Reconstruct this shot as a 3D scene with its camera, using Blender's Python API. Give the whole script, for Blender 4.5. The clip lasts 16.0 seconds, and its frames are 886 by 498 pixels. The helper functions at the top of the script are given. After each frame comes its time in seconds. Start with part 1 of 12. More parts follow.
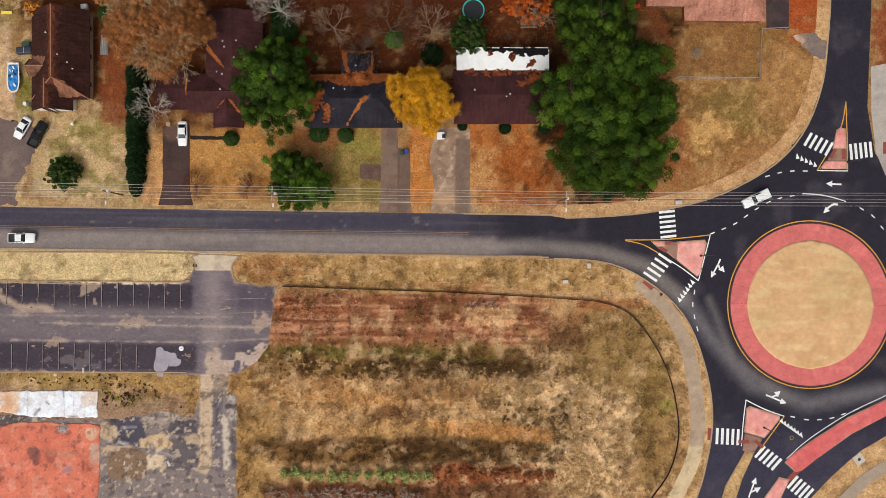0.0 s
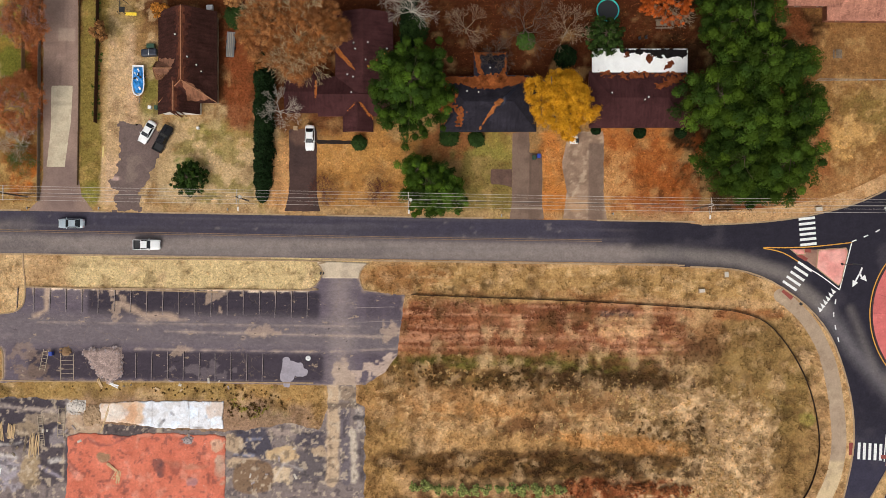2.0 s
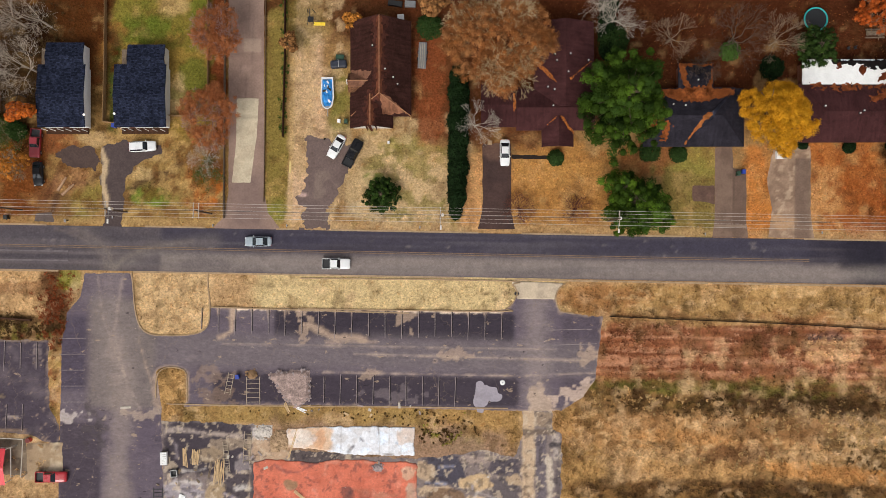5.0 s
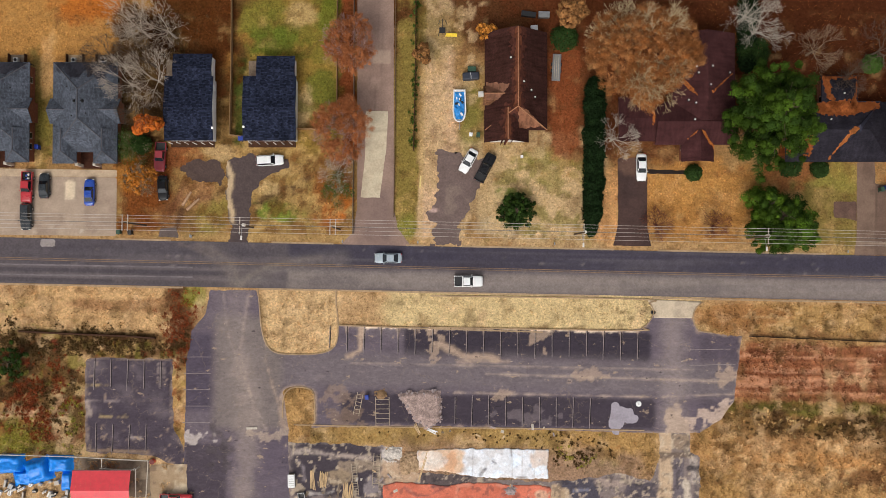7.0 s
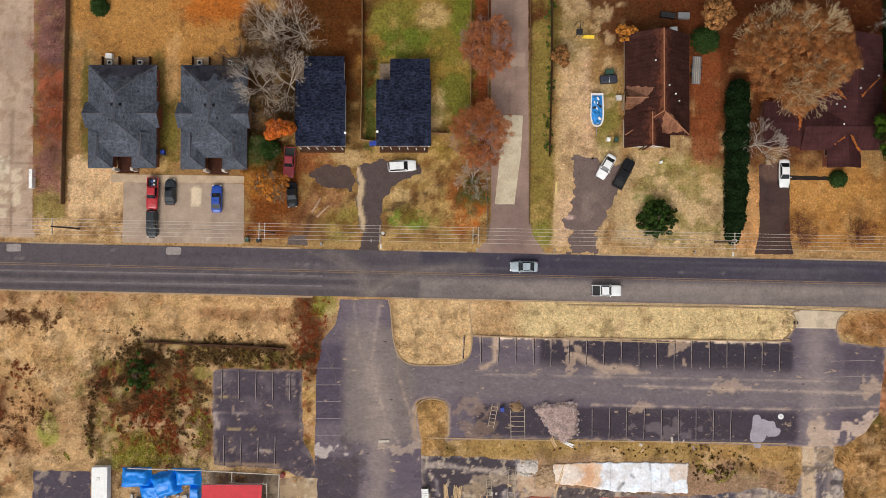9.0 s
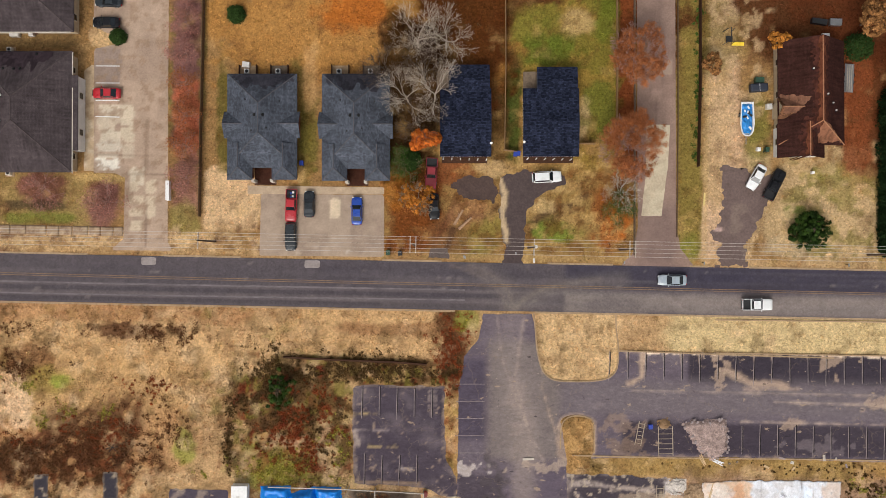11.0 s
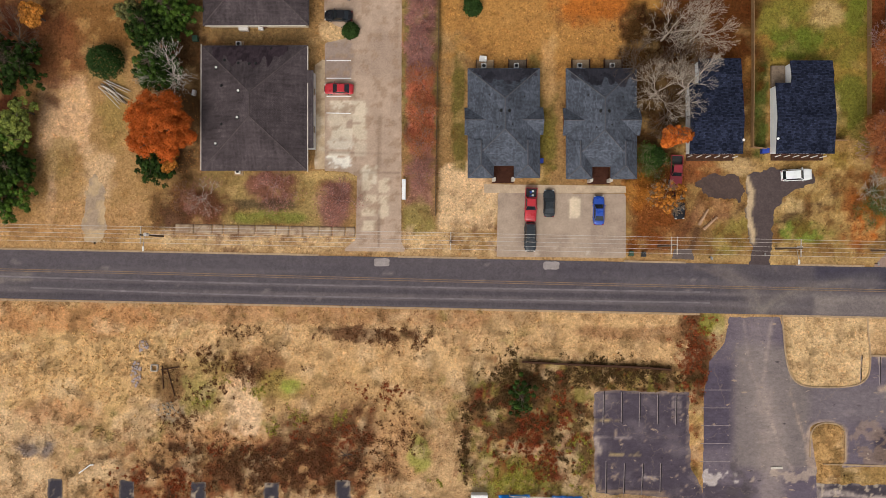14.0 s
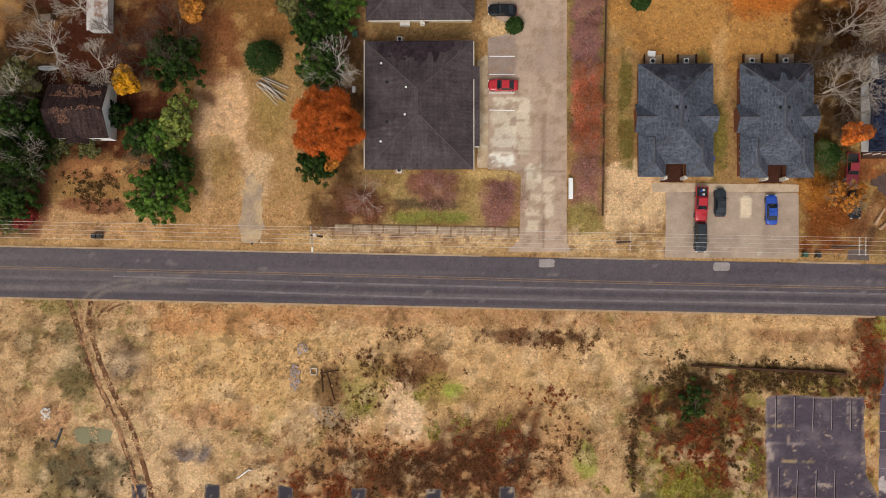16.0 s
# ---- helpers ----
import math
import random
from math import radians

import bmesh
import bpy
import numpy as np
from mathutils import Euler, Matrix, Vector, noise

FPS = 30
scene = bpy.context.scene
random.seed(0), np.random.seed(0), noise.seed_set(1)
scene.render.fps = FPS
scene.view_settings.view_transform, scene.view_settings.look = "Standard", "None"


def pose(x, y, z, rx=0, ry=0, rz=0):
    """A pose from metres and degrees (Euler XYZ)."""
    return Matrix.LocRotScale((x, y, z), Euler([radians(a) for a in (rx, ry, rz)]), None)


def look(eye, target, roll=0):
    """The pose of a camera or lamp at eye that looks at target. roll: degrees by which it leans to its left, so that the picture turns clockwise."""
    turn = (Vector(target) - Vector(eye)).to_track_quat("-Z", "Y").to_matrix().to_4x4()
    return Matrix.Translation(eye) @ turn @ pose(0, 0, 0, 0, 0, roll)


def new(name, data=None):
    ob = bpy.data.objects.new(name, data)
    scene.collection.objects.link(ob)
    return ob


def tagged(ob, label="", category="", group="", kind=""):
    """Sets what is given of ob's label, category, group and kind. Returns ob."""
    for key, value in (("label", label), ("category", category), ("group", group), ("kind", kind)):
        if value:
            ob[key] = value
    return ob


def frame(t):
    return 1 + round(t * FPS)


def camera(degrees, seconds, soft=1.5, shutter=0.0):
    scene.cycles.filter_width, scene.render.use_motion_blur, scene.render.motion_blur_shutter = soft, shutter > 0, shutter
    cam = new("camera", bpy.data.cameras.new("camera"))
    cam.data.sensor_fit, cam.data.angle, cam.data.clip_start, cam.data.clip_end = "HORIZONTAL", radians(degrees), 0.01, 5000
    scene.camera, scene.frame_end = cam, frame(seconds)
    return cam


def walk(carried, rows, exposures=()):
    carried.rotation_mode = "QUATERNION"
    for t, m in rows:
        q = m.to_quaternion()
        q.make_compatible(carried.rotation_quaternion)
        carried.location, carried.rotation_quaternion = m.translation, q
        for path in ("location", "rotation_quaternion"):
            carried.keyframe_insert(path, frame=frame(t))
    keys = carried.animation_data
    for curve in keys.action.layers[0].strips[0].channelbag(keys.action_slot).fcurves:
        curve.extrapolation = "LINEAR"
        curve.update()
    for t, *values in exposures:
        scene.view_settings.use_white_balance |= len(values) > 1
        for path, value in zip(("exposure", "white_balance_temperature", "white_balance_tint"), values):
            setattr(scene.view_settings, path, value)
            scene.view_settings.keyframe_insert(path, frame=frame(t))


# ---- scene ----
cam = camera(60.0, 16.0, soft=0.6)
# seconds, eye x y z, turn x y z: a drone high over a street, looking straight down
PATH = [
    (0, -0.00, -0.00, 152.16, 0.809, -1.876, 0.794),
    (0.5, -5.84, 0.17, 150.83, 0.832, -1.680, 0.828),
    (1, -11.55, 0.45, 149.60, 0.851, -1.436, 0.842),
    (1.5, -17.49, 0.79, 148.37, 0.834, -1.261, 0.878),
    (2, -23.44, 1.20, 147.21, 0.792, -1.099, 0.915),
    (2.5, -29.14, 1.62, 146.04, 0.773, -0.859, 0.917),
    (3, -35.07, 2.01, 144.92, 0.756, -0.769, 0.966),
    (3.5, -40.91, 2.43, 143.84, 0.758, -0.665, 0.993),
    (4, -46.60, 2.90, 142.80, 0.802, -0.516, 1.020),
    (6.5, -75.94, 5.67, 137.81, 1.043, -0.230, 1.147),
    (7, -81.76, 6.11, 136.92, 1.124, -0.163, 1.201),
    (7.5, -87.68, 6.52, 135.93, 1.224, -0.173, 1.213),
    (8, -93.64, 7.06, 135.02, 1.172, -0.190, 1.217),
    (8.5, -99.40, 7.50, 134.07, 0.863, -0.120, 1.233),
    (11, -129.45, 10.08, 129.91, 0.595, 0.133, 1.173),
    (11.5, -135.58, 10.20, 129.07, 0.568, 0.254, 1.166),
    (12, -141.91, 10.33, 128.36, 0.496, 0.370, 1.170),
    (12.5, -148.28, 10.16, 127.71, 0.527, 0.470, 1.159),
    (13, -154.91, 9.96, 127.04, 0.530, 0.526, 1.162),
    (13.5, -161.81, 9.83, 126.35, 0.503, 0.465, 1.171),
    (14, -168.26, 9.72, 125.65, 0.483, 0.611, 1.165),
    (14.5, -174.75, 9.90, 124.88, 0.344, 0.727, 1.127),
    (15, -181.28, 9.90, 124.20, 0.303, 0.826, 1.136),
    (15.5, -187.65, 9.73, 123.52, 0.344, 0.937, 1.145),
    (16, -193.68, 9.68, 122.85, 0.318, 1.167, 1.157),
]
walk(cam, [(t, pose(x, y, z, a, b, c)) for t, x, y, z, a, b, c in PATH])

# ---- light: an overcast noon ----
world = bpy.data.worlds.new("overcast_sky")
scene.world = world
world.use_nodes = True
wn, wl = world.node_tree.nodes, world.node_tree.links
sky = wn.new("ShaderNodeTexSky")
sky.sky_type, sky.sun_disc = "NISHITA", False
sky.sun_elevation, sky.sun_rotation = radians(50), radians(200)
sky.air_density, sky.dust_density, sky.ozone_density = 1.0, 4.0, 1.0
grey_sky = wn.new("ShaderNodeHueSaturation")
grey_sky.inputs["Saturation"].default_value = 0.25
wl.new(sky.outputs[0], grey_sky.inputs["Color"])
wl.new(grey_sky.outputs[0], wn["Background"].inputs[0])
wn["Background"].inputs[1].default_value = 0.11
sun_data = bpy.data.lights.new("sun", "SUN")
sun_data.energy, sun_data.angle, sun_data.color = 1.4, radians(35), (1.0, 0.95, 0.88)
sun = new("sun", sun_data)
sun.matrix_world = look((-20, -60, 80), (0, 0, 0))
scene.view_settings.exposure = 0.24

# ---- helpers of this scene ----
def lin(r, g, b, k=1.0):
    """A linear colour from 0..255 display values."""
    return tuple(k * ((c / 255 + 0.055) / 1.055) ** 2.4 if c > 10 else k * c / 255 / 12.92 for c in (r, g, b))


LATTICE = np.random.RandomState(7).rand(64, 256, 256)


def vnoise(x, y, size, seed=0):
    x, y = np.asarray(x) / size + 31.7 * seed, np.asarray(y) / size + 17.3 * seed
    i, j = np.floor(x).astype(int), np.floor(y).astype(int)
    u, v = x - i, y - j
    u, v = u * u * (3 - 2 * u), v * v * (3 - 2 * v)
    t = LATTICE[seed % 64]
    a, b, c, d = t[i % 256, j % 256], t[(i + 1) % 256, j % 256], t[i % 256, (j + 1) % 256], t[(i + 1) % 256, (j + 1) % 256]
    return (a * (1 - u) + b * u) * (1 - v) + (c * (1 - u) + d * u) * v


def fbm(x, y, size, seed=0, octaves=3):
    out, amp, total = 0.0, 1.0, 0.0
    for k in range(octaves):
        out = out + amp * vnoise(x, y, size / 2**k, seed + k)
        total, amp = total + amp, amp * 0.55
    return out / total


def smooth(a, b, x):
    t = np.clip((x - a) / (b - a), 0, 1)
    return t * t * (3 - 2 * t)


# signed distances in plan, negative inside
def box_d(cx, cy, w, h, r=0.0, yaw=0.0):
    def d(x, y):
        c, s = math.cos(radians(yaw)), math.sin(radians(yaw))
        u, v = (x - cx) * c + (y - cy) * s, -(x - cx) * s + (y - cy) * c
        qx, qy = np.abs(u) - w / 2 + r, np.abs(v) - h / 2 + r
        return np.hypot(np.maximum(qx, 0), np.maximum(qy, 0)) + np.minimum(np.maximum(qx, qy), 0) - r
    return d


def disc_d(cx, cy, r):
    return lambda x, y: np.hypot(x - cx, y - cy) - r


def band_d(pts, width):
    """A strip of the given width (or widths) along a line of points."""
    ws = width if isinstance(width, (list, tuple)) else [width] * len(pts)

    def d(x, y):
        best = np.full(np.shape(x), 1e9)
        for (ax, ay), (bx, by), wa, wb in zip(pts, pts[1:], ws, ws[1:]):
            t = np.clip(((x - ax) * (bx - ax) + (y - ay) * (by - ay)) / ((bx - ax) ** 2 + (by - ay) ** 2 + 1e-9), 0, 1)
            best = np.minimum(best, np.hypot(x - ax - t * (bx - ax), y - ay - t * (by - ay)) - (wa + t * (wb - wa)) / 2)
        return best
    return d


def poly_d(pts):
    def d(x, y):
        x, y = np.asarray(x, float), np.asarray(y, float)
        best, inside = np.full(x.shape, 1e9), np.zeros(x.shape, bool)
        for (ax, ay), (bx, by) in zip(pts, pts[1:] + pts[:1]):
            t = np.clip(((x - ax) * (bx - ax) + (y - ay) * (by - ay)) / ((bx - ax) ** 2 + (by - ay) ** 2 + 1e-9), 0, 1)
            best = np.minimum(best, np.hypot(x - ax - t * (bx - ax), y - ay - t * (by - ay)))
            if ay != by:
                inside ^= ((ay > y) != (by > y)) & (x < (bx - ax) * (y - ay) / (by - ay) + ax)
        return np.where(inside, -best, best)
    return d


def union(*ds):
    return lambda x, y: np.minimum.reduce([d(x, y) for d in ds])


def minus(a, *bs):
    return lambda x, y: np.maximum.reduce([a(x, y)] + [-b(x, y) for b in bs])


def ragged(d, amount, size, seed=3):
    return lambda x, y: d(x, y) + amount * 2 * (fbm(x, y, size, seed) - 0.5)


def grown(d, by):
    return lambda x, y: d(x, y) - by


# colour over the plan: a base and soft, ragged patches
def patch(cx, cy, rx, ry, colour, strength=1.0, yaw=0.0, soft=0.35, power=2.0, rough=0.5, size=4.0):
    def f(x, y, col):
        c, s = math.cos(radians(yaw)), math.sin(radians(yaw))
        near = (np.abs(x - cx) < 2 * max(rx, ry) + 3) & (np.abs(y - cy) < 2 * max(rx, ry) + 3)
        if not near.any():
            return
        px, py = x[near], y[near]
        u, v = ((px - cx) * c + (py - cy) * s) / rx, (-(px - cx) * s + (py - cy) * c) / ry
        r = (np.abs(u) ** power + np.abs(v) ** power) ** (1 / power) + rough * 2 * (fbm(px, py, size, int(abs(cx * 3 + cy * 7)) % 50) - 0.5)
        r = r + min(rough, 0.6) * 1.1 * (fbm(px, py, 1.3, 41, 2) - 0.5)
        k = (strength * smooth(1 + 0.65 * soft, 1 - 0.65 * soft, r))[:, None]
        col[near] = col[near] * (1 - k) + np.array(colour) * k
    return f


def stain(cx, cy, rx, ry, colour, strength=0.9, yaw=0.0):
    return patch(cx, cy, rx * 0.9, ry * 0.9, colour, strength * 0.72, yaw, 0.2, 2.0, 1.7, 1.3)


def strip(d, colour, strength=1.0, soft=0.6, rough=0.0, size=3.0):
    """A patch with the shape of a signed distance."""
    def f(x, y, col):
        r = d(x, y) + rough * 2 * (fbm(x, y, size, 11) - 0.5)
        k = (strength * smooth(soft, -soft, r))[:, None]
        col[:] = col * (1 - k) + np.array(colour) * k
    return f


def speckle(colour, lo, hi, size, strength, seed=5, d=None, stretch=1.0):
    """Blotches where a noise lies over a threshold, inside d if given."""
    def f(x, y, col):
        k = smooth(lo, hi, fbm(x / stretch, y, size, seed)) * strength
        if d:
            k = k * smooth(1.2, -1.2, d(x, y) + 5.0 * (fbm(x, y, 5.0, seed + 60) - 0.5))
        col[:] = col * (1 - k[:, None]) + np.array(colour) * k[:, None]
    return f


def brighter(k, base, *layers):
    tone = painted(base, *layers)
    return lambda x, y: tone(x, y) * k


def painted(base, *layers):
    def f(x, y):
        col = np.ones((len(x), 3)) * np.array(base)
        for layer in layers:
            layer(x, y, col)
        return col
    return f


def raw_mesh(name, verts, faces, mat=None, smooth_shade=False, colours=None):
    me = bpy.data.meshes.new(name)
    verts = np.asarray(verts, np.float32).reshape(-1, 3)
    faces = np.asarray(faces, np.int32)
    n = faces.shape[1]
    me.vertices.add(len(verts))
    me.vertices.foreach_set("co", verts.ravel())
    me.loops.add(faces.size)
    me.loops.foreach_set("vertex_index", faces.ravel())
    me.polygons.add(len(faces))
    me.polygons.foreach_set("loop_start", np.arange(0, faces.size, n, dtype=np.int32))
    me.polygons.foreach_set("loop_total", np.full(len(faces), n, np.int32))
    if smooth_shade:
        me.polygons.foreach_set("use_smooth", np.ones(len(faces), bool))
    me.update(calc_edges=True)
    if colours is not None:
        at = me.color_attributes.new("Col", "FLOAT_COLOR", "POINT")
        at.data.foreach_set("color", np.c_[colours, np.ones(len(verts))].astype(np.float32).ravel())
    if mat:
        me.materials.append(mat)
    return me


EARTH_TINT = np.array([1.0, 0.93, 1.0])


def sheet_mesh(name, x0, x1, y0, y1, res, d, z, colour, mat, thick=0.0, height=None):
    """A sheet over the part of a rectangle where d < 0, its rim moved onto d = 0, coloured by plan; with thick, a skirt down its rim."""
    nx, ny = max(2, int(round((x1 - x0) / res)) + 1), max(2, int(round((y1 - y0) / res)) + 1)
    gx, gy = np.meshgrid(np.linspace(x0, x1, nx), np.linspace(y0, y1, ny))
    idx = np.arange(nx * ny).reshape(ny, nx)
    faces = np.stack([idx[:-1, :-1], idx[:-1, 1:], idx[1:, 1:], idx[1:, :-1]], -1).reshape(-1, 4)
    gx, gy = gx.ravel().copy(), gy.ravel().copy()
    if d is not None:
        dist = d(gx, gy)
        keep = dist[faces].mean(1) < 0
        outer = np.zeros(nx * ny, bool)
        outer[faces[~keep].ravel()] = True
        faces = faces[keep]
        used = np.zeros(nx * ny, bool)
        used[faces.ravel()] = True
        rim = np.where(used & outer)[0]
        for _ in range(2):
            e = 0.02
            dd = d(gx[rim], gy[rim])
            ax, ay = (d(gx[rim] + e, gy[rim]) - dd) / e, (d(gx[rim], gy[rim] + e) - dd) / e
            n2 = np.maximum(ax**2 + ay**2, 0.3)
            step = np.clip(dd, -res, res) / n2
            gx[rim] -= step * ax
            gy[rim] -= step * ay
        new_id = np.cumsum(used) - 1
        faces = new_id[faces]
        gx, gy = gx[used], gy[used]
    gz = np.full(len(gx), float(z)) if height is None else z + height(gx, gy)
    verts = np.stack([gx, gy, gz], -1)
    cols = colour(gx, gy) * (EARTH_TINT if mat is M_GROUND else 1) if callable(colour) else np.ones((len(gx), 3)) * np.array(colour)
    if thick:
        e = np.concatenate([faces[:, [k, (k + 1) % 4]] for k in range(4)])
        key = np.sort(e, 1)
        _, first, count = np.unique(key[:, 0] * (len(gx) + 1) + key[:, 1], return_index=True, return_counts=True)
        rim_e = e[first[count == 1]]
        ids = np.unique(rim_e)
        back = np.zeros(len(gx), int)
        back[ids] = len(gx) + np.arange(len(ids))
        low = verts[ids].copy()
        low[:, 2] -= thick
        faces = np.concatenate([faces, np.stack([rim_e[:, 1], rim_e[:, 0], back[rim_e[:, 0]], back[rim_e[:, 1]]], -1)])
        verts, cols = np.concatenate([verts, low]), np.concatenate([cols, cols[ids]])
    return raw_mesh(name, verts, faces, mat, False, cols)


PAVED = []


def surface(name, x0, x1, y0, y1, res, d, z, colour, mat, label, category, parent=None, thick=0.0, height=None):
    if mat is not M_GROUND:
        PAVED.append((x0, x1, y0, y1, d))
    ob = new(name, sheet_mesh(name, x0, x1, y0, y1, res, d, z, colour, mat, thick, height))
    if parent:
        ob.parent = parent
        if label:
            ob["label"] = label
        return ob
    return tagged(ob, label, category, kind="structure")


def part(name, bm, mat, parent=None, label="", smooth_shade=False):
    """Links a bmesh as one mesh object under a thing or a part."""
    me = bpy.data.meshes.new(name)
    bmesh.ops.recalc_face_normals(bm, faces=bm.faces)
    if smooth_shade:
        for f in bm.faces:
            f.smooth = True
    bm.to_mesh(me)
    bm.free()
    if mat:
        me.materials.append(mat)
    return hung(name, me, parent, label)


def hung(name, me, parent=None, label=""):
    ob = new(name, me)
    if parent:
        ob.parent = parent
    if label:
        ob["label"] = label
    return ob


def empty(name, m, label, category, group=""):
    ob = new(name)
    ob.empty_display_size = 0.2
    ob.matrix_basis = m
    return tagged(ob, label, category, group)


def add_box(bm, cx, cy, cz, sx, sy, sz, yaw=0.0, bevel=0.0):
    made = bmesh.ops.create_cube(bm, size=1)["verts"]
    bmesh.ops.transform(bm, matrix=pose(cx, cy, cz, 0, 0, yaw) @ Matrix.Diagonal((sx, sy, sz, 1)), verts=made)
    if bevel:
        bmesh.ops.bevel(bm, geom=list({e for v in made for e in v.link_edges}), offset=bevel, segments=2, affect="EDGES", profile=0.6)
    return bm


def a_box(*args, **kw):
    return add_box(bmesh.new(), *args, **kw)


def add_tube(bm, a, b, r1, r2=None, seg=8, caps=True):
    a, b = Vector(a), Vector(b)
    q = (b - a).to_track_quat("Z", "Y").to_matrix().to_4x4()
    m = Matrix.Translation((a + b) / 2) @ q
    bmesh.ops.create_cone(bm, cap_ends=caps, segments=seg, radius1=r1, radius2=r1 if r2 is None else r2, depth=(b - a).length, matrix=m)
    return bm


def a_tube(*args, **kw):
    return add_tube(bmesh.new(), *args, **kw)


def add_prism(bm, outline, z0, z1):
    low = [bm.verts.new((x, y, z0)) for x, y in outline]
    top = [bm.verts.new((x, y, z1)) for x, y in outline]
    bm.faces.new(top)
    bm.faces.new(low[::-1])
    for k in range(len(low)):
        bm.faces.new((low[k - 1], low[k], top[k], top[k - 1]))
    return bm


def a_prism(outline, z0, z1):
    return add_prism(bmesh.new(), outline, z0, z1)


# ---- materials ----
def node_mat(name):
    m = bpy.data.materials.new(name)
    m.use_nodes = True
    return m, m.node_tree.nodes, m.node_tree.links, m.node_tree.nodes["Principled BSDF"]


def noise_node(n, l, scale, detail=3.0, rough=0.6, stretch=(1, 1, 1), coord=None, seed=0.0):
    if coord is None:
        coord = n.new("ShaderNodeNewGeometry").outputs["Position"]
    mp = n.new("ShaderNodeMapping")
    mp.inputs["Scale"].default_value = stretch
    mp.inputs["Location"].default_value = (seed, seed * 1.7, 0)
    l.new(coord, mp.inputs["Vector"])
    t = n.new("ShaderNodeTexNoise")
    t.inputs["Scale"].default_value, t.inputs["Detail"].default_value, t.inputs["Roughness"].default_value = scale, detail, rough
    l.new(mp.outputs[0], t.inputs["Vector"])
    return t.outputs["Fac"]


def remap(n, l, socket, a, b, lo, hi):
    r = n.new("ShaderNodeMapRange")
    r.inputs["From Min"].default_value, r.inputs["From Max"].default_value = a, b
    r.inputs["To Min"].default_value, r.inputs["To Max"].default_value = lo, hi
    l.new(socket, r.inputs["Value"])
    return r.outputs[0]


def times(n, l, col, fac):
    m = n.new("ShaderNodeVectorMath")
    m.operation = "SCALE"
    l.new(col, m.inputs[0])
    l.new(fac, m.inputs["Scale"])
    return m.outputs[0]


def toward(n, l, col, other, fac):
    m = n.new("ShaderNodeMix")
    m.data_type = "RGBA"
    l.new(fac, m.inputs["Factor"])
    l.new(col, m.inputs["A"])
    m.inputs["B"].default_value = (*other, 1)
    return m.outputs["Result"]


def bumped(n, l, bsdf, socket, strength, distance):
    b = n.new("ShaderNodeBump")
    b.inputs["Strength"].default_value, b.inputs["Distance"].default_value = strength, distance
    l.new(socket, b.inputs["Height"])
    l.new(b.outputs[0], bsdf.inputs["Normal"])


def cover(name, colour=None, rough=0.9, grains=((1.2, 0.8, 1.2), (6.0, 0.8, 1.2)), bump=0.4, depth=0.05, stretch=(1, 1, 1), metal=0.0, spec=0.1, blots=(), tints=()):
    """A weathered surface: its colour, or the mesh's own colours, broken by noises (scale, dark, light), tints (scale, from, to, factor) and blots (scale, from, to, colour, amount)."""
    m, n, l, b = node_mat(name)
    if colour is None:
        col = n.new("ShaderNodeVertexColor")
        col.layer_name = "Col"
    else:
        col = n.new("ShaderNodeRGB")
        col.outputs[0].default_value = (*colour, 1)
    c = col.outputs[0]
    last = None
    for k, (scale, lo, hi) in enumerate(grains):
        last = noise_node(n, l, scale, 4.0, 0.65, stretch, seed=3.1 * k)
        c = times(n, l, c, remap(n, l, last, 0.3, 0.7, lo, hi))
    for k, (scale, a, z, factor) in enumerate(tints):
        t = n.new("ShaderNodeMix")
        t.data_type = "RGBA"
        t.inputs["A"].default_value, t.inputs["B"].default_value = (1, 1, 1, 1), (*factor, 1)
        l.new(remap(n, l, noise_node(n, l, scale, 5.0, 0.7, stretch, seed=21.7 + 5 * k), a, z, 0, 1), t.inputs["Factor"])
        mul = n.new("ShaderNodeVectorMath")
        mul.operation = "MULTIPLY"
        l.new(c, mul.inputs[0])
        l.new(t.outputs["Result"], mul.inputs[1])
        c = mul.outputs[0]
    for k, (scale, a, z, other, amount) in enumerate(blots):
        c = toward(n, l, c, other, remap(n, l, noise_node(n, l, scale, 4.0, 0.65, stretch, seed=9.3 + 4 * k), a, z, 0, amount))
    l.new(c, b.inputs["Base Color"])
    b.inputs["Roughness"].default_value, b.inputs["Metallic"].default_value = rough, metal
    b.inputs["Specular IOR Level"].default_value = spec
    if bump and last is not None:
        bumped(n, l, b, last, bump, depth)
    return m


def plain(name, colour, rough=0.5, metal=0.0, wear=0.12, scale=3.0, coat=0.0):
    """Paint, plastic or metal with slight wear."""
    m, n, l, b = node_mat(name)
    col = n.new("ShaderNodeRGB")
    col.outputs[0].default_value = (*colour, 1)
    f = noise_node(n, l, scale, 4.0)
    l.new(times(n, l, col.outputs[0], remap(n, l, f, 0.3, 0.7, 1 - wear, 1 + wear)), b.inputs["Base Color"])
    l.new(remap(n, l, f, 0.3, 0.7, max(rough - 0.08, 0.02), min(rough + 0.1, 1)), b.inputs["Roughness"])
    b.inputs["Metallic"].default_value, b.inputs["Coat Weight"].default_value = metal, coat
    return m


def shingled(name, colour, dark, course=0.2, piece=0.33, contrast=0.3, streak=0.2):
    """Asphalt shingles in courses; the mesh carries a map in metres: along the eave, up the slope."""
    m, n, l, b = node_mat(name)
    uv = n.new("ShaderNodeUVMap")
    uv.uv_map = "roof"
    br = n.new("ShaderNodeTexBrick")
    br.inputs["Scale"].default_value = 1.0
    br.inputs["Brick Width"].default_value, br.inputs["Row Height"].default_value = piece, course
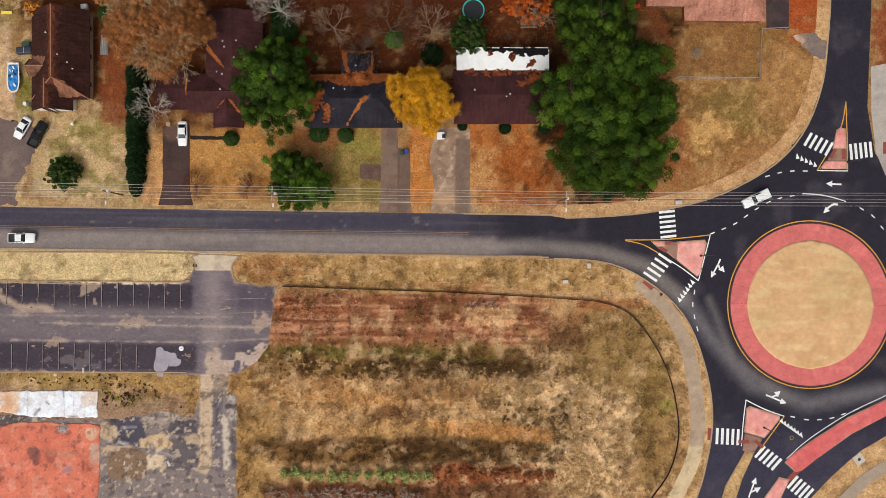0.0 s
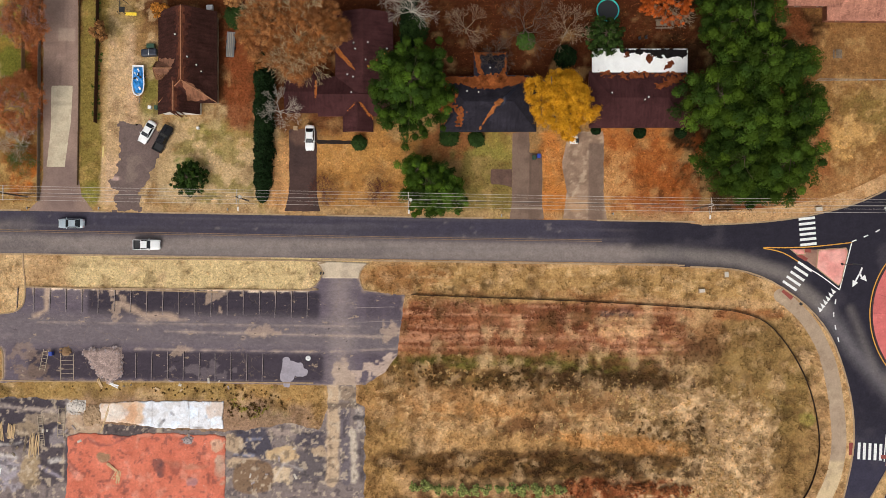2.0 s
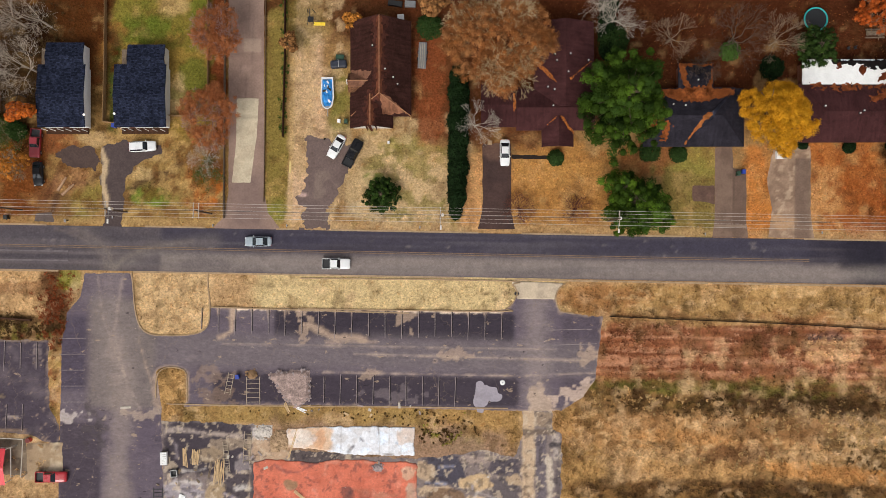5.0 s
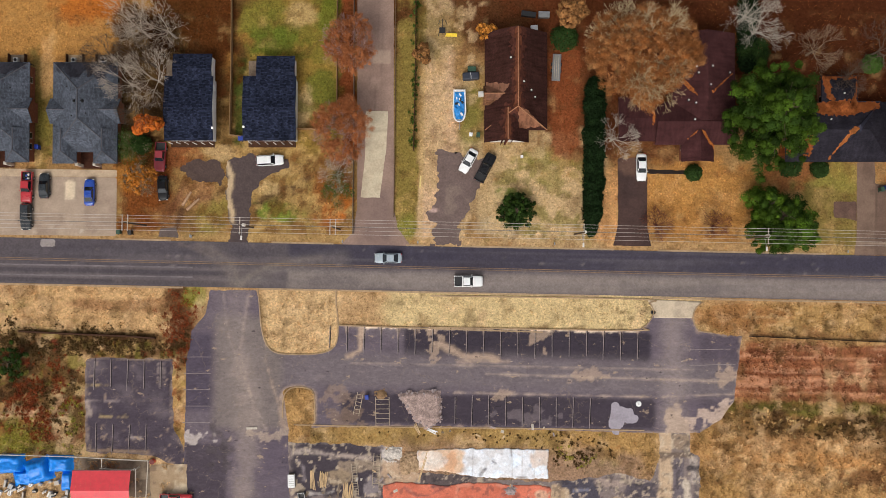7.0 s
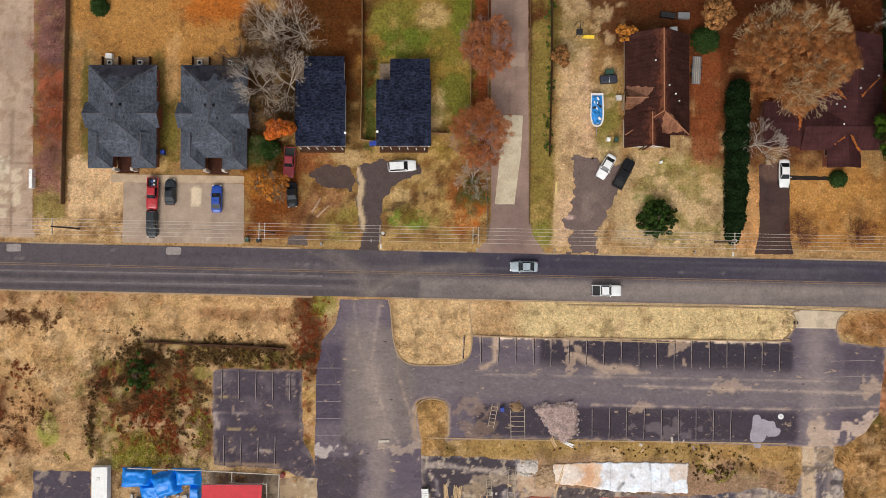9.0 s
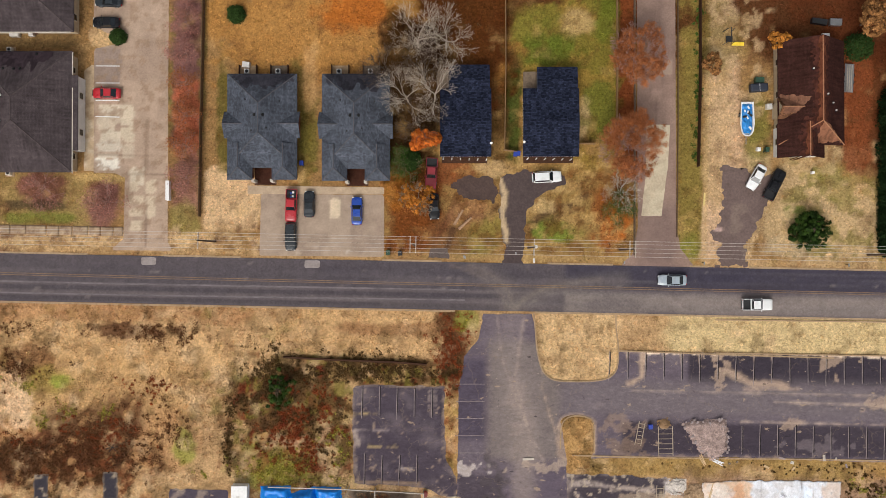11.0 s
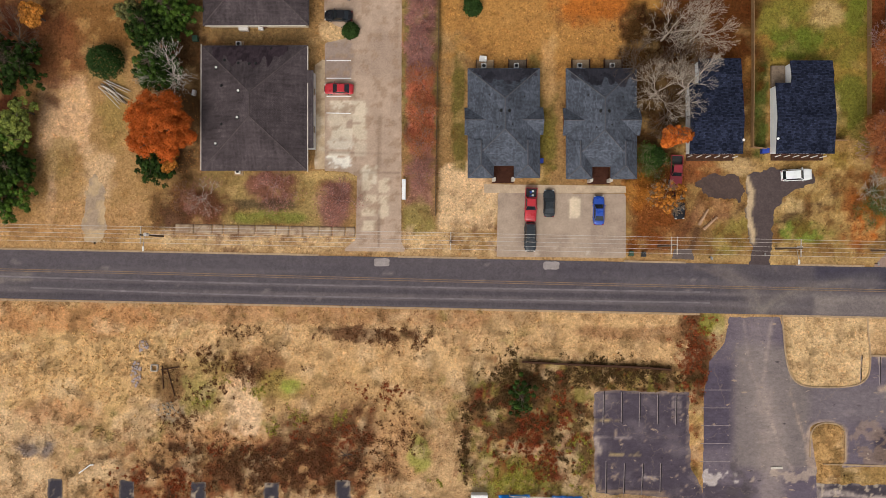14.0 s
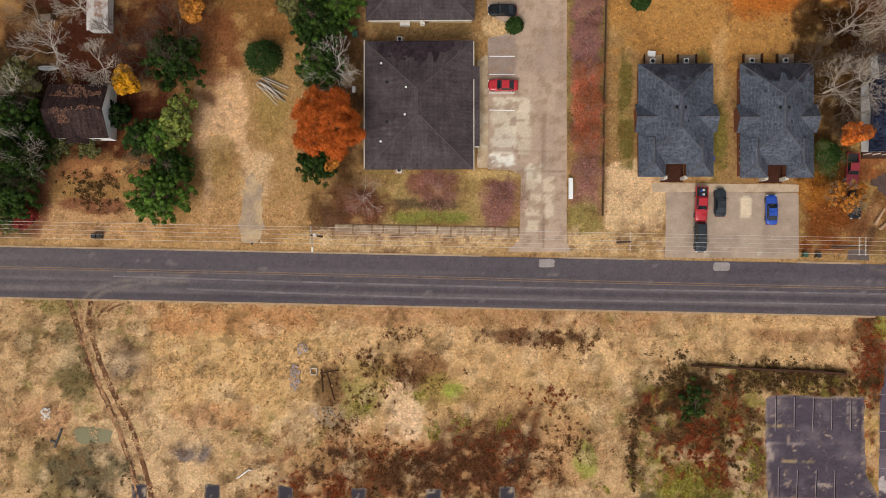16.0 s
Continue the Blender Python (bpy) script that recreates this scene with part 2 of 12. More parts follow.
    br.inputs["Mortar Size"].default_value, br.inputs["Mortar Smooth"].default_value = 0.012, 0.3
    br.inputs["Color1"].default_value = (*[c * (1 + contrast) for c in colour], 1)
    br.inputs["Color2"].default_value = (*[c * (1 - contrast) for c in colour], 1)
    br.inputs["Mortar"].default_value = (*dark, 1)
    l.new(uv.outputs[0], br.inputs["Vector"])
    c = br.outputs[0]
    big = noise_node(n, l, 0.35, 4.0, 0.6)
    run = noise_node(n, l, 1.0, 3.0, 0.6, (2.2, 0.25, 1), uv.outputs[0])
    fine = noise_node(n, l, 9.0, 3.0, 0.7)
    c = times(n, l, c, remap(n, l, big, 0.3, 0.7, 0.66, 1.2))
    c = times(n, l, c, remap(n, l, run, 0.3, 0.7, 1 - streak, 1 + streak))
    c = times(n, l, c, remap(n, l, fine, 0.3, 0.7, 0.8, 1.2))
    l.new(c, b.inputs["Base Color"])
    b.inputs["Roughness"].default_value = 0.92
    b.inputs["Specular IOR Level"].default_value = 0.06
    bumped(n, l, b, br.outputs["Fac"], -0.5, 0.02)
    return m


def foliage(name, colour, vary=0.5, rough=0.75):
    """Leaves: the clump's own tint times a chance per leaf."""
    m, n, l, b = node_mat(name)
    tint = n.new("ShaderNodeVertexColor")
    tint.layer_name = "Col"
    geo = n.new("ShaderNodeNewGeometry")
    mul = n.new("ShaderNodeVectorMath")
    mul.operation = "MULTIPLY"
    l.new(tint.outputs[0], mul.inputs[0])
    mul.inputs[1].default_value = colour
    c = times(n, l, mul.outputs[0], remap(n, l, geo.outputs["Random Per Island"], 0, 1, 1 - vary, 1 + vary))
    l.new(c, b.inputs["Base Color"])
    b.inputs["Roughness"].default_value = rough
    b.inputs["Specular IOR Level"].default_value = 0.04
    return m


def glazed(name, colour=(0.02, 0.025, 0.03)):
    m, n, l, b = node_mat(name)
    b.inputs["Base Color"].default_value = (*colour, 1)
    b.inputs["Roughness"].default_value = 0.06
    b.inputs["Specular IOR Level"].default_value = 0.6
    return m


M_GROUND = cover("ground_cover", None, 0.97, ((0.35, 0.92, 1.1), (1.0, 0.84, 1.17), (2.4, 0.72, 1.32), (5.0, 0.84, 1.17)), 0.7, 0.1, spec=0.03,
    tints=((0.9, 0.56, 0.68, (0.7, 0.72, 0.62)), (1.2, 0.57, 0.68, (1.24, 1.23, 1.2)), (0.7, 0.58, 0.7, (1.02, 0.86, 0.72)), (2.8, 0.58, 0.66, (0.5, 0.46, 0.42))))
M_MOWN = cover("mown_grass", None, 0.97, ((0.35, 0.94, 1.06), (1.1, 0.9, 1.1), (6.0, 0.86, 1.14)), 0.5, 0.06, spec=0.03)
M_ASPHALT = cover("asphalt", None, 0.9, ((0.6, 0.86, 1.14), (2.4, 0.84, 1.16), (9.0, 0.8, 1.2)), 0.35, 0.02, spec=0.12)
M_LOT = cover("old_stained_asphalt", None, 0.9, ((0.6, 0.88, 1.12), (2.4, 0.84, 1.16), (9.0, 0.8, 1.2)), 0.35, 0.02, (0.55, 1.0, 1.0), spec=0.12,
    tints=((0.4, -1.0, -0.5, (1.13, 1.15, 1.26)), (0.4, 0.55, 0.7, (0.78, 0.78, 0.8)), (0.5, 0.57, 0.7, (1.25, 1.22, 1.18))), blots=((0.75, 0.64, 0.68, lin(164, 142, 120), 0.75), (1.6, 0.67, 0.7, lin(186, 166, 146), 0.7), (0.9, 0.66, 0.69, lin(48, 42, 46), 0.7)))
cn, cl = M_LOT.node_tree.nodes, M_LOT.node_tree.links
cell = cn.new("ShaderNodeTexVoronoi")
cell.feature = "DISTANCE_TO_EDGE"
cell.inputs["Scale"].default_value = 0.16
wob = cn.new("ShaderNodeVectorMath")
wob_noise = cn.new("ShaderNodeTexNoise")
wob_noise.inputs["Scale"].default_value = 0.9
place = cn.new("ShaderNodeNewGeometry")
cl.new(place.outputs["Position"], wob_noise.inputs["Vector"])
wob.operation = "MULTIPLY_ADD"
cl.new(wob_noise.outputs["Color"], wob.inputs[0])
wob.inputs[1].default_value = (2.2, 2.2, 0)
cl.new(place.outputs["Position"], wob.inputs[2])
cl.new(wob.outputs[0], cell.inputs["Vector"])
lot_base = cn["Principled BSDF"].inputs["Base Color"]
cl.new(toward(cn, cl, lot_base.links[0].from_socket, lin(150, 130, 110), remap(cn, cl, cell.outputs["Distance"], 0.003, 0.009, 0.2, 0.0)), lot_base)
M_YARD = cover("broken_yard_asphalt", None, 0.9, ((0.8, 0.88, 1.12), (2.6, 0.82, 1.18), (9.0, 0.84, 1.16)), 0.4, 0.03, spec=0.12)
M_CONCRETE = cover("concrete", None, 0.9, ((0.5, 0.86, 1.12), (3.0, 0.88, 1.12), (18.0, 0.9, 1.1)), 0.3, 0.015, spec=0.12)
M_SLAB = cover("worn_painted_slab", None, 0.85, ((0.4, 0.86, 1.12), (2.2, 0.86, 1.14), (9.0, 0.86, 1.12)), 0.3, 0.015, spec=0.12,
    tints=((0.3, 0.52, 0.66, (1.12, 1.22, 1.3)), (0.9, 0.6, 0.66, (0.72, 0.74, 0.8))), blots=((1.7, 0.69, 0.72, lin(120, 96, 92), 0.5), (1.3, 0.68, 0.71, lin(214, 190, 172), 0.5)))
M_KERB = cover("kerb_concrete", lin(168, 142, 112), 0.9, ((0.9, 0.75, 1.2), (7.0, 0.85, 1.15)), 0.4, 0.02)
M_RED = cover("red_stamped_concrete", None, 0.85, ((0.8, 0.86, 1.13), (4.0, 0.9, 1.1), (14.0, 0.88, 1.1)), 0.4, 0.02)
M_WHITE_LINE = cover("white_road_paint", lin(235, 235, 232), 0.7, ((3.0, 0.82, 1.06), (14.0, 0.9, 1.05)), 0.2, 0.01)
M_TRACK = cover("polished_wheel_track", lin(116, 108, 110), 0.85, ((0.5, 0.75, 1.15), (3.0, 0.7, 1.2)), 0.2, 0.01, (0.3, 1, 1))
M_OLD_LINE = cover("worn_road_paint", lin(150, 138, 135), 0.8, ((1.3, 0.55, 1.15), (6.0, 0.7, 1.2)), 0.2, 0.01)
M_YELLOW_LINE = cover("yellow_road_paint", lin(214, 158, 70), 0.75, ((2.0, 0.8, 1.1), (9.0, 0.85, 1.1)), 0.2, 0.01)
M_OLD_YELLOW = cover("worn_yellow_paint", lin(135, 110, 85), 0.8, ((1.0, 0.7, 1.2), (6.0, 0.7, 1.2)), 0.2, 0.01)
M_STEEL = plain("galvanised_steel", lin(150, 150, 150), 0.45, 0.7)
M_BLACK = plain("black_rubber", (0.012, 0.012, 0.013), 0.8)
M_WOOD_GREY = cover("weathered_wood", lin(120, 104, 88), 0.9, ((2.0, 0.75, 1.25), (12.0, 0.7, 1.25)), 0.4, 0.02)
M_WOOD_PALE = cover("pale_lumber", lin(200, 170, 130), 0.85, ((2.0, 0.8, 1.15), (10.0, 0.8, 1.2)), 0.3, 0.02)
M_FENCE_BROWN = cover("brown_fence_boards", lin(104, 84, 64), 0.9, ((2.0, 0.75, 1.25), (12.0, 0.7, 1.25)), 0.4, 0.02)
M_WOOD_DARK = cover("dark_wood", lin(70, 48, 36), 0.9, ((2.0, 0.75, 1.25), (12.0, 0.7, 1.25)), 0.4, 0.02)
M_BARK = cover("bark", lin(96, 82, 70), 0.95, ((3.0, 0.7, 1.3), (14.0, 0.7, 1.3)), 0.6, 0.03)
M_SHRUB_TWIG = cover("dark_red_twigs", lin(112, 70, 58), 0.95, ((2.0, 0.7, 1.3),), 0.5, 0.03)
M_TWIG = cover("twigs", lin(150, 130, 108), 0.95, ((2.0, 0.7, 1.3), (12.0, 0.7, 1.3)), 0.5, 0.03)
M_GREY_BARK = cover("grey_bark", lin(196, 182, 166), 0.95, ((2.0, 0.75, 1.2), (12.0, 0.7, 1.3)), 0.5, 0.03)
M_PALE_BARK = cover("pale_bark", lin(196, 186, 172), 0.95, ((2.0, 0.8, 1.15), (12.0, 0.7, 1.3)), 0.5, 0.03)
M_OAK_TWIG = cover("pale_oak_twigs", lin(190, 168, 132), 0.95, ((2.0, 0.75, 1.2), (12.0, 0.7, 1.3)), 0.5, 0.03)
M_RED_BARK = cover("reddish_twigs", lin(160, 128, 120), 0.95, ((2.0, 0.7, 1.3), (12.0, 0.7, 1.3)), 0.5, 0.03)
M_WHITE = plain("white_paint", (0.78, 0.77, 0.75), 0.6, wear=0.08)
M_GLASS = glazed("window_glass")

# ---- ground: one sheet to the horizon ----
STRAW, TAN, GOLD, LITTER = lin(196, 168, 118), lin(172, 140, 92), lin(178, 132, 70), lin(78, 43, 24)
GREEN, OLIVE, ORANGE, DARK = lin(118, 124, 52), lin(132, 118, 62), lin(178, 108, 48), lin(84, 62, 40)
PALE, CLAY, ROSE = lin(218, 188, 146), lin(168, 84, 42), lin(150, 102, 74)
CENTRE = (79.1, -7.9)


def field_hue(x, y, col):
    """Straw south of the street, redder earth in the field by the roundabout, warm litter in the western woods."""
    col[(y < 1.0) & (x < -40)] *= np.array([0.985, 1.02, 1.03])
    col[(y < 1.0) & (x >= -40)] *= np.array([1.02, 1.0, 0.95])
    col[(y > 9.0) & (x < -216)] *= np.array([1.03, 0.98, 0.9])
    col[(y > 9.0) & (x > -140) & (x < -85)] *= np.array([0.96, 0.975, 0.87])


def ground_colour():
    field_d = box_d(11.40, -27.32, 77.39, 43.33, 3)
    L = [
        # south of the road
        strip(box_d(-90, -40, 420, 82.0), lin(182, 150, 104), 1, 1.0),
        # leaf litter under the woods behind the houses
        patch(*(-11.80, 44.73), 48, 14, LITTER, 1, 0, 0.3, 4, 0.35),
        patch(*(-21.06, 64.79), 110, 22, LITTER, 0.9, 0, 0.3, 6, 0.3),
        patch(*(-55.01, 43.71), 16, 20, lin(96, 54, 30), 0.9, 0, 0.4, 3),
        patch(*(-36.92, 18.43), 12, 7, GOLD, 1, 0, 0.3, 4),
        patch(*(-38.08, 21.19), 9, 3, lin(196, 150, 82), 0.6, 0, 0.4, 3),
        patch(*(-17.05, 23.27), 9, 3, lin(150, 92, 50), 0.7, 0, 0.4, 2),
        patch(*(-13.04, 16.62), 6, 8, OLIVE, 1, 0, 0.3, 4),
        patch(*(-11.47, 23.37), 5, 3, lin(152, 146, 70), 0.7),
        patch(*(0.37, 16.85), 3, 8, lin(200, 134, 66), 1, 0, 0.3, 4),
        patch(*(16.66, 18.83), 8, 9, lin(182, 118, 60), 1, 0, 0.25, 5),
        patch(*(12.19, 15.93), 4, 6, lin(206, 160, 100), 0.8, 0, 0.5),
        patch(*(21.22, 16.09), 6, 5, lin(160, 92, 44), 0.7, 0, 0.5),
        patch(*(26.37, 11.09), 10, 1.5, lin(182, 132, 92), 0.8),
        # this patch: dark brown ground below the pine grove
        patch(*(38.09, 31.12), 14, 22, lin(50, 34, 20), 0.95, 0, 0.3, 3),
        patch(*(46.27, 13.12), 9, 2, lin(150, 86, 50), 0.8),
        # the corner lot
        patch(*(66.79, 30.56), 17, 22, lin(146, 110, 62), 1, 0, 0.25, 4),
        patch(*(59.19, 42.40), 8, 5.5, lin(150, 112, 66), 0.9, 0, 0.3, 4),
        patch(*(66.78, 32.28), 10, 5, OLIVE, 0.6, 0, 0.5),
        patch(*(57.61, 26.39), 5.0, 3.4, lin(205, 165, 98), 0.95, 20, 0.25, 2, 0.6, 2.0),
        patch(*(74.27, 36.44), 6, 9, lin(176, 134, 82), 0.8, 0, 0.5),
        patch(*(62.28, 19.07), 16, 3, lin(172, 128, 78), 0.8, 20, 0.5),
        patch(*(46.55, 42.68), 3.5, 9, lin(140, 86, 50), 0.8, 0, 0.4, 3),
        patch(*(77.06, 51.99), 6, 6, CLAY, 0.9, 0, 0.4),
        patch(*(51.91, 22.30), 2.5, 8, lin(156, 98, 56), 0.7, 0, 0.5),
        patch(*(96.92, 47.29), 5, 7, lin(140, 76, 44), 0.9, 0, 0.3, 4),
        # round the steep brown house
        patch(*(-66.90, 19.31), 10, 10, lin(190, 166, 118), 1, 0, 0.25, 4),
        patch(*(-63.94, 23.43), 5, 3.2, lin(160, 150, 82), 0.8),
        patch(*(-69.92, 18.74), 2.2, 1.3, lin(128, 146, 60), 0.8),
        patch(*(-60.85, 20.45), 2.2, 8, lin(205, 178, 128), 0.6),
        patch(*(-71.83, 13.14), 4, 2.5, lin(196, 178, 136), 0.6),
        patch(*(-60.11, 35.69), 2.6, 11, lin(136, 78, 44), 0.9, 0, 0.3, 4),
        patch(*(-52.21, 17.60), 1.8, 8, lin(212, 164, 104), 1, 0, 0.3, 4),
        patch(*(-82.29, 40.30), 2.6, 15, PALE, 0.8, 4, 0.5, 3),
        patch(*(-83.74, 27.06), 2.2, 15, lin(205, 178, 130), 0.8, 0, 0.5, 3),
        patch(*(-84.79, 14.89), 2.6, 5, PALE, 0.8, 0, 0.4, 2),
        patch(*(-84.70, 48.40), 5, 6, OLIVE, 0.7, 0, 0.5),
        patch(*(-76.80, 34.32), 2.0, 6, GREEN, 0.7, 0, 0.5, 3),
        patch(*(-88.62, 33.04), 1.9, 24, lin(140, 124, 66), 1, 0, 0.25, 6),
        patch(*(-88.76, 11.77), 2.4, 4, lin(140, 140, 66), 0.8),
        # between the two slate cottages and the side street
        patch(*(-107.85, 41.78), 9.5, 13, lin(150, 126, 62), 1, 0, 0.25, 5),
        patch(*(-114.08, 47.76), 6, 4, lin(120, 122, 52), 0.7),
        patch(*(-104.19, 36.77), 3.2, 4.5, lin(108, 116, 48), 0.8),
        patch(*(-108.05, 49.93), 3, 2.5, lin(196, 170, 118), 0.7),
        patch(*(-107.15, 33.66), 2.2, 3.2, lin(206, 180, 132), 0.8),
        patch(*(-99.25, 41.97), 1.7, 20, lin(134, 76, 44), 1, 0, 0.25, 5),
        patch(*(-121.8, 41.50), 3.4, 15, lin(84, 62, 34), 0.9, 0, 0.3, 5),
        patch(*(-118.3, 35.2), 1.3, 7.5, lin(62, 80, 32), 0.9, 0, 0.25, 4, 0.4),
        patch(*(-112.6, 45.4), 4.6, 2.6, lin(92, 110, 40), 0.8, 0, 0.4, 2, 0.6),
        patch(*(-102.9, 51.5), 2.4, 4.5, lin(104, 118, 42), 0.8, 0, 0.4, 2, 0.6),
        patch(*(-107.2, 21.5), 3.2, 3.6, lin(140, 88, 46), 0.7, 0, 0.4, 2, 0.6),
        patch(*(-108.26, 17.42), 9, 8, lin(156, 128, 78), 1, 0, 0.25, 4),
        patch(*(-111.22, 14.83), 4, 1.8, lin(122, 140, 58), 0.9),
        strip(band_d([(-105.83, 21.12), (-108.30, 19.04), (-111.32, 18.57), (-113.91, 17.30), (-115.36, 15.05)], 1.3), lin(92, 72, 52), 0.85, 0.4, 0.4, 1.5),
        strip(band_d([(-106.29, 19.49), (-110.27, 17.18), (-114.29, 16.49)], 0.5), lin(104, 82, 56), 0.7, 0.3, 0.3, 1.5),
        strip(band_d([(-112.6, 13.2), (-112.2, 15.4), (-110.9, 17.2), (-109.0, 18.2), (-107.0, 18.6)], 0.5), lin(96, 72, 48), 0.7, 0.3, 0.3, 1.2),
        patch(*(-113.36, 19.34), 2.6, 1.3, lin(206, 178, 126), 0.8),
        patch(*(-101.23, 18.58), 3.4, 6.5, lin(150, 92, 48), 0.9, 0, 0.4),
        patch(*(-100.9, 16.4), 2.6, 3.4, lin(196, 112, 46), 0.85, 0, 0.4, 2, 0.6, 1.6),
        patch(*(-110.41, 22.44), 4, 1.4, lin(186, 158, 106), 0.8),
        patch(*(-124.30, 13.55), 4, 3.6, lin(146, 130, 70), 1, 0, 0.3, 3),
        patch(*(-134.53, 18.89), 5.2, 9, lin(130, 78, 40), 1, 0, 0.3, 4),
        patch(*(-137.13, 21.87), 3, 3, lin(180, 118, 44), 0.6),
        patch(*(-127.62, 24.60), 4, 2, lin(140, 82, 50), 0.8),
        patch(*(-128.31, 12.96), 3, 5, lin(128, 92, 62), 0.7),
        strip(band_d([(-120.60, 18.68), (-122.58, 17.12), (-125.20, 17.06), (-128.16, 14.78), (-129.08, 11.73)], 1.1), lin(88, 64, 48), 0.85, 0.4, 0.4, 1.5),
        strip(band_d([(-127.50, 20.05), (-128.64, 17.50), (-130.35, 13.92)], 1.2), lin(104, 66, 46), 0.7, 0.5, 0.5, 1.5),
        patch(*(-125.92, 17.55), 3.0, 2.0, lin(168, 124, 88), 0.7, 20),
        patch(*(-121.08, 25.25), 3.6, 1.2, lin(196, 168, 122), 0.8),
        speckle(lin(210, 184, 134), 0.52, 0.6, 2.6, 0.75, 51, box_d(-68.38, 17.52, 29.30, 17.70, 2)),
        speckle(lin(124, 120, 52), 0.56, 0.66, 2.4, 0.65, 53, box_d(-63.34, 18.14, 19.20, 18.72, 2)),
        speckle(lin(206, 180, 132), 0.54, 0.62, 2.0, 0.6, 55, box_d(-80.73, 40.89, 10.64, 35.63, 2)),
        speckle(lin(110, 112, 46), 0.56, 0.64, 2.4, 0.6, 57, box_d(-107.88, 42.83, 16.20, 30.55, 2)),
        speckle(lin(198, 166, 108), 0.57, 0.65, 1.8, 0.6, 58, box_d(-108.80, 18.95, 21.19, 21.24, 2)),
        speckle(lin(112, 74, 40), 0.56, 0.64, 1.8, 0.6, 59, box_d(-113.29, 16.82, 30.25, 17.18, 2)),
        speckle(lin(148, 104, 54), 0.55, 0.65, 2.6, 0.55, 60, box_d(-32.66, 16.28, 24.76, 13.38, 2)),
        speckle(lin(206, 160, 96), 0.56, 0.64, 2.2, 0.5, 61, box_d(-32.66, 16.28, 24.76, 13.38, 2)),
        speckle(lin(150, 82, 36), 0.54, 0.62, 1.6, 0.6, 62, box_d(20.37, 17.49, 19.79, 17.49, 2)),
        speckle(lin(204, 166, 108), 0.57, 0.65, 1.3, 0.45, 63, box_d(65.13, 27.12, 28.84, 22.82, 3)),
        speckle(lin(118, 86, 48), 0.57, 0.66, 1.2, 0.4, 50, box_d(65.10, 31.12, 28.86, 30.83, 3)),
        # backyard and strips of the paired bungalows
        patch(*(-148.49, 47.01), 24, 9, lin(178, 134, 72), 1, 0, 0.25, 5),
        patch(*(-145.08, 51.67), 6, 4, lin(182, 104, 36), 0.8, 0, 0.5),
        patch(*(-127.28, 48.47), 8, 13, lin(86, 48, 24), 0.95, 0, 0.3, 3),
        # shade of the dense bare trees, put into the ground colour
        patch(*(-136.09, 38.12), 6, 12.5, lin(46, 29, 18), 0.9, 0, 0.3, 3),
        patch(*(-154.08, 31.64), 1.8, 9, lin(140, 118, 62), 1, 0, 0.3, 5),
        patch(*(-154.63, 23.52), 1.6, 1.6, lin(200, 170, 108), 0.8),
        patch(*(-165.59, 19.41), 5.0, 5.6, lin(220, 190, 140), 1, 0, 0.12, 8, 0.15),
        patch(*(-167.46, 33.77), 1.1, 9, lin(104, 98, 46), 0.9, 0, 0.3, 5),
        patch(*(-152.90, 30.70), 1.6, 6, lin(112, 108, 48), 0.8, 0, 0.3, 5),
        patch(*(-152.98, 38.87), 1.2, 6, lin(196, 158, 102), 0.7, 0, 0.4, 4),
        patch(*(-173.95, 40.38), 3.0, 13, lin(136, 122, 70), 1, 0, 0.15, 8, 0.2),
        patch(*(-173.95, 40.38), 2.3, 13, lin(144, 106, 98), 0.95, 0, 0.3, 8, 0.35, 2.0),
        patch(*(-173.77, 32.69), 2.2, 6, lin(196, 114, 78), 0.9, 0, 0.4, 4, 0.6, 2.0),
        patch(*(-173.49, 21.17), 2.2, 6, lin(150, 108, 98), 0.7, 0, 0.5, 3),
        patch(*(-173.84, 15.41), 2.6, 3, lin(150, 140, 76), 0.8),
        # the brown-roofed flats
        patch(*(-199.45, 18.95), 10, 4.8, lin(160, 138, 84), 1, 0, 0.25, 5),
        patch(*(-198.47, 15.34), 8, 1.1, lin(124, 128, 58), 0.9),
        patch(*(-198.12, 20.33), 4, 3, lin(120, 74, 66), 0.8),
        patch(*(-187.68, 18.26), 3, 4.4, lin(134, 92, 86), 0.8),
        patch(*(-198.52, 17.42), 6, 1.0, lin(80, 68, 50), 0.8),
        patch(*(-188.66, 22.31), 5, 0.9, lin(200, 172, 108), 0.9),
        # tree shade between the flats and the maple, painted as dark ground
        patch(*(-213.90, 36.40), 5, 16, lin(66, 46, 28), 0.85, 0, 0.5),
        patch(*(-210.75, 16.47), 5, 3.6, lin(96, 56, 40), 0.85),
        patch(*(-215.74, 15.46), 4, 4, lin(84, 64, 42), 0.7, 0, 0.6),
        patch(*(-200.45, 45.88), 9, 1.5, lin(126, 104, 66), 1, 0, 0.2, 5),
        patch(*(-188.23, 46.32), 2.6, 1.6, lin(206, 176, 124), 1, 0, 0.2, 4),
        patch(*(-185.95, 44.99), 1.5, 1.0, lin(168, 150, 92), 0.6),
        patch(*(-209.29, 11.50), 14, 1.6, lin(205, 178, 126), 0.8, 0, 0.4, 4),
        patch(*(-203.86, 12.52), 12, 0.8, lin(150, 118, 88), 0.8),
        patch(*(-182.14, 12.04), 16, 1.2, lin(206, 176, 124), 0.9, 0, 0.4, 4),
        # the clearing and the woods
        patch(*(-227.90, 28.89), 9, 16, lin(172, 142, 94), 1, 0, 0.25, 4),
        patch(*(-232.91, 31.72), 4.2, 6.8, lin(216, 184, 140), 0.95, 0, 0.25, 4, 0.3),
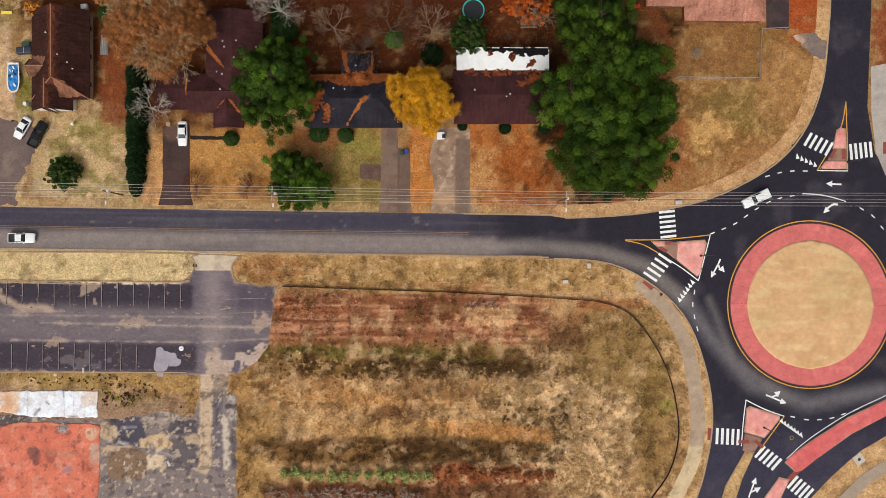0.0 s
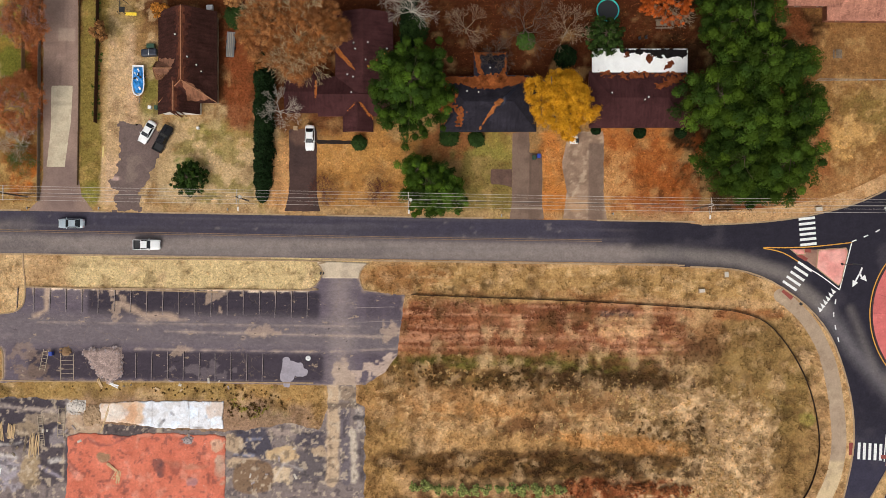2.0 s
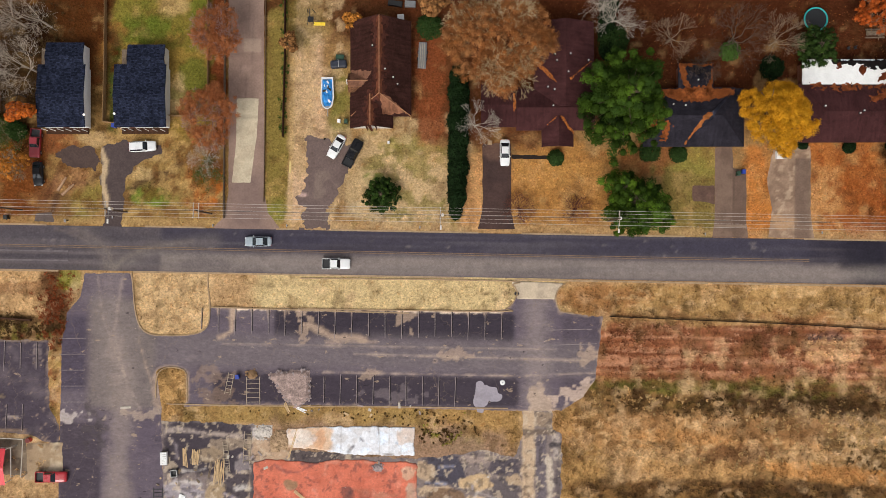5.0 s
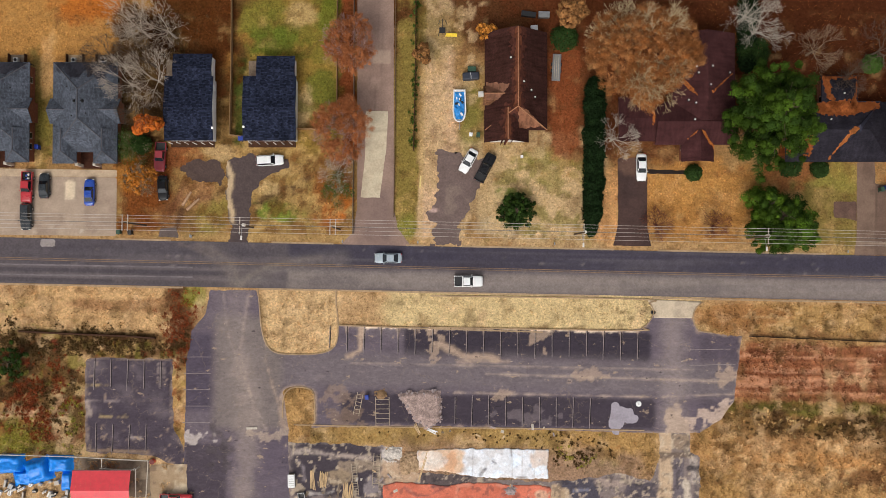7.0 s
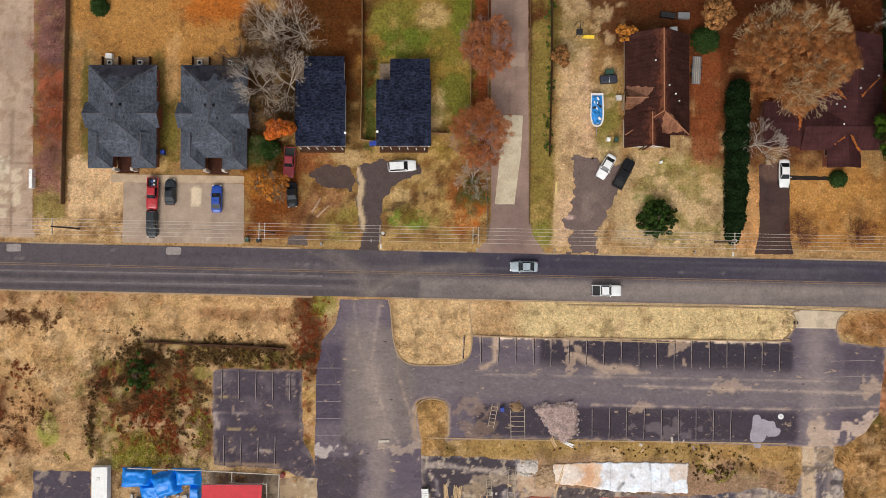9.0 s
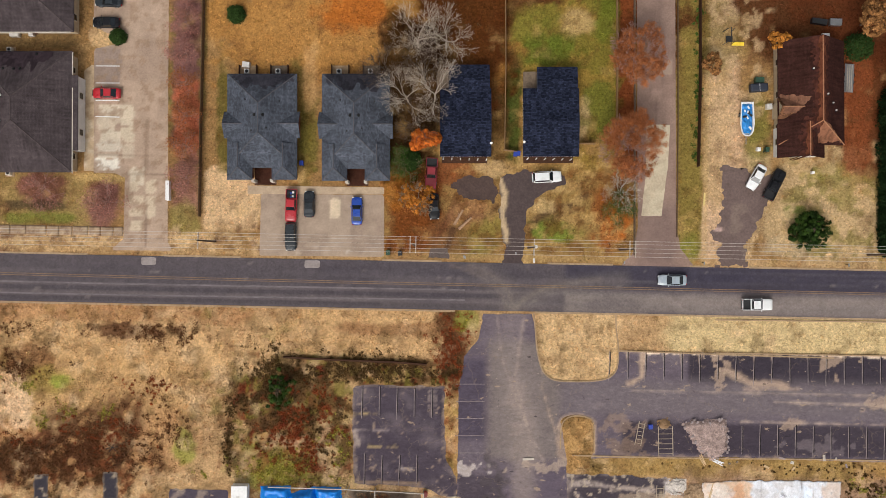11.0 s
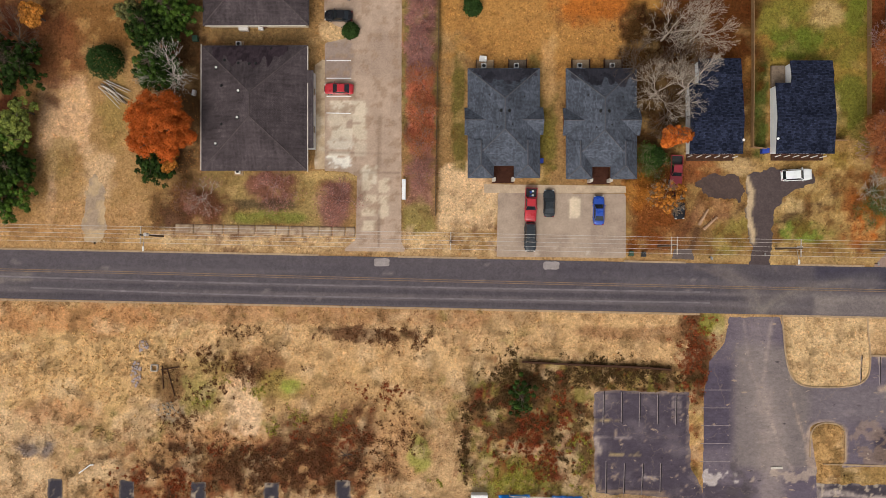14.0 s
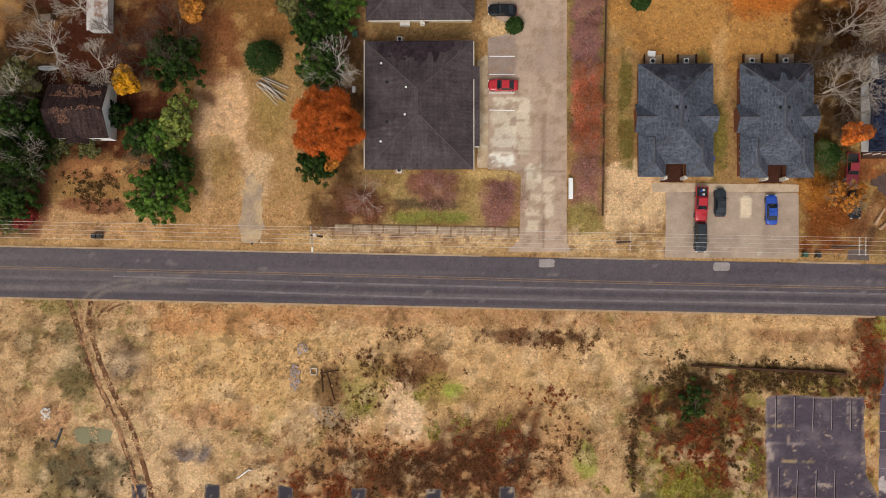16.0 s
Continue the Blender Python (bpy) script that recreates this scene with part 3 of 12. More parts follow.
        patch(*(-234.32, 20.57), 0.7, 6.5, lin(206, 176, 138), 0.8, 0, 0.4, 4, 0.4),
        patch(*(-226.82, 21.17), 2.8, 4.6, lin(206, 180, 138), 0.9, 0, 0.4),
        patch(*(-224.30, 31.68), 2.8, 5, lin(150, 132, 74), 0.7, 0, 0.6),
        patch(*(-232.84, 24.25), 2.4, 3.6, lin(150, 130, 80), 0.7),
        patch(*(-225.08, 46.71), 9, 4.5, lin(128, 94, 52), 0.9, 0, 0.5),
        patch(*(-235.07, 42.46), 5, 7, lin(124, 76, 46), 0.8, 0, 0.5),
        patch(*(-231.25, 14.25), 10, 3.2, lin(186, 152, 104), 0.8, 0, 0.4, 4),
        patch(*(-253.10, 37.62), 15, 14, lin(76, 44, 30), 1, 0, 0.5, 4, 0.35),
        patch(*(-254.41, 22.04), 10, 1.6, lin(160, 116, 76), 0.9),
        patch(*(-254.21, 13.35), 14, 3.6, lin(188, 154, 108), 1, 0, 0.3, 4),
        patch(*(-252.43, 16.13), 6, 1.2, lin(120, 74, 54), 0.8),
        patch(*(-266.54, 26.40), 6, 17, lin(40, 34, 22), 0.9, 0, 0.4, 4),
        patch(*(-261.74, 19.16), 2, 9, lin(128, 84, 60), 0.7),
        # verge along the north kerb
        strip(box_d(-90, 10.1, 380, 1.5), lin(190, 160, 110), 0.6, 0.5, 0.5),
        speckle(lin(216, 188, 136), 0.52, 0.58, 1.5, 0.75, 71, box_d(-188.58, 11.73, 55.97, 3.43, 1)),
        speckle(lin(110, 78, 60), 0.56, 0.62, 1.2, 0.6, 73, box_d(-188.59, 12.09, 55.97, 4.16, 1)),
        # south verge and the mown field beside the roundabout
        patch(*(-63.40, -1.74), 28, 3.4, lin(200, 178, 126), 1, 0, 0.12, 10, 0.1),
        patch(*(4.57, -2.72), 42, 3, lin(168, 138, 86), 0.9, 0, 0.2, 8, 0.2),
        patch(*(-29.94, -2.06), 9, 2.2, lin(152, 108, 66), 0.7),
        patch(*(-5.37, -11.23), 26, 6.2, lin(160, 118, 76), 0.95, 0, 0.3, 5, 0.3),
        speckle(lin(206, 158, 122), 0.52, 0.68, 0.9, 0.7, 44, box_d(-4.12, -13.00, 44.63, 8.04, 2), 9.0),
        speckle(lin(120, 78, 54), 0.55, 0.7, 0.8, 0.6, 46, box_d(-4.13, -12.16, 44.64, 9.71, 2), 8.0),
        patch(*(-19.79, -13.62), 9, 4.5, lin(150, 102, 62), 0.8, 0, 0.4, 3),
        *[strip(band_d([((-16.53, -9.13)[0], (-16.53, -9.13)[1] - 1.35 * k), ((-4.30, -8.54)[0], (-4.30, -8.54)[1] - 1.35 * k), ((11.39, -8.80)[0], (11.39, -8.80)[1] - 1.35 * k)], 0.35), lin(204, 156, 116), 0.75, 0.4, 0.4, 2.0) for k in range(5)],
        patch(*(-5.42, -7.88), 16, 1.8, lin(110, 70, 46), 0.7),
        patch(*(-11.02, -6.27), 20, 0.8, lin(190, 160, 104), 0.7),
        patch(*(-1.89, -20.12), 24, 3.0, lin(108, 92, 48), 0.9, 0, 0.4, 4, 0.6),
        patch(*(13.80, -20.86), 13, 3.2, lin(84, 70, 40), 0.8, 0, 0.4, 2, 0.6),
        patch(*(-10.78, -21.87), 14, 2.2, lin(92, 66, 38), 0.6, 0, 0.5, 2, 0.7),
        patch(*(-1.80, -26.80), 26, 3.0, lin(192, 154, 100), 0.8, 0, 0.4, 4, 0.4),
        patch(*(-12.90, -28.23), 9, 1.4, lin(190, 144, 80), 0.7, -3, 0.5),
        patch(*(16.21, -33.92), 9, 1.4, lin(196, 146, 78), 0.8, -6, 0.5),
        patch(*(-3.93, -33.49), 18, 2.2, lin(186, 150, 96), 0.8, 0, 0.5, 4),
        patch(*(5.06, -37.89), 22, 2.4, lin(82, 66, 40), 0.85, 0, 0.4, 4, 0.6),
        patch(*(-14.97, -38.00), 12, 2.0, lin(128, 96, 54), 0.8, 0, 0.5, 3),
        patch(*(15.20, -42.85), 14, 2.2, lin(150, 86, 52), 0.9, 0, 0.4, 4),
        patch(*(-1.51, -46.25), 28, 1.7, lin(92, 62, 44), 0.9, 0, 0.3, 6),
        patch(*(25.12, -26.02), 14, 4.6, lin(214, 184, 138), 0.95, 0, 0.3, 2, 0.9, 2.5),
        patch(*(33.19, -39.97), 9, 11, lin(214, 184, 134), 0.95, 0, 0.3, 2, 0.9, 2.5),
        patch(*(22.93, -31.08), 5, 2.6, lin(112, 88, 52), 0.7),
        patch(*(30.26, -31.03), 3.6, 4.5, lin(104, 84, 50), 0.7),
        patch(*(38.64, -19.73), 9, 9, lin(140, 116, 68), 0.8, 0, 0.5, 3),
        patch(*(46.65, -25.28), 4, 7, lin(140, 124, 64), 0.8, 0, 0.5),
        patch(*(50.11, -28.63), 1.6, 1.3, lin(136, 160, 60), 0.8),
        patch(*(43.37, -37.67), 6, 6, lin(120, 92, 50), 0.7, 0, 0.5),
        patch(*(30.62, -13.07), 10, 3, lin(140, 100, 64), 0.7, 0, 0.5),
        patch(*(14.80, -11.56), 6.4, 2.2, lin(216, 180, 126), 0.9, 8, 0.4, 2, 0.4),
        patch(*(13.31, -9.33), 3.6, 1.5, lin(104, 96, 92), 0.85),
        patch(*(10.27, -8.81), 3, 1.6, lin(112, 92, 54), 0.7),
        patch(*(-31.60, -33.68), 4.5, 14, lin(168, 136, 82), 0.8, 0, 0.4, 4),
        # bands of the field by the roundabout
        patch(-3.38, -11.66, 29.64, 4.60, lin(150, 98, 66), 0.8, 0, 0.3, 6, 0.3, 2.5),
        speckle(lin(106, 64, 42), 0.52, 0.6, 0.55, 0.7, 81, box_d(-3.39, -11.30, 59.29, 10.29, 1), 12.0),
        speckle(lin(196, 146, 108), 0.57, 0.64, 0.5, 0.55, 82, box_d(-8.23, -11.66, 49.61, 7.87, 1), 14.0),
        patch(29.55, -15.74, 4.23, 2.72, lin(96, 70, 46), 0.7, 0, 0.3, 3, 0.6, 1.8),
        patch(3.25, -8.79, 7.26, 1.81, lin(98, 64, 42), 0.6, 0, 0.3, 3, 0.6, 1.8),
        patch(13.14, -9.27, 2.87, 1.51, lin(92, 82, 78), 0.8, 0, 0.3, 3, 0.4, 1.2),
        patch(14.08, -11.13, 5.29, 1.88, lin(214, 176, 124), 0.9, 0, 0.3, 3, 0.45, 1.2),
        patch(-3.26, -20.44, 29.64, 2.93, lin(104, 80, 46), 0.85, 0, 0.3, 6, 0.35, 2.2),
        speckle(lin(70, 52, 32), 0.5, 0.58, 0.9, 0.7, 83, box_d(-3.86, -20.45, 58.08, 5.63, 1), 3.0),
        speckle(lin(112, 106, 50), 0.55, 0.62, 1.0, 0.7, 84, box_d(-0.55, -19.11, 38.12, 4.23, 1), 3.0),
        speckle(lin(150, 118, 72), 0.57, 0.64, 0.8, 0.6, 85, box_d(-3.86, -20.45, 58.08, 5.63, 1), 2.0),
        patch(-8.92, -26.29, 23.90, 2.87, lin(168, 130, 84), 0.7, 0, 0.3, 6, 0.4, 2),
        speckle(lin(206, 176, 126), 0.54, 0.61, 1.1, 0.65, 86, box_d(-9.50, -27.80, 46.59, 8.17, 1), 1.5),
        speckle(lin(112, 84, 50), 0.56, 0.63, 0.9, 0.6, 96, box_d(-7.99, -27.78, 49.61, 8.17, 1), 2.0),
        patch(41.83, -16.50, 9.07, 8.77, lin(142, 118, 72), 0.75, 0, 0.3, 3, 0.4, 2.2),
        patch(47.53, -33.76, 4.84, 10.89, lin(144, 118, 72), 0.7, 0, 0.3, 3, 0.4, 2.2),
        patch(24.18, -26.86, 8.47, 3.48, lin(206, 178, 132), 0.95, 0, 0.3, 3, 0.7, 1.6),
        patch(37.37, -31.12, 5.75, 5.14, lin(204, 176, 130), 0.95, 0, 0.3, 3, 0.7, 1.6),
        patch(34.11, -41.14, 7.26, 6.05, lin(208, 180, 134), 0.95, 0, 0.3, 3, 0.8, 1.6),
        patch(28.98, -19.08, 2.42, 1.51, lin(196, 168, 118), 0.7, 0, 0.3, 3, 0.7, 1.4),
        patch(29.43, -31.95, 2.72, 4.69, lin(96, 76, 46), 0.9, 0, 0.3, 3, 0.7, 1.2),
        patch(15.05, -27.71, 1.81, 2.12, lin(104, 82, 50), 0.8, 0, 0.3, 3, 0.7, 1.2),
        patch(21.46, -29.61, 2.72, 1.06, lin(120, 96, 58), 0.7, 0, 0.3, 3, 0.7, 1.2),
        speckle(lin(118, 94, 56), 0.58, 0.64, 0.8, 0.6, 87, box_d(33.13, -35.10, 35.70, 24.20, 1), 1.2),
        speckle(lin(226, 200, 154), 0.58, 0.64, 0.8, 0.5, 88, box_d(29.46, -35.13, 28.43, 24.20, 1), 1.2),
        patch(14.51, -33.75, 11.6, 1.7, lin(190, 140, 78), 0.85, -6, 0.35, 3, 0.35, 2.0),
        patch(-3.32, -37.52, 29.34, 2.42, lin(92, 68, 40), 0.85, 0, 0.3, 6, 0.35, 2.0),
        speckle(lin(58, 42, 28), 0.5, 0.58, 0.8, 0.7, 89, box_d(-3.01, -37.66, 59.29, 4.54, 1), 2.5),
        speckle(lin(150, 118, 70), 0.57, 0.63, 0.8, 0.6, 97, box_d(-3.01, -37.66, 59.29, 4.54, 1), 2.0),
        patch(-1.68, -46.22, 30.86, 2.42, lin(110, 74, 50), 0.8, 0, 0.3, 6, 0.4, 2.0),
        speckle(lin(206, 178, 128), 0.56, 0.63, 0.7, 0.55, 90, box_d(14, -2.6, 84, 6, 1), 2.5),
        patch(-14, -18.1, 14, 0.9, lin(96, 102, 42), 0.5, 0, 0.35, 3, 0.7, 1.6),
        patch(6, -19.6, 8, 0.9, lin(92, 98, 42), 0.6, -6, 0.35, 3, 0.7, 1.6),
        patch(8, -21.2, 16, 1.5, lin(72, 52, 34), 0.8, -2, 0.35, 3, 0.6, 1.4),
        patch(6, -25.2, 12, 2.0, lin(138, 104, 66), 0.7, 0, 0.4, 3, 0.6, 1.6),
        patch(-3.4, -30.4, 6.5, 1.8, lin(112, 76, 46), 0.75, 0, 0.35, 3, 0.7, 1.4),
        patch(-12.2, -27.5, 7.5, 1.2, lin(192, 146, 90), 0.65, -3, 0.35, 3, 0.5, 1.4),
        patch(14.0, -33.7, 12.5, 1.5, lin(192, 146, 90), 0.65, -6, 0.35, 3, 0.5, 1.4),
        speckle(lin(128, 80, 54), 0.5, 0.6, 0.22, 0.6, 101, box_d(-3.39, -12.0, 59.29, 10.4, 1), 60.0),
        speckle(lin(204, 158, 122), 0.58, 0.66, 0.22, 0.5, 102, box_d(-3.39, -12.0, 59.29, 10.4, 1), 60.0),
        # straw fields to the west
        speckle(lin(140, 96, 62), 0.58, 0.7, 0.7, 0.5, 93, box_d(-205, -12, 120, 27, 2), 1.6),
        speckle(lin(214, 180, 134), 0.57, 0.75, 1.3, 0.45, 94, box_d(-205, -9, 120, 20, 2), 2.0),
        speckle(lin(126, 118, 58), 0.62, 0.68, 1.6, 0.55, 95, box_d(-205, -12, 120, 27, 2), 1.3),
        # verge outside the path
        patch(*(46.45, -4.42), 4, 2, lin(186, 140, 76), 0.7, -30),
        patch(*(37.95, -8.48), 6, 1.0, lin(150, 88, 50), 0.6),
        # strip between the lots and the slabs
        patch(*(-80.13, -24.41), 30, 1.8, lin(160, 132, 78), 1, 0, 0.2, 8, 0.2),
        patch(*(-51.47, -26.63), 9, 4.5, lin(166, 132, 78), 0.9, 0, 0.3, 4),
        patch(*(-52.92, -29.65), 3, 2.0, lin(124, 128, 56), 0.8),
        patch(*(-106.71, -4.72), 7.0, 6.4, lin(202, 172, 122), 1, 0, 0.15, 6, 0.1),
        patch(*(-106.82, -20.76), 2.6, 5.5, lin(176, 140, 86), 1, 0, 0.2, 5, 0.15),
        # scrub west of the lots
        patch(*(-142.95, -2.96), 16, 4, lin(196, 160, 108), 0.8, 0, 0.4, 5),
        patch(*(-136.94, -2.33), 10, 1.4, lin(140, 96, 62), 0.6),
        patch(*(-127.78, -6.16), 3.0, 6.5, lin(84, 50, 28), 0.9, 0, 0.4, 3, 0.6),
        patch(*(-125.41, -1.08), 2.4, 2, lin(132, 130, 56), 0.8),
        patch(*(-140.74, -9.64), 14, 2.0, lin(92, 66, 38), 0.9, 0, 0.4, 4),
        patch(*(-153.54, -17.71), 10, 9, lin(100, 72, 42), 0.95, 0, 0.4, 3, 0.7),
        patch(*(-153.46, -20.21), 4, 5, lin(114, 40, 28), 0.9, 0, 0.4, 2, 0.7, 2.0),
        patch(*(-153.89, -22.22), 1.6, 1.6, lin(196, 150, 110), 0.8, 0, 0.5),
        patch(*(-157.27, -26.28), 6, 4, lin(150, 148, 62), 0.8, 0, 0.5),
        patch(*(-148.94, -20.62), 5, 8, lin(98, 78, 44), 0.8, 0, 0.5),
        patch(*(-127.60, -20.18), 1.6, 9, lin(176, 140, 84), 0.9, 0, 0.3, 5),
        patch(*(-157.20, -12.78), 3.4, 5, lin(66, 56, 34), 0.8, 0, 0.4),
        strip(band_d([(-156.75, -7.31), (-161.93, -12.28), (-165.25, -16.41), (-165.42, -26.83)], 0.7), lin(72, 48, 32), 0.9, 0.4, 0.5, 1.5),
        # the wide straw-coloured field
        patch(*(-187.20, -5.67), 26, 4.4, lin(200, 164, 112), 0.9, 0, 0.4, 4, 0.4),
        patch(*(-185.26, -12.84), 16, 6, lin(186, 150, 98), 0.8, 0, 0.5),
        patch(*(-194.53, -0.41), 30, 1.5, lin(170, 124, 80), 0.6, 0, 0.5, 4, 0.6),
        patch(*(-180.04, -3.52), 8, 1.3, lin(92, 58, 38), 0.85, -3, 0.4, 2, 0.7),
        patch(*(-200.68, -9.59), 5, 2.6, lin(110, 68, 40), 0.7, 20, 0.5, 2, 0.8),
        patch(*(-207.90, -11.57), 6, 4.5, lin(146, 124, 66), 0.7, 0, 0.5),
        patch(*(-207.41, -13.37), 2, 2, lin(150, 150, 66), 0.7),
        patch(*(-197.01, -12.22), 6, 2.4, lin(146, 128, 62), 0.7, 0, 0.5),
        patch(*(-202.84, -15.07), 2.8, 4.2, lin(216, 180, 132), 0.9, 0, 0.5),
        patch(*(-194.30, -12.15), 1.6, 1.3, lin(142, 156, 62), 0.8),
        patch(*(-205.88, -21.48), 8, 2, lin(176, 122, 78), 0.6, 0, 0.5),
        patch(*(-197.56, -25.90), 17, 4.0, lin(88, 56, 34), 0.9, 0, 0.35, 3, 0.6),
        patch(*(-214.75, -28.9), 8, 2.8, lin(110, 64, 38), 0.8, 0, 0.4, 3, 0.6),
        patch(*(-186.43, -21.88), 9, 5.5, lin(92, 58, 36), 0.9, 0, 0.5, 2, 0.7),
        patch(*(-176.09, -21.62), 6, 5, lin(178, 138, 92), 0.7, 0, 0.5),
        patch(*(-172.92, -23.34), 2, 3, lin(140, 148, 62), 0.7),
        patch(*(-214.69, -12.64), 4, 4, lin(128, 96, 64), 0.8, 0, 0.5),
        patch(*(-214.16, -16.25), 2.6, 2, lin(134, 122, 104), 0.8),
        patch(*(-227.10, -8.40), 16, 9, lin(202, 165, 108), 0.8, 0, 0.5, 3),
        patch(*(-229.06, -2.08), 14, 2.6, lin(180, 128, 80), 0.7, 0, 0.5, 3, 0.6),
        patch(*(-232.39, -17.15), 5, 2.4, lin(172, 122, 78), 0.5, 0, 0.5, 2, 0.8),
        patch(*(-236.84, -23.17), 3.4, 1.7, lin(100, 92, 78), 0.85, 10, 0.5),
        patch(*(-247.26, -8.86), 3, 3.2, lin(126, 104, 76), 0.8, 0, 0.5),
        patch(*(-257.01, -5.43), 2.4, 2, lin(128, 110, 72), 0.7),
        patch(*(-257.59, -0.42), 3.6, 1.4, lin(118, 108, 56), 0.7),
        patch(*(-255.51, -10.88), 3, 5, lin(100, 88, 52), 0.9, 0, 0.5),
        patch(*(-263.02, -5.57), 2, 4, lin(140, 114, 74), 0.7),
        patch(*(-257.89, -27.35), 5, 5, lin(118, 104, 66), 0.8, 0, 0.5, 2, 0.8),
        patch(*(-251.92, -26.74), 6, 4.5, lin(80, 72, 52), 0.95, 0, 0.5, 2, 0.8),
        patch(*(-261.80, -18.33), 5, 3, lin(176, 134, 94), 0.7),
        patch(*(-241.0, -24.49), 9, 9, lin(206, 174, 128), 0.6, 0, 0.4, 3, 0.5),
        speckle(lin(58, 40, 24), 0.55, 0.62, 1.8, 0.7, 5, box_d(-146.48, -18.80, 38.07, 22.50, 4)),
        speckle(lin(112, 44, 26), 0.57, 0.63, 1.6, 0.65, 7, box_d(-146.48, -18.80, 38.07, 22.50, 4)),
        speckle(lin(176, 146, 92), 0.57, 0.63, 1.9, 0.7, 14, box_d(-146.48, -18.80, 38.07, 22.50, 4)),
        speckle(lin(116, 112, 46), 0.58, 0.64, 1.7, 0.6, 15, box_d(-146.48, -18.80, 38.07, 22.50, 4)),
        speckle(lin(54, 36, 24), 0.54, 0.6, 1.8, 0.7, 16, box_d(-202.28, -28.3, 48.90, 12.4, 4)),
        speckle(lin(124, 70, 40), 0.56, 0.66, 1.5, 0.6, 17, box_d(-202.28, -28.3, 48.90, 12.4, 4)),
        speckle(lin(184, 144, 94), 0.58, 0.64, 1.8, 0.6, 18, box_d(-202.28, -25.00, 48.90, 16.25, 4)),
        patch(-254.46, -12.09, 2.71, 4.30, lin(118, 104, 66), 0.85, 0, 0.3, 2, 0.7, 1.6),
        patch(-246.93, -9.18, 2.04, 2.04, lin(122, 104, 84), 0.85, 0, 0.3, 2, 0.7, 1.6),
        patch(-253.04, -26.04, 6.79, 2.81, lin(104, 94, 66), 0.85, 0, 0.3, 2, 0.7, 1.6),
        patch(-236.28, -23.48, 3.17, 1.58, lin(112, 102, 94), 0.85, 0, 0.3, 2, 0.7, 1.6),
        patch(-262.46, -5.65, 1.81, 2.26, lin(126, 108, 70), 0.85, 0, 0.3, 2, 0.7, 1.6),
        patch(-256.70, -4.84, 1.58, 2.04, lin(124, 108, 70), 0.85, 0, 0.3, 2, 0.7, 1.6),
        patch(-214.14, -12.95, 2.26, 4.30, lin(110, 84, 52), 0.85, 0, 0.3, 2, 0.7, 1.6),
        patch(-209.12, -13.96, 2.71, 3.17, lin(140, 128, 70), 0.7, 0, 0.3, 2, 0.7, 1.6),
        patch(-201.82, -16.04, 2.71, 4.07, lin(216, 184, 140), 0.8, 0, 0.3, 2, 0.7, 1.6),
        patch(-214.52, -16.58, 2.26, 1.13, lin(150, 136, 118), 0.9, 0, 0.3, 2, 0.7, 1.6),
        patch(-235.03, -17.77, 3.17, 2.0, lin(172, 122, 78), 0.4, 0, 0.3, 2, 0.7, 1.6),
        # trodden earth about the ruined slabs
        patch(*(-70.79, -38.32), 26, 12, lin(150, 122, 96), 0.9, 0, 0.25, 5, 0.2),
        speckle(lin(94, 74, 44), 0.56, 0.75, 2.2, 0.55, 21, box_d(-90, -30, 420, 58)),
        speckle(lin(214, 184, 136), 0.58, 0.78, 3.1, 0.5, 27, box_d(-90, -30, 420, 58)),
        speckle(lin(110, 78, 46), 0.55, 0.78, 1.8, 0.4, 33),
        speckle(lin(206, 172, 112), 0.6, 0.8, 2.5, 0.35, 37, box_d(-90, 30, 420, 40)),
        field_hue,
    ]
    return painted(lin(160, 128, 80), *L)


def build_ground():
    def axis(lo, hi, res):
        far = [40, 120, 400, 1200, 3000]
        return np.r_[[lo - f for f in far[::-1]], np.arange(lo, hi + res, res), [hi + f for f in far]]
    ax, ay = axis(-290, 116, 0.44), axis(-66, 76, 0.44)
    gx, gy = [a.ravel() for a in np.meshgrid(ax, ay)]
    idx = np.arange(len(gx)).reshape(len(ay), len(ax))
    faces = np.stack([idx[:-1, :-1], idx[:-1, 1:], idx[1:, 1:], idx[1:, :-1]], -1).reshape(-1, 4)
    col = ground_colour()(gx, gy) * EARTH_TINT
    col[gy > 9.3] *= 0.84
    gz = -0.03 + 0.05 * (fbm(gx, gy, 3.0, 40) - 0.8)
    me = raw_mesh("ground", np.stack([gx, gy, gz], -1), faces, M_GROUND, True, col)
    tagged(new("ground", me), "dry straw-coloured grass, leaf litter and bare earth", "ground", kind="structure")


build_ground()

# ---- the street ----
ROAD_S, ROAD_N = 1.15, 9.25


def smooth_arc(a, b, c, n=10):
    """Points of a curve from a to c, drawn towards b."""
    return [tuple((1 - t) ** 2 * np.array(a) + 2 * t * (1 - t) * np.array(b) + t * t * np.array(c)) for t in np.linspace(0, 1, n)]




def road_colour():
    old, fresh = lin(90, 82, 84), lin(46, 42, 52)
    L = [
        # north lane resurfaced, south lane worn pale
        strip(box_d(-34, 7.3, 150, 4.4), lin(64, 60, 72), 1, 0.8),
        strip(box_d(-34, 3.0, 150, 3.4), lin(134, 122, 116), 0.9, 0.7),
        strip(box_d(-185, 5.2, 130, 8.4), lin(78, 72, 78), 0.55, 6),
        strip(box_d(-120, 7.0, 60, 3), lin(68, 63, 72), 0.5, 3),
        # wheel tracks
        strip(box_d(-150, 6.2, 300, 0.35), lin(74, 68, 72), 0.35, 0.5),
        strip(box_d(-220, 3.6, 200, 0.5), lin(58, 53, 58), 0.5, 0.4),
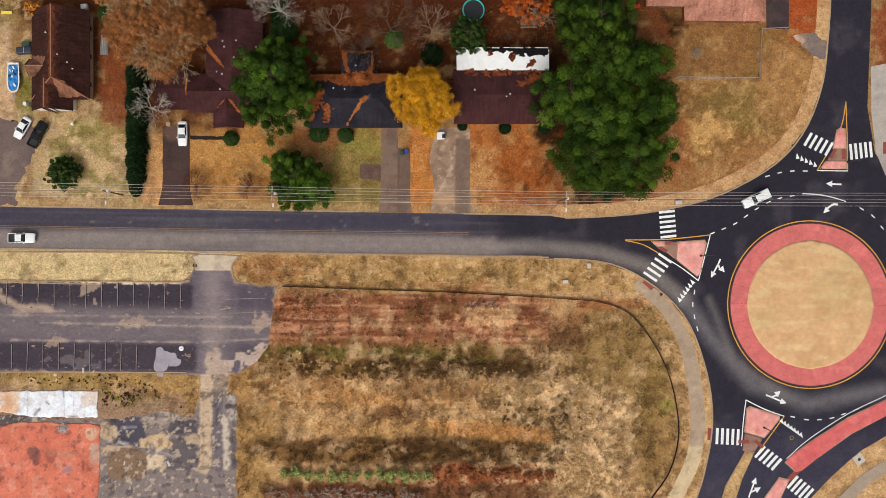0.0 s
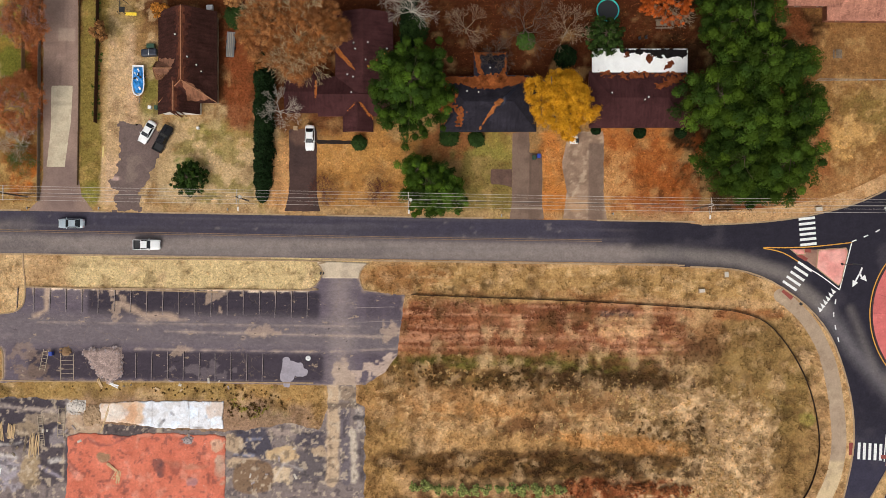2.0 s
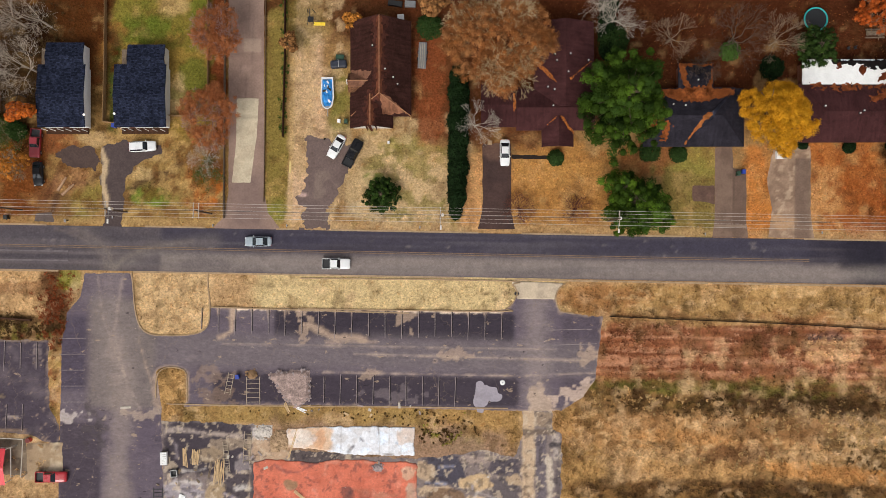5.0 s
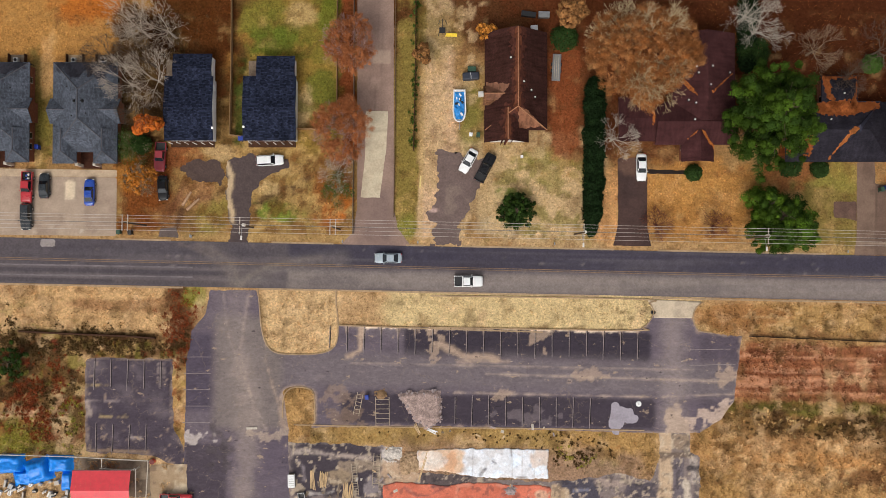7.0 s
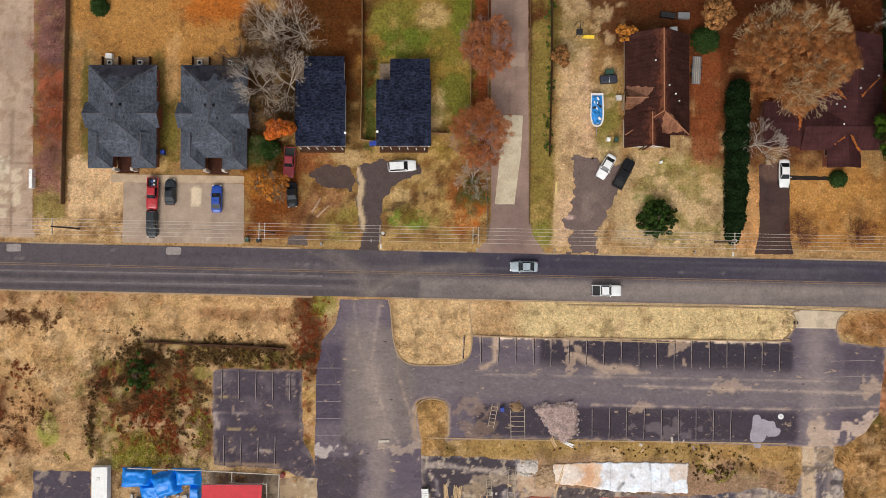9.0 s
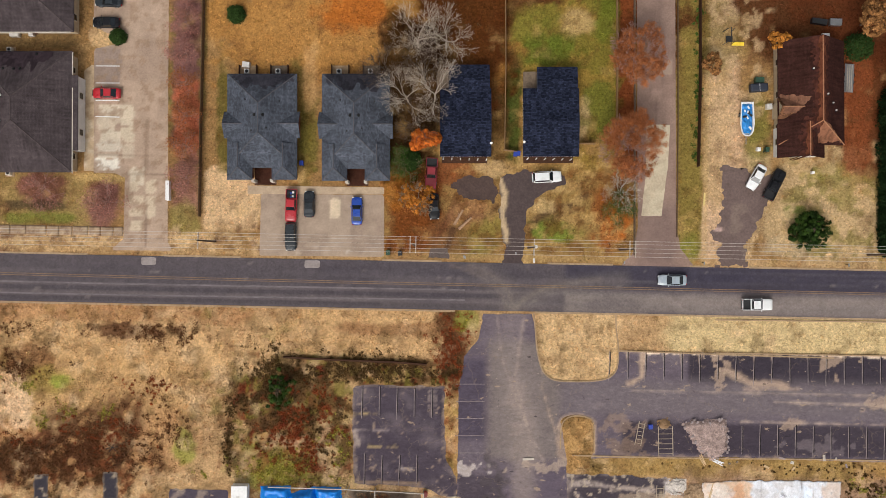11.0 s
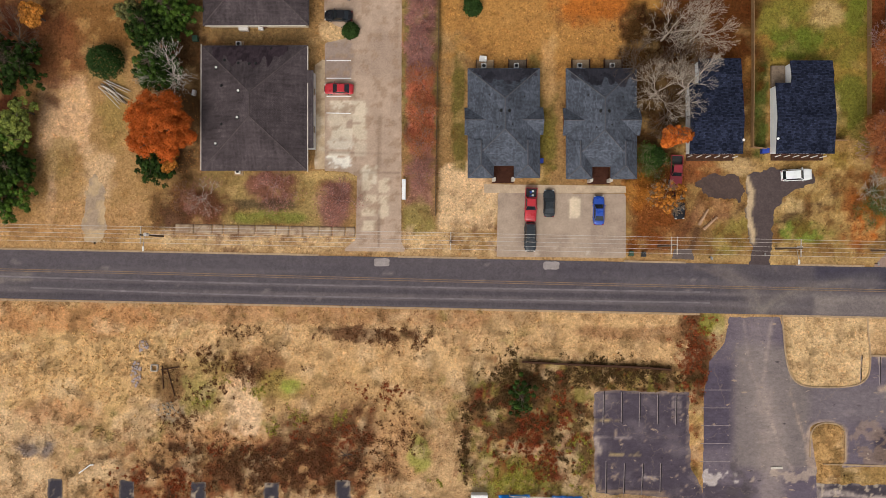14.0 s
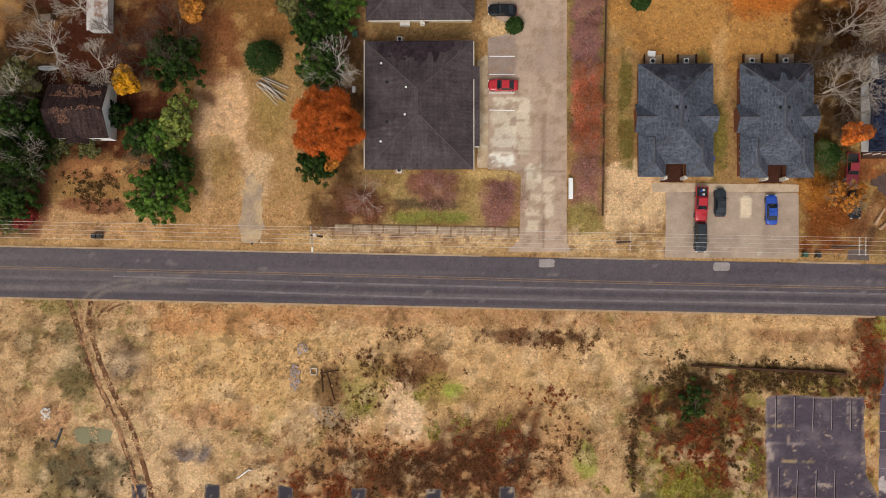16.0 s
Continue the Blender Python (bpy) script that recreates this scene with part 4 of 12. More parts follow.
        strip(box_d(-220, 1.9, 200, 0.6), lin(60, 54, 57), 0.5, 0.4),
        strip(box_d(-220, 2.7, 200, 0.4), lin(122, 110, 106), 0.7, 0.3, 0.2),
        strip(box_d(-220, 4.4, 220, 0.25), lin(128, 116, 110), 0.5, 0.3, 0.15),
        strip(box_d(-60, 2.0, 160, 0.5), lin(112, 102, 98), 0.4, 0.5),
        # turning sweep at the west entrance
        strip(band_d(smooth_arc((-125.32, 8.74), (-118.60, 6.97), (-117.73, 1.73)), 0.5), lin(130, 116, 106), 0.5, 0.4, 0.3, 1.5),
        strip(band_d(smooth_arc((-128.19, 8.68), (-120.03, 6.75), (-118.78, 1.71)), 0.4), lin(130, 116, 106), 0.45, 0.4, 0.3, 1.5),
        strip(band_d([(-123.40, 8.30), (-119.52, 5.51), (-118.01, 1.72)], 3.0), lin(118, 108, 102), 0.3, 1.5),
        strip(band_d(smooth_arc((-117.06, 1.74), (-115.22, 5.60), (-103.30, 6.80)), 0.6), lin(134, 120, 108), 0.5, 0.5, 0.3, 1.5),
        strip(band_d([(-118.01, 1.72), (-110.91, 5.21), (-99.48, 6.88)], 2.4), lin(124, 114, 106), 0.35, 1.5),
        strip(band_d(smooth_arc((-253.94, 1.21), (-251.71, 4.72), (-237.47, 5.20)), 0.35), lin(140, 126, 112), 0.6, 0.35, 0.2, 1.5),
        strip(band_d(smooth_arc((-252.55, 1.06), (-250.31, 3.84), (-237.45, 4.29)), 0.35), lin(140, 126, 112), 0.6, 0.35, 0.2, 1.5),
        # fresh black asphalt by the roundabout
        strip(box_d(64, 7.0, 96, 6.0), fresh, 0.9, 1.0),
        strip(box_d(30, 8.5, 40, 7.0), fresh, 0.7, 2.0),
        speckle(lin(132, 122, 116), 0.74, 0.82, 0.9, 0.5, 9, box_d(-120, 5, 270, 9), 2.0),
        speckle(lin(112, 104, 104), 0.5, 0.75, 0.8, 0.3, 19, None, 40.0),
        speckle(lin(70, 64, 70), 0.55, 0.8, 2.4, 0.35, 13, None, 6.0),
    ]
    return painted(old, *L)


KERB_NW = [(29.24, 8.77), (36.05, 9.10), (46.30, 10.17), (57.73, 12.85), (66.90, 17.10), (73.80, 22.13), (78.39, 28.51), (81.23, 36.59), (82.23, 44.64), (82.86, 55.01), (83.22, 71.16)]
KERB_SW = [(27.06, 0.62), (36.15, 0.18), (43.00, -1.98), (49.89, -6.64), (54.52, -12.24), (57.45, -19.55), (59.00, -26.31), (59.29, -33.07), (58.20, -39.84), (56.21, -46.81), (50.41, -60.06)]
road_d = union(
    box_d(-135, (ROAD_S + ROAD_N) / 2, 320, ROAD_N - ROAD_S),
    poly_d([(24.70, 9.26)] + KERB_NW + [(91.87, 71.41), (91.08, 47.15), (90.58, 32.19), (92.15, 23.04), (98.28, 12.83), (112.38, 1.58), (112.48, -24.74), (103.16, -29.94), (94.80, -34.20), (89.25, -37.41), (83.50, -42.53), (79.49, -46.73), (73.23, -55.54), (67.53, -60.04)] + KERB_SW[::-1] + [(24.80, 0.59)]),
)
road_east = painted(
    lin(43, 40, 49),
    strip(band_d([(-4.47, 3.09), (23.64, 3.05), (36.13, 2.10), (45.26, -0.48), (53.33, -7.16)], 2.6), lin(122, 113, 108), 0.85, 1.2),
    strip(band_d([(53.33, -7.16), (59.13, -15.01), (67.24, -23.98), (78.78, -27.96), (93.82, -24.89)], 2.4), lin(112, 106, 108), 0.8, 1.8),
    strip(band_d([(58.48, -7.10), (63.75, -19.49), (74.16, -26.19)], 1.2), lin(120, 112, 108), 0.55, 1.0),
    strip(box_d(75, -48, 60, 30), lin(60, 57, 72), 0.8, 6.0),
    speckle(lin(80, 74, 80), 0.5, 0.8, 4.0, 0.4, 17),
)


def road_mix(x, y):
    k = smooth(14, 22, x + 2 * (y > 5.2))[:, None]
    return road_colour()(x, y) * (1 - k) + road_east(x, y) * k


surface("road", -290, 112, -66, 62, 0.45, road_d, 0.02, road_mix, M_ASPHALT, "two-lane asphalt street widening into a roundabout", "road")


def line_band(name, pts, width, z, mat, parent, label=""):
    """A painted line along points, as a thin slab."""
    v, f = [], []
    for k, p in enumerate(pts):
        a, b = Vector(pts[max(k - 1, 0)]), Vector(pts[min(k + 1, len(pts) - 1)])
        t = (b - a).normalized()
        s = Vector((-t.y, t.x)) * width / 2
        v += [(p[0] + s.x, p[1] + s.y, z), (p[0] - s.x, p[1] - s.y, z)]
        if k:
            f.append((2 * k - 2, 2 * k - 1, 2 * k + 1, 2 * k))
    return hung(name, raw_mesh(name, v, f, mat), parent, label)


def smooth_line(pts, n=6):
    """More points along a line through the given ones."""
    out = []
    for k in range(len(pts) - 1):
        p = [Vector(pts[min(max(j, 0), len(pts) - 1)]) for j in (k - 1, k, k + 1, k + 2)]
        for i in range(n):
            t = i / n
            out.append(tuple(0.5 * ((2 * p[1]) + (p[2] - p[0]) * t + (2 * p[0] - 5 * p[1] + 4 * p[2] - p[3]) * t * t + (3 * p[1] - p[0] - 3 * p[2] + p[3]) * t**3)))
    return out + [tuple(pts[-1])]


def arc_pts(cx, cy, r, a0, a1, n=48):
    return [(cx + r * math.cos(radians(a0 + (a1 - a0) * k / n)), cy + r * math.sin(radians(a0 + (a1 - a0) * k / n))) for k in range(n + 1)]


PAINT = 0.028
road = bpy.data.objects["road"]
# polished wheel tracks in the western stretch
for pts in ([(-249.41, 4.86), (-196.08, 4.44), (-125.96, 4.57)], [(-237.42, 3.02), (-196.04, 2.54), (-125.93, 2.87)]):
    line_band("wheel_track", smooth_line(pts, 8), 0.28, PAINT - 0.005, M_TRACK, road, "pale polished wheel track")
# faded double centre line
for dy in (-0.16, 0.16):
    line_band("centre_line", [(x, 5.35 + dy - 0.004 * min(0, x + 90) * 0.8 + 0.05 * math.sin(x * 0.05)) for x in np.arange(-290, 16, 6.0)], 0.1, PAINT, M_OLD_YELLOW, road, "faded yellow line")

# ---- roundabout ----
CX, CY = CENTRE
roundabout = tagged(new("traffic_circle", sheet_mesh("traffic_circle", CX - 13, CX + 13, CY - 13, CY + 13, 0.4, disc_d(CX, CY, 12.85), 0.16,
    painted(lin(206, 164, 120), speckle(lin(190, 146, 104), 0.45, 0.7, 3.0, 0.6, 3), speckle(lin(216, 188, 142), 0.5, 0.75, 1.0, 0.5, 8, None, 4.0), speckle(lin(184, 158, 108), 0.55, 0.8, 6.0, 0.4, 12)),
    M_MOWN, 0.12, lambda x, y: 0.35 * np.maximum(0, 1 - (np.hypot(x - CX, y - CY) / 12.8) ** 2))),
    "raised round island of mown straw grass with a red apron", "traffic island")
M_APRON = cover("apron_concrete", lin(202, 108, 104), 0.85, ((0.7, 0.85, 1.13), (5.0, 0.9, 1.1), (16.0, 0.86, 1.12)), 0.4, 0.02, blots=((0.5, 0.55, 0.75, lin(222, 140, 130), 0.6),))
rn, rl = M_APRON.node_tree.nodes, M_APRON.node_tree.links
rb = rn["Principled BSDF"]
slab_tone = remap(rn, rl, rn.new("ShaderNodeObjectInfo").outputs["Random"], 0, 1, 0.93, 1.05)
rl.new(times(rn, rl, rb.inputs["Base Color"].links[0].from_socket, slab_tone), rb.inputs["Base Color"])


def wedge(r0, r1, a0, a1, z, thick, n=5):
    bm = bmesh.new()
    add_prism(bm, arc_pts(CX, CY, r1, a0, a1, n) + arc_pts(CX, CY, r0, a1, a0, n), z - thick, z)
    return bm


for k in range(26):
    part("apron_slab", wedge(12.88, 16.3, k * 360 / 26 + 0.06, (k + 1) * 360 / 26 - 0.06, 0.12, 0.1), M_APRON, roundabout, "red stamped concrete slab" if k == 0 else "")
for k in range(16):
    part("kerb_stone", wedge(16.32, 16.58, k * 22.5 + 0.03, (k + 1) * 22.5 - 0.03, 0.1, 0.09), cover("dark_kerb", lin(70, 56, 56), 0.9) if k == 0 else bpy.data.materials["dark_kerb"], roundabout)
line_band("edge_line", arc_pts(CX, CY, 16.85, 0, 360, 120), 0.2, PAINT, M_YELLOW_LINE, roundabout, "yellow painted ring")

RED_TONE = painted(lin(220, 148, 138), speckle(lin(230, 172, 160), 0.45, 0.7, 1.6, 0.6, 4), speckle(lin(196, 96, 90), 0.55, 0.8, 2.0, 0.5, 6))


def span(pts, pad=0.6):
    xs, ys = [p[0] for p in pts], [p[1] for p in pts]
    return min(xs) - pad, max(xs) + pad, min(ys) - pad, max(ys) + pad


def red_bed(parent, pts, tone=RED_TONE, z=0.13, name="paving", label="pink stamped concrete"):
    return surface(name, *span(pts), 0.3, poly_d(pts), z, tone, M_RED, label, "", parent, 0.11)


def kerb_round(parent, pts, width=0.22, z=0.15):
    """A kerb along a closed outline."""
    ring = [Vector(p) for p in pts]
    mid = sum(ring, Vector((0, 0))) / len(ring)
    outer = [tuple(p + (p - mid).normalized() * width) for p in ring]
    bm = bmesh.new()
    n = len(ring)
    a, b = [bm.verts.new((*p, z)) for p in outer], [bm.verts.new((*p, z)) for p in pts]
    c, d = [bm.verts.new((*p, 0.02)) for p in outer], [bm.verts.new((*p, 0.02)) for p in pts]
    for k in range(n):
        for q in ((a[k - 1], a[k], b[k], b[k - 1]), (c[k - 1], c[k], a[k], a[k - 1]), (b[k - 1], b[k], d[k], d[k - 1])):
            bm.faces.new(q)
    return part("kerb", bm, M_KERB, parent, "pale concrete kerb")


M_DOME = cover("tactile_paving", lin(140, 74, 66), 0.85, ((2.0, 0.85, 1.15), (12.0, 0.8, 1.2)), 0.4, 0.02)


def splitter(label, outline, beds, lines, tactile):
    isl = empty("splitter_island", pose(0, 0, 0), label, "traffic island", "islands at the roundabout")
    for b in beds:
        red_bed(isl, b)
        kerb_round(isl, b)
    for pts, mat in lines:
        line_band("edge_line", smooth_line(pts, 4), 0.2, PAINT, mat, isl, "painted outline")
    surface("paving", *span(outline), 0.3, poly_d(outline), 0.06, painted(lin(150, 116, 100), speckle(lin(120, 84, 76), 0.45, 0.75, 1.2, 0.6, 2)), M_CONCRETE, "brown concrete", "", isl, 0.04)
    for x, y, a in tactile:
        part("tactile_pad", a_box(x, y, 0.075, 0.7, 2.2, 0.02, a), M_DOME, isl, "dark red tactile pad")
    return isl


splitter("pink triangular island west of the traffic circle", [(46.93, 4.29), (52.30, 4.37), (51.65, 0.74), (49.58, 2.29)],
    [[(52.08, 4.25), (57.35, 4.67), (57.70, 3.99), (56.49, -1.92), (55.92, -2.38), (51.77, 0.85)], [(46.70, 4.29), (49.10, 4.32), (49.34, 3.42), (47.97, 3.40)]],
    [([(41.34, 4.55), (49.78, 4.79), (58.60, 5.82)], M_YELLOW_LINE), ([(41.34, 4.43), (45.22, 3.59), (49.25, 1.27)], M_YELLOW_LINE), ([(58.60, 5.82), (57.49, 1.38), (56.27, -3.39)], M_WHITE_LINE), ([(49.82, 0.94), (52.93, -0.95), (56.27, -3.39)], M_WHITE_LINE)],
    [(*(49.56, 4.10), 90), (*(48.89, 2.85), 60)])
splitter("pink triangular island in the northern leg", [(83.99, 23.81), (86.44, 23.85), (86.45, 21.10), (82.15, 21.02)],
    [[(84.32, 27.25), (85.01, 27.72), (85.95, 27.51), (86.20, 23.85), (83.53, 23.80)], [(82.15, 21.02), (86.22, 21.10), (86.23, 19.61), (81.00, 19.52)]],
    [([(86.14, 33.25), (85.36, 28.64), (83.29, 24.25), (80.31, 19.16)], M_YELLOW_LINE), ([(86.14, 33.25), (86.42, 26.37), (86.58, 19.27)], M_YELLOW_LINE), ([(80.31, 19.16), (86.58, 19.16)], M_WHITE_LINE)],
    [(*(83.54, 22.65), -30), (*(85.74, 22.69), 0)])
splitter("pink triangular island in the southern leg", [(65.94, -33.71), (69.62, -34.81), (67.92, -37.53), (65.51, -37.32)],
    [[(66.36, -28.96), (67.04, -28.51), (72.81, -30.27), (72.81, -30.95), (69.85, -34.58), (65.94, -33.48)]],
    [([(66.11, -27.16), (69.80, -28.94), (73.96, -30.38)], M_WHITE_LINE), ([(66.11, -27.16), (65.58, -31.90), (65.27, -36.42)], M_WHITE_LINE), ([(73.96, -30.38), (71.22, -34.12), (68.72, -37.53)], M_YELLOW_LINE)],
    [(*(65.72, -35.51), 90), (*(68.83, -35.95), 50)])
red_apron = [(74.26, -39.53), (75.40, -38.17), (79.07, -35.54), (86.89, -30.62), (94.76, -26.82), (103.12, -22.76), (105.47, -25.93), (94.78, -30.11), (87.49, -33.79), (80.59, -38.81), (77.72, -41.09), (76.34, -41.32)]
long_isl = empty("splitter_island", pose(0, 0, 0), "long curved red island beside the slip lane", "traffic island", "islands at the roundabout")
red_bed(long_isl, red_apron, painted(lin(204, 102, 100), speckle(lin(218, 130, 124), 0.5, 0.75, 2.0, 0.6, 4), speckle(lin(190, 76, 76), 0.5, 0.8, 5.0, 0.5, 6)))
kerb_round(long_isl, red_apron)
line_band("edge_line", smooth_line([(74.48, -38.85), (79.06, -34.87), (86.89, -29.83), (94.76, -26.02), (103.12, -21.85)]), 0.15, PAINT, M_WHITE_LINE, long_isl)
nose_isl = empty("splitter_island", pose(0, 0, 0), "red paved nose south of the crossing", "traffic island", "islands at the roundabout")
nose = [(72.90, -42.69), (74.97, -43.13), (73.16, -46.75), (69.76, -52.17), (67.46, -52.17), (70.29, -46.54)]
red_bed(nose_isl, nose)
kerb_round(nose_isl, nose)
part("tactile_pad", a_box(*(76.00, -42.00), 0.05, 3.0, 1.0, 0.03, 45), M_DOME, nose_isl, "brown paving")
median = [(65.97, -37.54), (67.81, -37.76), (65.33, -43.18), (63.54, -48.81), (61.77, -55.56), (58.91, -55.56), (62.24, -44.32)]
med = surface("median", *span(median), 0.3, poly_d(median), 0.13, painted(lin(186, 156, 106), speckle(lin(150, 120, 76), 0.45, 0.7, 1.5, 0.6, 5)), M_GROUND, "raised strip of dry grass between the lanes", "median", None, 0.11)
kerb_round(med, median)


# crossings: each bar a slab of paint
def bars(name, label, centres, length, width, angle):
    thing = empty(name, pose(0, 0, 0), label, "crossing", "pedestrian crossings")
    for x, y in centres:
        part("bar", a_box(x, y, PAINT, length, width, 0.006, angle), M_WHITE_LINE, thing)


def between(a, b, n):
    return [(a[0] + (b[0] - a[0]) * k / (n - 1), a[1] + (b[1] - a[1]) * k / (n - 1)) for k in range(n)]


bars("zebra_crossing", "white bar crossing over the western approach", between((49.73, 10.34), (50.12, 5.36), 6), 3.2, 0.5, 7)
bars("zebra_crossing", "white bar crossing over the curving western exit", between((46.54, -2.73), (49.48, 1.04), 5), 3.2, 0.5, -33)
bars("zebra_crossing", "white bar crossing over the northern exit", between((78.41, 25.42), (82.72, 23.55), 5), 3.0, 0.55, 60)
bars("zebra_crossing", "white bar crossing over the northern approach", between((87.26, 23.06), (91.33, 23.60), 5), 3.2, 0.55, 96)
bars("zebra_crossing", "white bar crossing over the southern exit", between((60.33, -34.42), (64.57, -34.62), 5), 3.2, 0.55, 88)
bars("zebra_crossing", "white bar crossing over the southern approach", between((69.07, -37.52), (72.42, -39.99), 5), 3.0, 0.55, 48)
bars("zebra_crossing", "white bar crossing over the slip lane", between((74.97, -42.91), (78.91, -46.05), 6), 3.2, 0.55, 48)


def teeth(centres, angle):
    thing = empty("yield_line", pose(0, 0, 0), "row of white yield triangles on dark asphalt", "road marking", "yield lines")
    for x, y in centres:
        c, s = math.cos(radians(angle)), math.sin(radians(angle))
        tri = [(x + u * c - v * s, y + u * s + v * c) for u, v in ((-0.4, -0.5), (0.4, -0.5), (0, 0.6))]
        part("triangle", a_prism(tri, PAINT - 0.003, PAINT + 0.003), M_WHITE_LINE, thing)


teeth(between((52.41, -7.18), (55.01, -3.64), 6), 40)
teeth(between((76.23, 21.95), (79.83, 20.41), 5), 10)
teeth(between((73.51, -31.51), (77.44, -34.20), 7), 215)


def dashes(pts, label):
    thing = empty("guide_line", pose(0, 0, 0), label, "road marking", "dotted guide lines")
    for k, (x, y) in enumerate(pts):
        a, b = pts[max(k - 1, 0)], pts[min(k + 1, len(pts) - 1)]
        part("dash", a_box(x, y, PAINT, 0.95, 0.22, 0.006, math.degrees(math.atan2(b[1] - a[1], b[0] - a[0]))), M_WHITE_LINE, thing)


dashes([(59.05, 6.17), (61.34, 7.11), (63.64, 8.17), (65.81, 9.68), (67.99, 11.20), (70.40, 12.60), (72.71, 13.44), (75.25, 13.94)], "dotted white line curving over dark asphalt")
dashes([(70.13, 17.84), (72.67, 18.57), (75.21, 18.96), (77.87, 19.00)], "dotted white line at the northern leg")
dashes([(89.54, 11.54), (91.87, 10.09), (93.75, 7.83)], "dotted white line east of the circle")
dashes([(55.49, -5.67), (55.17, -8.16), (55.54, -10.64), (56.13, -13.01)], "dotted white line at the western exit")
dashes([(75.69, -30.48), (78.46, -31.02), (81.11, -31.00), (83.65, -30.65), (86.08, -29.83), (88.62, -28.91)], "dotted white line at the southern leg")
lane_line = empty("lane_line", pose(0, 0, 0), "thin white curved line on dark asphalt", "road marking")
line_band("stripe", smooth_line([(77.33, 14.43), (80.81, 14.26), (83.71, 13.73), (86.27, 12.98)], 5), 0.2, PAINT, M_WHITE_LINE, lane_line)


def arrow(x, y, angle, label, paths, heads, width=0.32):
    thing = empty("road_arrow", pose(x, y, PAINT, 0, 0, angle), label, "road marking", "painted lane arrows")
    for pts in paths:
        line_band("shaft", smooth_line(pts, 5), width, 0, M_WHITE_LINE, thing)
    for hx, hy, ha in heads:
        c, s = math.cos(radians(ha)), math.sin(radians(ha))
        part("arrowhead", a_prism([(hx + u * c - v * s, hy + u * s + v * c) for u, v in ((0, -0.62), (1.25, 0), (0, 0.62))], -0.003, 0.003), M_WHITE_LINE, thing)


arrow(*(83.81, 16.48), 178, "white straight arrow on dark asphalt", [[(-1.5, 0), (0, 0.02), (0.6, 0)]], [(0.4, 0, 0)])
arrow(*(83.14, 11.44), 0, "white curved turning arrow on dark asphalt", [[(1.5, 0.9), (0.5, 0.9), (-0.4, 0.3), (-0.8, -0.1)]], [(-0.6, 0, 225)], 0.4)
arrow(*(59.92, -0.85), 62, "white two-headed arrow on dark asphalt", [[(2.0, 0.2), (0.8, 0.1), (-1.2, 0.1)], [(0.9, 0.1), (0.5, -0.3), (0.1, -0.8)]], [(-1.0, 0.1, 180), (0.5, -0.7, 250)])
arrow(*(72.09, -26.88), -22, "white two-headed arrow on worn asphalt", [[(-2.1, 0), (0, 0), (1.4, 0)], [(-1.0, 0), (-0.4, 0.4), (0.1, 0.9)]], [(1.2, 0, 0), (-0.2, 0.8, 60)])
arrow(*(67.52, -44.75), 70, "white two-headed arrow in the approach lane", [[(-2.0, 0), (0, 0), (1.2, 0)], [(-1.0, 0), (-0.5, -0.4), (0, -0.9)]], [(1.0, 0, 0), (-0.2, -0.8, -40)])

# footpath and verge round the south-west corner
path_line = [(44.74, -4.67), (47.61, -6.90), (50.61, -10.14), (53.40, -15.07), (55.06, -20.70), (56.03, -26.90), (56.43, -33.09), (55.46, -39.29), (53.22, -44.36), (50.31, -49.98)]
surface("footpath", *span(path_line, 3), 0.35, band_d(smooth_line(path_line, 3), [2.6] * 10 + [2.9] * 18), 0.012,
    painted(lin(166, 144, 122), strip(box_d(55.42, -46.02, 17.11, 19.09), lin(204, 180, 142), 0.9, 0.4), speckle(lin(182, 160, 134), 0.5, 0.75, 2.5, 0.5, 4), speckle(lin(140, 118, 98), 0.58, 0.68, 1.2, 0.4, 7)), M_CONCRETE, "broad brown concrete footpath bending round the corner", "footpath")
surface("verge", 40, 64, -60, 2, 0.4, minus(band_d(smooth_line([(x - 1.5, y) for x, y in KERB_SW[2:]], 3), 3.0), road_d), 0.006,
    painted(lin(192, 162, 112), speckle(lin(158, 124, 78), 0.45, 0.7, 1.5, 0.7, 5)), M_GROUND, "pale strip of dry grass beside the kerb", "verge")
surface("verge", 20, 84, 6, 72, 0.4, minus(band_d(smooth_line([(x - 0.9, y + 0.9) for x, y in KERB_NW], 3), 3.4), road_d), 0.006,
    painted(lin(190, 156, 108), speckle(lin(160, 122, 78), 0.45, 0.7, 1.5, 0.7, 5)), M_GROUND, "pale strip of dry grass along the bend", "verge")
for pts, nm in ((KERB_NW, "kerb_north"), (KERB_SW, "kerb_south")):
    bm = bmesh.new()
    line = smooth_line(pts, 3)
    for a, b in zip(line, line[1:]):
        add_box(bm, (a[0] + b[0]) / 2, (a[1] + b[1]) / 2, 0.05, math.dist(a, b), 0.3, 0.14, math.degrees(math.atan2(b[1] - a[1], b[0] - a[0])))
    tagged(part(nm, bm, M_KERB), "pale concrete kerb along the bend", "kerb", kind="structure")
east_lot = [(91.23, 40.48), (102.81, 42.81), (102.95, 14.05), (95.34, 16.22), (92.38, 23.04), (91.40, 31.06)]
surface("pavement_east", *span(east_lot), 0.4, poly_d(east_lot), 0.03, painted(lin(170, 160, 150), speckle(lin(140, 130, 124), 0.5, 0.8, 3.0, 0.5, 3)), M_CONCRETE, "grey concrete forecourt", "pavement")
for at, a in (((94.24, 24.00), 0), ((46.11, -4.39), 50), ((58.80, -34.05), 0)):
    tagged(part("tactile_pad", a_box(*at, 0.035, 0.8, 2.4, 0.03, a), M_DOME), "dark red tactile pad in the footpath", "tactile pad", "tactile pads")
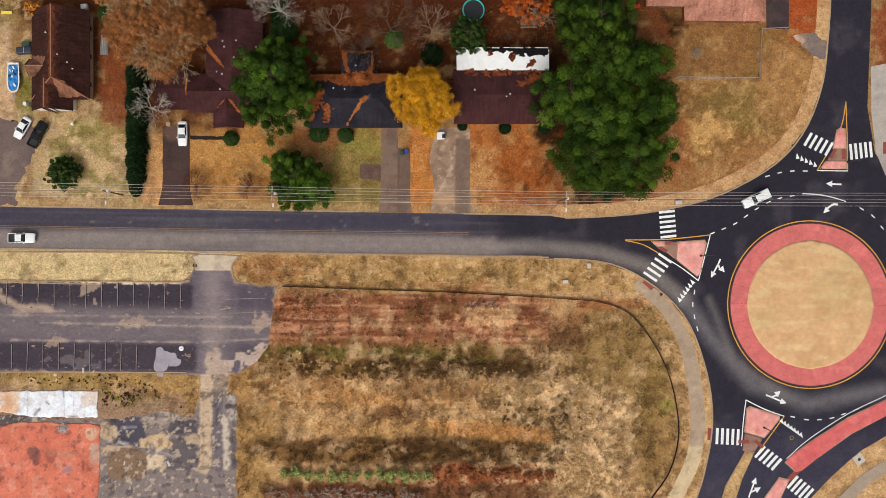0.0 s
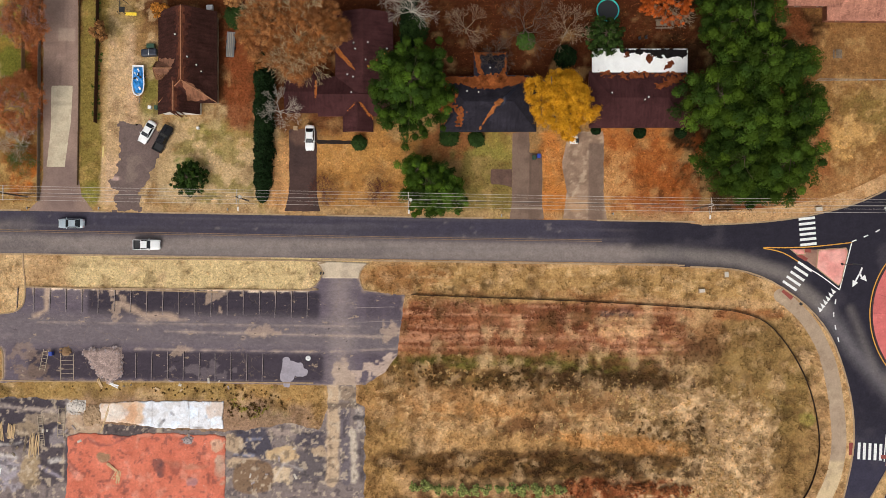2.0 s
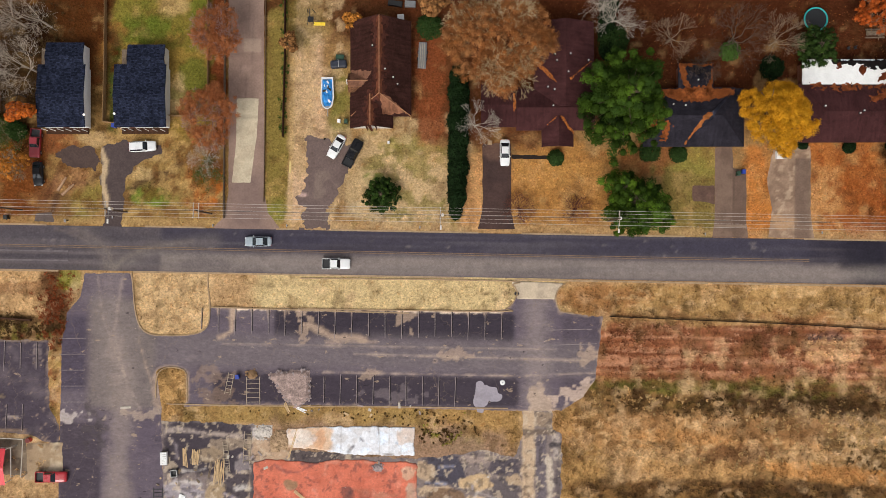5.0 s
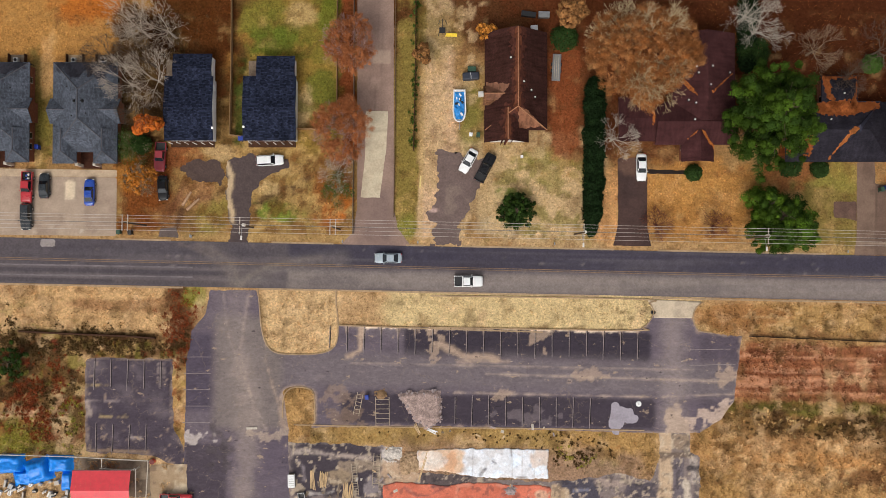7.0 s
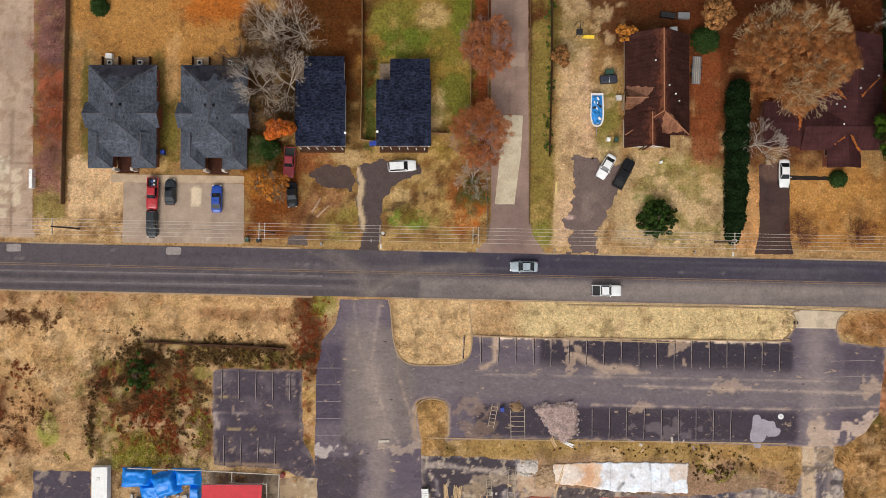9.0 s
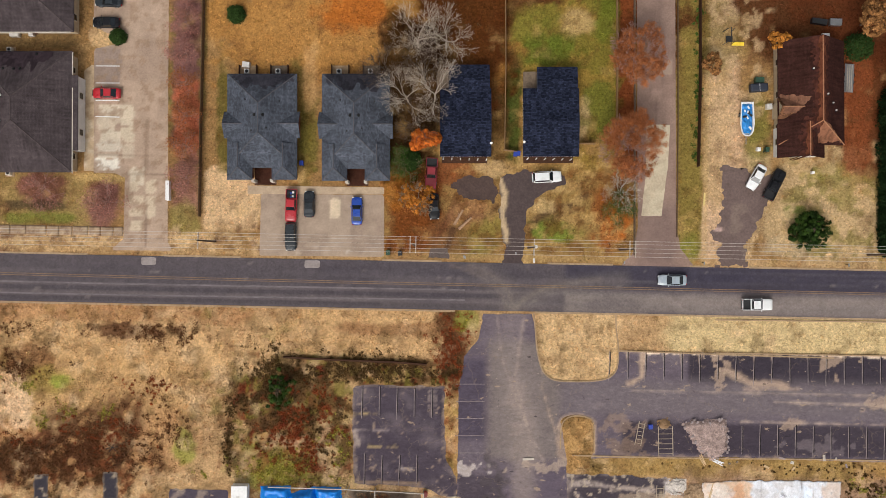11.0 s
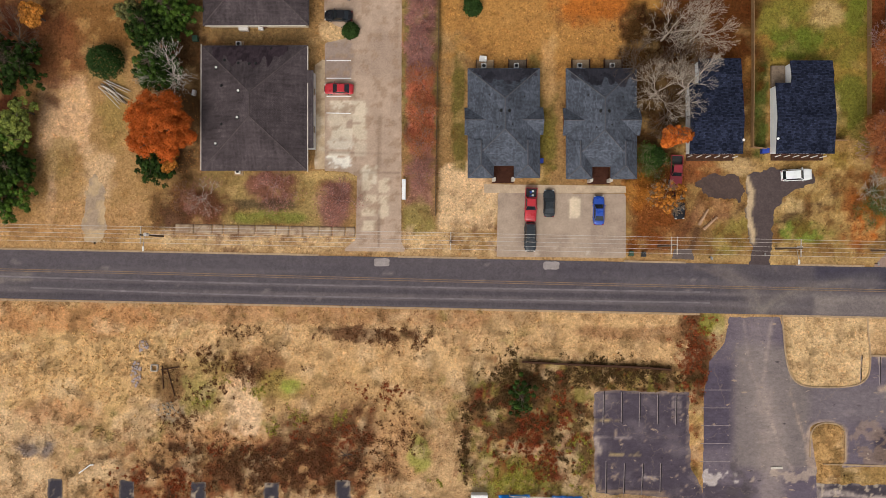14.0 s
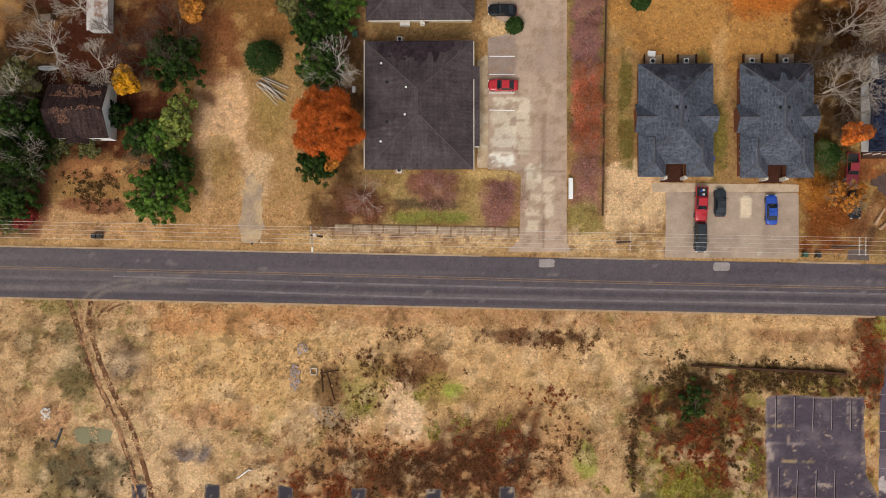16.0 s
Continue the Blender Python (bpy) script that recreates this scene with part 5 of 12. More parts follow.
slip_path = [(84.70, -48.74), (90.44, -43.07), (98.54, -37.92)]
surface("footpath", *span(slip_path, 3), 0.35, band_d(slip_path, 2.4), 0.012, painted(lin(158, 140, 122)), M_CONCRETE, "grey footpath beside the slip lane", "footpath")

# ---- parking lots and yards south of the street ----
PURPLE = lin(86, 76, 80)
LOT_STAIN = lin(160, 136, 112)
isle_d = box_d(-106.63, -20.00, 6.02, 7.50, 2.0)
isle_west = smooth_line([(-114.22, 0.90), (-113.90, -1.89), (-113.47, -5.69), (-112.55, -8.72), (-110.83, -10.21), (-108.12, -10.51), (-103.90, -10.35), (-101.30, -9.71), (-99.99, -8.08), (-99.81, -4.61), (-100.22, -1.65), (-100.37, 1.15)], 3)
lot_pts = [(-99.65, -5.27), (-47.60, -5.05), (-45.60, -4.45), (-44.45, -3.40), (-43.80, -2.30), (-36.77, -2.49), (-35.63, -4.92), (-27.89, -5.71), (-28.46, -11.49), (-29.02, -17.05), (-31.28, -20.40), (-35.09, -22.87), (-43.32, -23.16), (-80.84, -22.73), (-108.75, -23.49), (-112.60, -11.83), (-112.60, -4.0), (-99.90, -4.0)]
drive_pts = [(-122.74, 0.58), (-114.39, 0.75), (-113.57, -3.85), (-111.63, -9.03), (-109.42, -16.81), (-108.24, -23.78), (-107.35, -43.69), (-126.54, -44.07), (-126.61, -12.15), (-125.76, -6.62), (-123.43, -3.66)]
lot_d = ragged(union(minus(poly_d(lot_pts), isle_d, poly_d(isle_west)), minus(poly_d(drive_pts), poly_d(isle_west))), 0.16, 1.2)
def sandy_teeth(x, y, col):
    """Sand washed in along the stall lines from the verge."""
    x0, y0 = (-46.40, -5.28)
    u = np.abs((x - x0 + 1.525) % 3.05 - 1.525)
    deep = y0 + 0.25 - y
    k = smooth(0.12, -0.12, u - 0.42 * (1 - deep / (0.6 + 2.2 * vnoise(x, y * 0 + 5, 3.05, 4) ** 2))) * (deep < 4) * (x < x0 + 1) * (x > x0 - 57)
    col[:] = col * (1 - 0.8 * k[:, None]) + np.array(LOT_STAIN) * 0.8 * k[:, None]


lot_tone = brighter(1.16, 
    PURPLE,
    speckle(lin(104, 93, 92), 0.5, 0.8, 7.0, 0.6, 3, None, 2.5),
    strip(box_d(-66.0, -7.90, 44.0, 5.30, 1), lin(47, 41, 46), 0.9, 0.6),
    strip(box_d(-71.0, -19.71, 56.0, 5.39, 1), lin(50, 43, 48), 0.85, 0.6),
    strip(box_d(-124.41, -13.85, 5.32, 13.52, 1), lin(66, 58, 66), 0.8, 0.7),
    strip(box_d(-110.79, -34.05, 6.41, 19.42, 1), lin(82, 72, 78), 0.7, 0.5),
    strip(box_d(-122.72, -35.28, 7.50, 17.42, 1), lin(60, 52, 56), 0.8, 0.5),
    strip(box_d(-31.68, -12.97, 7.17, 14.87, 1), lin(66, 57, 62), 0.6, 1.0),
    strip(band_d([(-108, -13.2), (-69.31, -12.98), (-29.74, -13.73)], 6.2), lin(100, 90, 88), 0.8, 1.6),
    strip(band_d([(-40.07, -2.76), (-39.69, -11.62), (-40.04, -22.69)], 4.2), lin(130, 116, 108), 0.55, 2.0, 1.0, 2.4),
    strip(box_d(-115.62, -13.91, 12.25, 20.03, 1), lin(106, 95, 87), 0.85, 1.2),
    strip(band_d([(-118.41, 0.57), (-117.08, -11.95), (-115.31, -21.93)], 4.6), lin(132, 118, 108), 0.32, 2.6, 1.6, 2.6),
    strip(band_d([(-117.08, -11.95), (-115.31, -21.93), (-115.74, -43.86)], [1.5, 3.0, 4.6]), lin(142, 126, 112), 0.42, 1.8, 1.6, 2.2),
    strip(band_d([(-120.41, 0.03), (-119.19, -7.99), (-115.44, -16.93), (-112.25, -23.86)], 0.3), lin(160, 140, 122), 0.35, 0.3, 0.5, 1.2),
    strip(band_d([(-115.88, 0.12), (-117.13, -9.95), (-114.34, -20.91)], 0.25), lin(160, 140, 122), 0.3, 0.3, 0.5, 1.2),
    strip(band_d([(-97.22, -11.84), (-59.39, -11.85), (-36.39, -11.81)], 0.12), lin(160, 140, 120), 0.6, 0.25, 0.25, 1.5),
    strip(band_d([(-78.82, -16.68), (-43.44, -16.75), (-28.60, -15.94)], 0.15), lin(160, 140, 120), 0.7, 0.25, 0.3, 1.5),
    strip(band_d([(-95.61, -5.99), (-95.83, -9.51), (-98.02, -10.76)], 0.9), LOT_STAIN, 0.9, 0.4, 0.5, 1.5),
    stain(*(-83.53, -6.24), 2.0, 1.8, LOT_STAIN, 0.9),
    stain(*(-82.47, -8.73), 1.0, 1.6, LOT_STAIN, 0.8),
    strip(band_d([(-81.48, -8.21), (-77.41, -10.13), (-71.37, -10.61)], 0.9), LOT_STAIN, 0.8, 0.5, 0.5, 1.5),
    strip(band_d([(-78.40, -11.16), (-69.35, -10.97)], 0.3), LOT_STAIN, 0.6, 0.4, 0.3, 1.5),
    stain(*(-63.91, -5.84), 1.3, 2.2, LOT_STAIN, 0.8),
    strip(band_d([(-73.33, -13.26), (-54.99, -13.45), (-30.85, -13.74)], 0.25), lin(160, 140, 120), 0.7, 0.3, 0.25, 1.5),
    stain(*(-55.55, -13.13), 2.6, 1.0, LOT_STAIN, 0.7),
    stain(*(-65.65, -20.42), 5, 1.2, lin(112, 100, 97), 0.6),
    stain(*(-70.24, -17.00), 2, 0.7, LOT_STAIN, 0.7),
    stain(*(-30.64, -12.63), 1.2, 1.6, LOT_STAIN, 0.8),
    stain(*(-32.40, -19.52), 4, 1.8, lin(180, 156, 134), 0.95, 20),
    patch(*(-39.29, -21.58), 1.6, 3.4, lin(172, 148, 122), 0.65, 0, 0.3, 2, 1.0, 1.6),
    stain(*(-98.26, -21.58), 3, 1.6, lin(120, 98, 78), 0.7),
    stain(*(-99.36, -17.60), 3.5, 1.2, lin(130, 108, 90), 0.7),
    stain(*(-124.74, -25.62), 2.2, 1.0, lin(180, 166, 152), 0.9),
    stain(*(-120.69, -27.03), 2.2, 3.4, lin(70, 62, 60), 0.8),
    stain(*(-112.22, -25.06), 4, 1.1, lin(160, 140, 118), 0.8),
    strip(grown(isle_d, 0.3), LOT_STAIN, 0.5, 0.4, 0.5, 1.2),
    strip(lambda x, y: np.abs(minus(poly_d(lot_pts), isle_d)(x, y)) - 0.1, LOT_STAIN, 0.6, 0.3, 0.6, 1.0),
    strip(ragged(band_d([(-96.0, -5.35), (-70.0, -5.3), (-46.4, -5.2)], 0.3), 0.4, 0.7), lin(206, 184, 156), 0.9, 0.15),
    sandy_teeth,
)
lx0, lx1, ly0, ly1 = span(lot_pts + drive_pts, 1)
surface("parking_lot", lx0, lx1, ly0, ly1, 0.25, lot_d, 0.006, lot_tone, M_LOT, "abandoned asphalt car park stained with mud", "car park")
lot = bpy.data.objects["parking_lot"]
west_pts = [(-144.67, -12.52), (-143.19, -11.69), (-129.13, -11.80), (-128.69, -24.20), (-126.70, -27.15), (-126.59, -31.14), (-132.16, -28.86), (-143.99, -28.50)]
surface("parking_lot", *span(west_pts, 1), 0.4, ragged(poly_d(west_pts), 0.3, 1.2), 0.006,
    painted(lin(70, 61, 66), strip(lambda x, y: np.abs(poly_d(west_pts)(x, y)) - 0.1, LOT_STAIN, 0.6, 0.35, 0.6, 1.0), speckle(LOT_STAIN, 0.72, 0.8, 0.8, 0.6, 29), speckle(lin(112, 100, 98), 0.5, 0.75, 4.0, 0.5, 31), strip(band_d([(-144.46, -16.82), (-140.44, -16.74)], 0.14), lin(170, 146, 100), 0.8, 0.18, 0.3, 0.8), strip(band_d([(-144.24, -19.42), (-137.46, -19.48)], 0.14), lin(150, 134, 124), 0.7, 0.18, 0.3, 0.8), strip(band_d([(-141.74, -22.17), (-136.90, -22.07)], 0.16), lin(170, 146, 100), 0.8, 0.18, 0.3, 0.8), strip(band_d([(-131.60, -12.64), (-131.24, -16.74)], 0.35), lin(150, 132, 120), 0.7, 0.18, 0.3, 0.8), strip(band_d([(-130.63, -12.62), (-130.61, -16.49)], 0.25), lin(160, 142, 126), 0.7, 0.18, 0.3, 0.8), strip(band_d([(-144.08, -19.90), (-143.44, -21.82)], 0.8), lin(160, 142, 126), 0.7, 0.18, 0.3, 0.8), strip(band_d([(-136.06, -25.77), (-134.37, -25.88)], 0.5), lin(168, 152, 140), 0.7, 0.18, 0.3, 0.8), strip(band_d([(-139.38, -11.59), (-132.59, -11.93)], 0.3), lin(156, 134, 112), 0.6, 0.18, 0.3, 0.8), strip(band_d([(-143.50, -28.09), (-133.09, -28.27)], 0.5), lin(150, 124, 98), 0.7, 0.18, 0.3, 0.8), strip(band_d([(-129.91, -12.36), (-129.50, -18.16)], 0.3), lin(48, 42, 48), 0.7, 0.18, 0.3, 0.8), strip(band_d([(-144.11, -23.77), (-143.27, -27.61)], 0.4), lin(150, 132, 116), 0.6, 0.18, 0.3, 0.8)),
    M_LOT, "small cracked asphalt car park among scrub", "car park")
lot_west = bpy.data.objects["parking_lot.001"]


M_SEAM = cover("dark_seam_tar", lin(34, 29, 31), 0.85, ((2.0, 0.7, 1.3),), 0.2, 0.01)


def stalls(parent, xs, y0, y1, width=0.11):
    for x in xs:
        n = random.uniform(-0.06, 0.06)
        line_band("stall_line", [(x + n, y0 + random.uniform(-0.3, 0.3)), (x, (y0 + y1) / 2), (x - n, y1 + random.uniform(-0.6, 0.2))], width, 0.013, M_OLD_LINE, parent)
        line_band("seam", [(x + n + 0.16, y0 + random.uniform(-0.2, 0.3)), (x + 0.15, (y0 + y1) / 2), (x - n + 0.16, y1 + random.uniform(-0.3, 0.8))], 0.13, 0.011, M_SEAM, parent)


sx, sy = (-46.40, -5.28)
stalls(lot, [sx - 3.05 * k for k in range(19)], sy, sy - 4.7)
sx, sy = (-54.70, -17.31)
stalls(lot, [sx - 3.0 * k for k in range(9)], sy, sy - 4.8)
for a, b in (((-37.55, -8.27), (-29.84, -7.95)), ((-37.50, -11.04), (-28.91, -10.61))):
    line_band("stall_line", [a, b], 0.11, 0.013, M_OLD_LINE, lot)
sx, sy = (-142.97, -12.19)
stalls(lot_west, [sx + 2.95 * k for k in range(5)], sy, sy - 4.8)
sx, sy = (-142.34, -23.48)
stalls(lot_west, [sx + 2.95 * k for k in range(4)], sy, sy - 4.8)
for k in range(5):
    line_band("stall_line", [((-127.04, -11.36)[0], (-127.04, -11.36)[1] - 2.9 * k), ((-122.22, -11.26)[0], (-122.22, -11.26)[1] - 2.9 * k)], 0.1, 0.013, M_OLD_LINE, lot)

# pale entrance apron
apron = [(-44.86, 0.62), (-34.95, 0.42), (-36.35, -1.37), (-36.77, -2.60), (-43.59, -2.69), (-43.84, -1.25)]
surface("driveway", *span(apron), 0.3, poly_d(apron), 0.024, painted(lin(196, 178, 154), speckle(lin(164, 146, 128), 0.45, 0.75, 1.4, 0.5, 3)), M_CONCRETE, "pale concrete entrance apron", "driveway", None, 0.02)


def kerb_run(pts, label, height=0.14, width=0.22, n=5):
    bm = bmesh.new()
    line = smooth_line(pts, n) if n > 1 else pts
    for a, b in zip(line, line[1:]):
        add_box(bm, (a[0] + b[0]) / 2, (a[1] + b[1]) / 2, height / 2, math.dist(a, b) + 0.04, width, height, math.degrees(math.atan2(b[1] - a[1], b[0] - a[0])))
    tagged(part("kerb", bm, M_KERB), label, "kerb", kind="structure")


kerb_run([(-83.51, 0.40), (-46.50, 0.59), (-44.51, -0.10), (-43.70, -1.30), (-43.85, -2.35), (-44.50, -3.45), (-45.65, -4.50), (-47.60, -5.02), (-83.39, -5.20)], "worn concrete kerb round the grass verge")
kerb_run([(-34.84, 0.31), (-36.03, -0.70), (-36.55, -2.49), (-35.63, -4.70), (-33.20, -5.11)], "worn concrete kerb beside the entrance")
kerb_run(isle_west, "worn concrete kerb round a grass island", n=1)
kerb_run([(-99.66, -5.17), (-79.52, -5.46), (-63.41, -5.63)], "worn concrete kerb at the parking stalls", n=2)
kerb_run([(-45.00, -22.70), (-69.12, -22.79), (-89.20, -23.00), (-107.26, -22.96)], "broken concrete kerb behind the stalls", 0.1, n=2)
kerb_run([(-103.56, -22.49), (-103.78, -17.69), (-104.91, -16.51), (-107.43, -16.36), (-109.10, -17.80), (-109.30, -21.81)], "worn concrete kerb round a grass island")
for x0, x1, y in ((-290, -127.6, ROAD_S - 0.2), (-114, -53.5, ROAD_S - 0.12), (-44, 26, ROAD_S - 0.3), (-290, -190, ROAD_N + 0.1), (-177, -164, ROAD_N + 0.1), (-140, -130, ROAD_N + 0.1), (-112, -101, ROAD_N + 0.1), (-88, -85, ROAD_N + 0.1), (-78, -51, ROAD_N + 0.1), (-43, -13, ROAD_N + 0.1), (9, 28, ROAD_N + 0.05)):
    kerb_run([(x, y) for x in np.linspace(x0, x1, max(2, int((x1 - x0) / 12)))], "low weathered gutter kerb along the street", 0.05, 0.3, 1)

# ruined yard: broken asphalt, a white slab and a red floor
yard_pts = [(-108.31, -26.12), (-100.61, -26.14), (-91.50, -26.41), (-88.73, -28.87), (-85.21, -30.96), (-71.28, -31.79), (-61.86, -32.13), (-54.90, -31.29), (-49.33, -30.40), (-43.72, -31.64), (-42.22, -27.26), (-42.48, -22.73), (-37.06, -22.64), (-36.64, -26.30), (-34.88, -27.18), (-35.03, -32.54), (-34.82, -41.10), (-34.60, -60.10), (-107.20, -60.10), (-109.59, -42.22), (-109.32, -38.90), (-107.95, -35.41)]
yard_d = ragged(poly_d(yard_pts), 0.45, 1.4)
surface("yard_pavement", *span(yard_pts, 1), 0.24, yard_d, 0.004, painted(
    lin(128, 114, 110),
    patch(-99.63, -30.95, 8.15, 4.68, lin(66, 59, 66), 0.95, 0, 0.15, 6, 0.2, 1.6),
    patch(-94.45, -37.21, 3.47, 4.79, lin(66, 59, 66), 0.8, 0, 0.25, 4, 0.3, 1.6),
    strip(band_d([(-107.33, -27.95), (-105.09, -27.39), (-101.43, -28.09)], 0.7), lin(172, 156, 146), 0.85, 0.3, 0.4, 1.2),
    strip(band_d([(-100.38, -28.43), (-98.13, -28.25), (-93.61, -28.60)], 0.9), lin(176, 158, 146), 0.85, 0.3, 0.4, 1.2),
    patch(-95.66, -30.02, 3.47, 1.04, lin(158, 138, 118), 0.7, 0, 0.2, 3, 0.5, 1.6),
    patch(-99.08, -31.98, 2.08, 1.21, lin(160, 138, 112), 0.75, 0, 0.2, 3, 0.5, 1.6),
    strip(band_d([(-106.43, -29.49), (-105.36, -30.52), (-105.14, -32.59)], 0.5), lin(150, 138, 140), 0.6, 0.3, 0.4, 1.2),
    strip(band_d([(-104.22, -35.01), (-101.44, -35.03), (-100.06, -34.60)], 0.4), lin(206, 196, 188), 0.6, 0.3, 0.4, 1.2),
    patch(-104.96, -40.39, 4.34, 3.47, lin(158, 148, 152), 0.9, 0, 0.2, 4, 0.4, 1.6),
    strip(band_d([(-106.24, -37.46), (-103.82, -36.91), (-100.87, -37.38)], 0.6), lin(206, 196, 188), 0.7, 0.3, 0.4, 1.2),
    strip(band_d([(-105.00, -38.49), (-102.36, -40.18), (-100.82, -39.46)], 0.45), lin(206, 196, 188), 0.7, 0.3, 0.4, 1.2),
    strip(band_d([(-108.65, -38.02), (-108.63, -41.66)], 0.3), lin(60, 55, 60), 0.8, 0.3, 0.4, 1.2),
    strip(band_d([(-107.61, -38.01), (-107.52, -41.64)], 0.35), lin(60, 55, 60), 0.8, 0.3, 0.4, 1.2),
    strip(band_d([(-109.15, -38.89), (-106.72, -39.03)], 0.25), lin(60, 55, 60), 0.8, 0.3, 0.4, 1.2),
    strip(band_d([(-109.11, -40.63), (-106.68, -40.59)], 0.25), lin(60, 55, 60), 0.8, 0.3, 0.4, 1.2),
    strip(band_d([(-103.01, -42.13), (-101.31, -40.85), (-98.91, -39.43)], 0.9), lin(160, 150, 156), 0.8, 0.3, 0.4, 1.2),
    patch(-98.20, -40.11, 1.91, 2.78, lin(166, 142, 112), 0.9, 0, 0.2, 3, 0.4, 1.6),
    strip(band_d([(-96.49, -39.05), (-94.39, -40.06), (-91.93, -41.41)], 0.7), lin(150, 140, 150), 0.85, 0.3, 0.4, 1.2),
    strip(band_d([(-94.43, -38.32), (-92.70, -37.78), (-91.82, -38.28)], 0.8), lin(206, 196, 188), 0.7, 0.3, 0.4, 1.2),
    patch(-93.14, -33.80, 1.39, 1.74, lin(150, 138, 138), 0.7, 0, 0.2, 3, 0.5, 1.6),
    strip(band_d([(-92.22, -28.23), (-91.83, -33.43), (-91.93, -41.41)], 0.35), lin(188, 166, 140), 0.7, 0.3, 0.4, 1.2),
    patch(-89.45, -28.01, 2.08, 1.56, lin(208, 198, 192), 0.85, 0, 0.2, 3, 0.5, 1.6),
    patch(-88.17, -30.77, 3.30, 2.26, lin(184, 154, 126), 0.9, 0, 0.25, 3, 0.4, 1.6),
    patch(-80.32, -32.28, 4.86, 1.39, lin(84, 74, 74), 0.9, 0, 0.2, 4, 0.3, 1.6),
    strip(band_d([(-75.45, -32.13), (-71.27, -32.07)], 0.9), lin(120, 106, 98), 0.7, 0.3, 0.4, 1.2),
    patch(-56.07, -34.26, 3.64, 2.78, lin(74, 70, 80), 0.95, 0, 0.15, 4, 0.3, 1.6),
    patch(-45.61, -33.23, 2.95, 1.56, lin(78, 71, 78), 0.9, 0, 0.15, 4, 0.3, 1.6),
    patch(-45.52, -38.62, 2.95, 3.47, lin(92, 84, 86), 0.85, 0, 0.2, 4, 0.4, 1.6),
    patch(-59.90, -34.50, 1.91, 1.56, lin(190, 162, 130), 0.8, 0, 0.2, 3, 0.5, 1.6),
    patch(-57.91, -38.11, 3.12, 1.04, lin(196, 168, 136), 0.8, 0, 0.2, 3, 0.5, 1.6),
    patch(-50.71, -36.27, 2.69, 1.56, lin(196, 166, 128), 0.95, 0, 0.15, 3, 0.5, 1.6),
    patch(-50.90, -40.27, 1.91, 1.56, lin(206, 180, 148), 0.9, 0, 0.15, 3, 0.5, 1.6),
    patch(-50.69, -32.27, 2.78, 0.87, lin(166, 146, 134), 0.7, 0, 0.2, 3, 0.5, 1.6),
    patch(-43.65, -35.81, 1.39, 1.04, lin(190, 162, 130), 0.75, 0, 0.2, 3, 0.5, 1.6),
    patch(-56.12, -40.69, 3.82, 3.12, lin(128, 103, 82), 1.0, 0, 0.08, 3, 0.12, 2.5),
    strip(band_d([(-51.93, -40.80), (-50.24, -38.00), (-46.38, -39.33)], 0.3), lin(206, 196, 188), 0.5, 0.3, 0.4, 1.2),
    strip(band_d([(-57.30, -33.59), (-54.86, -33.37)], 0.4), lin(150, 150, 168), 0.6, 0.3, 0.4, 1.2),
    strip(band_d([(-59.69, -36.40), (-56.19, -36.70)], 0.3), lin(170, 170, 186), 0.6, 0.3, 0.4, 1.2),
    strip(band_d([(-41.25, -23.23), (-41.10, -31.59), (-41.11, -41.20)], 2.4), lin(190, 163, 134), 0.95, 0.3, 0.4, 1.4),
    strip(band_d([(-41.51, -28.12), (-41.46, -41.20)], 0.3), lin(150, 126, 104), 0.6, 0.3, 0.4, 1.2),
    strip(band_d([(-38.72, -27.72), (-38.70, -35.04), (-38.38, -41.16)], 1.9), lin(108, 98, 102), 0.95, 0.25, 0.25, 1.4),
    strip(band_d([(-37.43, -31.54), (-36.94, -35.71), (-36.99, -41.13)], 1.1), lin(200, 184, 164), 0.8, 0.3, 0.7, 1.1),
    strip(band_d([(-36.10, -27.68), (-35.86, -31.51)], 1.4), lin(176, 162, 152), 0.8, 0.3, 0.4, 1.2),
    strip(band_d([(-36.94, -29.26), (-35.20, -29.13)], 0.9), lin(70, 64, 66), 0.9, 0.3, 0.4, 1.2),
    strip(band_d([(-42.23, -27.01), (-36.81, -26.82)], 1.1), lin(112, 96, 84), 0.95, 0.25, 0.2, 1.2),
    patch(-38.60, -24.41, 1.56, 1.56, lin(150, 128, 106), 0.8, 0, 0.2, 3, 0.5, 1.6),
    strip(band_d([(-35.67, -32.21), (-35.45, -41.11)], 0.9), lin(82, 74, 76), 0.7, 0.3, 0.4, 1.2),
    speckle(lin(196, 176, 152), 0.62, 0.67, 0.8, 0.6, 3),
    speckle(lin(58, 52, 56), 0.62, 0.68, 0.9, 0.5, 9),
), M_YARD, "broken asphalt yard with bare earth showing", "yard")
slab_pts = [(-85.30, -27.07), (-77.30, -26.53), (-61.90, -26.42), (-62.01, -31.57), (-71.28, -31.61), (-77.21, -31.26), (-79.65, -30.63), (-85.22, -30.55)]
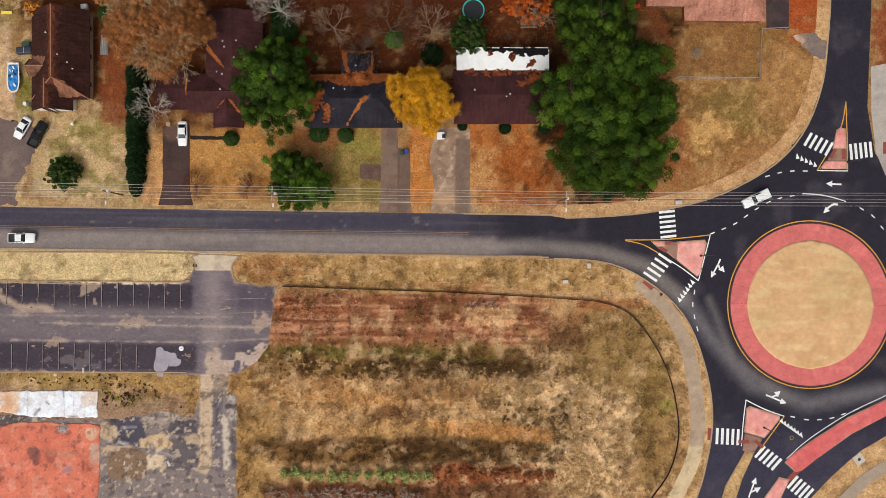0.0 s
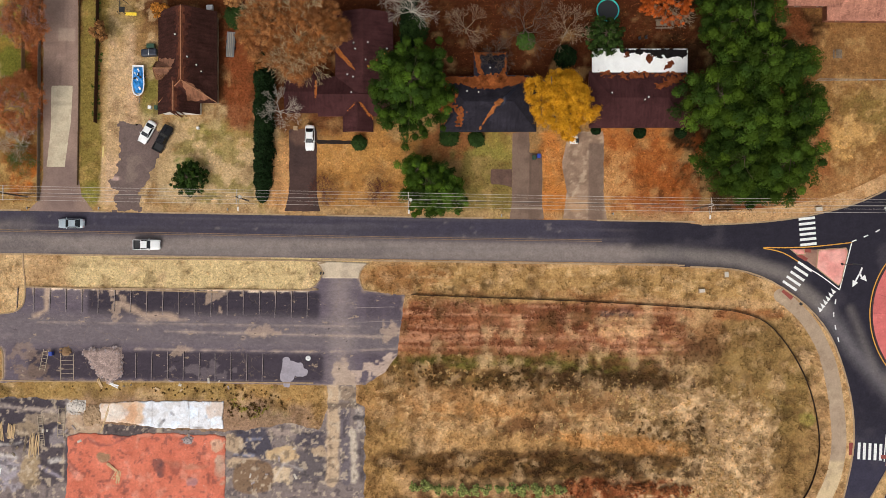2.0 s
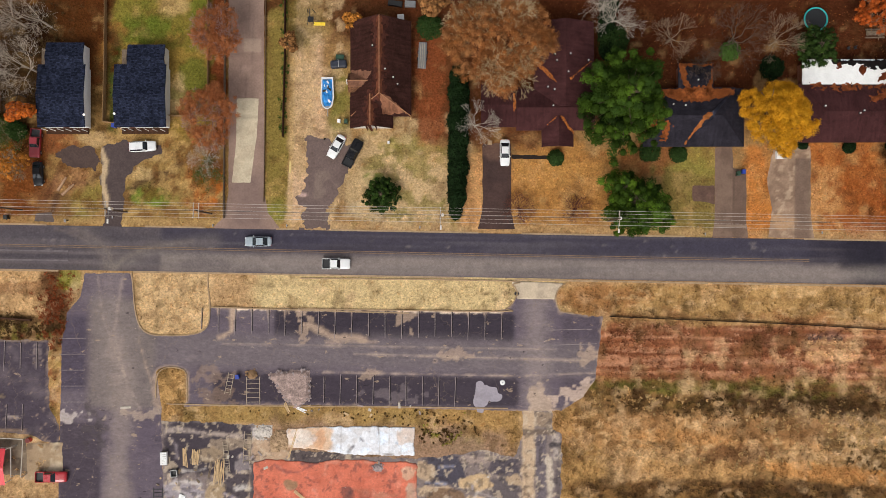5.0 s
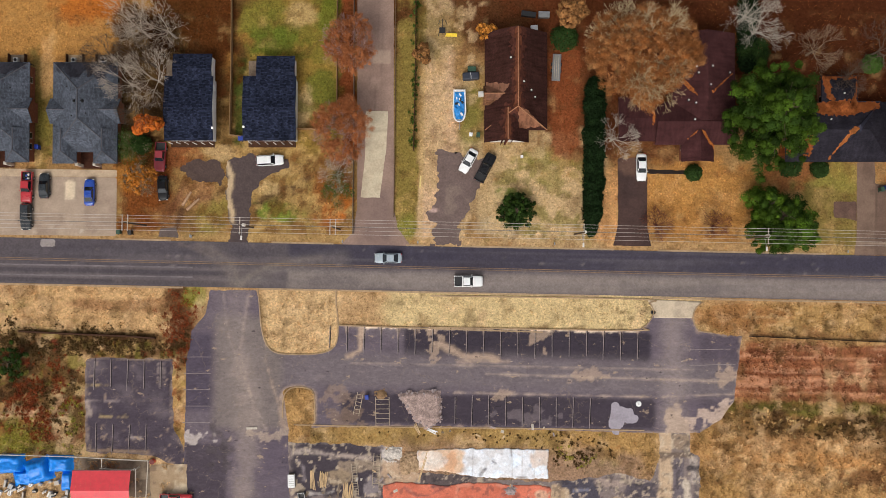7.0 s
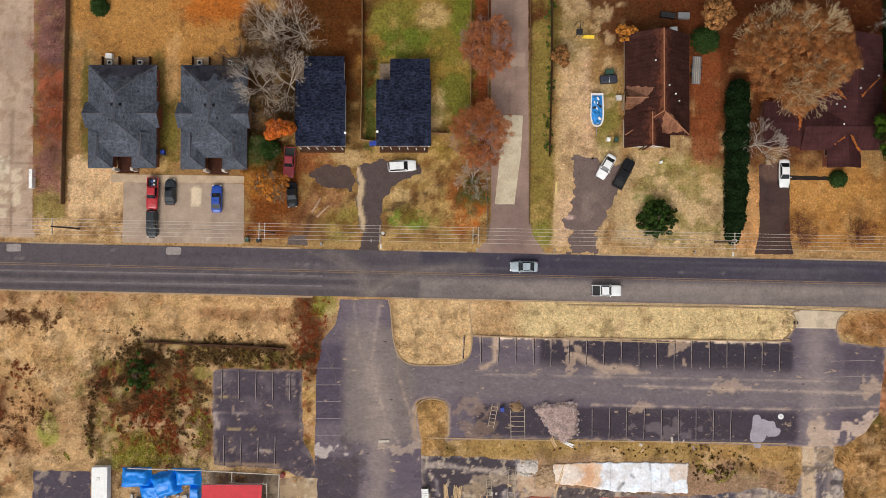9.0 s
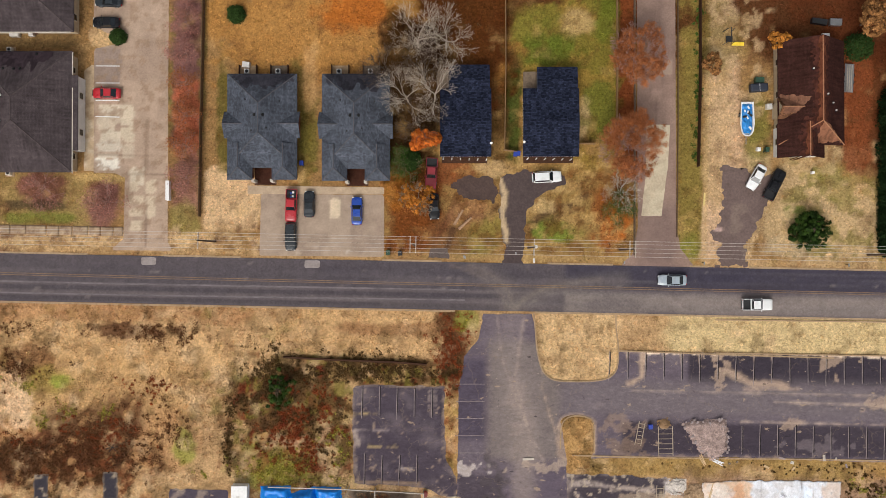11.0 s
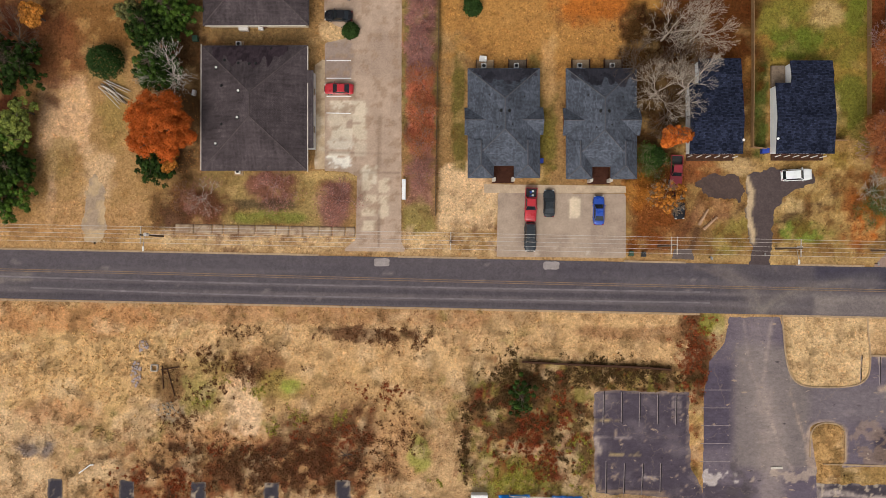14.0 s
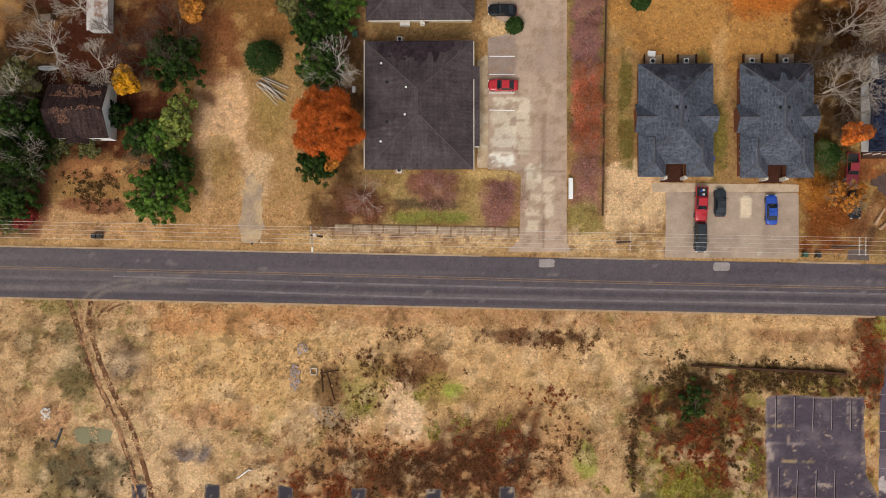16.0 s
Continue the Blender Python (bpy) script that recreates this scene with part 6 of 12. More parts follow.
surface("foundation_slab", *span(slab_pts), 0.22, ragged(poly_d(slab_pts), 0.25, 0.9), 0.1, painted(lin(226, 226, 230), patch(-81.26, -28.92, 4.34, 2.26, lin(214, 178, 146), 0.95, 0, 0.12, 6, 0.12, 1.6), patch(-82.65, -28.94, 2.60, 1.56, lin(226, 212, 200), 0.75, 0, 0.2, 3, 0.6, 1.2), patch(-79.34, -28.89, 1.04, 1.91, lin(206, 150, 110), 0.6, 0, 0.2, 3, 0.5, 1.6), patch(-63.17, -27.76, 1.91, 1.39, lin(206, 182, 164), 0.8, 0, 0.2, 3, 0.5, 1.6), strip(band_d([(-71.86, -28.60), (-71.33, -29.01)], 0.5), lin(84, 80, 86), 0.8, 0.2, 0.3, 1.2), strip(band_d([(-73.90, -31.06), (-73.05, -30.01)], 0.6), lin(84, 80, 86), 0.8, 0.2, 0.3, 1.2), strip(band_d([(-68.59, -26.74), (-68.50, -27.68)], 0.25), lin(84, 80, 86), 0.7, 0.15, 0.1, 1.2), strip(band_d([(-67.45, -31.48), (-65.71, -31.46)], 0.4), lin(110, 90, 76), 0.8, 0.2, 0.3, 1.2), strip(band_d([(-75.39, -26.57), (-75.28, -31.78)], 0.12), lin(170, 160, 156), 0.6, 0.12, 0.05, 1.2), strip(band_d([(-68.53, -26.46), (-68.28, -31.67)], 0.12), lin(176, 166, 160), 0.6, 0.12, 0.05, 1.2), strip(band_d([(-66.68, -26.43), (-66.44, -31.64)], 0.12), lin(176, 166, 160), 0.6, 0.12, 0.05, 1.2), strip(band_d([(-64.59, -26.39), (-64.35, -31.61)], 0.12), lin(176, 166, 160), 0.6, 0.12, 0.05, 1.2), speckle(lin(196, 188, 184), 0.56, 0.7, 1.6, 0.5, 3)), M_SLAB, "white-painted concrete slab left from a building", "slab", None, 0.1)
floor_pts = [(-91.14, -33.24), (-88.65, -32.75), (-84.47, -32.90), (-79.60, -33.24), (-76.13, -32.63), (-71.26, -32.48), (-69.87, -32.67), (-63.94, -32.72), (-61.43, -32.96), (-61.26, -41.50), (-61.70, -51.00), (-91.50, -51.00), (-91.15, -41.95)]
surface("foundation_floor", *span(floor_pts), 0.22, ragged(poly_d(floor_pts), 0.25, 1.0), 0.08, painted(
    lin(206, 116, 92), strip(band_d([(-87.24, -33.70), (-85.12, -35.06), (-82.69, -34.85), (-79.78, -33.07)], 0.4), lin(104, 70, 74), 0.75, 0.3, 0.4, 0.8),
    strip(band_d([(-82.38, -33.28), (-79.60, -32.96)], 0.7), lin(110, 78, 78), 0.7, 0.3, 0.4, 0.8),
    patch(-84.03, -37.30, 1.21, 0.87, lin(150, 120, 92), 0.9, 0, 0.2, 3, 0.5, 1.6),
    patch(-74.00, -38.79, 1.13, 1.30, lin(90, 72, 72), 0.85, 0, 0.25, 2, 0.6, 0.8),
    patch(-73.56, -39.39, 0.69, 1.39, lin(80, 66, 68), 0.85, 0, 0.25, 2, 0.6, 0.8),
    patch(-70.78, -39.09, 1.21, 1.30, lin(80, 66, 68), 0.85, 0, 0.25, 2, 0.6, 0.8),
    strip(band_d([(-72.54, -37.99), (-69.04, -38.80), (-64.87, -38.74)], 0.9), lin(172, 122, 100), 0.7, 0.3, 0.5, 1.0),
    patch(-62.25, -39.05, 1.21, 2.60, lin(186, 160, 138), 0.85, 0, 0.2, 3, 0.5, 1.0),
    patch(-62.85, -34.89, 1.39, 1.21, lin(206, 168, 140), 0.85, 0, 0.2, 3, 0.5, 1.0),
    patch(-67.60, -41.56, 1.04, 0.69, lin(140, 120, 130), 0.6, 0, 0.2, 3, 0.5, 1.6),
    strip(band_d([(-76.49, -35.62), (-76.29, -41.72)], 0.1), lin(150, 84, 70), 0.5, 0.1, 0.05, 1.2),
    speckle(lin(188, 100, 78), 0.45, 0.75, 4.0, 0.6, 3), speckle(lin(120, 78, 72), 0.64, 0.7, 0.9, 0.6, 8), speckle(lin(216, 150, 128), 0.6, 0.75, 2.2, 0.5, 12)),
    M_SLAB, "salmon-red painted floor slab of a demolished building", "slab", None, 0.08)
wash = surface("cement_wash", *span([(-52.53, -16.74), (-44.95, -24.06)], 1), 0.25, ragged(union(disc_d(*(-50.03, -21.46), 1.4), disc_d(*(-47.65, -20.33), 1.3), disc_d(*(-49.41, -19.91), 1.5), box_d(-50.10, -20.80, 1.42, 5.74, 0.5)), 0.6, 1.4), 0.016, painted(lin(158, 150, 158), speckle(lin(136, 126, 132), 0.5, 0.75, 1.4, 0.5, 4)), M_CONCRETE, "dried grey cement wash spilt on asphalt", "spill")

# ---- driveways and side street, north ----
def drive(pts, label, tone, z=0.008, mat=None, rough=0.12, name="driveway", category="driveway", res=0.35):
    return surface(name, *span(pts, 1), res, ragged(poly_d(pts), rough, 1.0) if rough else poly_d(pts), z, tone, mat or M_ASPHALT, label, category)


drive([(-50.49, 25.75), (-45.22, 25.85), (-44.98, 13.28), (-44.26, 10.06), (-51.07, 10.07), (-50.26, 13.74)], "dark asphalt driveway beside a hedge", painted(lin(76, 58, 54), speckle(lin(58, 46, 45), 0.45, 0.75, 3.0, 0.6, 3), patch(*(-47.83, 24.35), 2.4, 2, lin(110, 84, 72), 0.6)))
drive([(-45.18, 23.85), (-38.34, 23.76), (-38.33, 23.09), (-45.16, 23.07)], "dark narrow garden path", painted(lin(44, 36, 33)), name="garden_path", category="path")
drive([(-7.60, 25.92), (-4.47, 26.20), (-4.30, 22.16), (-1.83, 21.76), (-1.69, 12.10), (-1.31, 9.30), (-7.91, 9.31), (-7.52, 12.79)], "grey-brown concrete driveway", painted(lin(124, 102, 88), speckle(lin(96, 78, 68), 0.45, 0.75, 2.6, 0.6, 3), strip(band_d([(-4.19, 22.39), (-3.89, 9.48)], 0.25), lin(84, 66, 58), 0.8, 0.2), strip(band_d([(-7.72, 11.33), (-1.46, 11.43)], 0.25), lin(166, 146, 128), 0.8, 0.2), strip(box_d(-2.82, 16.97, 2.35, 10.44), lin(96, 76, 66), 0.6, 0.4)), mat=M_CONCRETE)
drive([(-11.74, 18.77), (-7.61, 18.84), (-7.55, 15.37), (-9.12, 15.79), (-11.69, 15.86)], "small dark asphalt turning pad", painted(lin(104, 80, 70), speckle(lin(84, 66, 58), 0.45, 0.75, 1.6, 0.6, 3)))
drive([(3.27, 26.35), (10.02, 26.48), (10.19, 13.65), (10.92, 9.38), (2.38, 9.47), (2.98, 14.65), (2.01, 20.25)], "old brown concrete driveway scattered with leaves", painted(lin(150, 124, 104), speckle(lin(118, 94, 78), 0.46, 0.66, 1.4, 0.6, 3), speckle(lin(190, 164, 138), 0.56, 0.7, 1.1, 0.6, 9), strip(box_d(8.7, 16.6, 3.0, 15.2), lin(112, 92, 80), 0.85, 0.2), strip(band_d([(3.9, 13.2), (6.4, 18.6)], 0.16), lin(190, 166, 140), 0.8, 0.15, 0.1, 0.8), strip(band_d([(5.4, 15.6), (3.6, 16.9)], 0.14), lin(190, 166, 140), 0.8, 0.15, 0.1, 0.8), strip(band_d([(7.1, 26.2), (7.15, 9.6)], 0.1), lin(82, 66, 56), 0.8, 0.1), patch(*(4.92, 12.43), 2.6, 1.6, lin(184, 146, 110), 0.7)), mat=M_CONCRETE)
drive([(-82.72, 26.68), (-78.96, 25.94), (-74.28, 24.83), (-74.84, 22.18), (-76.35, 17.09), (-78.40, 13.51), (-78.62, 9.56), (-83.46, 9.56), (-83.14, 13.41), (-84.29, 15.10), (-82.86, 18.97)], "crumbling grey gravel driveway", mat=M_YARD, tone=painted(lin(110, 93, 88), speckle(lin(98, 83, 79), 0.42, 0.75, 2.6, 0.6, 3), patch(*(-83.19, 15.73), 0.9, 0.5, lin(190, 160, 150), 0.9), speckle(lin(140, 122, 110), 0.55, 0.8, 3.4, 0.4, 8)), rough=1.2)
side_pts = [(-98.16, 73.70), (-91.65, 73.85), (-90.36, 15.78), (-89.58, 12.26), (-87.09, 9.18), (-99.79, 9.12), (-97.63, 11.38), (-96.92, 15.64)]
drive(side_pts, "narrow brown-grey side street", painted(lin(150, 125, 112), speckle(lin(128, 104, 94), 0.45, 0.75, 3.5, 0.5, 3), strip(band_d([(-97.39, 37.96), (-90.48, 38.10)], 0.12), lin(112, 92, 84), 0.7, 0.12, 0.08, 0.6), strip(band_d([(-97.09, 41.32), (-90.68, 41.52)], 0.1), lin(112, 92, 84), 0.7, 0.12, 0.08, 0.6), strip(band_d([(-94.07, 43.98), (-90.65, 44.05)], 0.1), lin(112, 92, 84), 0.7, 0.12, 0.08, 0.6), strip(band_d([(-95.10, 41.25), (-95.16, 38.00)], 0.1), lin(112, 92, 84), 0.7, 0.12, 0.08, 0.6), strip(band_d([(-94.08, 38.02), (-94.13, 33.15)], 0.1), lin(112, 92, 84), 0.7, 0.12, 0.08, 0.6), strip(band_d([(-92.23, 41.49), (-92.17, 38.06)], 0.1), lin(112, 92, 84), 0.7, 0.12, 0.08, 0.6), strip(band_d([(-94.07, 43.98), (-93.92, 41.46)], 0.1), lin(112, 92, 84), 0.7, 0.12, 0.08, 0.6), strip(band_d([(-93.72, 54.48), (-93.71, 43.99)], 0.08), lin(112, 92, 84), 0.7, 0.12, 0.08, 0.6), strip(band_d([(-92.09, 54.51), (-92.24, 52.34)], 0.08), lin(112, 92, 84), 0.7, 0.12, 0.08, 0.6), strip(box_d(-93.56, 14.40, 6.66, 10.71), lin(120, 100, 94), 0.7, 2.0), strip(band_d([(-93.56, 63.54), (-92.57, 19.78)], 0.1), lin(110, 92, 86), 0.6, 0.15), patch(*(-93.10, 43.12), 1.6, 1.2, lin(172, 150, 132), 0.6, 0, 0.15, 8, 0.1)), 0.014, M_CONCRETE, 0.08, "side_street", "road")
patch_pts = [(-95.81, 33.19), (-91.76, 33.28), (-91.92, 26.88), (-92.93, 17.75), (-96.36, 17.68), (-95.71, 24.78)]
drive(patch_pts, "pale concrete repair in the side street", painted(lin(198, 184, 158), speckle(lin(176, 158, 134), 0.45, 0.75, 1.5, 0.6, 3), strip(box_d(-93.81, 29.79, 4.04, 0.61), lin(160, 144, 124), 0.5, 0.3)), 0.02, M_CONCRETE, 0.05, "pavement_repair", "pavement")
drive([(-120.33, 23.74), (-116.53, 25.14), (-109.25, 24.49), (-109.21, 22.87), (-113.40, 21.16), (-115.55, 18.28), (-116.54, 9.67), (-116.32, 9.18), (-119.74, 9.10), (-119.42, 12.14), (-120.39, 18.18)], "broken dark asphalt driveway", mat=M_YARD, tone=painted(lin(82, 70, 68), speckle(lin(70, 60, 60), 0.42, 0.75, 2.6, 0.6, 9), strip(ragged(band_d([(-120.95, 24.24), (-119.46, 21.23), (-119.97, 17.68), (-119.05, 13.15)], 0.9), 0.5, 1.2), lin(196, 170, 134), 0.85, 0.25)), rough=0.6)
drive([(-128.77, 22.05), (-126.09, 23.92), (-121.34, 23.62), (-120.47, 21.21), (-121.43, 19.57), (-126.49, 20.07)], "patch of crumbling asphalt", mat=M_YARD, tone=painted(lin(82, 67, 62), speckle(lin(66, 54, 52), 0.42, 0.75, 2.2, 0.6, 8)), rough=0.7)
drive([(-131.89, 11.37), (-129.08, 11.73), (-128.63, 9.92), (-132.25, 9.85)], "dark culvert apron", painted(lin(96, 84, 80)), rough=0.2)
drive([(-160.84, 20.13), (-139.94, 20.35), (-139.74, 9.91), (-160.81, 9.67)], "stained concrete parking court with white parking ghosts", painted(lin(166, 146, 128), speckle(lin(142, 122, 108), 0.45, 0.75, 3.0, 0.6, 3), speckle(lin(206, 192, 176), 0.64, 0.72, 1.6, 0.8, 12, box_d(*(-149.73, 11.40), 12, 2.5)), patch(*(-148.17, 17.93), 0.9, 1.7, lin(214, 194, 166), 0.95, 0, 0.2, 4, 0.25, 1.0), strip(lambda x, y: np.abs(y - (-149.81, 15.16)[1]) - 0.04, lin(120, 100, 88), 0.5, 0.12)), 0.016, M_CONCRETE, 0.04)
drive([(-163.13, 21.50), (-139.97, 21.67), (-139.94, 20.44), (-163.10, 20.08)], "pale concrete walk before the bungalows", painted(lin(186, 164, 138), speckle(lin(160, 138, 116), 0.45, 0.75, 1.4, 0.5, 3)), 0.02, M_CONCRETE, 0, "garden_path", "path")
drive([(-190.30, 68.53), (-177.57, 68.66), (-176.47, 11.70), (-175.63, 10.19), (-186.16, 10.06), (-183.95, 12.01), (-183.97, 22.40), (-185.52, 23.09), (-189.31, 23.21), (-189.73, 44.21), (-186.40, 44.99), (-185.06, 45.91), (-188.25, 47.23), (-189.91, 48.56)], "large concrete car park with worn white patches", painted(
    lin(174, 150, 130), speckle(lin(150, 128, 112), 0.45, 0.75, 5.0, 0.6, 3), patch(*(-187.41, 41.35), 2.3, 3.2, lin(132, 116, 108), 0.7, 0, 0.12, 8, 0.1),
    patch(-187.08, 34.04, 1.88, 0.78, lin(206, 192, 170), 0.85, 0, 0.1, 9, 0.3, 0.8), patch(-187.40, 31.73, 1.41, 1.33, lin(196, 180, 158), 0.85, 0, 0.1, 9, 0.3, 0.8), patch(-186.52, 29.51, 1.72, 0.94, lin(204, 190, 168), 0.85, 0, 0.1, 9, 0.3, 0.8), patch(-186.87, 27.50, 1.96, 0.78, lin(196, 184, 166), 0.85, 0, 0.1, 9, 0.3, 0.8), patch(-186.97, 24.69, 1.96, 0.97, lin(226, 220, 206), 0.85, 0, 0.1, 9, 0.3, 0.8), patch(-185.81, 32.61, 1.10, 0.94, lin(188, 170, 148), 0.85, 0, 0.1, 9, 0.3, 0.8), patch(-183.73, 33.11, 1.03, 1.72, lin(204, 188, 164), 0.85, 0, 0.1, 9, 0.3, 0.8), patch(-183.72, 29.72, 1.03, 1.41, lin(196, 180, 156), 0.85, 0, 0.1, 9, 0.3, 0.8), patch(-183.54, 26.94, 0.94, 1.10, lin(190, 172, 150), 0.85, 0, 0.1, 9, 0.3, 0.8), patch(-187.07, 26.11, 1.57, 0.31, lin(206, 192, 172), 0.85, 0, 0.1, 9, 0.3, 0.8), patch(-182.07, 22.65, 1.41, 1.41, lin(200, 186, 164), 0.85, 0, 0.1, 9, 0.3, 0.8), patch(-182.46, 21.03, 0.84, 0.92, lin(204, 186, 160), 0.75, 0, 0.1, 9, 0.3, 0.8), patch(-181.88, 18.81, 1.38, 0.69, lin(204, 186, 160), 0.75, 0, 0.1, 9, 0.3, 0.8), patch(-181.90, 16.51, 1.22, 0.69, lin(204, 186, 160), 0.75, 0, 0.1, 9, 0.3, 0.8), patch(-181.85, 14.29, 1.07, 0.92, lin(204, 186, 160), 0.75, 0, 0.1, 9, 0.3, 0.8), patch(-179.61, 20.93, 0.84, 1.07, lin(204, 186, 160), 0.75, 0, 0.1, 9, 0.3, 0.8), patch(-179.46, 17.55, 0.77, 1.68, lin(204, 186, 160), 0.75, 0, 0.1, 9, 0.3, 0.8),
    speckle(lin(148, 122, 100), 0.58, 0.63, 0.9, 0.6, 14), strip(box_d(-180.47, 27.89, 0.72, 9.04), lin(140, 118, 100), 0.8, 0.3), strip(band_d([(-180.38, 23.37), (-180.14, 10.73)], 0.1), lin(110, 90, 78), 0.8, 0.1), strip(band_d([(-183.71, 23.13), (-176.78, 23.07)], 0.1), lin(120, 100, 86), 0.7, 0.1), strip(band_d([(-189.19, 26.20), (-176.84, 26.32)], 0.1), lin(120, 100, 86), 0.6, 0.1), strip(band_d([(-184.61, 45.65), (-177.21, 45.57)], 0.12), lin(120, 100, 86), 0.7, 0.1)),
    0.014, M_CONCRETE, 0.05, "parking_court", "car park")
drive([(-191.32, 40.55), (-189.64, 41.81), (-189.27, 23.45), (-190.97, 23.42)], "tan concrete walk beside the flats", painted(lin(186, 162, 132), speckle(lin(150, 124, 96), 0.48, 0.64, 1.3, 0.6, 3), speckle(lin(206, 190, 166), 0.56, 0.68, 1.1, 0.5, 9)), 0.012, M_CONCRETE, 0.12, "garden_path", "path")
court = bpy.data.objects["parking_court"]
for a, b in (((-189.40, 41.32), (-185.34, 41.38)), ((-189.34, 38.42), (-185.28, 38.48)), ((-189.28, 35.43), (-185.22, 35.50)), ((-189.23, 32.71), (-185.16, 32.69))):
    line_band("stall_line", [a, b], 0.14, 0.022, M_WHITE_LINE, court)
drive([(-228.60, 18.86), (-227.29, 21.61), (-225.69, 19.82), (-225.22, 10.73), (-228.88, 10.66)], "grey gravel pull-in among dry grass", painted(lin(158, 136, 114), speckle(lin(186, 158, 120), 0.42, 0.62, 1.2, 0.8, 3)), rough=1.1)
# footpath before the flats: slabs with grass in the joints
SLAB_X = [-213.73, -210.64, -207.55, -205.76, -203.23, -200.52, -197.07, -194.92, -192.67, -189.99, -187.84, -185.69, -184.00]
PAVED.append((SLAB_X[0], SLAB_X[-1], 12.0, 15.0, box_d((SLAB_X[0] + SLAB_X[-1]) / 2, 13.4, SLAB_X[-1] - SLAB_X[0], 1.3)))
foot = empty("pavement_west", pose(0, 0, 0), "stained concrete footpath of cast slabs", "pavement")
foot["kind"] = "structure"
for xa, xb in zip(SLAB_X, SLAB_X[1:]):
    tone = random.uniform(0.86, 1.08)
    me = sheet_mesh("slab", xa + 0.07, xb - 0.07, 12.48, 14.02, 0.3, None, 0.05, painted(lin(158, 134, 110, tone), speckle(lin(126, 100, 80), 0.46, 0.66, 0.9, 0.7, 3), speckle(lin(190, 168, 138), 0.58, 0.68, 0.7, 0.5, 8)), M_CONCRETE, 0.08)
    hung("slab", me, foot)
drive([(74.78, 46.54), (79.42, 47.11), (81.99, 45.21), (82.02, 41.42), (79.45, 42.28)], "washed grey gravel at a drive mouth", painted(lin(118, 104, 98), patch(*(75.71, 45.41), 1.6, 1.0, lin(190, 160, 140), 0.9), speckle(lin(150, 120, 96), 0.5, 0.75, 1.6, 0.6, 3)), rough=0.5)
drive([(69.57, 60.42), (74.21, 60.54), (74.30, 47.67), (69.66, 47.79)], "dark asphalt carport pad", painted(lin(64, 52, 52), speckle(lin(84, 68, 64), 0.5, 0.75, 2.0, 0.5, 3)))
for at in ((-179.61, 8.39), (-151.83, 8.39)):
    surface("road_repair", at[0] - 2, at[0] + 2, at[1] - 2, at[1] + 2, 0.2, ragged(box_d(at[0], at[1], 2.6, 1.3, 0.3), 0.12, 0.8), 0.026, painted(lin(150, 140, 136), speckle(lin(124, 114, 110), 0.5, 0.75, 0.8, 0.5, 3)), M_CONCRETE, "pale patch where the street was dug up", "road patch")


# wheel ruts in the western field
RUTS = (
    ([(-256.51, 0.69), (-255.23, -2.75), (-253.94, -6.55), (-252.56, -10.45), (-250.06, -15.22), (-247.74, -20.35), (-245.38, -27.12), (-243.81, -31.63)], 0.85, lin(98, 70, 48)),
    ([(-253.00, 0.77), (-253.11, -2.70), (-252.10, -6.51), (-250.73, -10.13), (-248.22, -15.17), (-245.53, -20.30), (-243.56, -26.16), (-241.97, -31.58)], 0.8, lin(104, 74, 50)),
    ([(-248.86, 0.86), (-251.30, -1.02), (-252.88, -4.52)], 0.3, lin(120, 88, 60)),
    ([(-254.85, 0.73), (-254.19, -3.64), (-252.98, -8.18), (-251.22, -12.69), (-248.89, -18.11), (-246.36, -24.42), (-244.36, -31.64)], 0.4, lin(168, 132, 94)),
    ([(-246.74, 0.72), (-249.29, -0.25), (-251.45, -2.48)], 0.25, lin(120, 88, 60)),
)
for k, (pts, wd, tone) in enumerate(RUTS):
    surface("wheel_rut", *span(pts, 1), 0.2, ragged(band_d(smooth_line(pts, 4), wd), 0.22, 0.8), 0.008 + 0.006 * k, painted(tone, speckle(lin(160, 124, 88), 0.5, 0.62, 0.7, 0.7, 6), speckle(lin(70, 50, 36), 0.56, 0.64, 0.6, 0.6, 16)), M_GROUND, "muddy wheel rut in dry grass", "wheel rut")
drive([(-175.13, -30.07), (-165.20, -30.05), (-164.99, -38.80), (-174.92, -39.01)], "dark asphalt lot behind scrub", painted(lin(72, 64, 70), speckle(lin(150, 132, 114), 0.58, 0.64, 1.6, 0.6, 3)), 0.008, M_LOT, 0.3, "parking_pad", "pad")
# ---- houses ----
R_RUST = shingled("rusty_brown_shingles", lin(62, 38, 33), lin(40, 24, 21), contrast=0.16, streak=0.3)
# lighter copy of the rusty shingles: light on the dormer, put into colour
R_RUST_LIT = shingled("lit_face_brown_shingles", lin(112, 78, 56), lin(68, 46, 34), streak=0.3)
R_MAROON = shingled("maroon_shingles", lin(70, 42, 42), lin(46, 28, 28), contrast=0.12)
R_SLATE = shingled("slate_shingles", lin(46, 43, 50), lin(24, 22, 27), contrast=0.2)
R_NAVY = shingled("blue_black_shingles", lin(38, 42, 58), lin(14, 15, 24), 0.26, 0.42, 0.55)
R_SLATE_PALE = shingled("pale_slate_shingles", lin(64, 64, 76), lin(44, 43, 52), contrast=0.15)
R_GREY = shingled("grey_shingles", lin(82, 86, 95), lin(50, 53, 60), contrast=0.3)
R_FLAT = shingled("dark_brown_shingles", lin(78, 69, 70), lin(50, 44, 46), contrast=0.16, streak=0.25)
R_RED = shingled("red_brown_shingles", lin(176, 122, 102), lin(120, 80, 68), contrast=0.2)
R_OLD = shingled("faded_brown_shingles", lin(58, 45, 43), lin(36, 28, 28), streak=0.5)
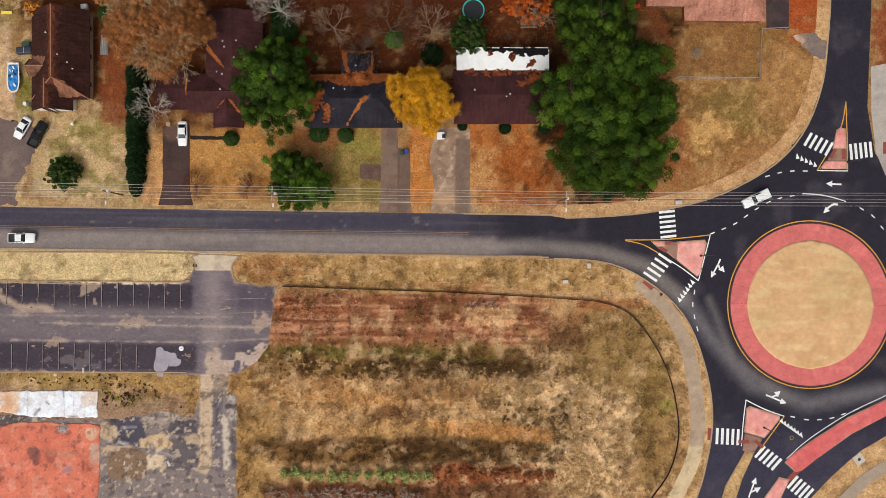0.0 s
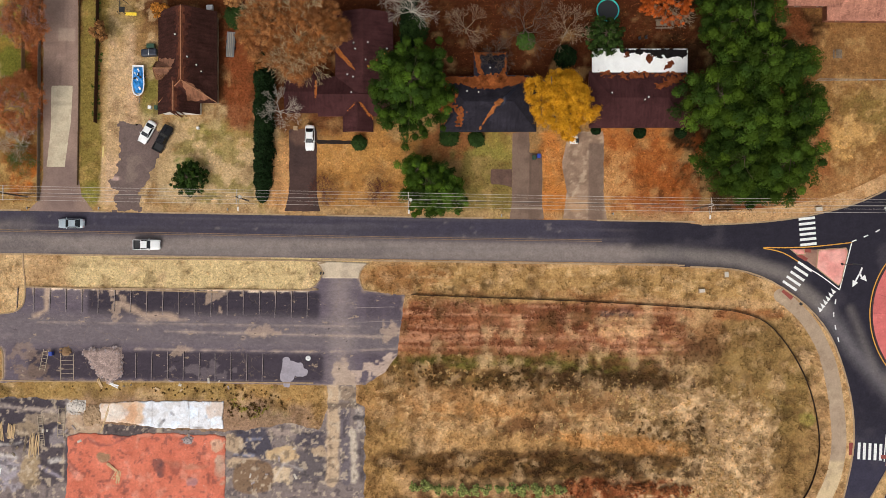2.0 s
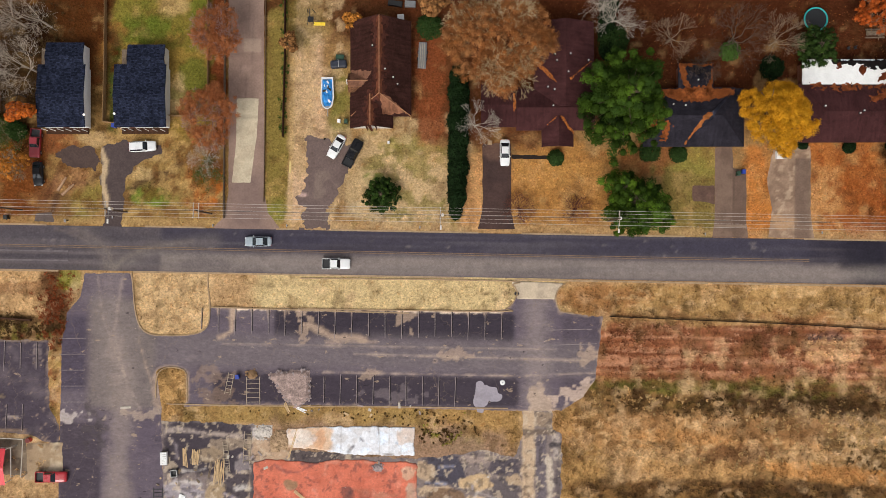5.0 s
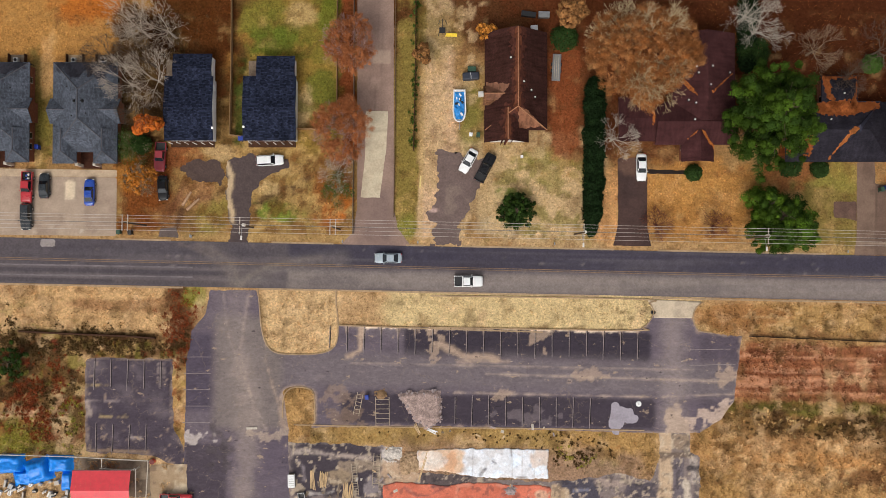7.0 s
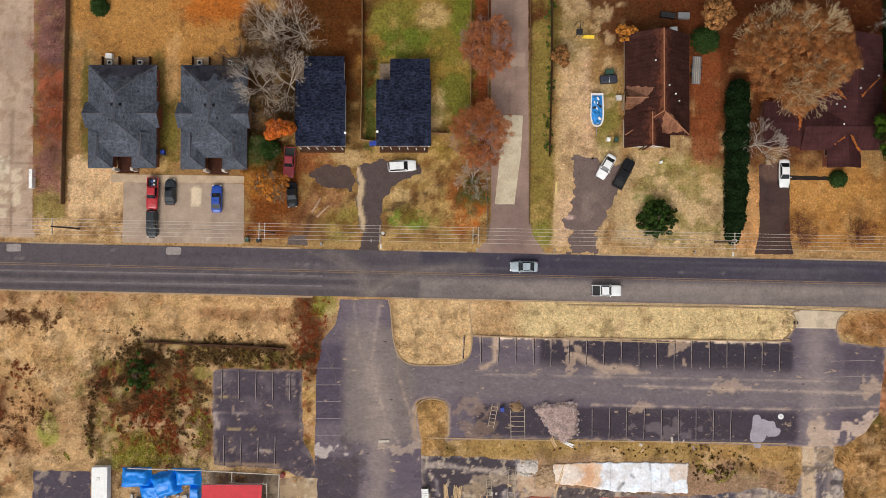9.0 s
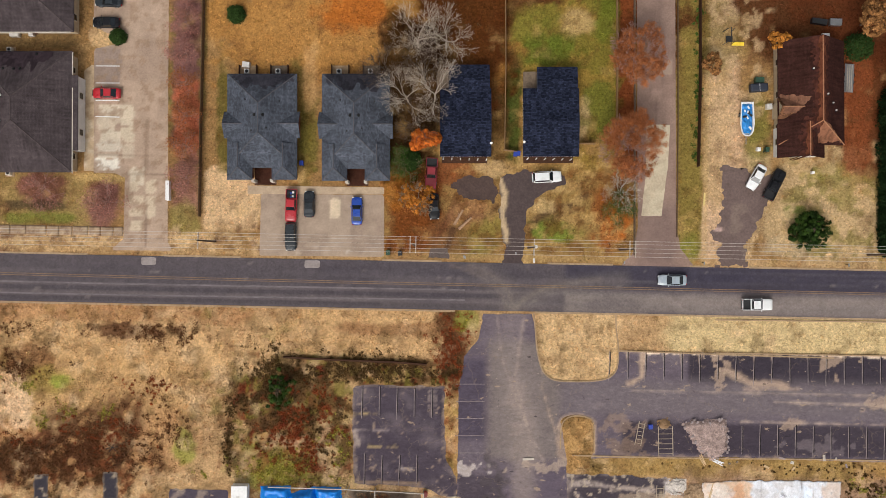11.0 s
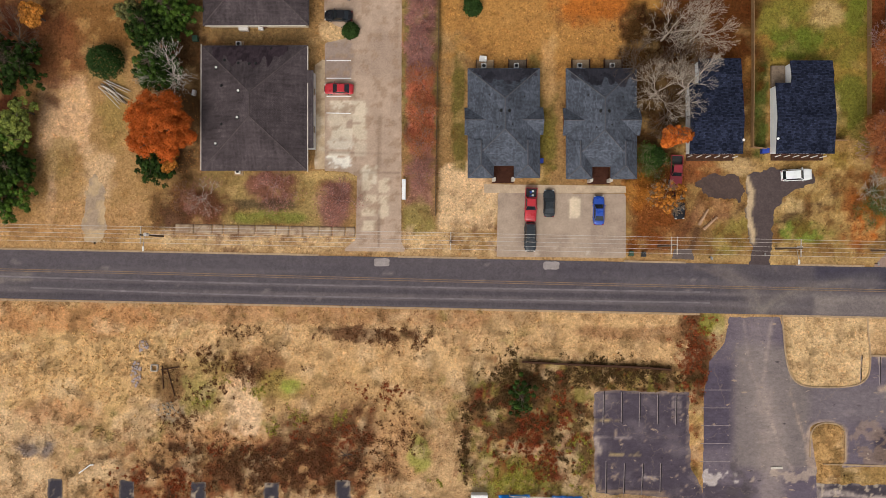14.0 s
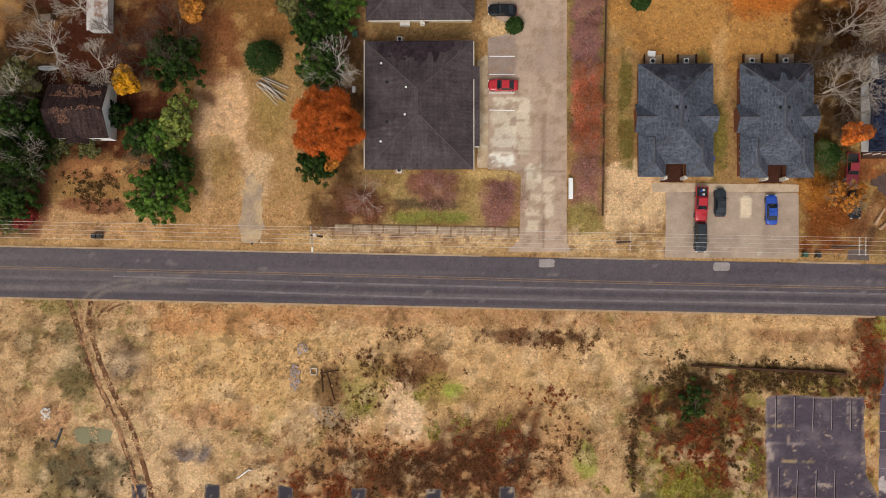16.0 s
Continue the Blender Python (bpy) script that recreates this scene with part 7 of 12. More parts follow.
W_BRICK = cover("brown_brick_wall", lin(130, 84, 64), 0.9, ((2.0, 0.8, 1.2), (9.0, 0.75, 1.25)), 0.4, 0.02)
W_WHITE = cover("white_siding", lin(214, 212, 208), 0.7, ((0.8, 0.9, 1.06), (6.0, 0.93, 1.05)), 0.2, 0.01)
W_SIDING = cover("fresh_white_siding", lin(240, 240, 238), 0.6, ((0.8, 0.94, 1.04), (6.0, 0.95, 1.04)), 0.2, 0.01)
W_TAN = cover("tan_siding", lin(176, 158, 132), 0.8, ((1.0, 0.85, 1.1), (7.0, 0.9, 1.1)), 0.2, 0.01)
M_FASCIA = cover("painted_fascia", lin(196, 186, 172), 0.7, ((2.0, 0.8, 1.1), (9.0, 0.85, 1.1)), 0.2, 0.01)
M_RIDGE_PALE = cover("ridge_tiles", lin(88, 86, 90), 0.9, ((2.0, 0.75, 1.2), (7.0, 0.7, 1.25)), 0.3, 0.02)
M_RIDGE_DARK = cover("dark_ridge_tiles", lin(84, 74, 74), 0.9, ((2.0, 0.8, 1.2), (7.0, 0.7, 1.25)), 0.3, 0.02)
M_RIDGE_RUST = cover("worn_ridge_tiles", lin(164, 118, 88), 0.9, ((2.0, 0.75, 1.2), (8.0, 0.8, 1.2)), 0.3, 0.02)
M_VENT = plain("pale_vent_metal", lin(214, 210, 204), 0.5, 0.2)
M_VENT_BLACK = plain("black_vent_plastic", lin(10, 10, 11), 0.85)
M_VENT_DARK = plain("dark_vent_metal", lin(26, 24, 25), 0.6, 0.2)
M_PORCH = cover("dark_porch_brick", lin(66, 40, 30), 0.9, ((2.0, 0.7, 1.3), (9.0, 0.7, 1.3)), 0.4, 0.02)
M_DOOR = plain("door_paint", lin(96, 60, 50), 0.5)


def roof_planes(kind, w, l, rise, run=0.0):
    """Slopes of a roof over a w by l rectangle, ridge along y, eave at 0; run: how far each hip end draws the ridge in."""
    a, b = w / 2, l / 2
    if kind == "flat":
        return [[(-a, -b, 0), (a, -b, 0), (a, b, rise), (-a, b, rise)]], []
    s = b - (run if kind != "gable" else 0)
    n = b - (run if kind == "hip" else 0)
    if kind == "halfhip":
        s, n = b - run, b
    south, north = (0, -s, rise), (0, n, rise)
    planes = [[(a, -b, 0), (a, b, 0), north, south], [(-a, b, 0), (-a, -b, 0), south, north]]
    ridges = [(south, north)]
    if s < b:
        planes.append([(-a, -b, 0), (a, -b, 0), south])
        ridges += [(south, (-a, -b, 0)), (south, (a, -b, 0))]
    if n < b:
        planes.append([(a, b, 0), (-a, b, 0), north])
        ridges += [(north, (-a, b, 0)), (north, (a, b, 0))]
    return planes, ridges


def roof_mesh(planes, drop=0.2):
    bm = bmesh.new()
    uv = bm.loops.layers.uv.new("roof")
    edges = {}
    for p in planes:
        vs = [bm.verts.new(q) for q in p]
        f = bm.faces.new(vs)
        f.normal_update()
        if f.normal.z < 0:
            f.normal_flip()
            f.normal_update()
        along = Vector((0, 0, 1)).cross(f.normal)
        along = along.normalized() if along.length > 1e-4 else Vector((1, 0, 0))
        up = f.normal.cross(along)
        for lp in f.loops:
            lp[uv].uv = (lp.vert.co.dot(along), lp.vert.co.dot(up))
        for k in range(len(p)):
            q, r = p[k - 1], p[k]
            key = tuple(sorted((tuple(np.round(q, 3)), tuple(np.round(r, 3)))))
            edges[key] = edges.get(key, 0) + 1
    for (q, r), n in edges.items():
        if n == 1:
            vs = [bm.verts.new(c) for c in (q, r, (r[0], r[1], r[2] - drop), (q[0], q[1], q[2] - drop))]
            f = bm.faces.new(vs)
            for lp in f.loops:
                lp[uv].uv = (lp.vert.co.x + lp.vert.co.y, 0.02)
    me = bpy.data.meshes.new("roof")
    bm.to_mesh(me)
    bm.free()
    return me


WINGS, DOORED = [], set()


def add_wing(house, x, y, w, l, kind, turn, eave, rise, run, roof_mat, wall_mat, yaw, ridge_mat=None, over=0.45, openings=True):
    """One roofed block of a house, w wide and l deep; turn 90 lays the ridge along its width."""
    m = pose(x, y, eave, 0, 0, yaw + turn)
    if turn:
        w, l = l, w
    planes, ridges = roof_planes(kind, w, l, rise, run)
    me = roof_mesh(planes)
    me.materials.append(roof_mat)
    roof = hung("roof", me, house)
    roof.matrix_basis = house.matrix_basis.inverted() @ m
    WINGS.append((m, planes))
    if ridge_mat:
        for q, r in ridges:
            q, r = Vector(q), Vector(r)
            d = (r - q).normalized()
            bm = a_tube(q + d * 0.05 + Vector((0, 0, 0.0)), r - d * 0.1 + Vector((0, 0, 0.0)), 0.09, 0.09, 6)
            cap = part("ridge_cap", bm, ridge_mat, roof)
    bm = bmesh.new()
    a, b = w / 2 - over, l / 2 - over
    add_prism(bm, [(-a, -b), (a, -b), (a, b), (-a, b)], -eave, -0.02)
    if kind in ("gable", "halfhip"):
        ends = (-b, b) if kind == "gable" else (b,)
        top = rise * (a / (w / 2)) - 0.15
        for e in ends:
            vs = [bm.verts.new(c) for c in ((-a, e, -0.02), (a, e, -0.02), (0, e, top))]
            bm.faces.new(vs)
    wall = part("wall", bm, wall_mat, house)
    wall.matrix_basis = roof.matrix_basis
    if openings:
        for side in (-1, 1):
            n = max(1, int(l / 4.5))
            for k in range(n):
                py = -b + (k + 0.5) * 2 * b / n
                if turn and side < 0 and k == n // 2 and house.name not in DOORED:
                    DOORED.add(house.name)
                    part("door", a_box(side * (a + 0.02), py, -eave + 1.03, 0.08, 0.95, 2.05), M_DOOR, wall, "painted front door")
                    continue
                win = part("window", a_box(side * (a + 0.02), py, -eave + 1.55, 0.08, 1.15, 1.25), M_FASCIA, wall, "pale framed window")
                win.matrix_basis = Matrix()
                part("pane", a_box(side * (a + 0.05), py, -eave + 1.55, 0.06, 0.95, 1.05), M_GLASS, wall)
        if not turn and house.name not in DOORED:
            DOORED.add(house.name)
            part("door", a_box(0.8, -b - 0.02, -eave + 1.03, 0.95, 0.08, 2.05), M_DOOR, wall, "painted front door")
    return roof


def on_roof(house, name, x, y, z, r, h, mat):
    ob = part(name, a_tube((0, 0, -0.6), (0, 0, h), r, r * 0.9, 10), mat, house)
    ob.matrix_basis = house.matrix_basis.inverted() @ pose(x, y, z)
    part("cap", a_tube((0, 0, h), (0, 0, h + 0.06), r * 1.25, r * 1.0, 10), mat, ob)
    part("flange", a_tube((0, 0, 0.0), (0, 0, 0.12), r * 2.1, r * 1.6, 12), M_VENT_BLACK, ob, "black rubber flange")
    return ob


def roof_z(x, y):
    best = None
    for m, planes in WINGS:
        q = m.inverted() @ Vector((x, y, 0))
        for p in planes:
            n = (Vector(p[1]) - Vector(p[0])).cross(Vector(p[2]) - Vector(p[0]))
            if abs(n.z) < 1e-6:
                continue
            inside = all(((p[k][0] - p[k - 1][0]) * (q.y - p[k - 1][1]) - (p[k][1] - p[k - 1][1]) * (q.x - p[k - 1][0])) * (1 if n.z > 0 else -1) >= -1e-6 for k in range(len(p)))
            if inside:
                z = p[0][2] - (n.x * (q.x - p[0][0]) + n.y * (q.y - p[0][1])) / n.z + m.translation.z
                best = z if best is None else max(best, z)
    return best


def vents(house, spots, mat=None, r=0.12, h=0.35):
    for x, y in spots:
        z = roof_z(x, y)
        if z is not None:
            on_roof(house, "roof_vent", x, y, z, r, h, mat or M_VENT)


def house_at(x, y, label, name="house", yaw=1.2):
    return empty(name, pose(x, y, 0, 0, 0, yaw), label, "house", "houses along the street")


YAW = 1.2
# steep brown house with a front gable
h = house_at(*(-69.26, 37.84), "steep brown-shingled house with a front gable")
add_wing(h, -69.23, 38.50, 11.00, 17.22, "halfhip", 0, 2.7, 4.2, 3.4, R_RUST, W_TAN, YAW, M_RIDGE_RUST)
add_wing(h, -70.74, 30.54, 7.83, 5.67, "gable", 0, 2.6, 3.4, 0, R_RUST, W_WHITE, YAW, M_RIDGE_RUST)
add_wing(h, -72.49, 35.78, 4.95, 3.38, "gable", 90, 3.3, 1.9, 0, R_RUST_LIT, W_TAN, YAW, M_RIDGE_RUST, openings=False)
vents(h, [(-68.20, 37.65), (-66.80, 36.44), (-70.51, 41.76), (-66.04, 35.37)])
porch = part("porch_frame", a_box(*(-66.11, 30.99), 2.4, 3.0, 0.12, 0.12), M_WHITE, h)
porch.matrix_basis = h.matrix_basis.inverted()

# wide maroon house with carport
h = house_at(*(-38.26, 33.53), "rambling maroon-shingled house with a carport")
add_wing(h, -37.63, 31.76, 14.08, 7.55, "gable", 90, 2.7, 1.9, 0, R_MAROON, W_BRICK, YAW)
add_wing(h, -36.16, 39.91, 10.92, 15.64, "gable", 0, 2.7, 2.2, 0, R_MAROON, W_BRICK, YAW)
add_wing(h, -47.55, 32.32, 6.96, 7.78, "gable", 90, 2.45, 0.9, 0, R_MAROON, W_BRICK, YAW, openings=False)
add_wing(h, -37.11, 27.73, 5.76, 5.37, "gable", 0, 2.6, 1.6, 0, R_MAROON, W_BRICK, YAW)
vents(h, [(-38.01, 41.41), (-35.33, 41.47), (-31.84, 40.70), (-35.68, 38.18), (-39.14, 35.62), (-38.00, 35.08), (-38.25, 32.11), (-43.80, 35.66), (-37.68, 40.28)], None, 0.12, 0.3)
# slate house under leaves
h = house_at(*(-14.09, 30.01), "low slate-roofed house strewn with fallen leaves")
add_wing(h, -12.61, 30.81, 18.28, 10.57, "hip", 90, 2.7, 2.3, 4.6, R_SLATE, W_BRICK, YAW)
add_wing(h, -9.70, 31.11, 9.71, 10.38, "hip", 0, 2.6, 2.45, 5.88, R_SLATE_PALE, W_BRICK, YAW)
add_wing(h, -12.23, 36.77, 6.35, 7.94, "hip", 0, 2.7, 2.0, 3.0, R_SLATE, W_BRICK, YAW)
vents(h, [(-12.48, 37.17), (-16.72, 32.83), (-14.55, 32.66)])
# maroon house with a white rear roof
h = house_at(*(16.15, 32.84), "maroon-shingled house with a white membrane roof behind")
add_wing(h, 15.90, 32.23, 18.73, 10.75, "hip", 90, 2.7, 1.7, 4.0, R_MAROON, W_BRICK, YAW)
M_MEMBRANE = cover("white_roof_membrane", lin(236, 236, 234), 0.6, ((0.8, 0.9, 1.04), (5.0, 0.9, 1.05)), 0.2, 0.01)
add_wing(h, 16.09, 39.28, 18.19, 5.11, "flat", 0, 2.75, 0.25, 0, M_MEMBRANE, W_BRICK, YAW, openings=False)
M_FELT = cover("torn_roofing_felt", None, 0.8, ((1.5, 0.7, 1.3), (7.0, 0.8, 1.2)), 0.4, 0.02)
vents(h, [(17.37, 32.32), (16.71, 31.87), (10.54, 33.06)])
# brick-roofed house in the far corner
h = house_at(*(58.48, 54.47), "long red-brown shingled house at the corner")
add_wing(h, 60.08, 54.46, 16.31, 12.47, "hip", 90, 2.7, 2.0, 5.0, R_RED, W_BRICK, 0.8)
add_wing(h, 49.17, 54.80, 9.58, 7.85, "hip", 90, 2.6, 1.6, 3.0, R_RED, W_BRICK, 0.8)
# the two navy cottages
for spec in (((-112.32, 32.74, 9.29, 11.32), (-111.40, 39.47, 6.73, 5.07)), ((-126.45, 32.44, 8.50, 11.32), (-126.00, 39.35, 6.82, 5.47))):
    h = house_at(spec[0][0], spec[0][1], "small white-sided cottage under blue-black shingles")
    add_wing(h, *spec[0][:2], spec[0][2], spec[0][3], "gable", 90, 3.0, 0.75, 0, R_NAVY, W_SIDING, YAW, None, 0.3)
    add_wing(h, *spec[1][:2], spec[1][2], spec[1][3], "gable", 90, 2.9, 0.6, 0, R_NAVY, W_SIDING, YAW, None, 0.3)
    front = spec[0][1] - spec[0][3] / 2
    for k in range(6):
        post = part("porch_post", a_tube((0, 0, 0), (0, 0, 2.6), 0.07, 0.07, 8), M_WHITE, h)
        post.matrix_basis = h.matrix_basis.inverted() @ pose(spec[0][0] - 3.6 + 1.45 * k, front - 0.25, 0)
    deck = part("porch_deck", a_box(0, 0, 0.2, spec[0][2] * 0.9, 1.1, 0.35), M_WOOD_DARK, h)
    deck.matrix_basis = h.matrix_basis.inverted() @ pose(spec[0][0], front - 0.2, 0, 0, 0, YAW)
    dish = part("satellite_dish", a_tube((0, 0, 0), (0, 0, 0.1), 0.08, 0.22, 14), M_VENT, h)
    dish.matrix_basis = h.matrix_basis.inverted() @ pose(spec[0][0] + (4.3 if spec[0][0] < -115 else -4.4), front + 2.3, 3.3, 25)
    step = part("rear_deck", a_box(0, 0, 0.3, 2.2, 3.4, 0.5), M_WOOD_GREY, h)
    step.matrix_basis = h.matrix_basis.inverted() @ pose(spec[1][0] - spec[1][2] / 2 - 0.9, spec[1][1] + 0.5, 0, 0, 0, YAW)
# the paired grey bungalows
for spec in (((-160.25, 31.11, 11.62, 17.64),), ((-144.65, 31.33, 11.33, 17.82),)):
    x, y, w, l = spec[0]
    h = house_at(x, y, "grey-shingled brick bungalow with side gables")
    c = lambda u, v: (x + u * math.cos(radians(YAW)) - v * math.sin(radians(YAW)), y + u * math.sin(radians(YAW)) + v * math.cos(radians(YAW)))
    add_wing(h, *c(0, 1.0), w, l - 2.0, "hip", 0, 2.7, 3.1, 5.4, R_GREY, W_BRICK, YAW, M_RIDGE_PALE)
    add_wing(h, *c(0, 0.3), w + 1.0, 4.4, "gable", 90, 2.7, 1.5, 0, R_GREY, W_BRICK, YAW, M_RIDGE_PALE)
    add_wing(h, *c(-w / 2 + 2.1, -l / 2 + 3.0), 4.2, 6.0, "halfhip", 0, 2.7, 1.5, 2.0, R_GREY, W_BRICK, YAW, M_RIDGE_PALE)
    add_wing(h, *c(w / 2 - 2.1, -l / 2 + 3.0), 4.2, 6.0, "halfhip", 0, 2.7, 1.5, 2.0, R_GREY, W_BRICK, YAW, M_RIDGE_PALE)
    vents(h, [c(-0.6, 1.5), c(0.7, 1.5)], M_VENT_BLACK, 0.14, 0.32)
    vents(h, [c(1.2, -0.6), c(-1.2, -1.0), c(3.2, 4.0), c(-2.4, 4.2)], M_VENT_DARK, 0.07, 0.25)
    stoop = part("porch_floor", a_box(0, 0, 0.1, 3.6, 3.0, 0.2), M_PORCH, h, "dark brick porch floor")
    stoop.matrix_basis = h.matrix_basis.inverted() @ pose(*c(0, -l / 2 + 0.9), 0.02, 0, 0, YAW)
    for sx in (-1.9, 1.9):
        post = part("porch_column", a_box(0, 0, 1.3, 0.5, 0.5, 2.6), M_FASCIA, h)
        post.matrix_basis = h.matrix_basis.inverted() @ pose(*c(sx * 0.82, -l / 2 - 0.1), 0, 0, 0, YAW)
    for sx in (-2.9, 2.4):
        pad = part("condenser_pad", a_box(0, 0, 0.06, 3.0, 2.2, 0.12), M_WOOD_GREY if sx > 0 or x > -100 else M_KERB, h)
        for rx, rl in ((-1.45, 0), (1.45, 0)):
            rail = part("deck_rail", a_box(rx, 0, 0.5, 0.1, 2.2, 0.9), M_WOOD_DARK, h)
            rail.matrix_basis = h.matrix_basis.inverted() @ pose(*c(sx, l / 2 + 0.9), 0, 0, 0, YAW)
        pad.matrix_basis = h.matrix_basis.inverted() @ pose(*c(sx, l / 2 + 0.9), 0, 0, 0, YAW)
        unit = part("air_conditioner", a_box(0, 0, 0.5, 0.8, 0.8, 0.75, 0, 0.05), M_VENT, h, "grey outdoor cooling unit")
        unit.matrix_basis = h.matrix_basis.inverted() @ pose(*c(sx - 0.2, l / 2 + 0.9), 0, 0, 0, YAW)
        part("fan_grille", a_tube((0, 0, 0.88), (0, 0, 0.92), 0.3, 0.28, 14), M_VENT_DARK, unit)
# brown-roofed flats
x, y, w, l = -200.36, 32.77, 17.08, 20.18
h = house_at(x, y, "square dark-brown-roofed block of flats", "apartment_block")
add_wing(h, x, y, w, l, "hip", 0, 2.9, 3.2, 8.2, R_FLAT, W_TAN, YAW, M_RIDGE_DARK)
add_wing(h, -191.81, 32.75, 1.9, 12.48, "flat", 0, 2.88, 0.06, 0, R_FLAT, W_WHITE, YAW, None, 0.1)
for s in (-1, 1):
    gut = part("gutter", a_box(0, 0, 0, 0.14, l, 0.16), M_FASCIA, h, "pale gutter")
    gut.matrix_basis = h.matrix_basis.inverted() @ pose(x + s * (w / 2 + 0.06), y, 2.85, 0, 0, YAW)
vents(h, [(-202.25, 34.96), (-202.34, 30.78), (-206.11, 26.77), (-206.27, 38.90)], None, 0.16, 0.35)
vents(h, [(-205.33, 36.01), (-205.20, 29.86), (-202.77, 39.65), (-201.01, 39.59), (-199.96, 39.61), (-205.06, 40.14), (-197.83, 42.35)], M_VENT_DARK, 0.12, 0.3)
for at in ((-203.43, 22.77), (-203.77, 43.65)):
    pad = part("condenser_pad", a_box(0, 0, 0.06, 1.5, 1.2, 0.12), M_KERB, h)
    pad.matrix_basis = h.matrix_basis.inverted() @ pose(*at, 0)
    unit = part("air_conditioner", a_box(0, 0, 0.5, 0.8, 0.8, 0.75, 0, 0.05), M_VENT, h, "grey outdoor cooling unit")
    unit.matrix_basis = h.matrix_basis.inverted() @ pose(*at, 0)
    part("fan_grille", a_tube((0, 0, 0.88), (0, 0, 0.92), 0.3, 0.28, 14), M_VENT_DARK, unit)
x, y, w, l = -200.66, 56.08, 17.10, 20.05
h = house_at(x, y, "square dark-brown-roofed block of flats with white gutter", "apartment_block")
add_wing(h, x, y, w, l, "hip", 0, 2.9, 3.2, 8.2, R_FLAT, W_TAN, YAW, M_RIDGE_DARK)
gut = part("gutter", a_box(0, 0, 0, w * 0.95, 0.16, 0.16), M_FASCIA, h, "white gutter")
gut.matrix_basis = h.matrix_basis.inverted() @ pose(x + 0.2, y - l / 2 - 0.06, 2.85, 0, 0, YAW)
# weathered house in the woods, with a white gable end, and its shed
h = house_at(*(-253.59, 31.10), "weathered brown-roofed house with a white gable end")
x, y, w, l = -254.13, 30.87, 9.55, 8.49
add_wing(h, x, y, w, l, "gable", 90, 3.1, 2.4, 0, R_OLD, W_SIDING, YAW, None, 0.04)
add_wing(h, *(-254.51, 27.54), 3.6, 3.4, "gable", 0, 2.5, 1.2, 0, R_OLD, W_WHITE, YAW, None, openings=False)
h = house_at(*(-251.94, 46.92), "narrow shed with a rusty white metal roof", "shed")
M_RUSTY = cover("rusty_white_metal", lin(202, 196, 190), 0.6, ((1.0, 0.8, 1.1), (6.0, 0.85, 1.1)), 0.2, 0.01, blots=((0.9, 0.5, 0.65, lin(140, 84, 50), 0.8),))
x, y, w, l = -251.86, 47.24, 3.44, 6.55
add_wing(h, x, y, w, l, "gable", 0, 2.3, 0.7, 0, M_RUSTY, W_WHITE, YAW, None, 0.15, openings=False)

# fallen leaves on the roofs
def roof_leaves(d, count, x0, x1, y0, y1, colour, seed, size=0.2):
    rng = np.random.RandomState(seed)
    xs, ys = rng.uniform(x0, x1, count), rng.uniform(y0, y1, count)
    keep = (d(xs, ys) + (0.5 if size < 0.1 else 1.4) * (fbm(xs, ys, 1.6, seed) - 0.5)) < 0
    v, cols = [], []
    for x, y in zip(xs[keep], ys[keep]):
        z = roof_z(x, y)
        if z is None:
            continue
        a, s, t = rng.uniform(0, 6.28), size * rng.uniform(0.6, 1.3), rng.uniform(0.7, 1.25)
        for k in range(4):
            v.append((x + s * math.cos(a + k * 1.5708), y + s * math.sin(a + k * 1.5708), z + 0.05 + 0.05 * rng.rand()))
            cols.append((t, t, t))
    f = np.arange(len(v)).reshape(-1, 4)
    ob = new("fallen_leaves", raw_mesh("fallen_leaves", v, f, foliage("leaf_litter_%d" % seed, colour, 0.35), False, np.array(cols)))
    return tagged(ob, "rust-orange fallen leaves drifted on a roof", "leaves", kind="stuff")


def roof_height(x, y):
    """The height of the topmost roof over points of the plan, or -9 where there is none."""
    best = np.full(len(x), -9.0)
    for m, planes in WINGS:
        inv = m.inverted()
        u = inv[0][0] * x + inv[0][1] * y + inv[0][3]
        v = inv[1][0] * x + inv[1][1] * y + inv[1][3]
        for p in planes:
            n = (Vector(p[1]) - Vector(p[0])).cross(Vector(p[2]) - Vector(p[0]))
            sign = 1 if n.z > 0 else -1
            inside = np.ones(len(x), bool)
            for k in range(len(p)):
                inside &= ((p[k][0] - p[k - 1][0]) * (v - p[k - 1][1]) - (p[k][1] - p[k - 1][1]) * (u - p[k - 1][0])) * sign >= -1e-3
            z = p[0][2] - (n.x * (u - p[0][0]) + n.y * (v - p[0][1])) / n.z + m.translation.z
            best = np.where(inside, np.maximum(best, z), best)
    return best


M_LEAF_LAYER = cover("matted_leaves", None, 0.95, ((0.8, 0.8, 1.2), (3.0, 0.72, 1.3), (9.0, 0.7, 1.3)), 0.7, 0.06, spec=0.03)


def roof_overlay(d, bounds, colour, label="rust-orange fallen leaves matted on a roof", rough=0.55, size=1.1, seed=3, mat=None, res=0.13, lift=0.05):
    x0, x1, y0, y1 = bounds
    on = lambda x, y: np.where(roof_height(x, y) > 0, ragged(d, rough, size, seed)(x, y) + rough * 1.6 * (vnoise(x, y, 0.35, seed + 1) - 0.5), 1.0)
    tone = painted(colour, speckle([c * 0.55 for c in colour], 0.52, 0.62, 0.7, 0.7, seed + 2), speckle([c * 1.35 for c in colour], 0.56, 0.66, 0.9, 0.6, seed + 4))
    me = sheet_mesh("roof_overlay", x0, x1, y0, y1, res, on, lift, tone, mat or M_LEAF_LAYER, 0.0, lambda x, y: np.maximum(roof_height(x, y), 0))
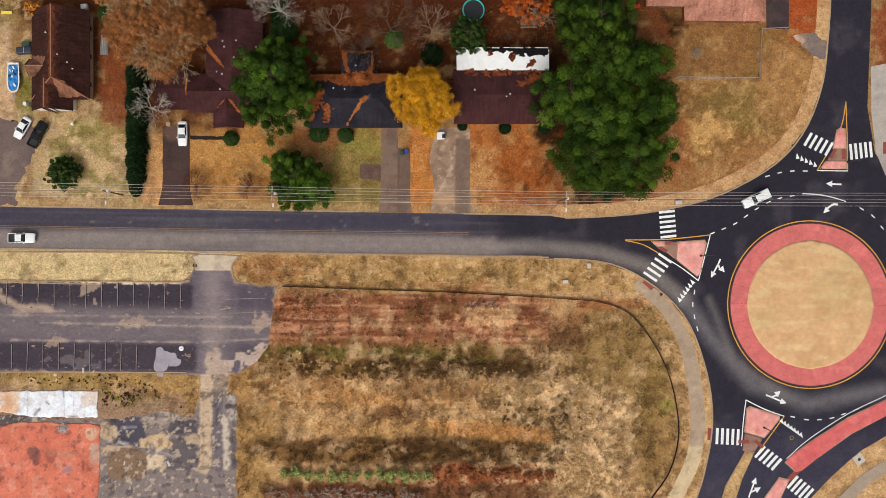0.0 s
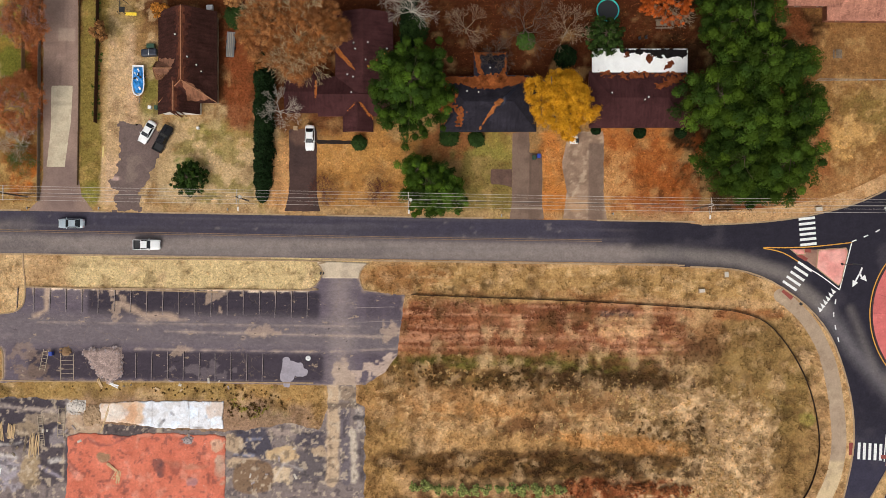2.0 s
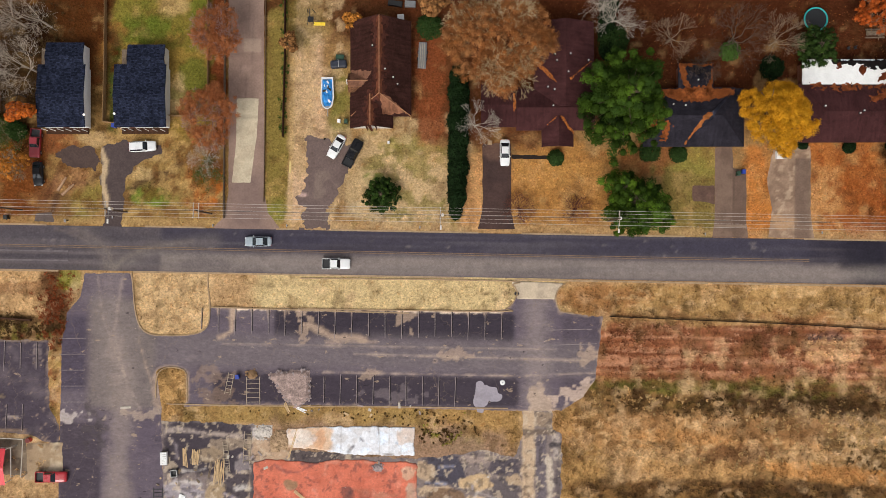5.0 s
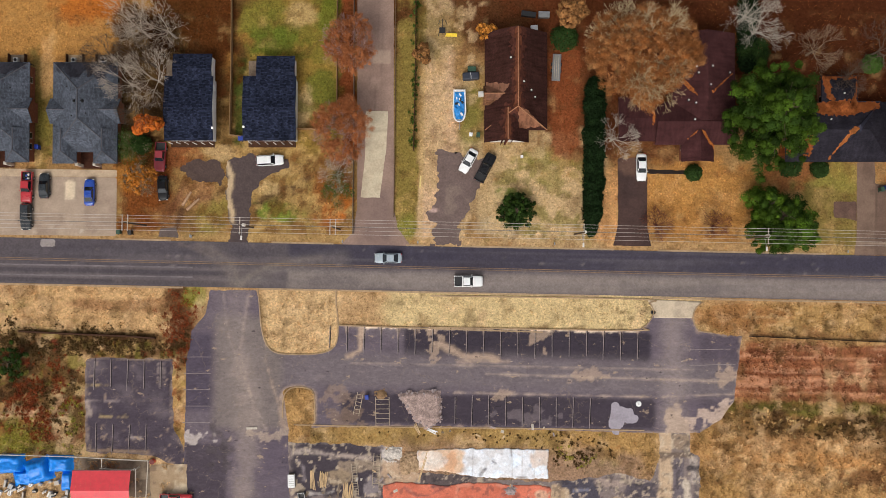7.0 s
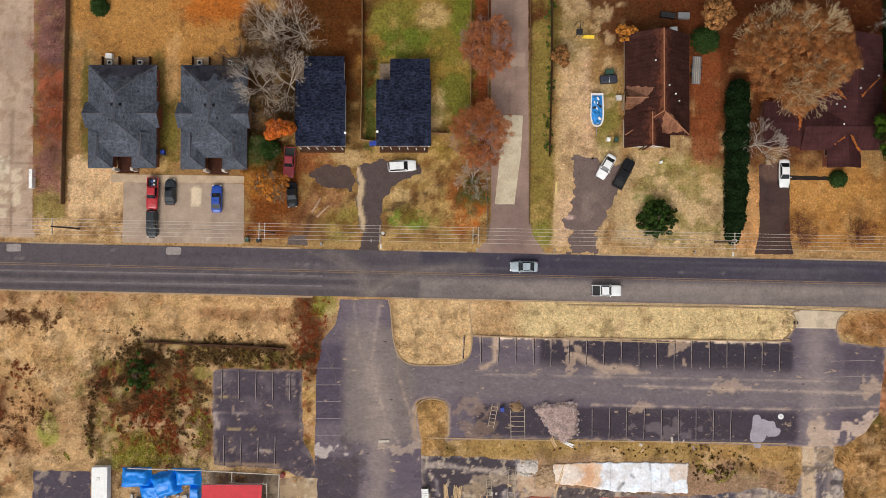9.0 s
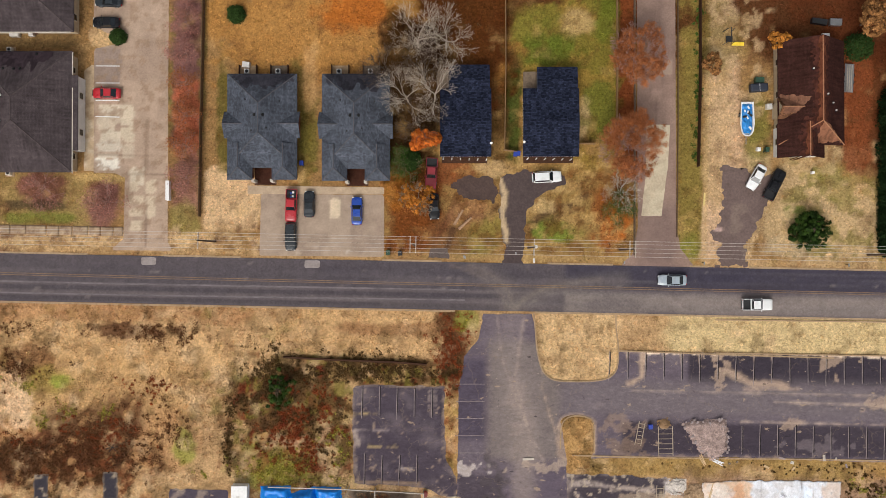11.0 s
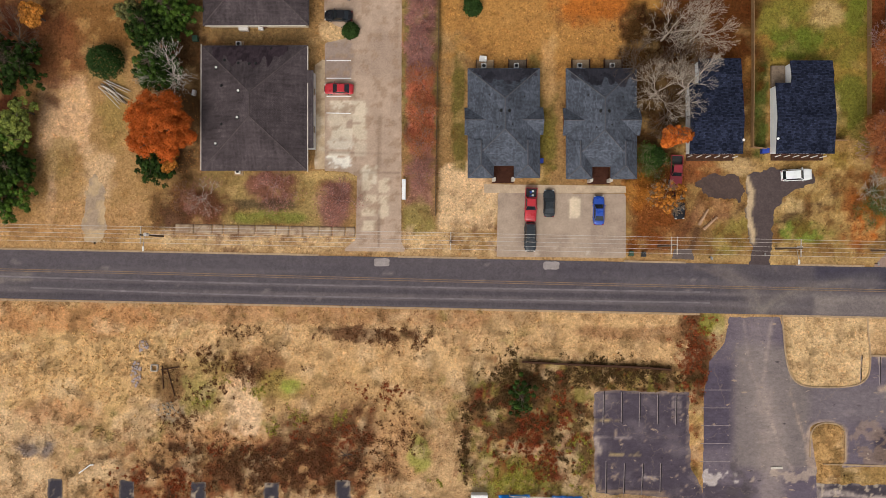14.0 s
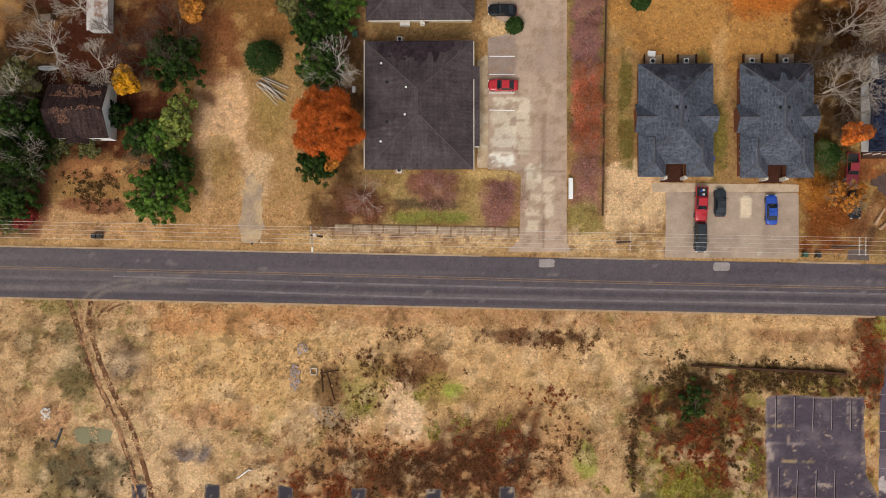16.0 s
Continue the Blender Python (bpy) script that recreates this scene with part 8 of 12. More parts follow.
    return tagged(new("roof_overlay", me), label, "leaves", kind="stuff")


# algae streaks down the north slopes of the roofs
M_ALGAE_AND_LIT = cover("algae_stained_and_lit_shingles", None, 0.95, ((1.2, 0.8, 1.2), (5.0, 0.8, 1.2)), 0.3, 0.02, (2.5, 0.5, 1), spec=0.04)


def algae(cx, north, w, deep, colour):
    d = lambda x, y: np.maximum(np.abs(x - cx) - w / 2, (north - deep * (0.45 + 0.9 * vnoise(x, y * 0 + cx, 0.8, 12)) * (1 - 0.5 * (2 * np.abs(x - cx) / w) ** 2) - y))
    roof_overlay(d, (cx - w / 2 - 0.5, cx + w / 2 + 0.5, north - 1.6 * deep, north + 0.4), colour, "dark algae streaks down a shingled roof", 0.25, 0.7, 9, M_ALGAE_AND_LIT, 0.16, 0.02)


for wd, tone, sd in ((2.2, lin(76, 45, 37), 12), (1.0, lin(98, 58, 42), 14)):
    roof_overlay(union(band_d([(-69.2, 33.2), (-69.4, 46.6)], wd), band_d([(-70.8, 27.9), (-70.8, 33.0)], wd * 0.8)), (-73.5, -65.5, 27.6, 47.0), tone, "rust-coloured wear along a shingled ridge", wd * 0.35, 0.9, sd, M_ALGAE_AND_LIT, 0.14, 0.012 + 0.004 * sd / 12)
# same shingles below: the light on these two faces is painted as tan sheets
roof_overlay(poly_d([(-69.1, 33.1), (-67.6, 33.1), (-64.3, 30.4), (-68.7, 30.1)]), (-69.6, -63.9, 29.6, 33.6), lin(134, 92, 70), "tan sheet painting the lit face of a small hip", 0.2, 0.8, 15, M_ALGAE_AND_LIT, 0.14, 0.03)
roof_overlay(poly_d([(-74.6, 38.2), (-70.6, 37.3), (-72.4, 34.8), (-74.6, 34.8)]), (-75.0, -70.2, 34.4, 38.6), lin(124, 88, 70), "tan sheet painting the lit face of a small gable", 0.2, 0.8, 16, M_ALGAE_AND_LIT, 0.14, 0.03)
algae(-160.1, 39.75, 10.0, 2.6, lin(60, 59, 66))
algae(-144.5, 39.95, 10.4, 2.8, lin(56, 55, 62))
algae(-201.2, 42.7, 12.0, 3.4, lin(58, 48, 52))
RUST = lin(128, 72, 38)
roof_overlay(band_d([(-22.61, 34.94), (-19.10, 35.47), (-15.24, 34.78), (-11.06, 34.74), (-6.57, 35.74)], 2.3), span([(-22.96, 36.55), (-6.21, 33.68)], 2), RUST, seed=5)
roof_overlay(union(band_d([(-14.94, 40.48), (-8.90, 40.62)], 0.9), band_d([(-14.88, 40.48), (-14.63, 37.38), (-13.31, 35.14)], 0.8), band_d([(-9.09, 40.61), (-9.30, 37.82), (-10.62, 35.20)], 0.8)), span([(-15.66, 41.24), (-8.16, 34.61)], 1), RUST, rough=0.35, seed=6)
roof_overlay(union(band_d([(-21.62, 33.03), (-20.00, 31.77), (-21.53, 27.87)], [2.4, 3.0, 2.2]), band_d([(-19.65, 30.16), (-17.70, 28.59), (-18.32, 27.09)], 1.0)), span([(-22.91, 33.64), (-16.39, 26.36)], 2), RUST, rough=0.9, size=1.3, seed=7)
roof_overlay(band_d([(-10.55, 31.13), (-12.57, 28.50), (-14.07, 26.14)], [0.9, 0.6, 0.3]), span([(-10.05, 31.98), (-14.77, 25.74)], 1), lin(150, 92, 50), rough=0.25, size=0.8, seed=8)
# torn felt and leaves on the white roof
roof_overlay(union(band_d([(13.11, 41.61), (18.85, 41.74)], 1.5), band_d([(18.85, 41.36), (24.89, 41.50)], 1.9), band_d([(20.29, 40.92), (23.17, 40.79)], 1.0)), span([(12.14, 42.93), (25.59, 39.41)], 2), lin(24, 20, 20), "torn black roofing felt on a white membrane roof", 0.5, 0.9, 9, M_FELT)
roof_overlay(union(disc_d(*(18.01, 39.91), 0.7), disc_d(*(21.85, 38.94), 0.6), disc_d(*(21.28, 38.35), 0.5), disc_d(*(13.60, 40.76), 0.45)), span([(12.15, 41.97), (25.12, 37.96)], 1), lin(92, 46, 28), rough=0.4, size=0.7, seed=10, lift=0.065)
roof_overlay(union(band_d([(8.88, 36.83), (16.52, 36.81), (24.94, 37.38)], 0.5), band_d([(19.84, 34.69), (22.21, 35.88), (24.59, 36.70)], [1.0, 1.6, 0.8])), span([(7.91, 38.05), (25.37, 33.65)], 1), lin(120, 66, 38), rough=0.9, size=0.9, seed=11)
roof_leaves(union(band_d([(-41.92, 41.09), (-39.81, 38.82), (-37.60, 36.27)], [1.0, 0.7, 0.2]), band_d([(-35.24, 37.04), (-31.30, 40.56)], 0.32), band_d([(-45.13, 34.38), (-44.98, 31.46)], 0.28), band_d([(-39.01, 28.93), (-37.59, 30.20)], 0.28), band_d([(-36.77, 30.42), (-34.30, 27.60)], 0.32)), 30000, *span([(-44.54, 41.80), (-30.76, 27.46)], 2), lin(176, 104, 52), 8, 0.09)
roof_leaves(union(band_d([(-257.70, 33.27), (-250.50, 33.56)], 0.9), disc_d(*(-255.73, 29.46), 0.8), disc_d(*(-254.12, 34.22), 1.4), band_d([(-257.11, 30.68), (-249.08, 31.16)], 0.5)), 3000, *span([(-259.10, 35.03), (-248.99, 26.71)], 1), lin(112, 82, 66), 10, 0.12)

# ---- vehicles ----
M_LAMP_W = plain("headlamp", (0.7, 0.7, 0.68), 0.15)
M_LAMP_R = plain("tail_lamp", (0.35, 0.01, 0.01), 0.2)
M_TRIM = plain("black_trim", (0.015, 0.015, 0.016), 0.5)
M_RIM = plain("alloy_rim", (0.45, 0.45, 0.46), 0.3, 0.9)
CAR_GLASS = glazed("car_glass", (0.012, 0.016, 0.02))
PAINTS = {}


def car_paint(name, colour, rough=0.3):
    if name not in PAINTS:
        PAINTS[name] = plain("paint_" + name, colour, rough, 0.0, 0.04, 1.0, 0.6 if max(colour) > 0.05 else 0.0)
        if max(colour) < 0.05:
            PAINTS[name].node_tree.nodes["Principled BSDF"].inputs["Specular IOR Level"].default_value = 0.2
    return PAINTS[name]


def loft(stations, mat, name, parent, label=""):
    """A body through cross-sections: x, half width, low, shoulder height, top, top half width."""
    bm = bmesh.new()
    rings = []
    for x, w, z0, zs, zt, wt in stations:
        pts = [(-w * 0.9, z0), (-w, z0 + 0.12), (-w, zs), (-wt, zt - 0.02), (-wt * 0.5, zt), (wt * 0.5, zt), (wt, zt - 0.02), (w, zs), (w, z0 + 0.12), (w * 0.9, z0)]
        rings.append([bm.verts.new((x, y, z)) for y, z in pts])
    for a, b in zip(rings, rings[1:]):
        for k in range(len(a)):
            bm.faces.new((a[k - 1], a[k], b[k], b[k - 1]))
    bm.faces.new(rings[0])
    bm.faces.new(rings[-1][::-1])
    return part(name, bm, mat, parent, label, True)


def quad_panel(name, pts, mat, parent, lift=0.012):
    """A thin curved-looking panel through four corners, moved out along its normal."""
    p = [Vector(q) for q in pts]
    n = (p[1] - p[0]).cross(p[3] - p[0]).normalized()
    mid = sum(p, Vector()) / 4
    if n.dot(mid - Vector((mid.x * 0.5, 0, 0.6))) < 0:
        n = -n
    bm = bmesh.new()
    top = [bm.verts.new(q + n * lift) for q in p]
    low = [bm.verts.new(q - n * 0.02) for q in p]
    bm.faces.new(top)
    bm.faces.new(low[::-1])
    for k in range(4):
        bm.faces.new((low[k - 1], low[k], top[k], top[k - 1]))
    return part(name, bm, mat, parent)


def vehicle(kind, at, yaw, paint, label, length=None, name=None, group="", roof=None, cover_bed=False):
    """A car with its front along +x. kinds: sedan, wagon, pickup."""
    grow = 1.0
    L = length or {"sedan": 4.75, "wagon": 4.8, "pickup": 5.5}[kind]
    W = {"sedan": 0.90, "wagon": 0.93, "pickup": 0.96}[kind]
    k = L / 2
    car = empty(name or {"sedan": "car", "wagon": "suv", "pickup": "pickup_truck"}[kind], pose(at[0], at[1], 0.02, 0, 0, yaw) @ Matrix.Scale(grow, 4), label, "pickup" if kind == "pickup" else "car", group)
    up = {"sedan": 0.0, "wagon": 0.14, "pickup": 0.16}[kind]
    hood, belt, top = 0.86 + up, 0.94 + up, {"sedan": 1.44, "wagon": 1.7, "pickup": 1.75}[kind]
    if kind == "pickup":
        body = loft([(-0.38 * L + 0.9, W, 0.4, belt - 0.1, belt, W * 0.95), (0.0, W, 0.4, belt - 0.08, belt + 0.02, W * 0.94), (0.2 * L, W, 0.4, hood - 0.02, hood + 0.1, W * 0.9), (0.42 * L, W * 0.98, 0.4, hood - 0.08, hood + 0.02, W * 0.84), (0.49 * L, W * 0.88, 0.42, hood - 0.18, hood - 0.1, W * 0.74), (0.5 * L, W * 0.8, 0.46, hood - 0.3, hood - 0.22, W * 0.66)], paint, "body", car)
        b0, b1, zf = -0.5 * L, -0.38 * L + 0.92, 0.72
        bm = bmesh.new()
        add_box(bm, (b0 + b1) / 2, W - 0.05, (0.42 + belt) / 2, b1 - b0, 0.1, belt - 0.42, 0, 0.02)
        add_box(bm, (b0 + b1) / 2, -W + 0.05, (0.42 + belt) / 2, b1 - b0, 0.1, belt - 0.42, 0, 0.02)
        add_box(bm, b1 - 0.05, 0, (0.5 + belt) / 2, 0.1, 2 * W - 0.2, belt - 0.5)
        part("bed_wall", bm, paint, car)
        part("bed_floor", a_box((b0 + b1) / 2, 0, zf - 0.12, b1 - b0 - 0.02, 2 * W - 0.22, 0.2), M_TRIM, car, "dark bed liner")
        if cover_bed:
            part("bed_cover", a_box((b0 + b1) / 2, 0, belt - 0.02, b1 - b0 - 0.1, 2 * W - 0.24, 0.06), paint, car)
        part("tailgate", a_box(b0 + 0.03, 0, (0.5 + belt) / 2, 0.07, 2 * W - 0.22, belt - 0.5), paint, car)
        cab0, cab1, r0, r1 = -0.13 * L - 0.35, 0.16 * L, -0.13 * L - 0.25, 0.05 * L
    else:
        tail = -0.5 * L
        deck = belt - 0.02 if kind == "sedan" else belt
        body = loft([(tail, W * 0.6, 0.46, deck - 0.28, deck - 0.2, W * 0.5), (tail + 0.06, W * 0.78, 0.4, deck - 0.2, deck - 0.1, W * 0.66), (tail + 0.2, W * 0.91, 0.34, deck - 0.12, deck - 0.03, W * 0.78), (tail + 0.45, W * 0.97, 0.3, deck - 0.09, deck, W * 0.84), (-0.3 * L, W * 0.99, 0.3, deck - 0.08, deck, W * 0.87), (-0.1 * L, W, 0.28, belt - 0.08, belt, W * 0.9), (0.16 * L, W, 0.28, belt - 0.08, belt - 0.01, W * 0.9), (0.32 * L, W * 0.98, 0.3, hood - 0.1, hood, W * 0.82), (0.41 * L, W * 0.94, 0.32, hood - 0.18, hood - 0.07, W * 0.76), (0.465 * L, W * 0.84, 0.34, hood - 0.26, hood - 0.14, W * 0.68), (0.49 * L, W * 0.7, 0.38, hood - 0.34, hood - 0.22, W * 0.56), (0.5 * L, W * 0.52, 0.44, hood - 0.4, hood - 0.3, W * 0.42)], paint, "body", car)
        if kind == "sedan":
            cab0, cab1, r0, r1 = -0.37 * L, 0.2 * L, -0.21 * L, 0.04 * L
        else:
            cab0, cab1, r0, r1 = -0.485 * L, 0.2 * L, -0.43 * L, 0.06 * L
    wl, wr = W * 0.9, W * 0.70
    bm = bmesh.new()
    low = [bm.verts.new(c) for c in ((cab0, -wl, belt - 0.04), (cab1, -wl, belt - 0.04), (cab1, wl, belt - 0.04), (cab0, wl, belt - 0.04))]
    hi = [bm.verts.new(c) for c in ((r0, -wr, top - 0.05), (r1, -wr, top - 0.05), (r1, wr, top - 0.05), (r0, wr, top - 0.05))]
    for n in range(4):
        bm.faces.new((low[n - 1], low[n], hi[n], hi[n - 1]))
    bm.faces.new(hi)
    cabin = part("cabin", bm, paint, car)
    mix = lambda a, b, t: tuple(a[i] + (b[i] - a[i]) * t for i in range(3))
    F = [(cab1, -wl, belt - 0.04), (cab1, wl, belt - 0.04), (r1, wr, top - 0.05), (r1, -wr, top - 0.05)]
    R = [(cab0, -wl, belt - 0.04), (cab0, wl, belt - 0.04), (r0, wr, top - 0.05), (r0, -wr, top - 0.05)]

    def inner(q, m=0.07):
        c = mix(mix(q[0], q[1], 0.5), mix(q[2], q[3], 0.5), 0.5)
        return [mix(p, c, m) for p in q]
    quad_panel("windscreen", inner(F), CAR_GLASS, cabin)
    quad_panel("rear_window", inner(R), CAR_GLASS, cabin)
    for s in (-1, 1):
        S = [(cab0, s * wl, belt - 0.04), (cab1, s * wl, belt - 0.04), (r1, s * wr, top - 0.05), (r0, s * wr, top - 0.05)]
        quad_panel("side_window", inner(S, 0.08), CAR_GLASS, cabin)
        part("mirror", a_box(cab1 - 0.25, s * (W + 0.1), belt + 0.08, 0.14, 0.2, 0.14, 0, 0.03), paint, car)
        part("headlight", a_box(0.475 * L, s * W * 0.68, hood - 0.24, 0.16, 0.34, 0.12, -s * 20, 0.03), M_LAMP_W, car)
        part("tail_light", a_box(-0.497 * L, s * W * 0.72, belt - 0.22, 0.08, 0.26, 0.14, 0, 0.02), M_LAMP_R, car)
        for x in (-0.29 * L, 0.31 * L):
            r = 0.33 + up * 0.4
            wheel = part("wheel", a_tube((x, s * (W - 0.2), r), (x, s * (W + 0.02), r), r, r, 18), M_BLACK, car)
            part("rim", a_tube((x, s * (W + 0.0), r), (x, s * (W + 0.035), r), r * 0.62, r * 0.55, 12), M_RIM, wheel)
    bm = bmesh.new()
    add_box(bm, (r0 + r1) / 2, 0, top - 0.035, r1 - r0 - 0.02, 2 * wr - 0.02, 0.06, 0, 0.025)
    part("roof", bm, roof or paint, cabin)
    part("bumper", a_box(-0.5 * L + 0.02, 0, 0.5 + up * 0.5, 0.16, 1.7 * W, 0.2, 0, 0.05), M_TRIM if kind == "pickup" else paint, car)
    part("grille", a_box(0.497 * L, 0, 0.6 + up * 0.7, 0.06, W, 0.2), M_TRIM, car)
    return car


WHITE, BLACKP, SILVER = car_paint("white", (0.78, 0.78, 0.77)), car_paint("black", (0.012, 0.012, 0.014)), car_paint("silver", (0.33, 0.38, 0.42), 0.25)
REDP, BLUEP, DARKGREY = car_paint("red", (0.42, 0.012, 0.02)), car_paint("blue", (0.012, 0.06, 0.36)), car_paint("charcoal", (0.03, 0.035, 0.04))
vehicle("sedan", (-91.13, 6.98), 181, SILVER, "silver sedan driving in the resurfaced lane", 4.85)
vehicle("pickup", (-76.80, 3.17), 1, WHITE, "white pickup with a black bed on the worn lane", 5.1)
vehicle("pickup", (67.54, 13.18), 206, WHITE, "white pickup entering the roundabout", 5.8, cover_bed=True)
vehicle("sedan", (-46.40, 24.04), 271, WHITE, "white car parked on a dark driveway", 4.9)
vehicle("sedan", (-77.24, 24.57), 241, WHITE, "white sedan parked on crumbling gravel", 4.6)
vehicle("pickup", (-74.20, 23.42), 64, BLACKP, "black pickup parked on crumbling gravel", 5.4)
vehicle("wagon", (-112.51, 23.92), 4, WHITE, "white estate car on broken asphalt", 4.9)
vehicle("sedan", (-144.42, 17.58), 91, BLUEP, "bright blue car in the parking court", 4.7)
vehicle("sedan", (-152.49, 18.55), 91, DARKGREY, "charcoal car in the parking court", 4.4)
red = vehicle("pickup", (-155.48, 18.21), 269, REDP, "red pickup with a cluttered bed in the parking court", 5.5)
for k in range(9):
    cx, cy = -2.4 + 0.17 * k, (-0.5, 0.25, -0.1, 0.45)[k % 4]
    part("bed_load", a_box(cx, cy, 0.82 + 0.05 * (k % 3), 0.35, 0.3, 0.26, 17 * k, 0.03), (M_BLACK, M_VENT, car_paint("blue", (0.012, 0.06, 0.36)), M_TRIM)[k % 4], red, "mixed tools and boxes")
vehicle("wagon", (-155.47, 12.96), 271, DARKGREY, "black estate car behind a red pickup", 4.7)
vehicle("pickup", (-132.00, 24.11), 268, car_paint("faded_red", (0.28, 0.012, 0.022), 0.5), "old red pickup under trees", 5.2)
vehicle("sedan", (-131.44, 18.58), 274, BLACKP, "black car parked on leaf litter", 4.4)
vehicle("pickup", (-127.51, -36.32), 1, REDP, "dark red pickup beside a metal canopy", 5.6)
vehicle("sedan", (-187.18, 36.58), 180, REDP, "red car in a marked concrete bay", 4.7)
vehicle("sedan", (-187.50, 48.56), 180, BLACKP, "black car in the concrete car park", 4.5)
vehicle("sedan", (-187.22, 52.17), 180, DARKGREY, "dark car in the concrete car park", 4.5)

# open trailer boat heaped with blue plastic
M_BLUE_PLASTIC = plain("blue_plastic", lin(40, 130, 200), 0.45, wear=0.2)
boat = empty("boat", pose(*(-79.05, 34.30), 0, 0, 0, 271), "white open boat heaped with crumpled blue tarpaulin", "boat")
rim = [(-2.9, -1.05), (-2.9, 1.05), (0.8, 1.22), (2.0, 1.05), (2.6, 0.75), (2.9, 0.3), (2.9, -0.3), (2.6, -0.75), (2.0, -1.05), (0.8, -1.22)]
bm = bmesh.new()
low, top, lip = [bm.verts.new((x * 0.9, y * 0.75, 0.35)) for x, y in rim], [bm.verts.new((x, y, 1.05)) for x, y in rim], [bm.verts.new((x * 0.93, y * 0.84, 1.05)) for x, y in rim]
bed = [bm.verts.new((x * 0.88, y * 0.76, 0.55)) for x, y in rim]
for k in range(len(rim)):
    for a, b in ((low, top), (top, lip), (lip, bed)):
        bm.faces.new((a[k - 1], a[k], b[k], b[k - 1]))
bm.faces.new(low[::-1])
bm.faces.new(bed)
part("hull", bm, M_WHITE, boat)
n = 30
gx, gy = np.meshgrid(np.linspace(-2.5, 2.4, n), np.linspace(-0.9, 0.9, n))
gz = 0.7 + 0.75 * fbm(gx + 5, gy + 3, 0.55, 31) - 0.25 * (np.abs(gy) / 0.9) ** 3
gy = gy * (1 - 0.45 * np.clip((gx - 1.2) / 1.2, 0, 1))
idx = np.arange(n * n).reshape(n, n)
hung("tarpaulin", raw_mesh("tarpaulin", np.stack([gx, gy, gz], -1).reshape(-1, 3), np.stack([idx[:-1, :-1], idx[:-1, 1:], idx[1:, 1:], idx[1:, :-1]], -1).reshape(-1, 4), M_BLUE_PLASTIC, False), boat, "crumpled blue tarpaulin")
rs = random.Random(4)
for n in range(11):
    x, y = rs.uniform(-2.3, 1.8), rs.uniform(-0.6, 0.6)
    part("bundle", a_box(x, y, 1.2, rs.uniform(0.3, 0.7), rs.uniform(0.15, 0.4), 0.16, rs.uniform(0, 180), 0.05), [M_WHITE, M_TRIM, M_BLUE_PLASTIC, M_WHITE, M_TRIM][n % 5], boat)
part("drawbar", a_box(3.5, 0, 0.4, 1.3, 0.12, 0.1), M_STEEL, boat)
for sy in (-1, 1):
    wheel = part("wheel", a_tube((-0.8, sy * 0.98, 0.32), (-0.8, sy * 1.16, 0.32), 0.32, 0.32, 16), M_BLACK, boat)
    part("rim", a_tube((-0.8, sy * 1.16, 0.32), (-0.8, sy * 1.18, 0.32), 0.2, 0.18, 12), M_RIM, wheel)

# ---- trees and shrubs ----
def unit(v):
    return v / np.maximum(np.linalg.norm(v, axis=-1, keepdims=True), 1e-9)


def leaf_tris(centres, normals, size, rng):
    n = len(centres)
    t = unit(np.cross(normals, rng.normal(size=(n, 3))))
    b = np.cross(normals, t)
    s = size * rng.uniform(0.6, 1.3, (n, 1))
    v = np.stack([centres + t * s * 1.15, centres - t * s * 0.45 - b * s * 0.8, centres - t * s * 0.45 + b * s * 0.8], 1).reshape(-1, 3)
    return v, np.arange(3 * n).reshape(-1, 3)


def crown_mesh(name, rx, ry, rz, base, clumps, leaves, size, mat, rng, lump=0.24, gap=0.25, tint=0.55, low=-0.35, hue=None, lobed=1.0):
    """Leaves on clumps that sit over an uneven dome."""
    lobes = max(4, int((3 + (rx + ry) * 0.55) * lobed))
    la = np.arange(lobes) * 2.4 + rng.uniform(0, 6.28)
    lr = (0.62 if lobed == 1 else 0.76) * np.sqrt((np.arange(lobes) + 0.3) / lobes) * rng.uniform(0.85, 1.15, lobes)
    lc = np.stack([lr * np.cos(la), lr * np.sin(la), 0.35 - 0.75 * lr**2 + rng.uniform(-0.12, 0.15, lobes)], -1)
    ls = rng.uniform(0.3, 0.5, lobes) / lobed**0.6
    many = clumps * 3
    pick = rng.randint(0, lobes, many)
    u = rng.uniform(low, 1, many)
    a = rng.uniform(0, 2 * np.pi, many)
    r = np.sqrt(np.maximum(1 - u * u, 0))
    d = np.stack([r * np.cos(a), r * np.sin(a), u], -1)
    c = lc[pick] + d * ls[pick][:, None] * rng.uniform(1 - gap, 1.05, (many, 1))
    near = np.linalg.norm(c[:, None] - lc[None], axis=2) / ls[None]
    near[np.arange(many), pick] = 9
    c = c[near.min(1) > 0.8][:clumps]
    clumps = len(c)
    c = c * np.array([rx, ry, rz]) * 1.05 + np.array([0, 0, base + rz * 0.45])
    rad = lump * 0.62 * (rx + ry) / 2 * rng.uniform(0.55, 1.3, clumps)
    q = unit(rng.normal(size=(clumps, leaves, 3)) + np.array([0, 0, 0.35]))
    p = c[:, None] + q * rad[:, None, None] * rng.uniform(0.35, 1.12, (clumps, leaves, 1)) * np.array([1, 1, 0.75])
    nrm = unit(1.0 * q + 0.35 * rng.normal(size=q.shape) + np.array([0, 0, 0.25]))
    v, f = leaf_tris(p.reshape(-1, 3), nrm.reshape(-1, 3), size, rng)
    v[:, 2] = np.maximum(v[:, 2], 0.03)
    t = 1 + tint * rng.uniform(-1, 1, (clumps, 1))
    t = t * np.ones((1, 3))
    if hue is not None:
        k = rng.rand(clumps, 1) ** 1.5
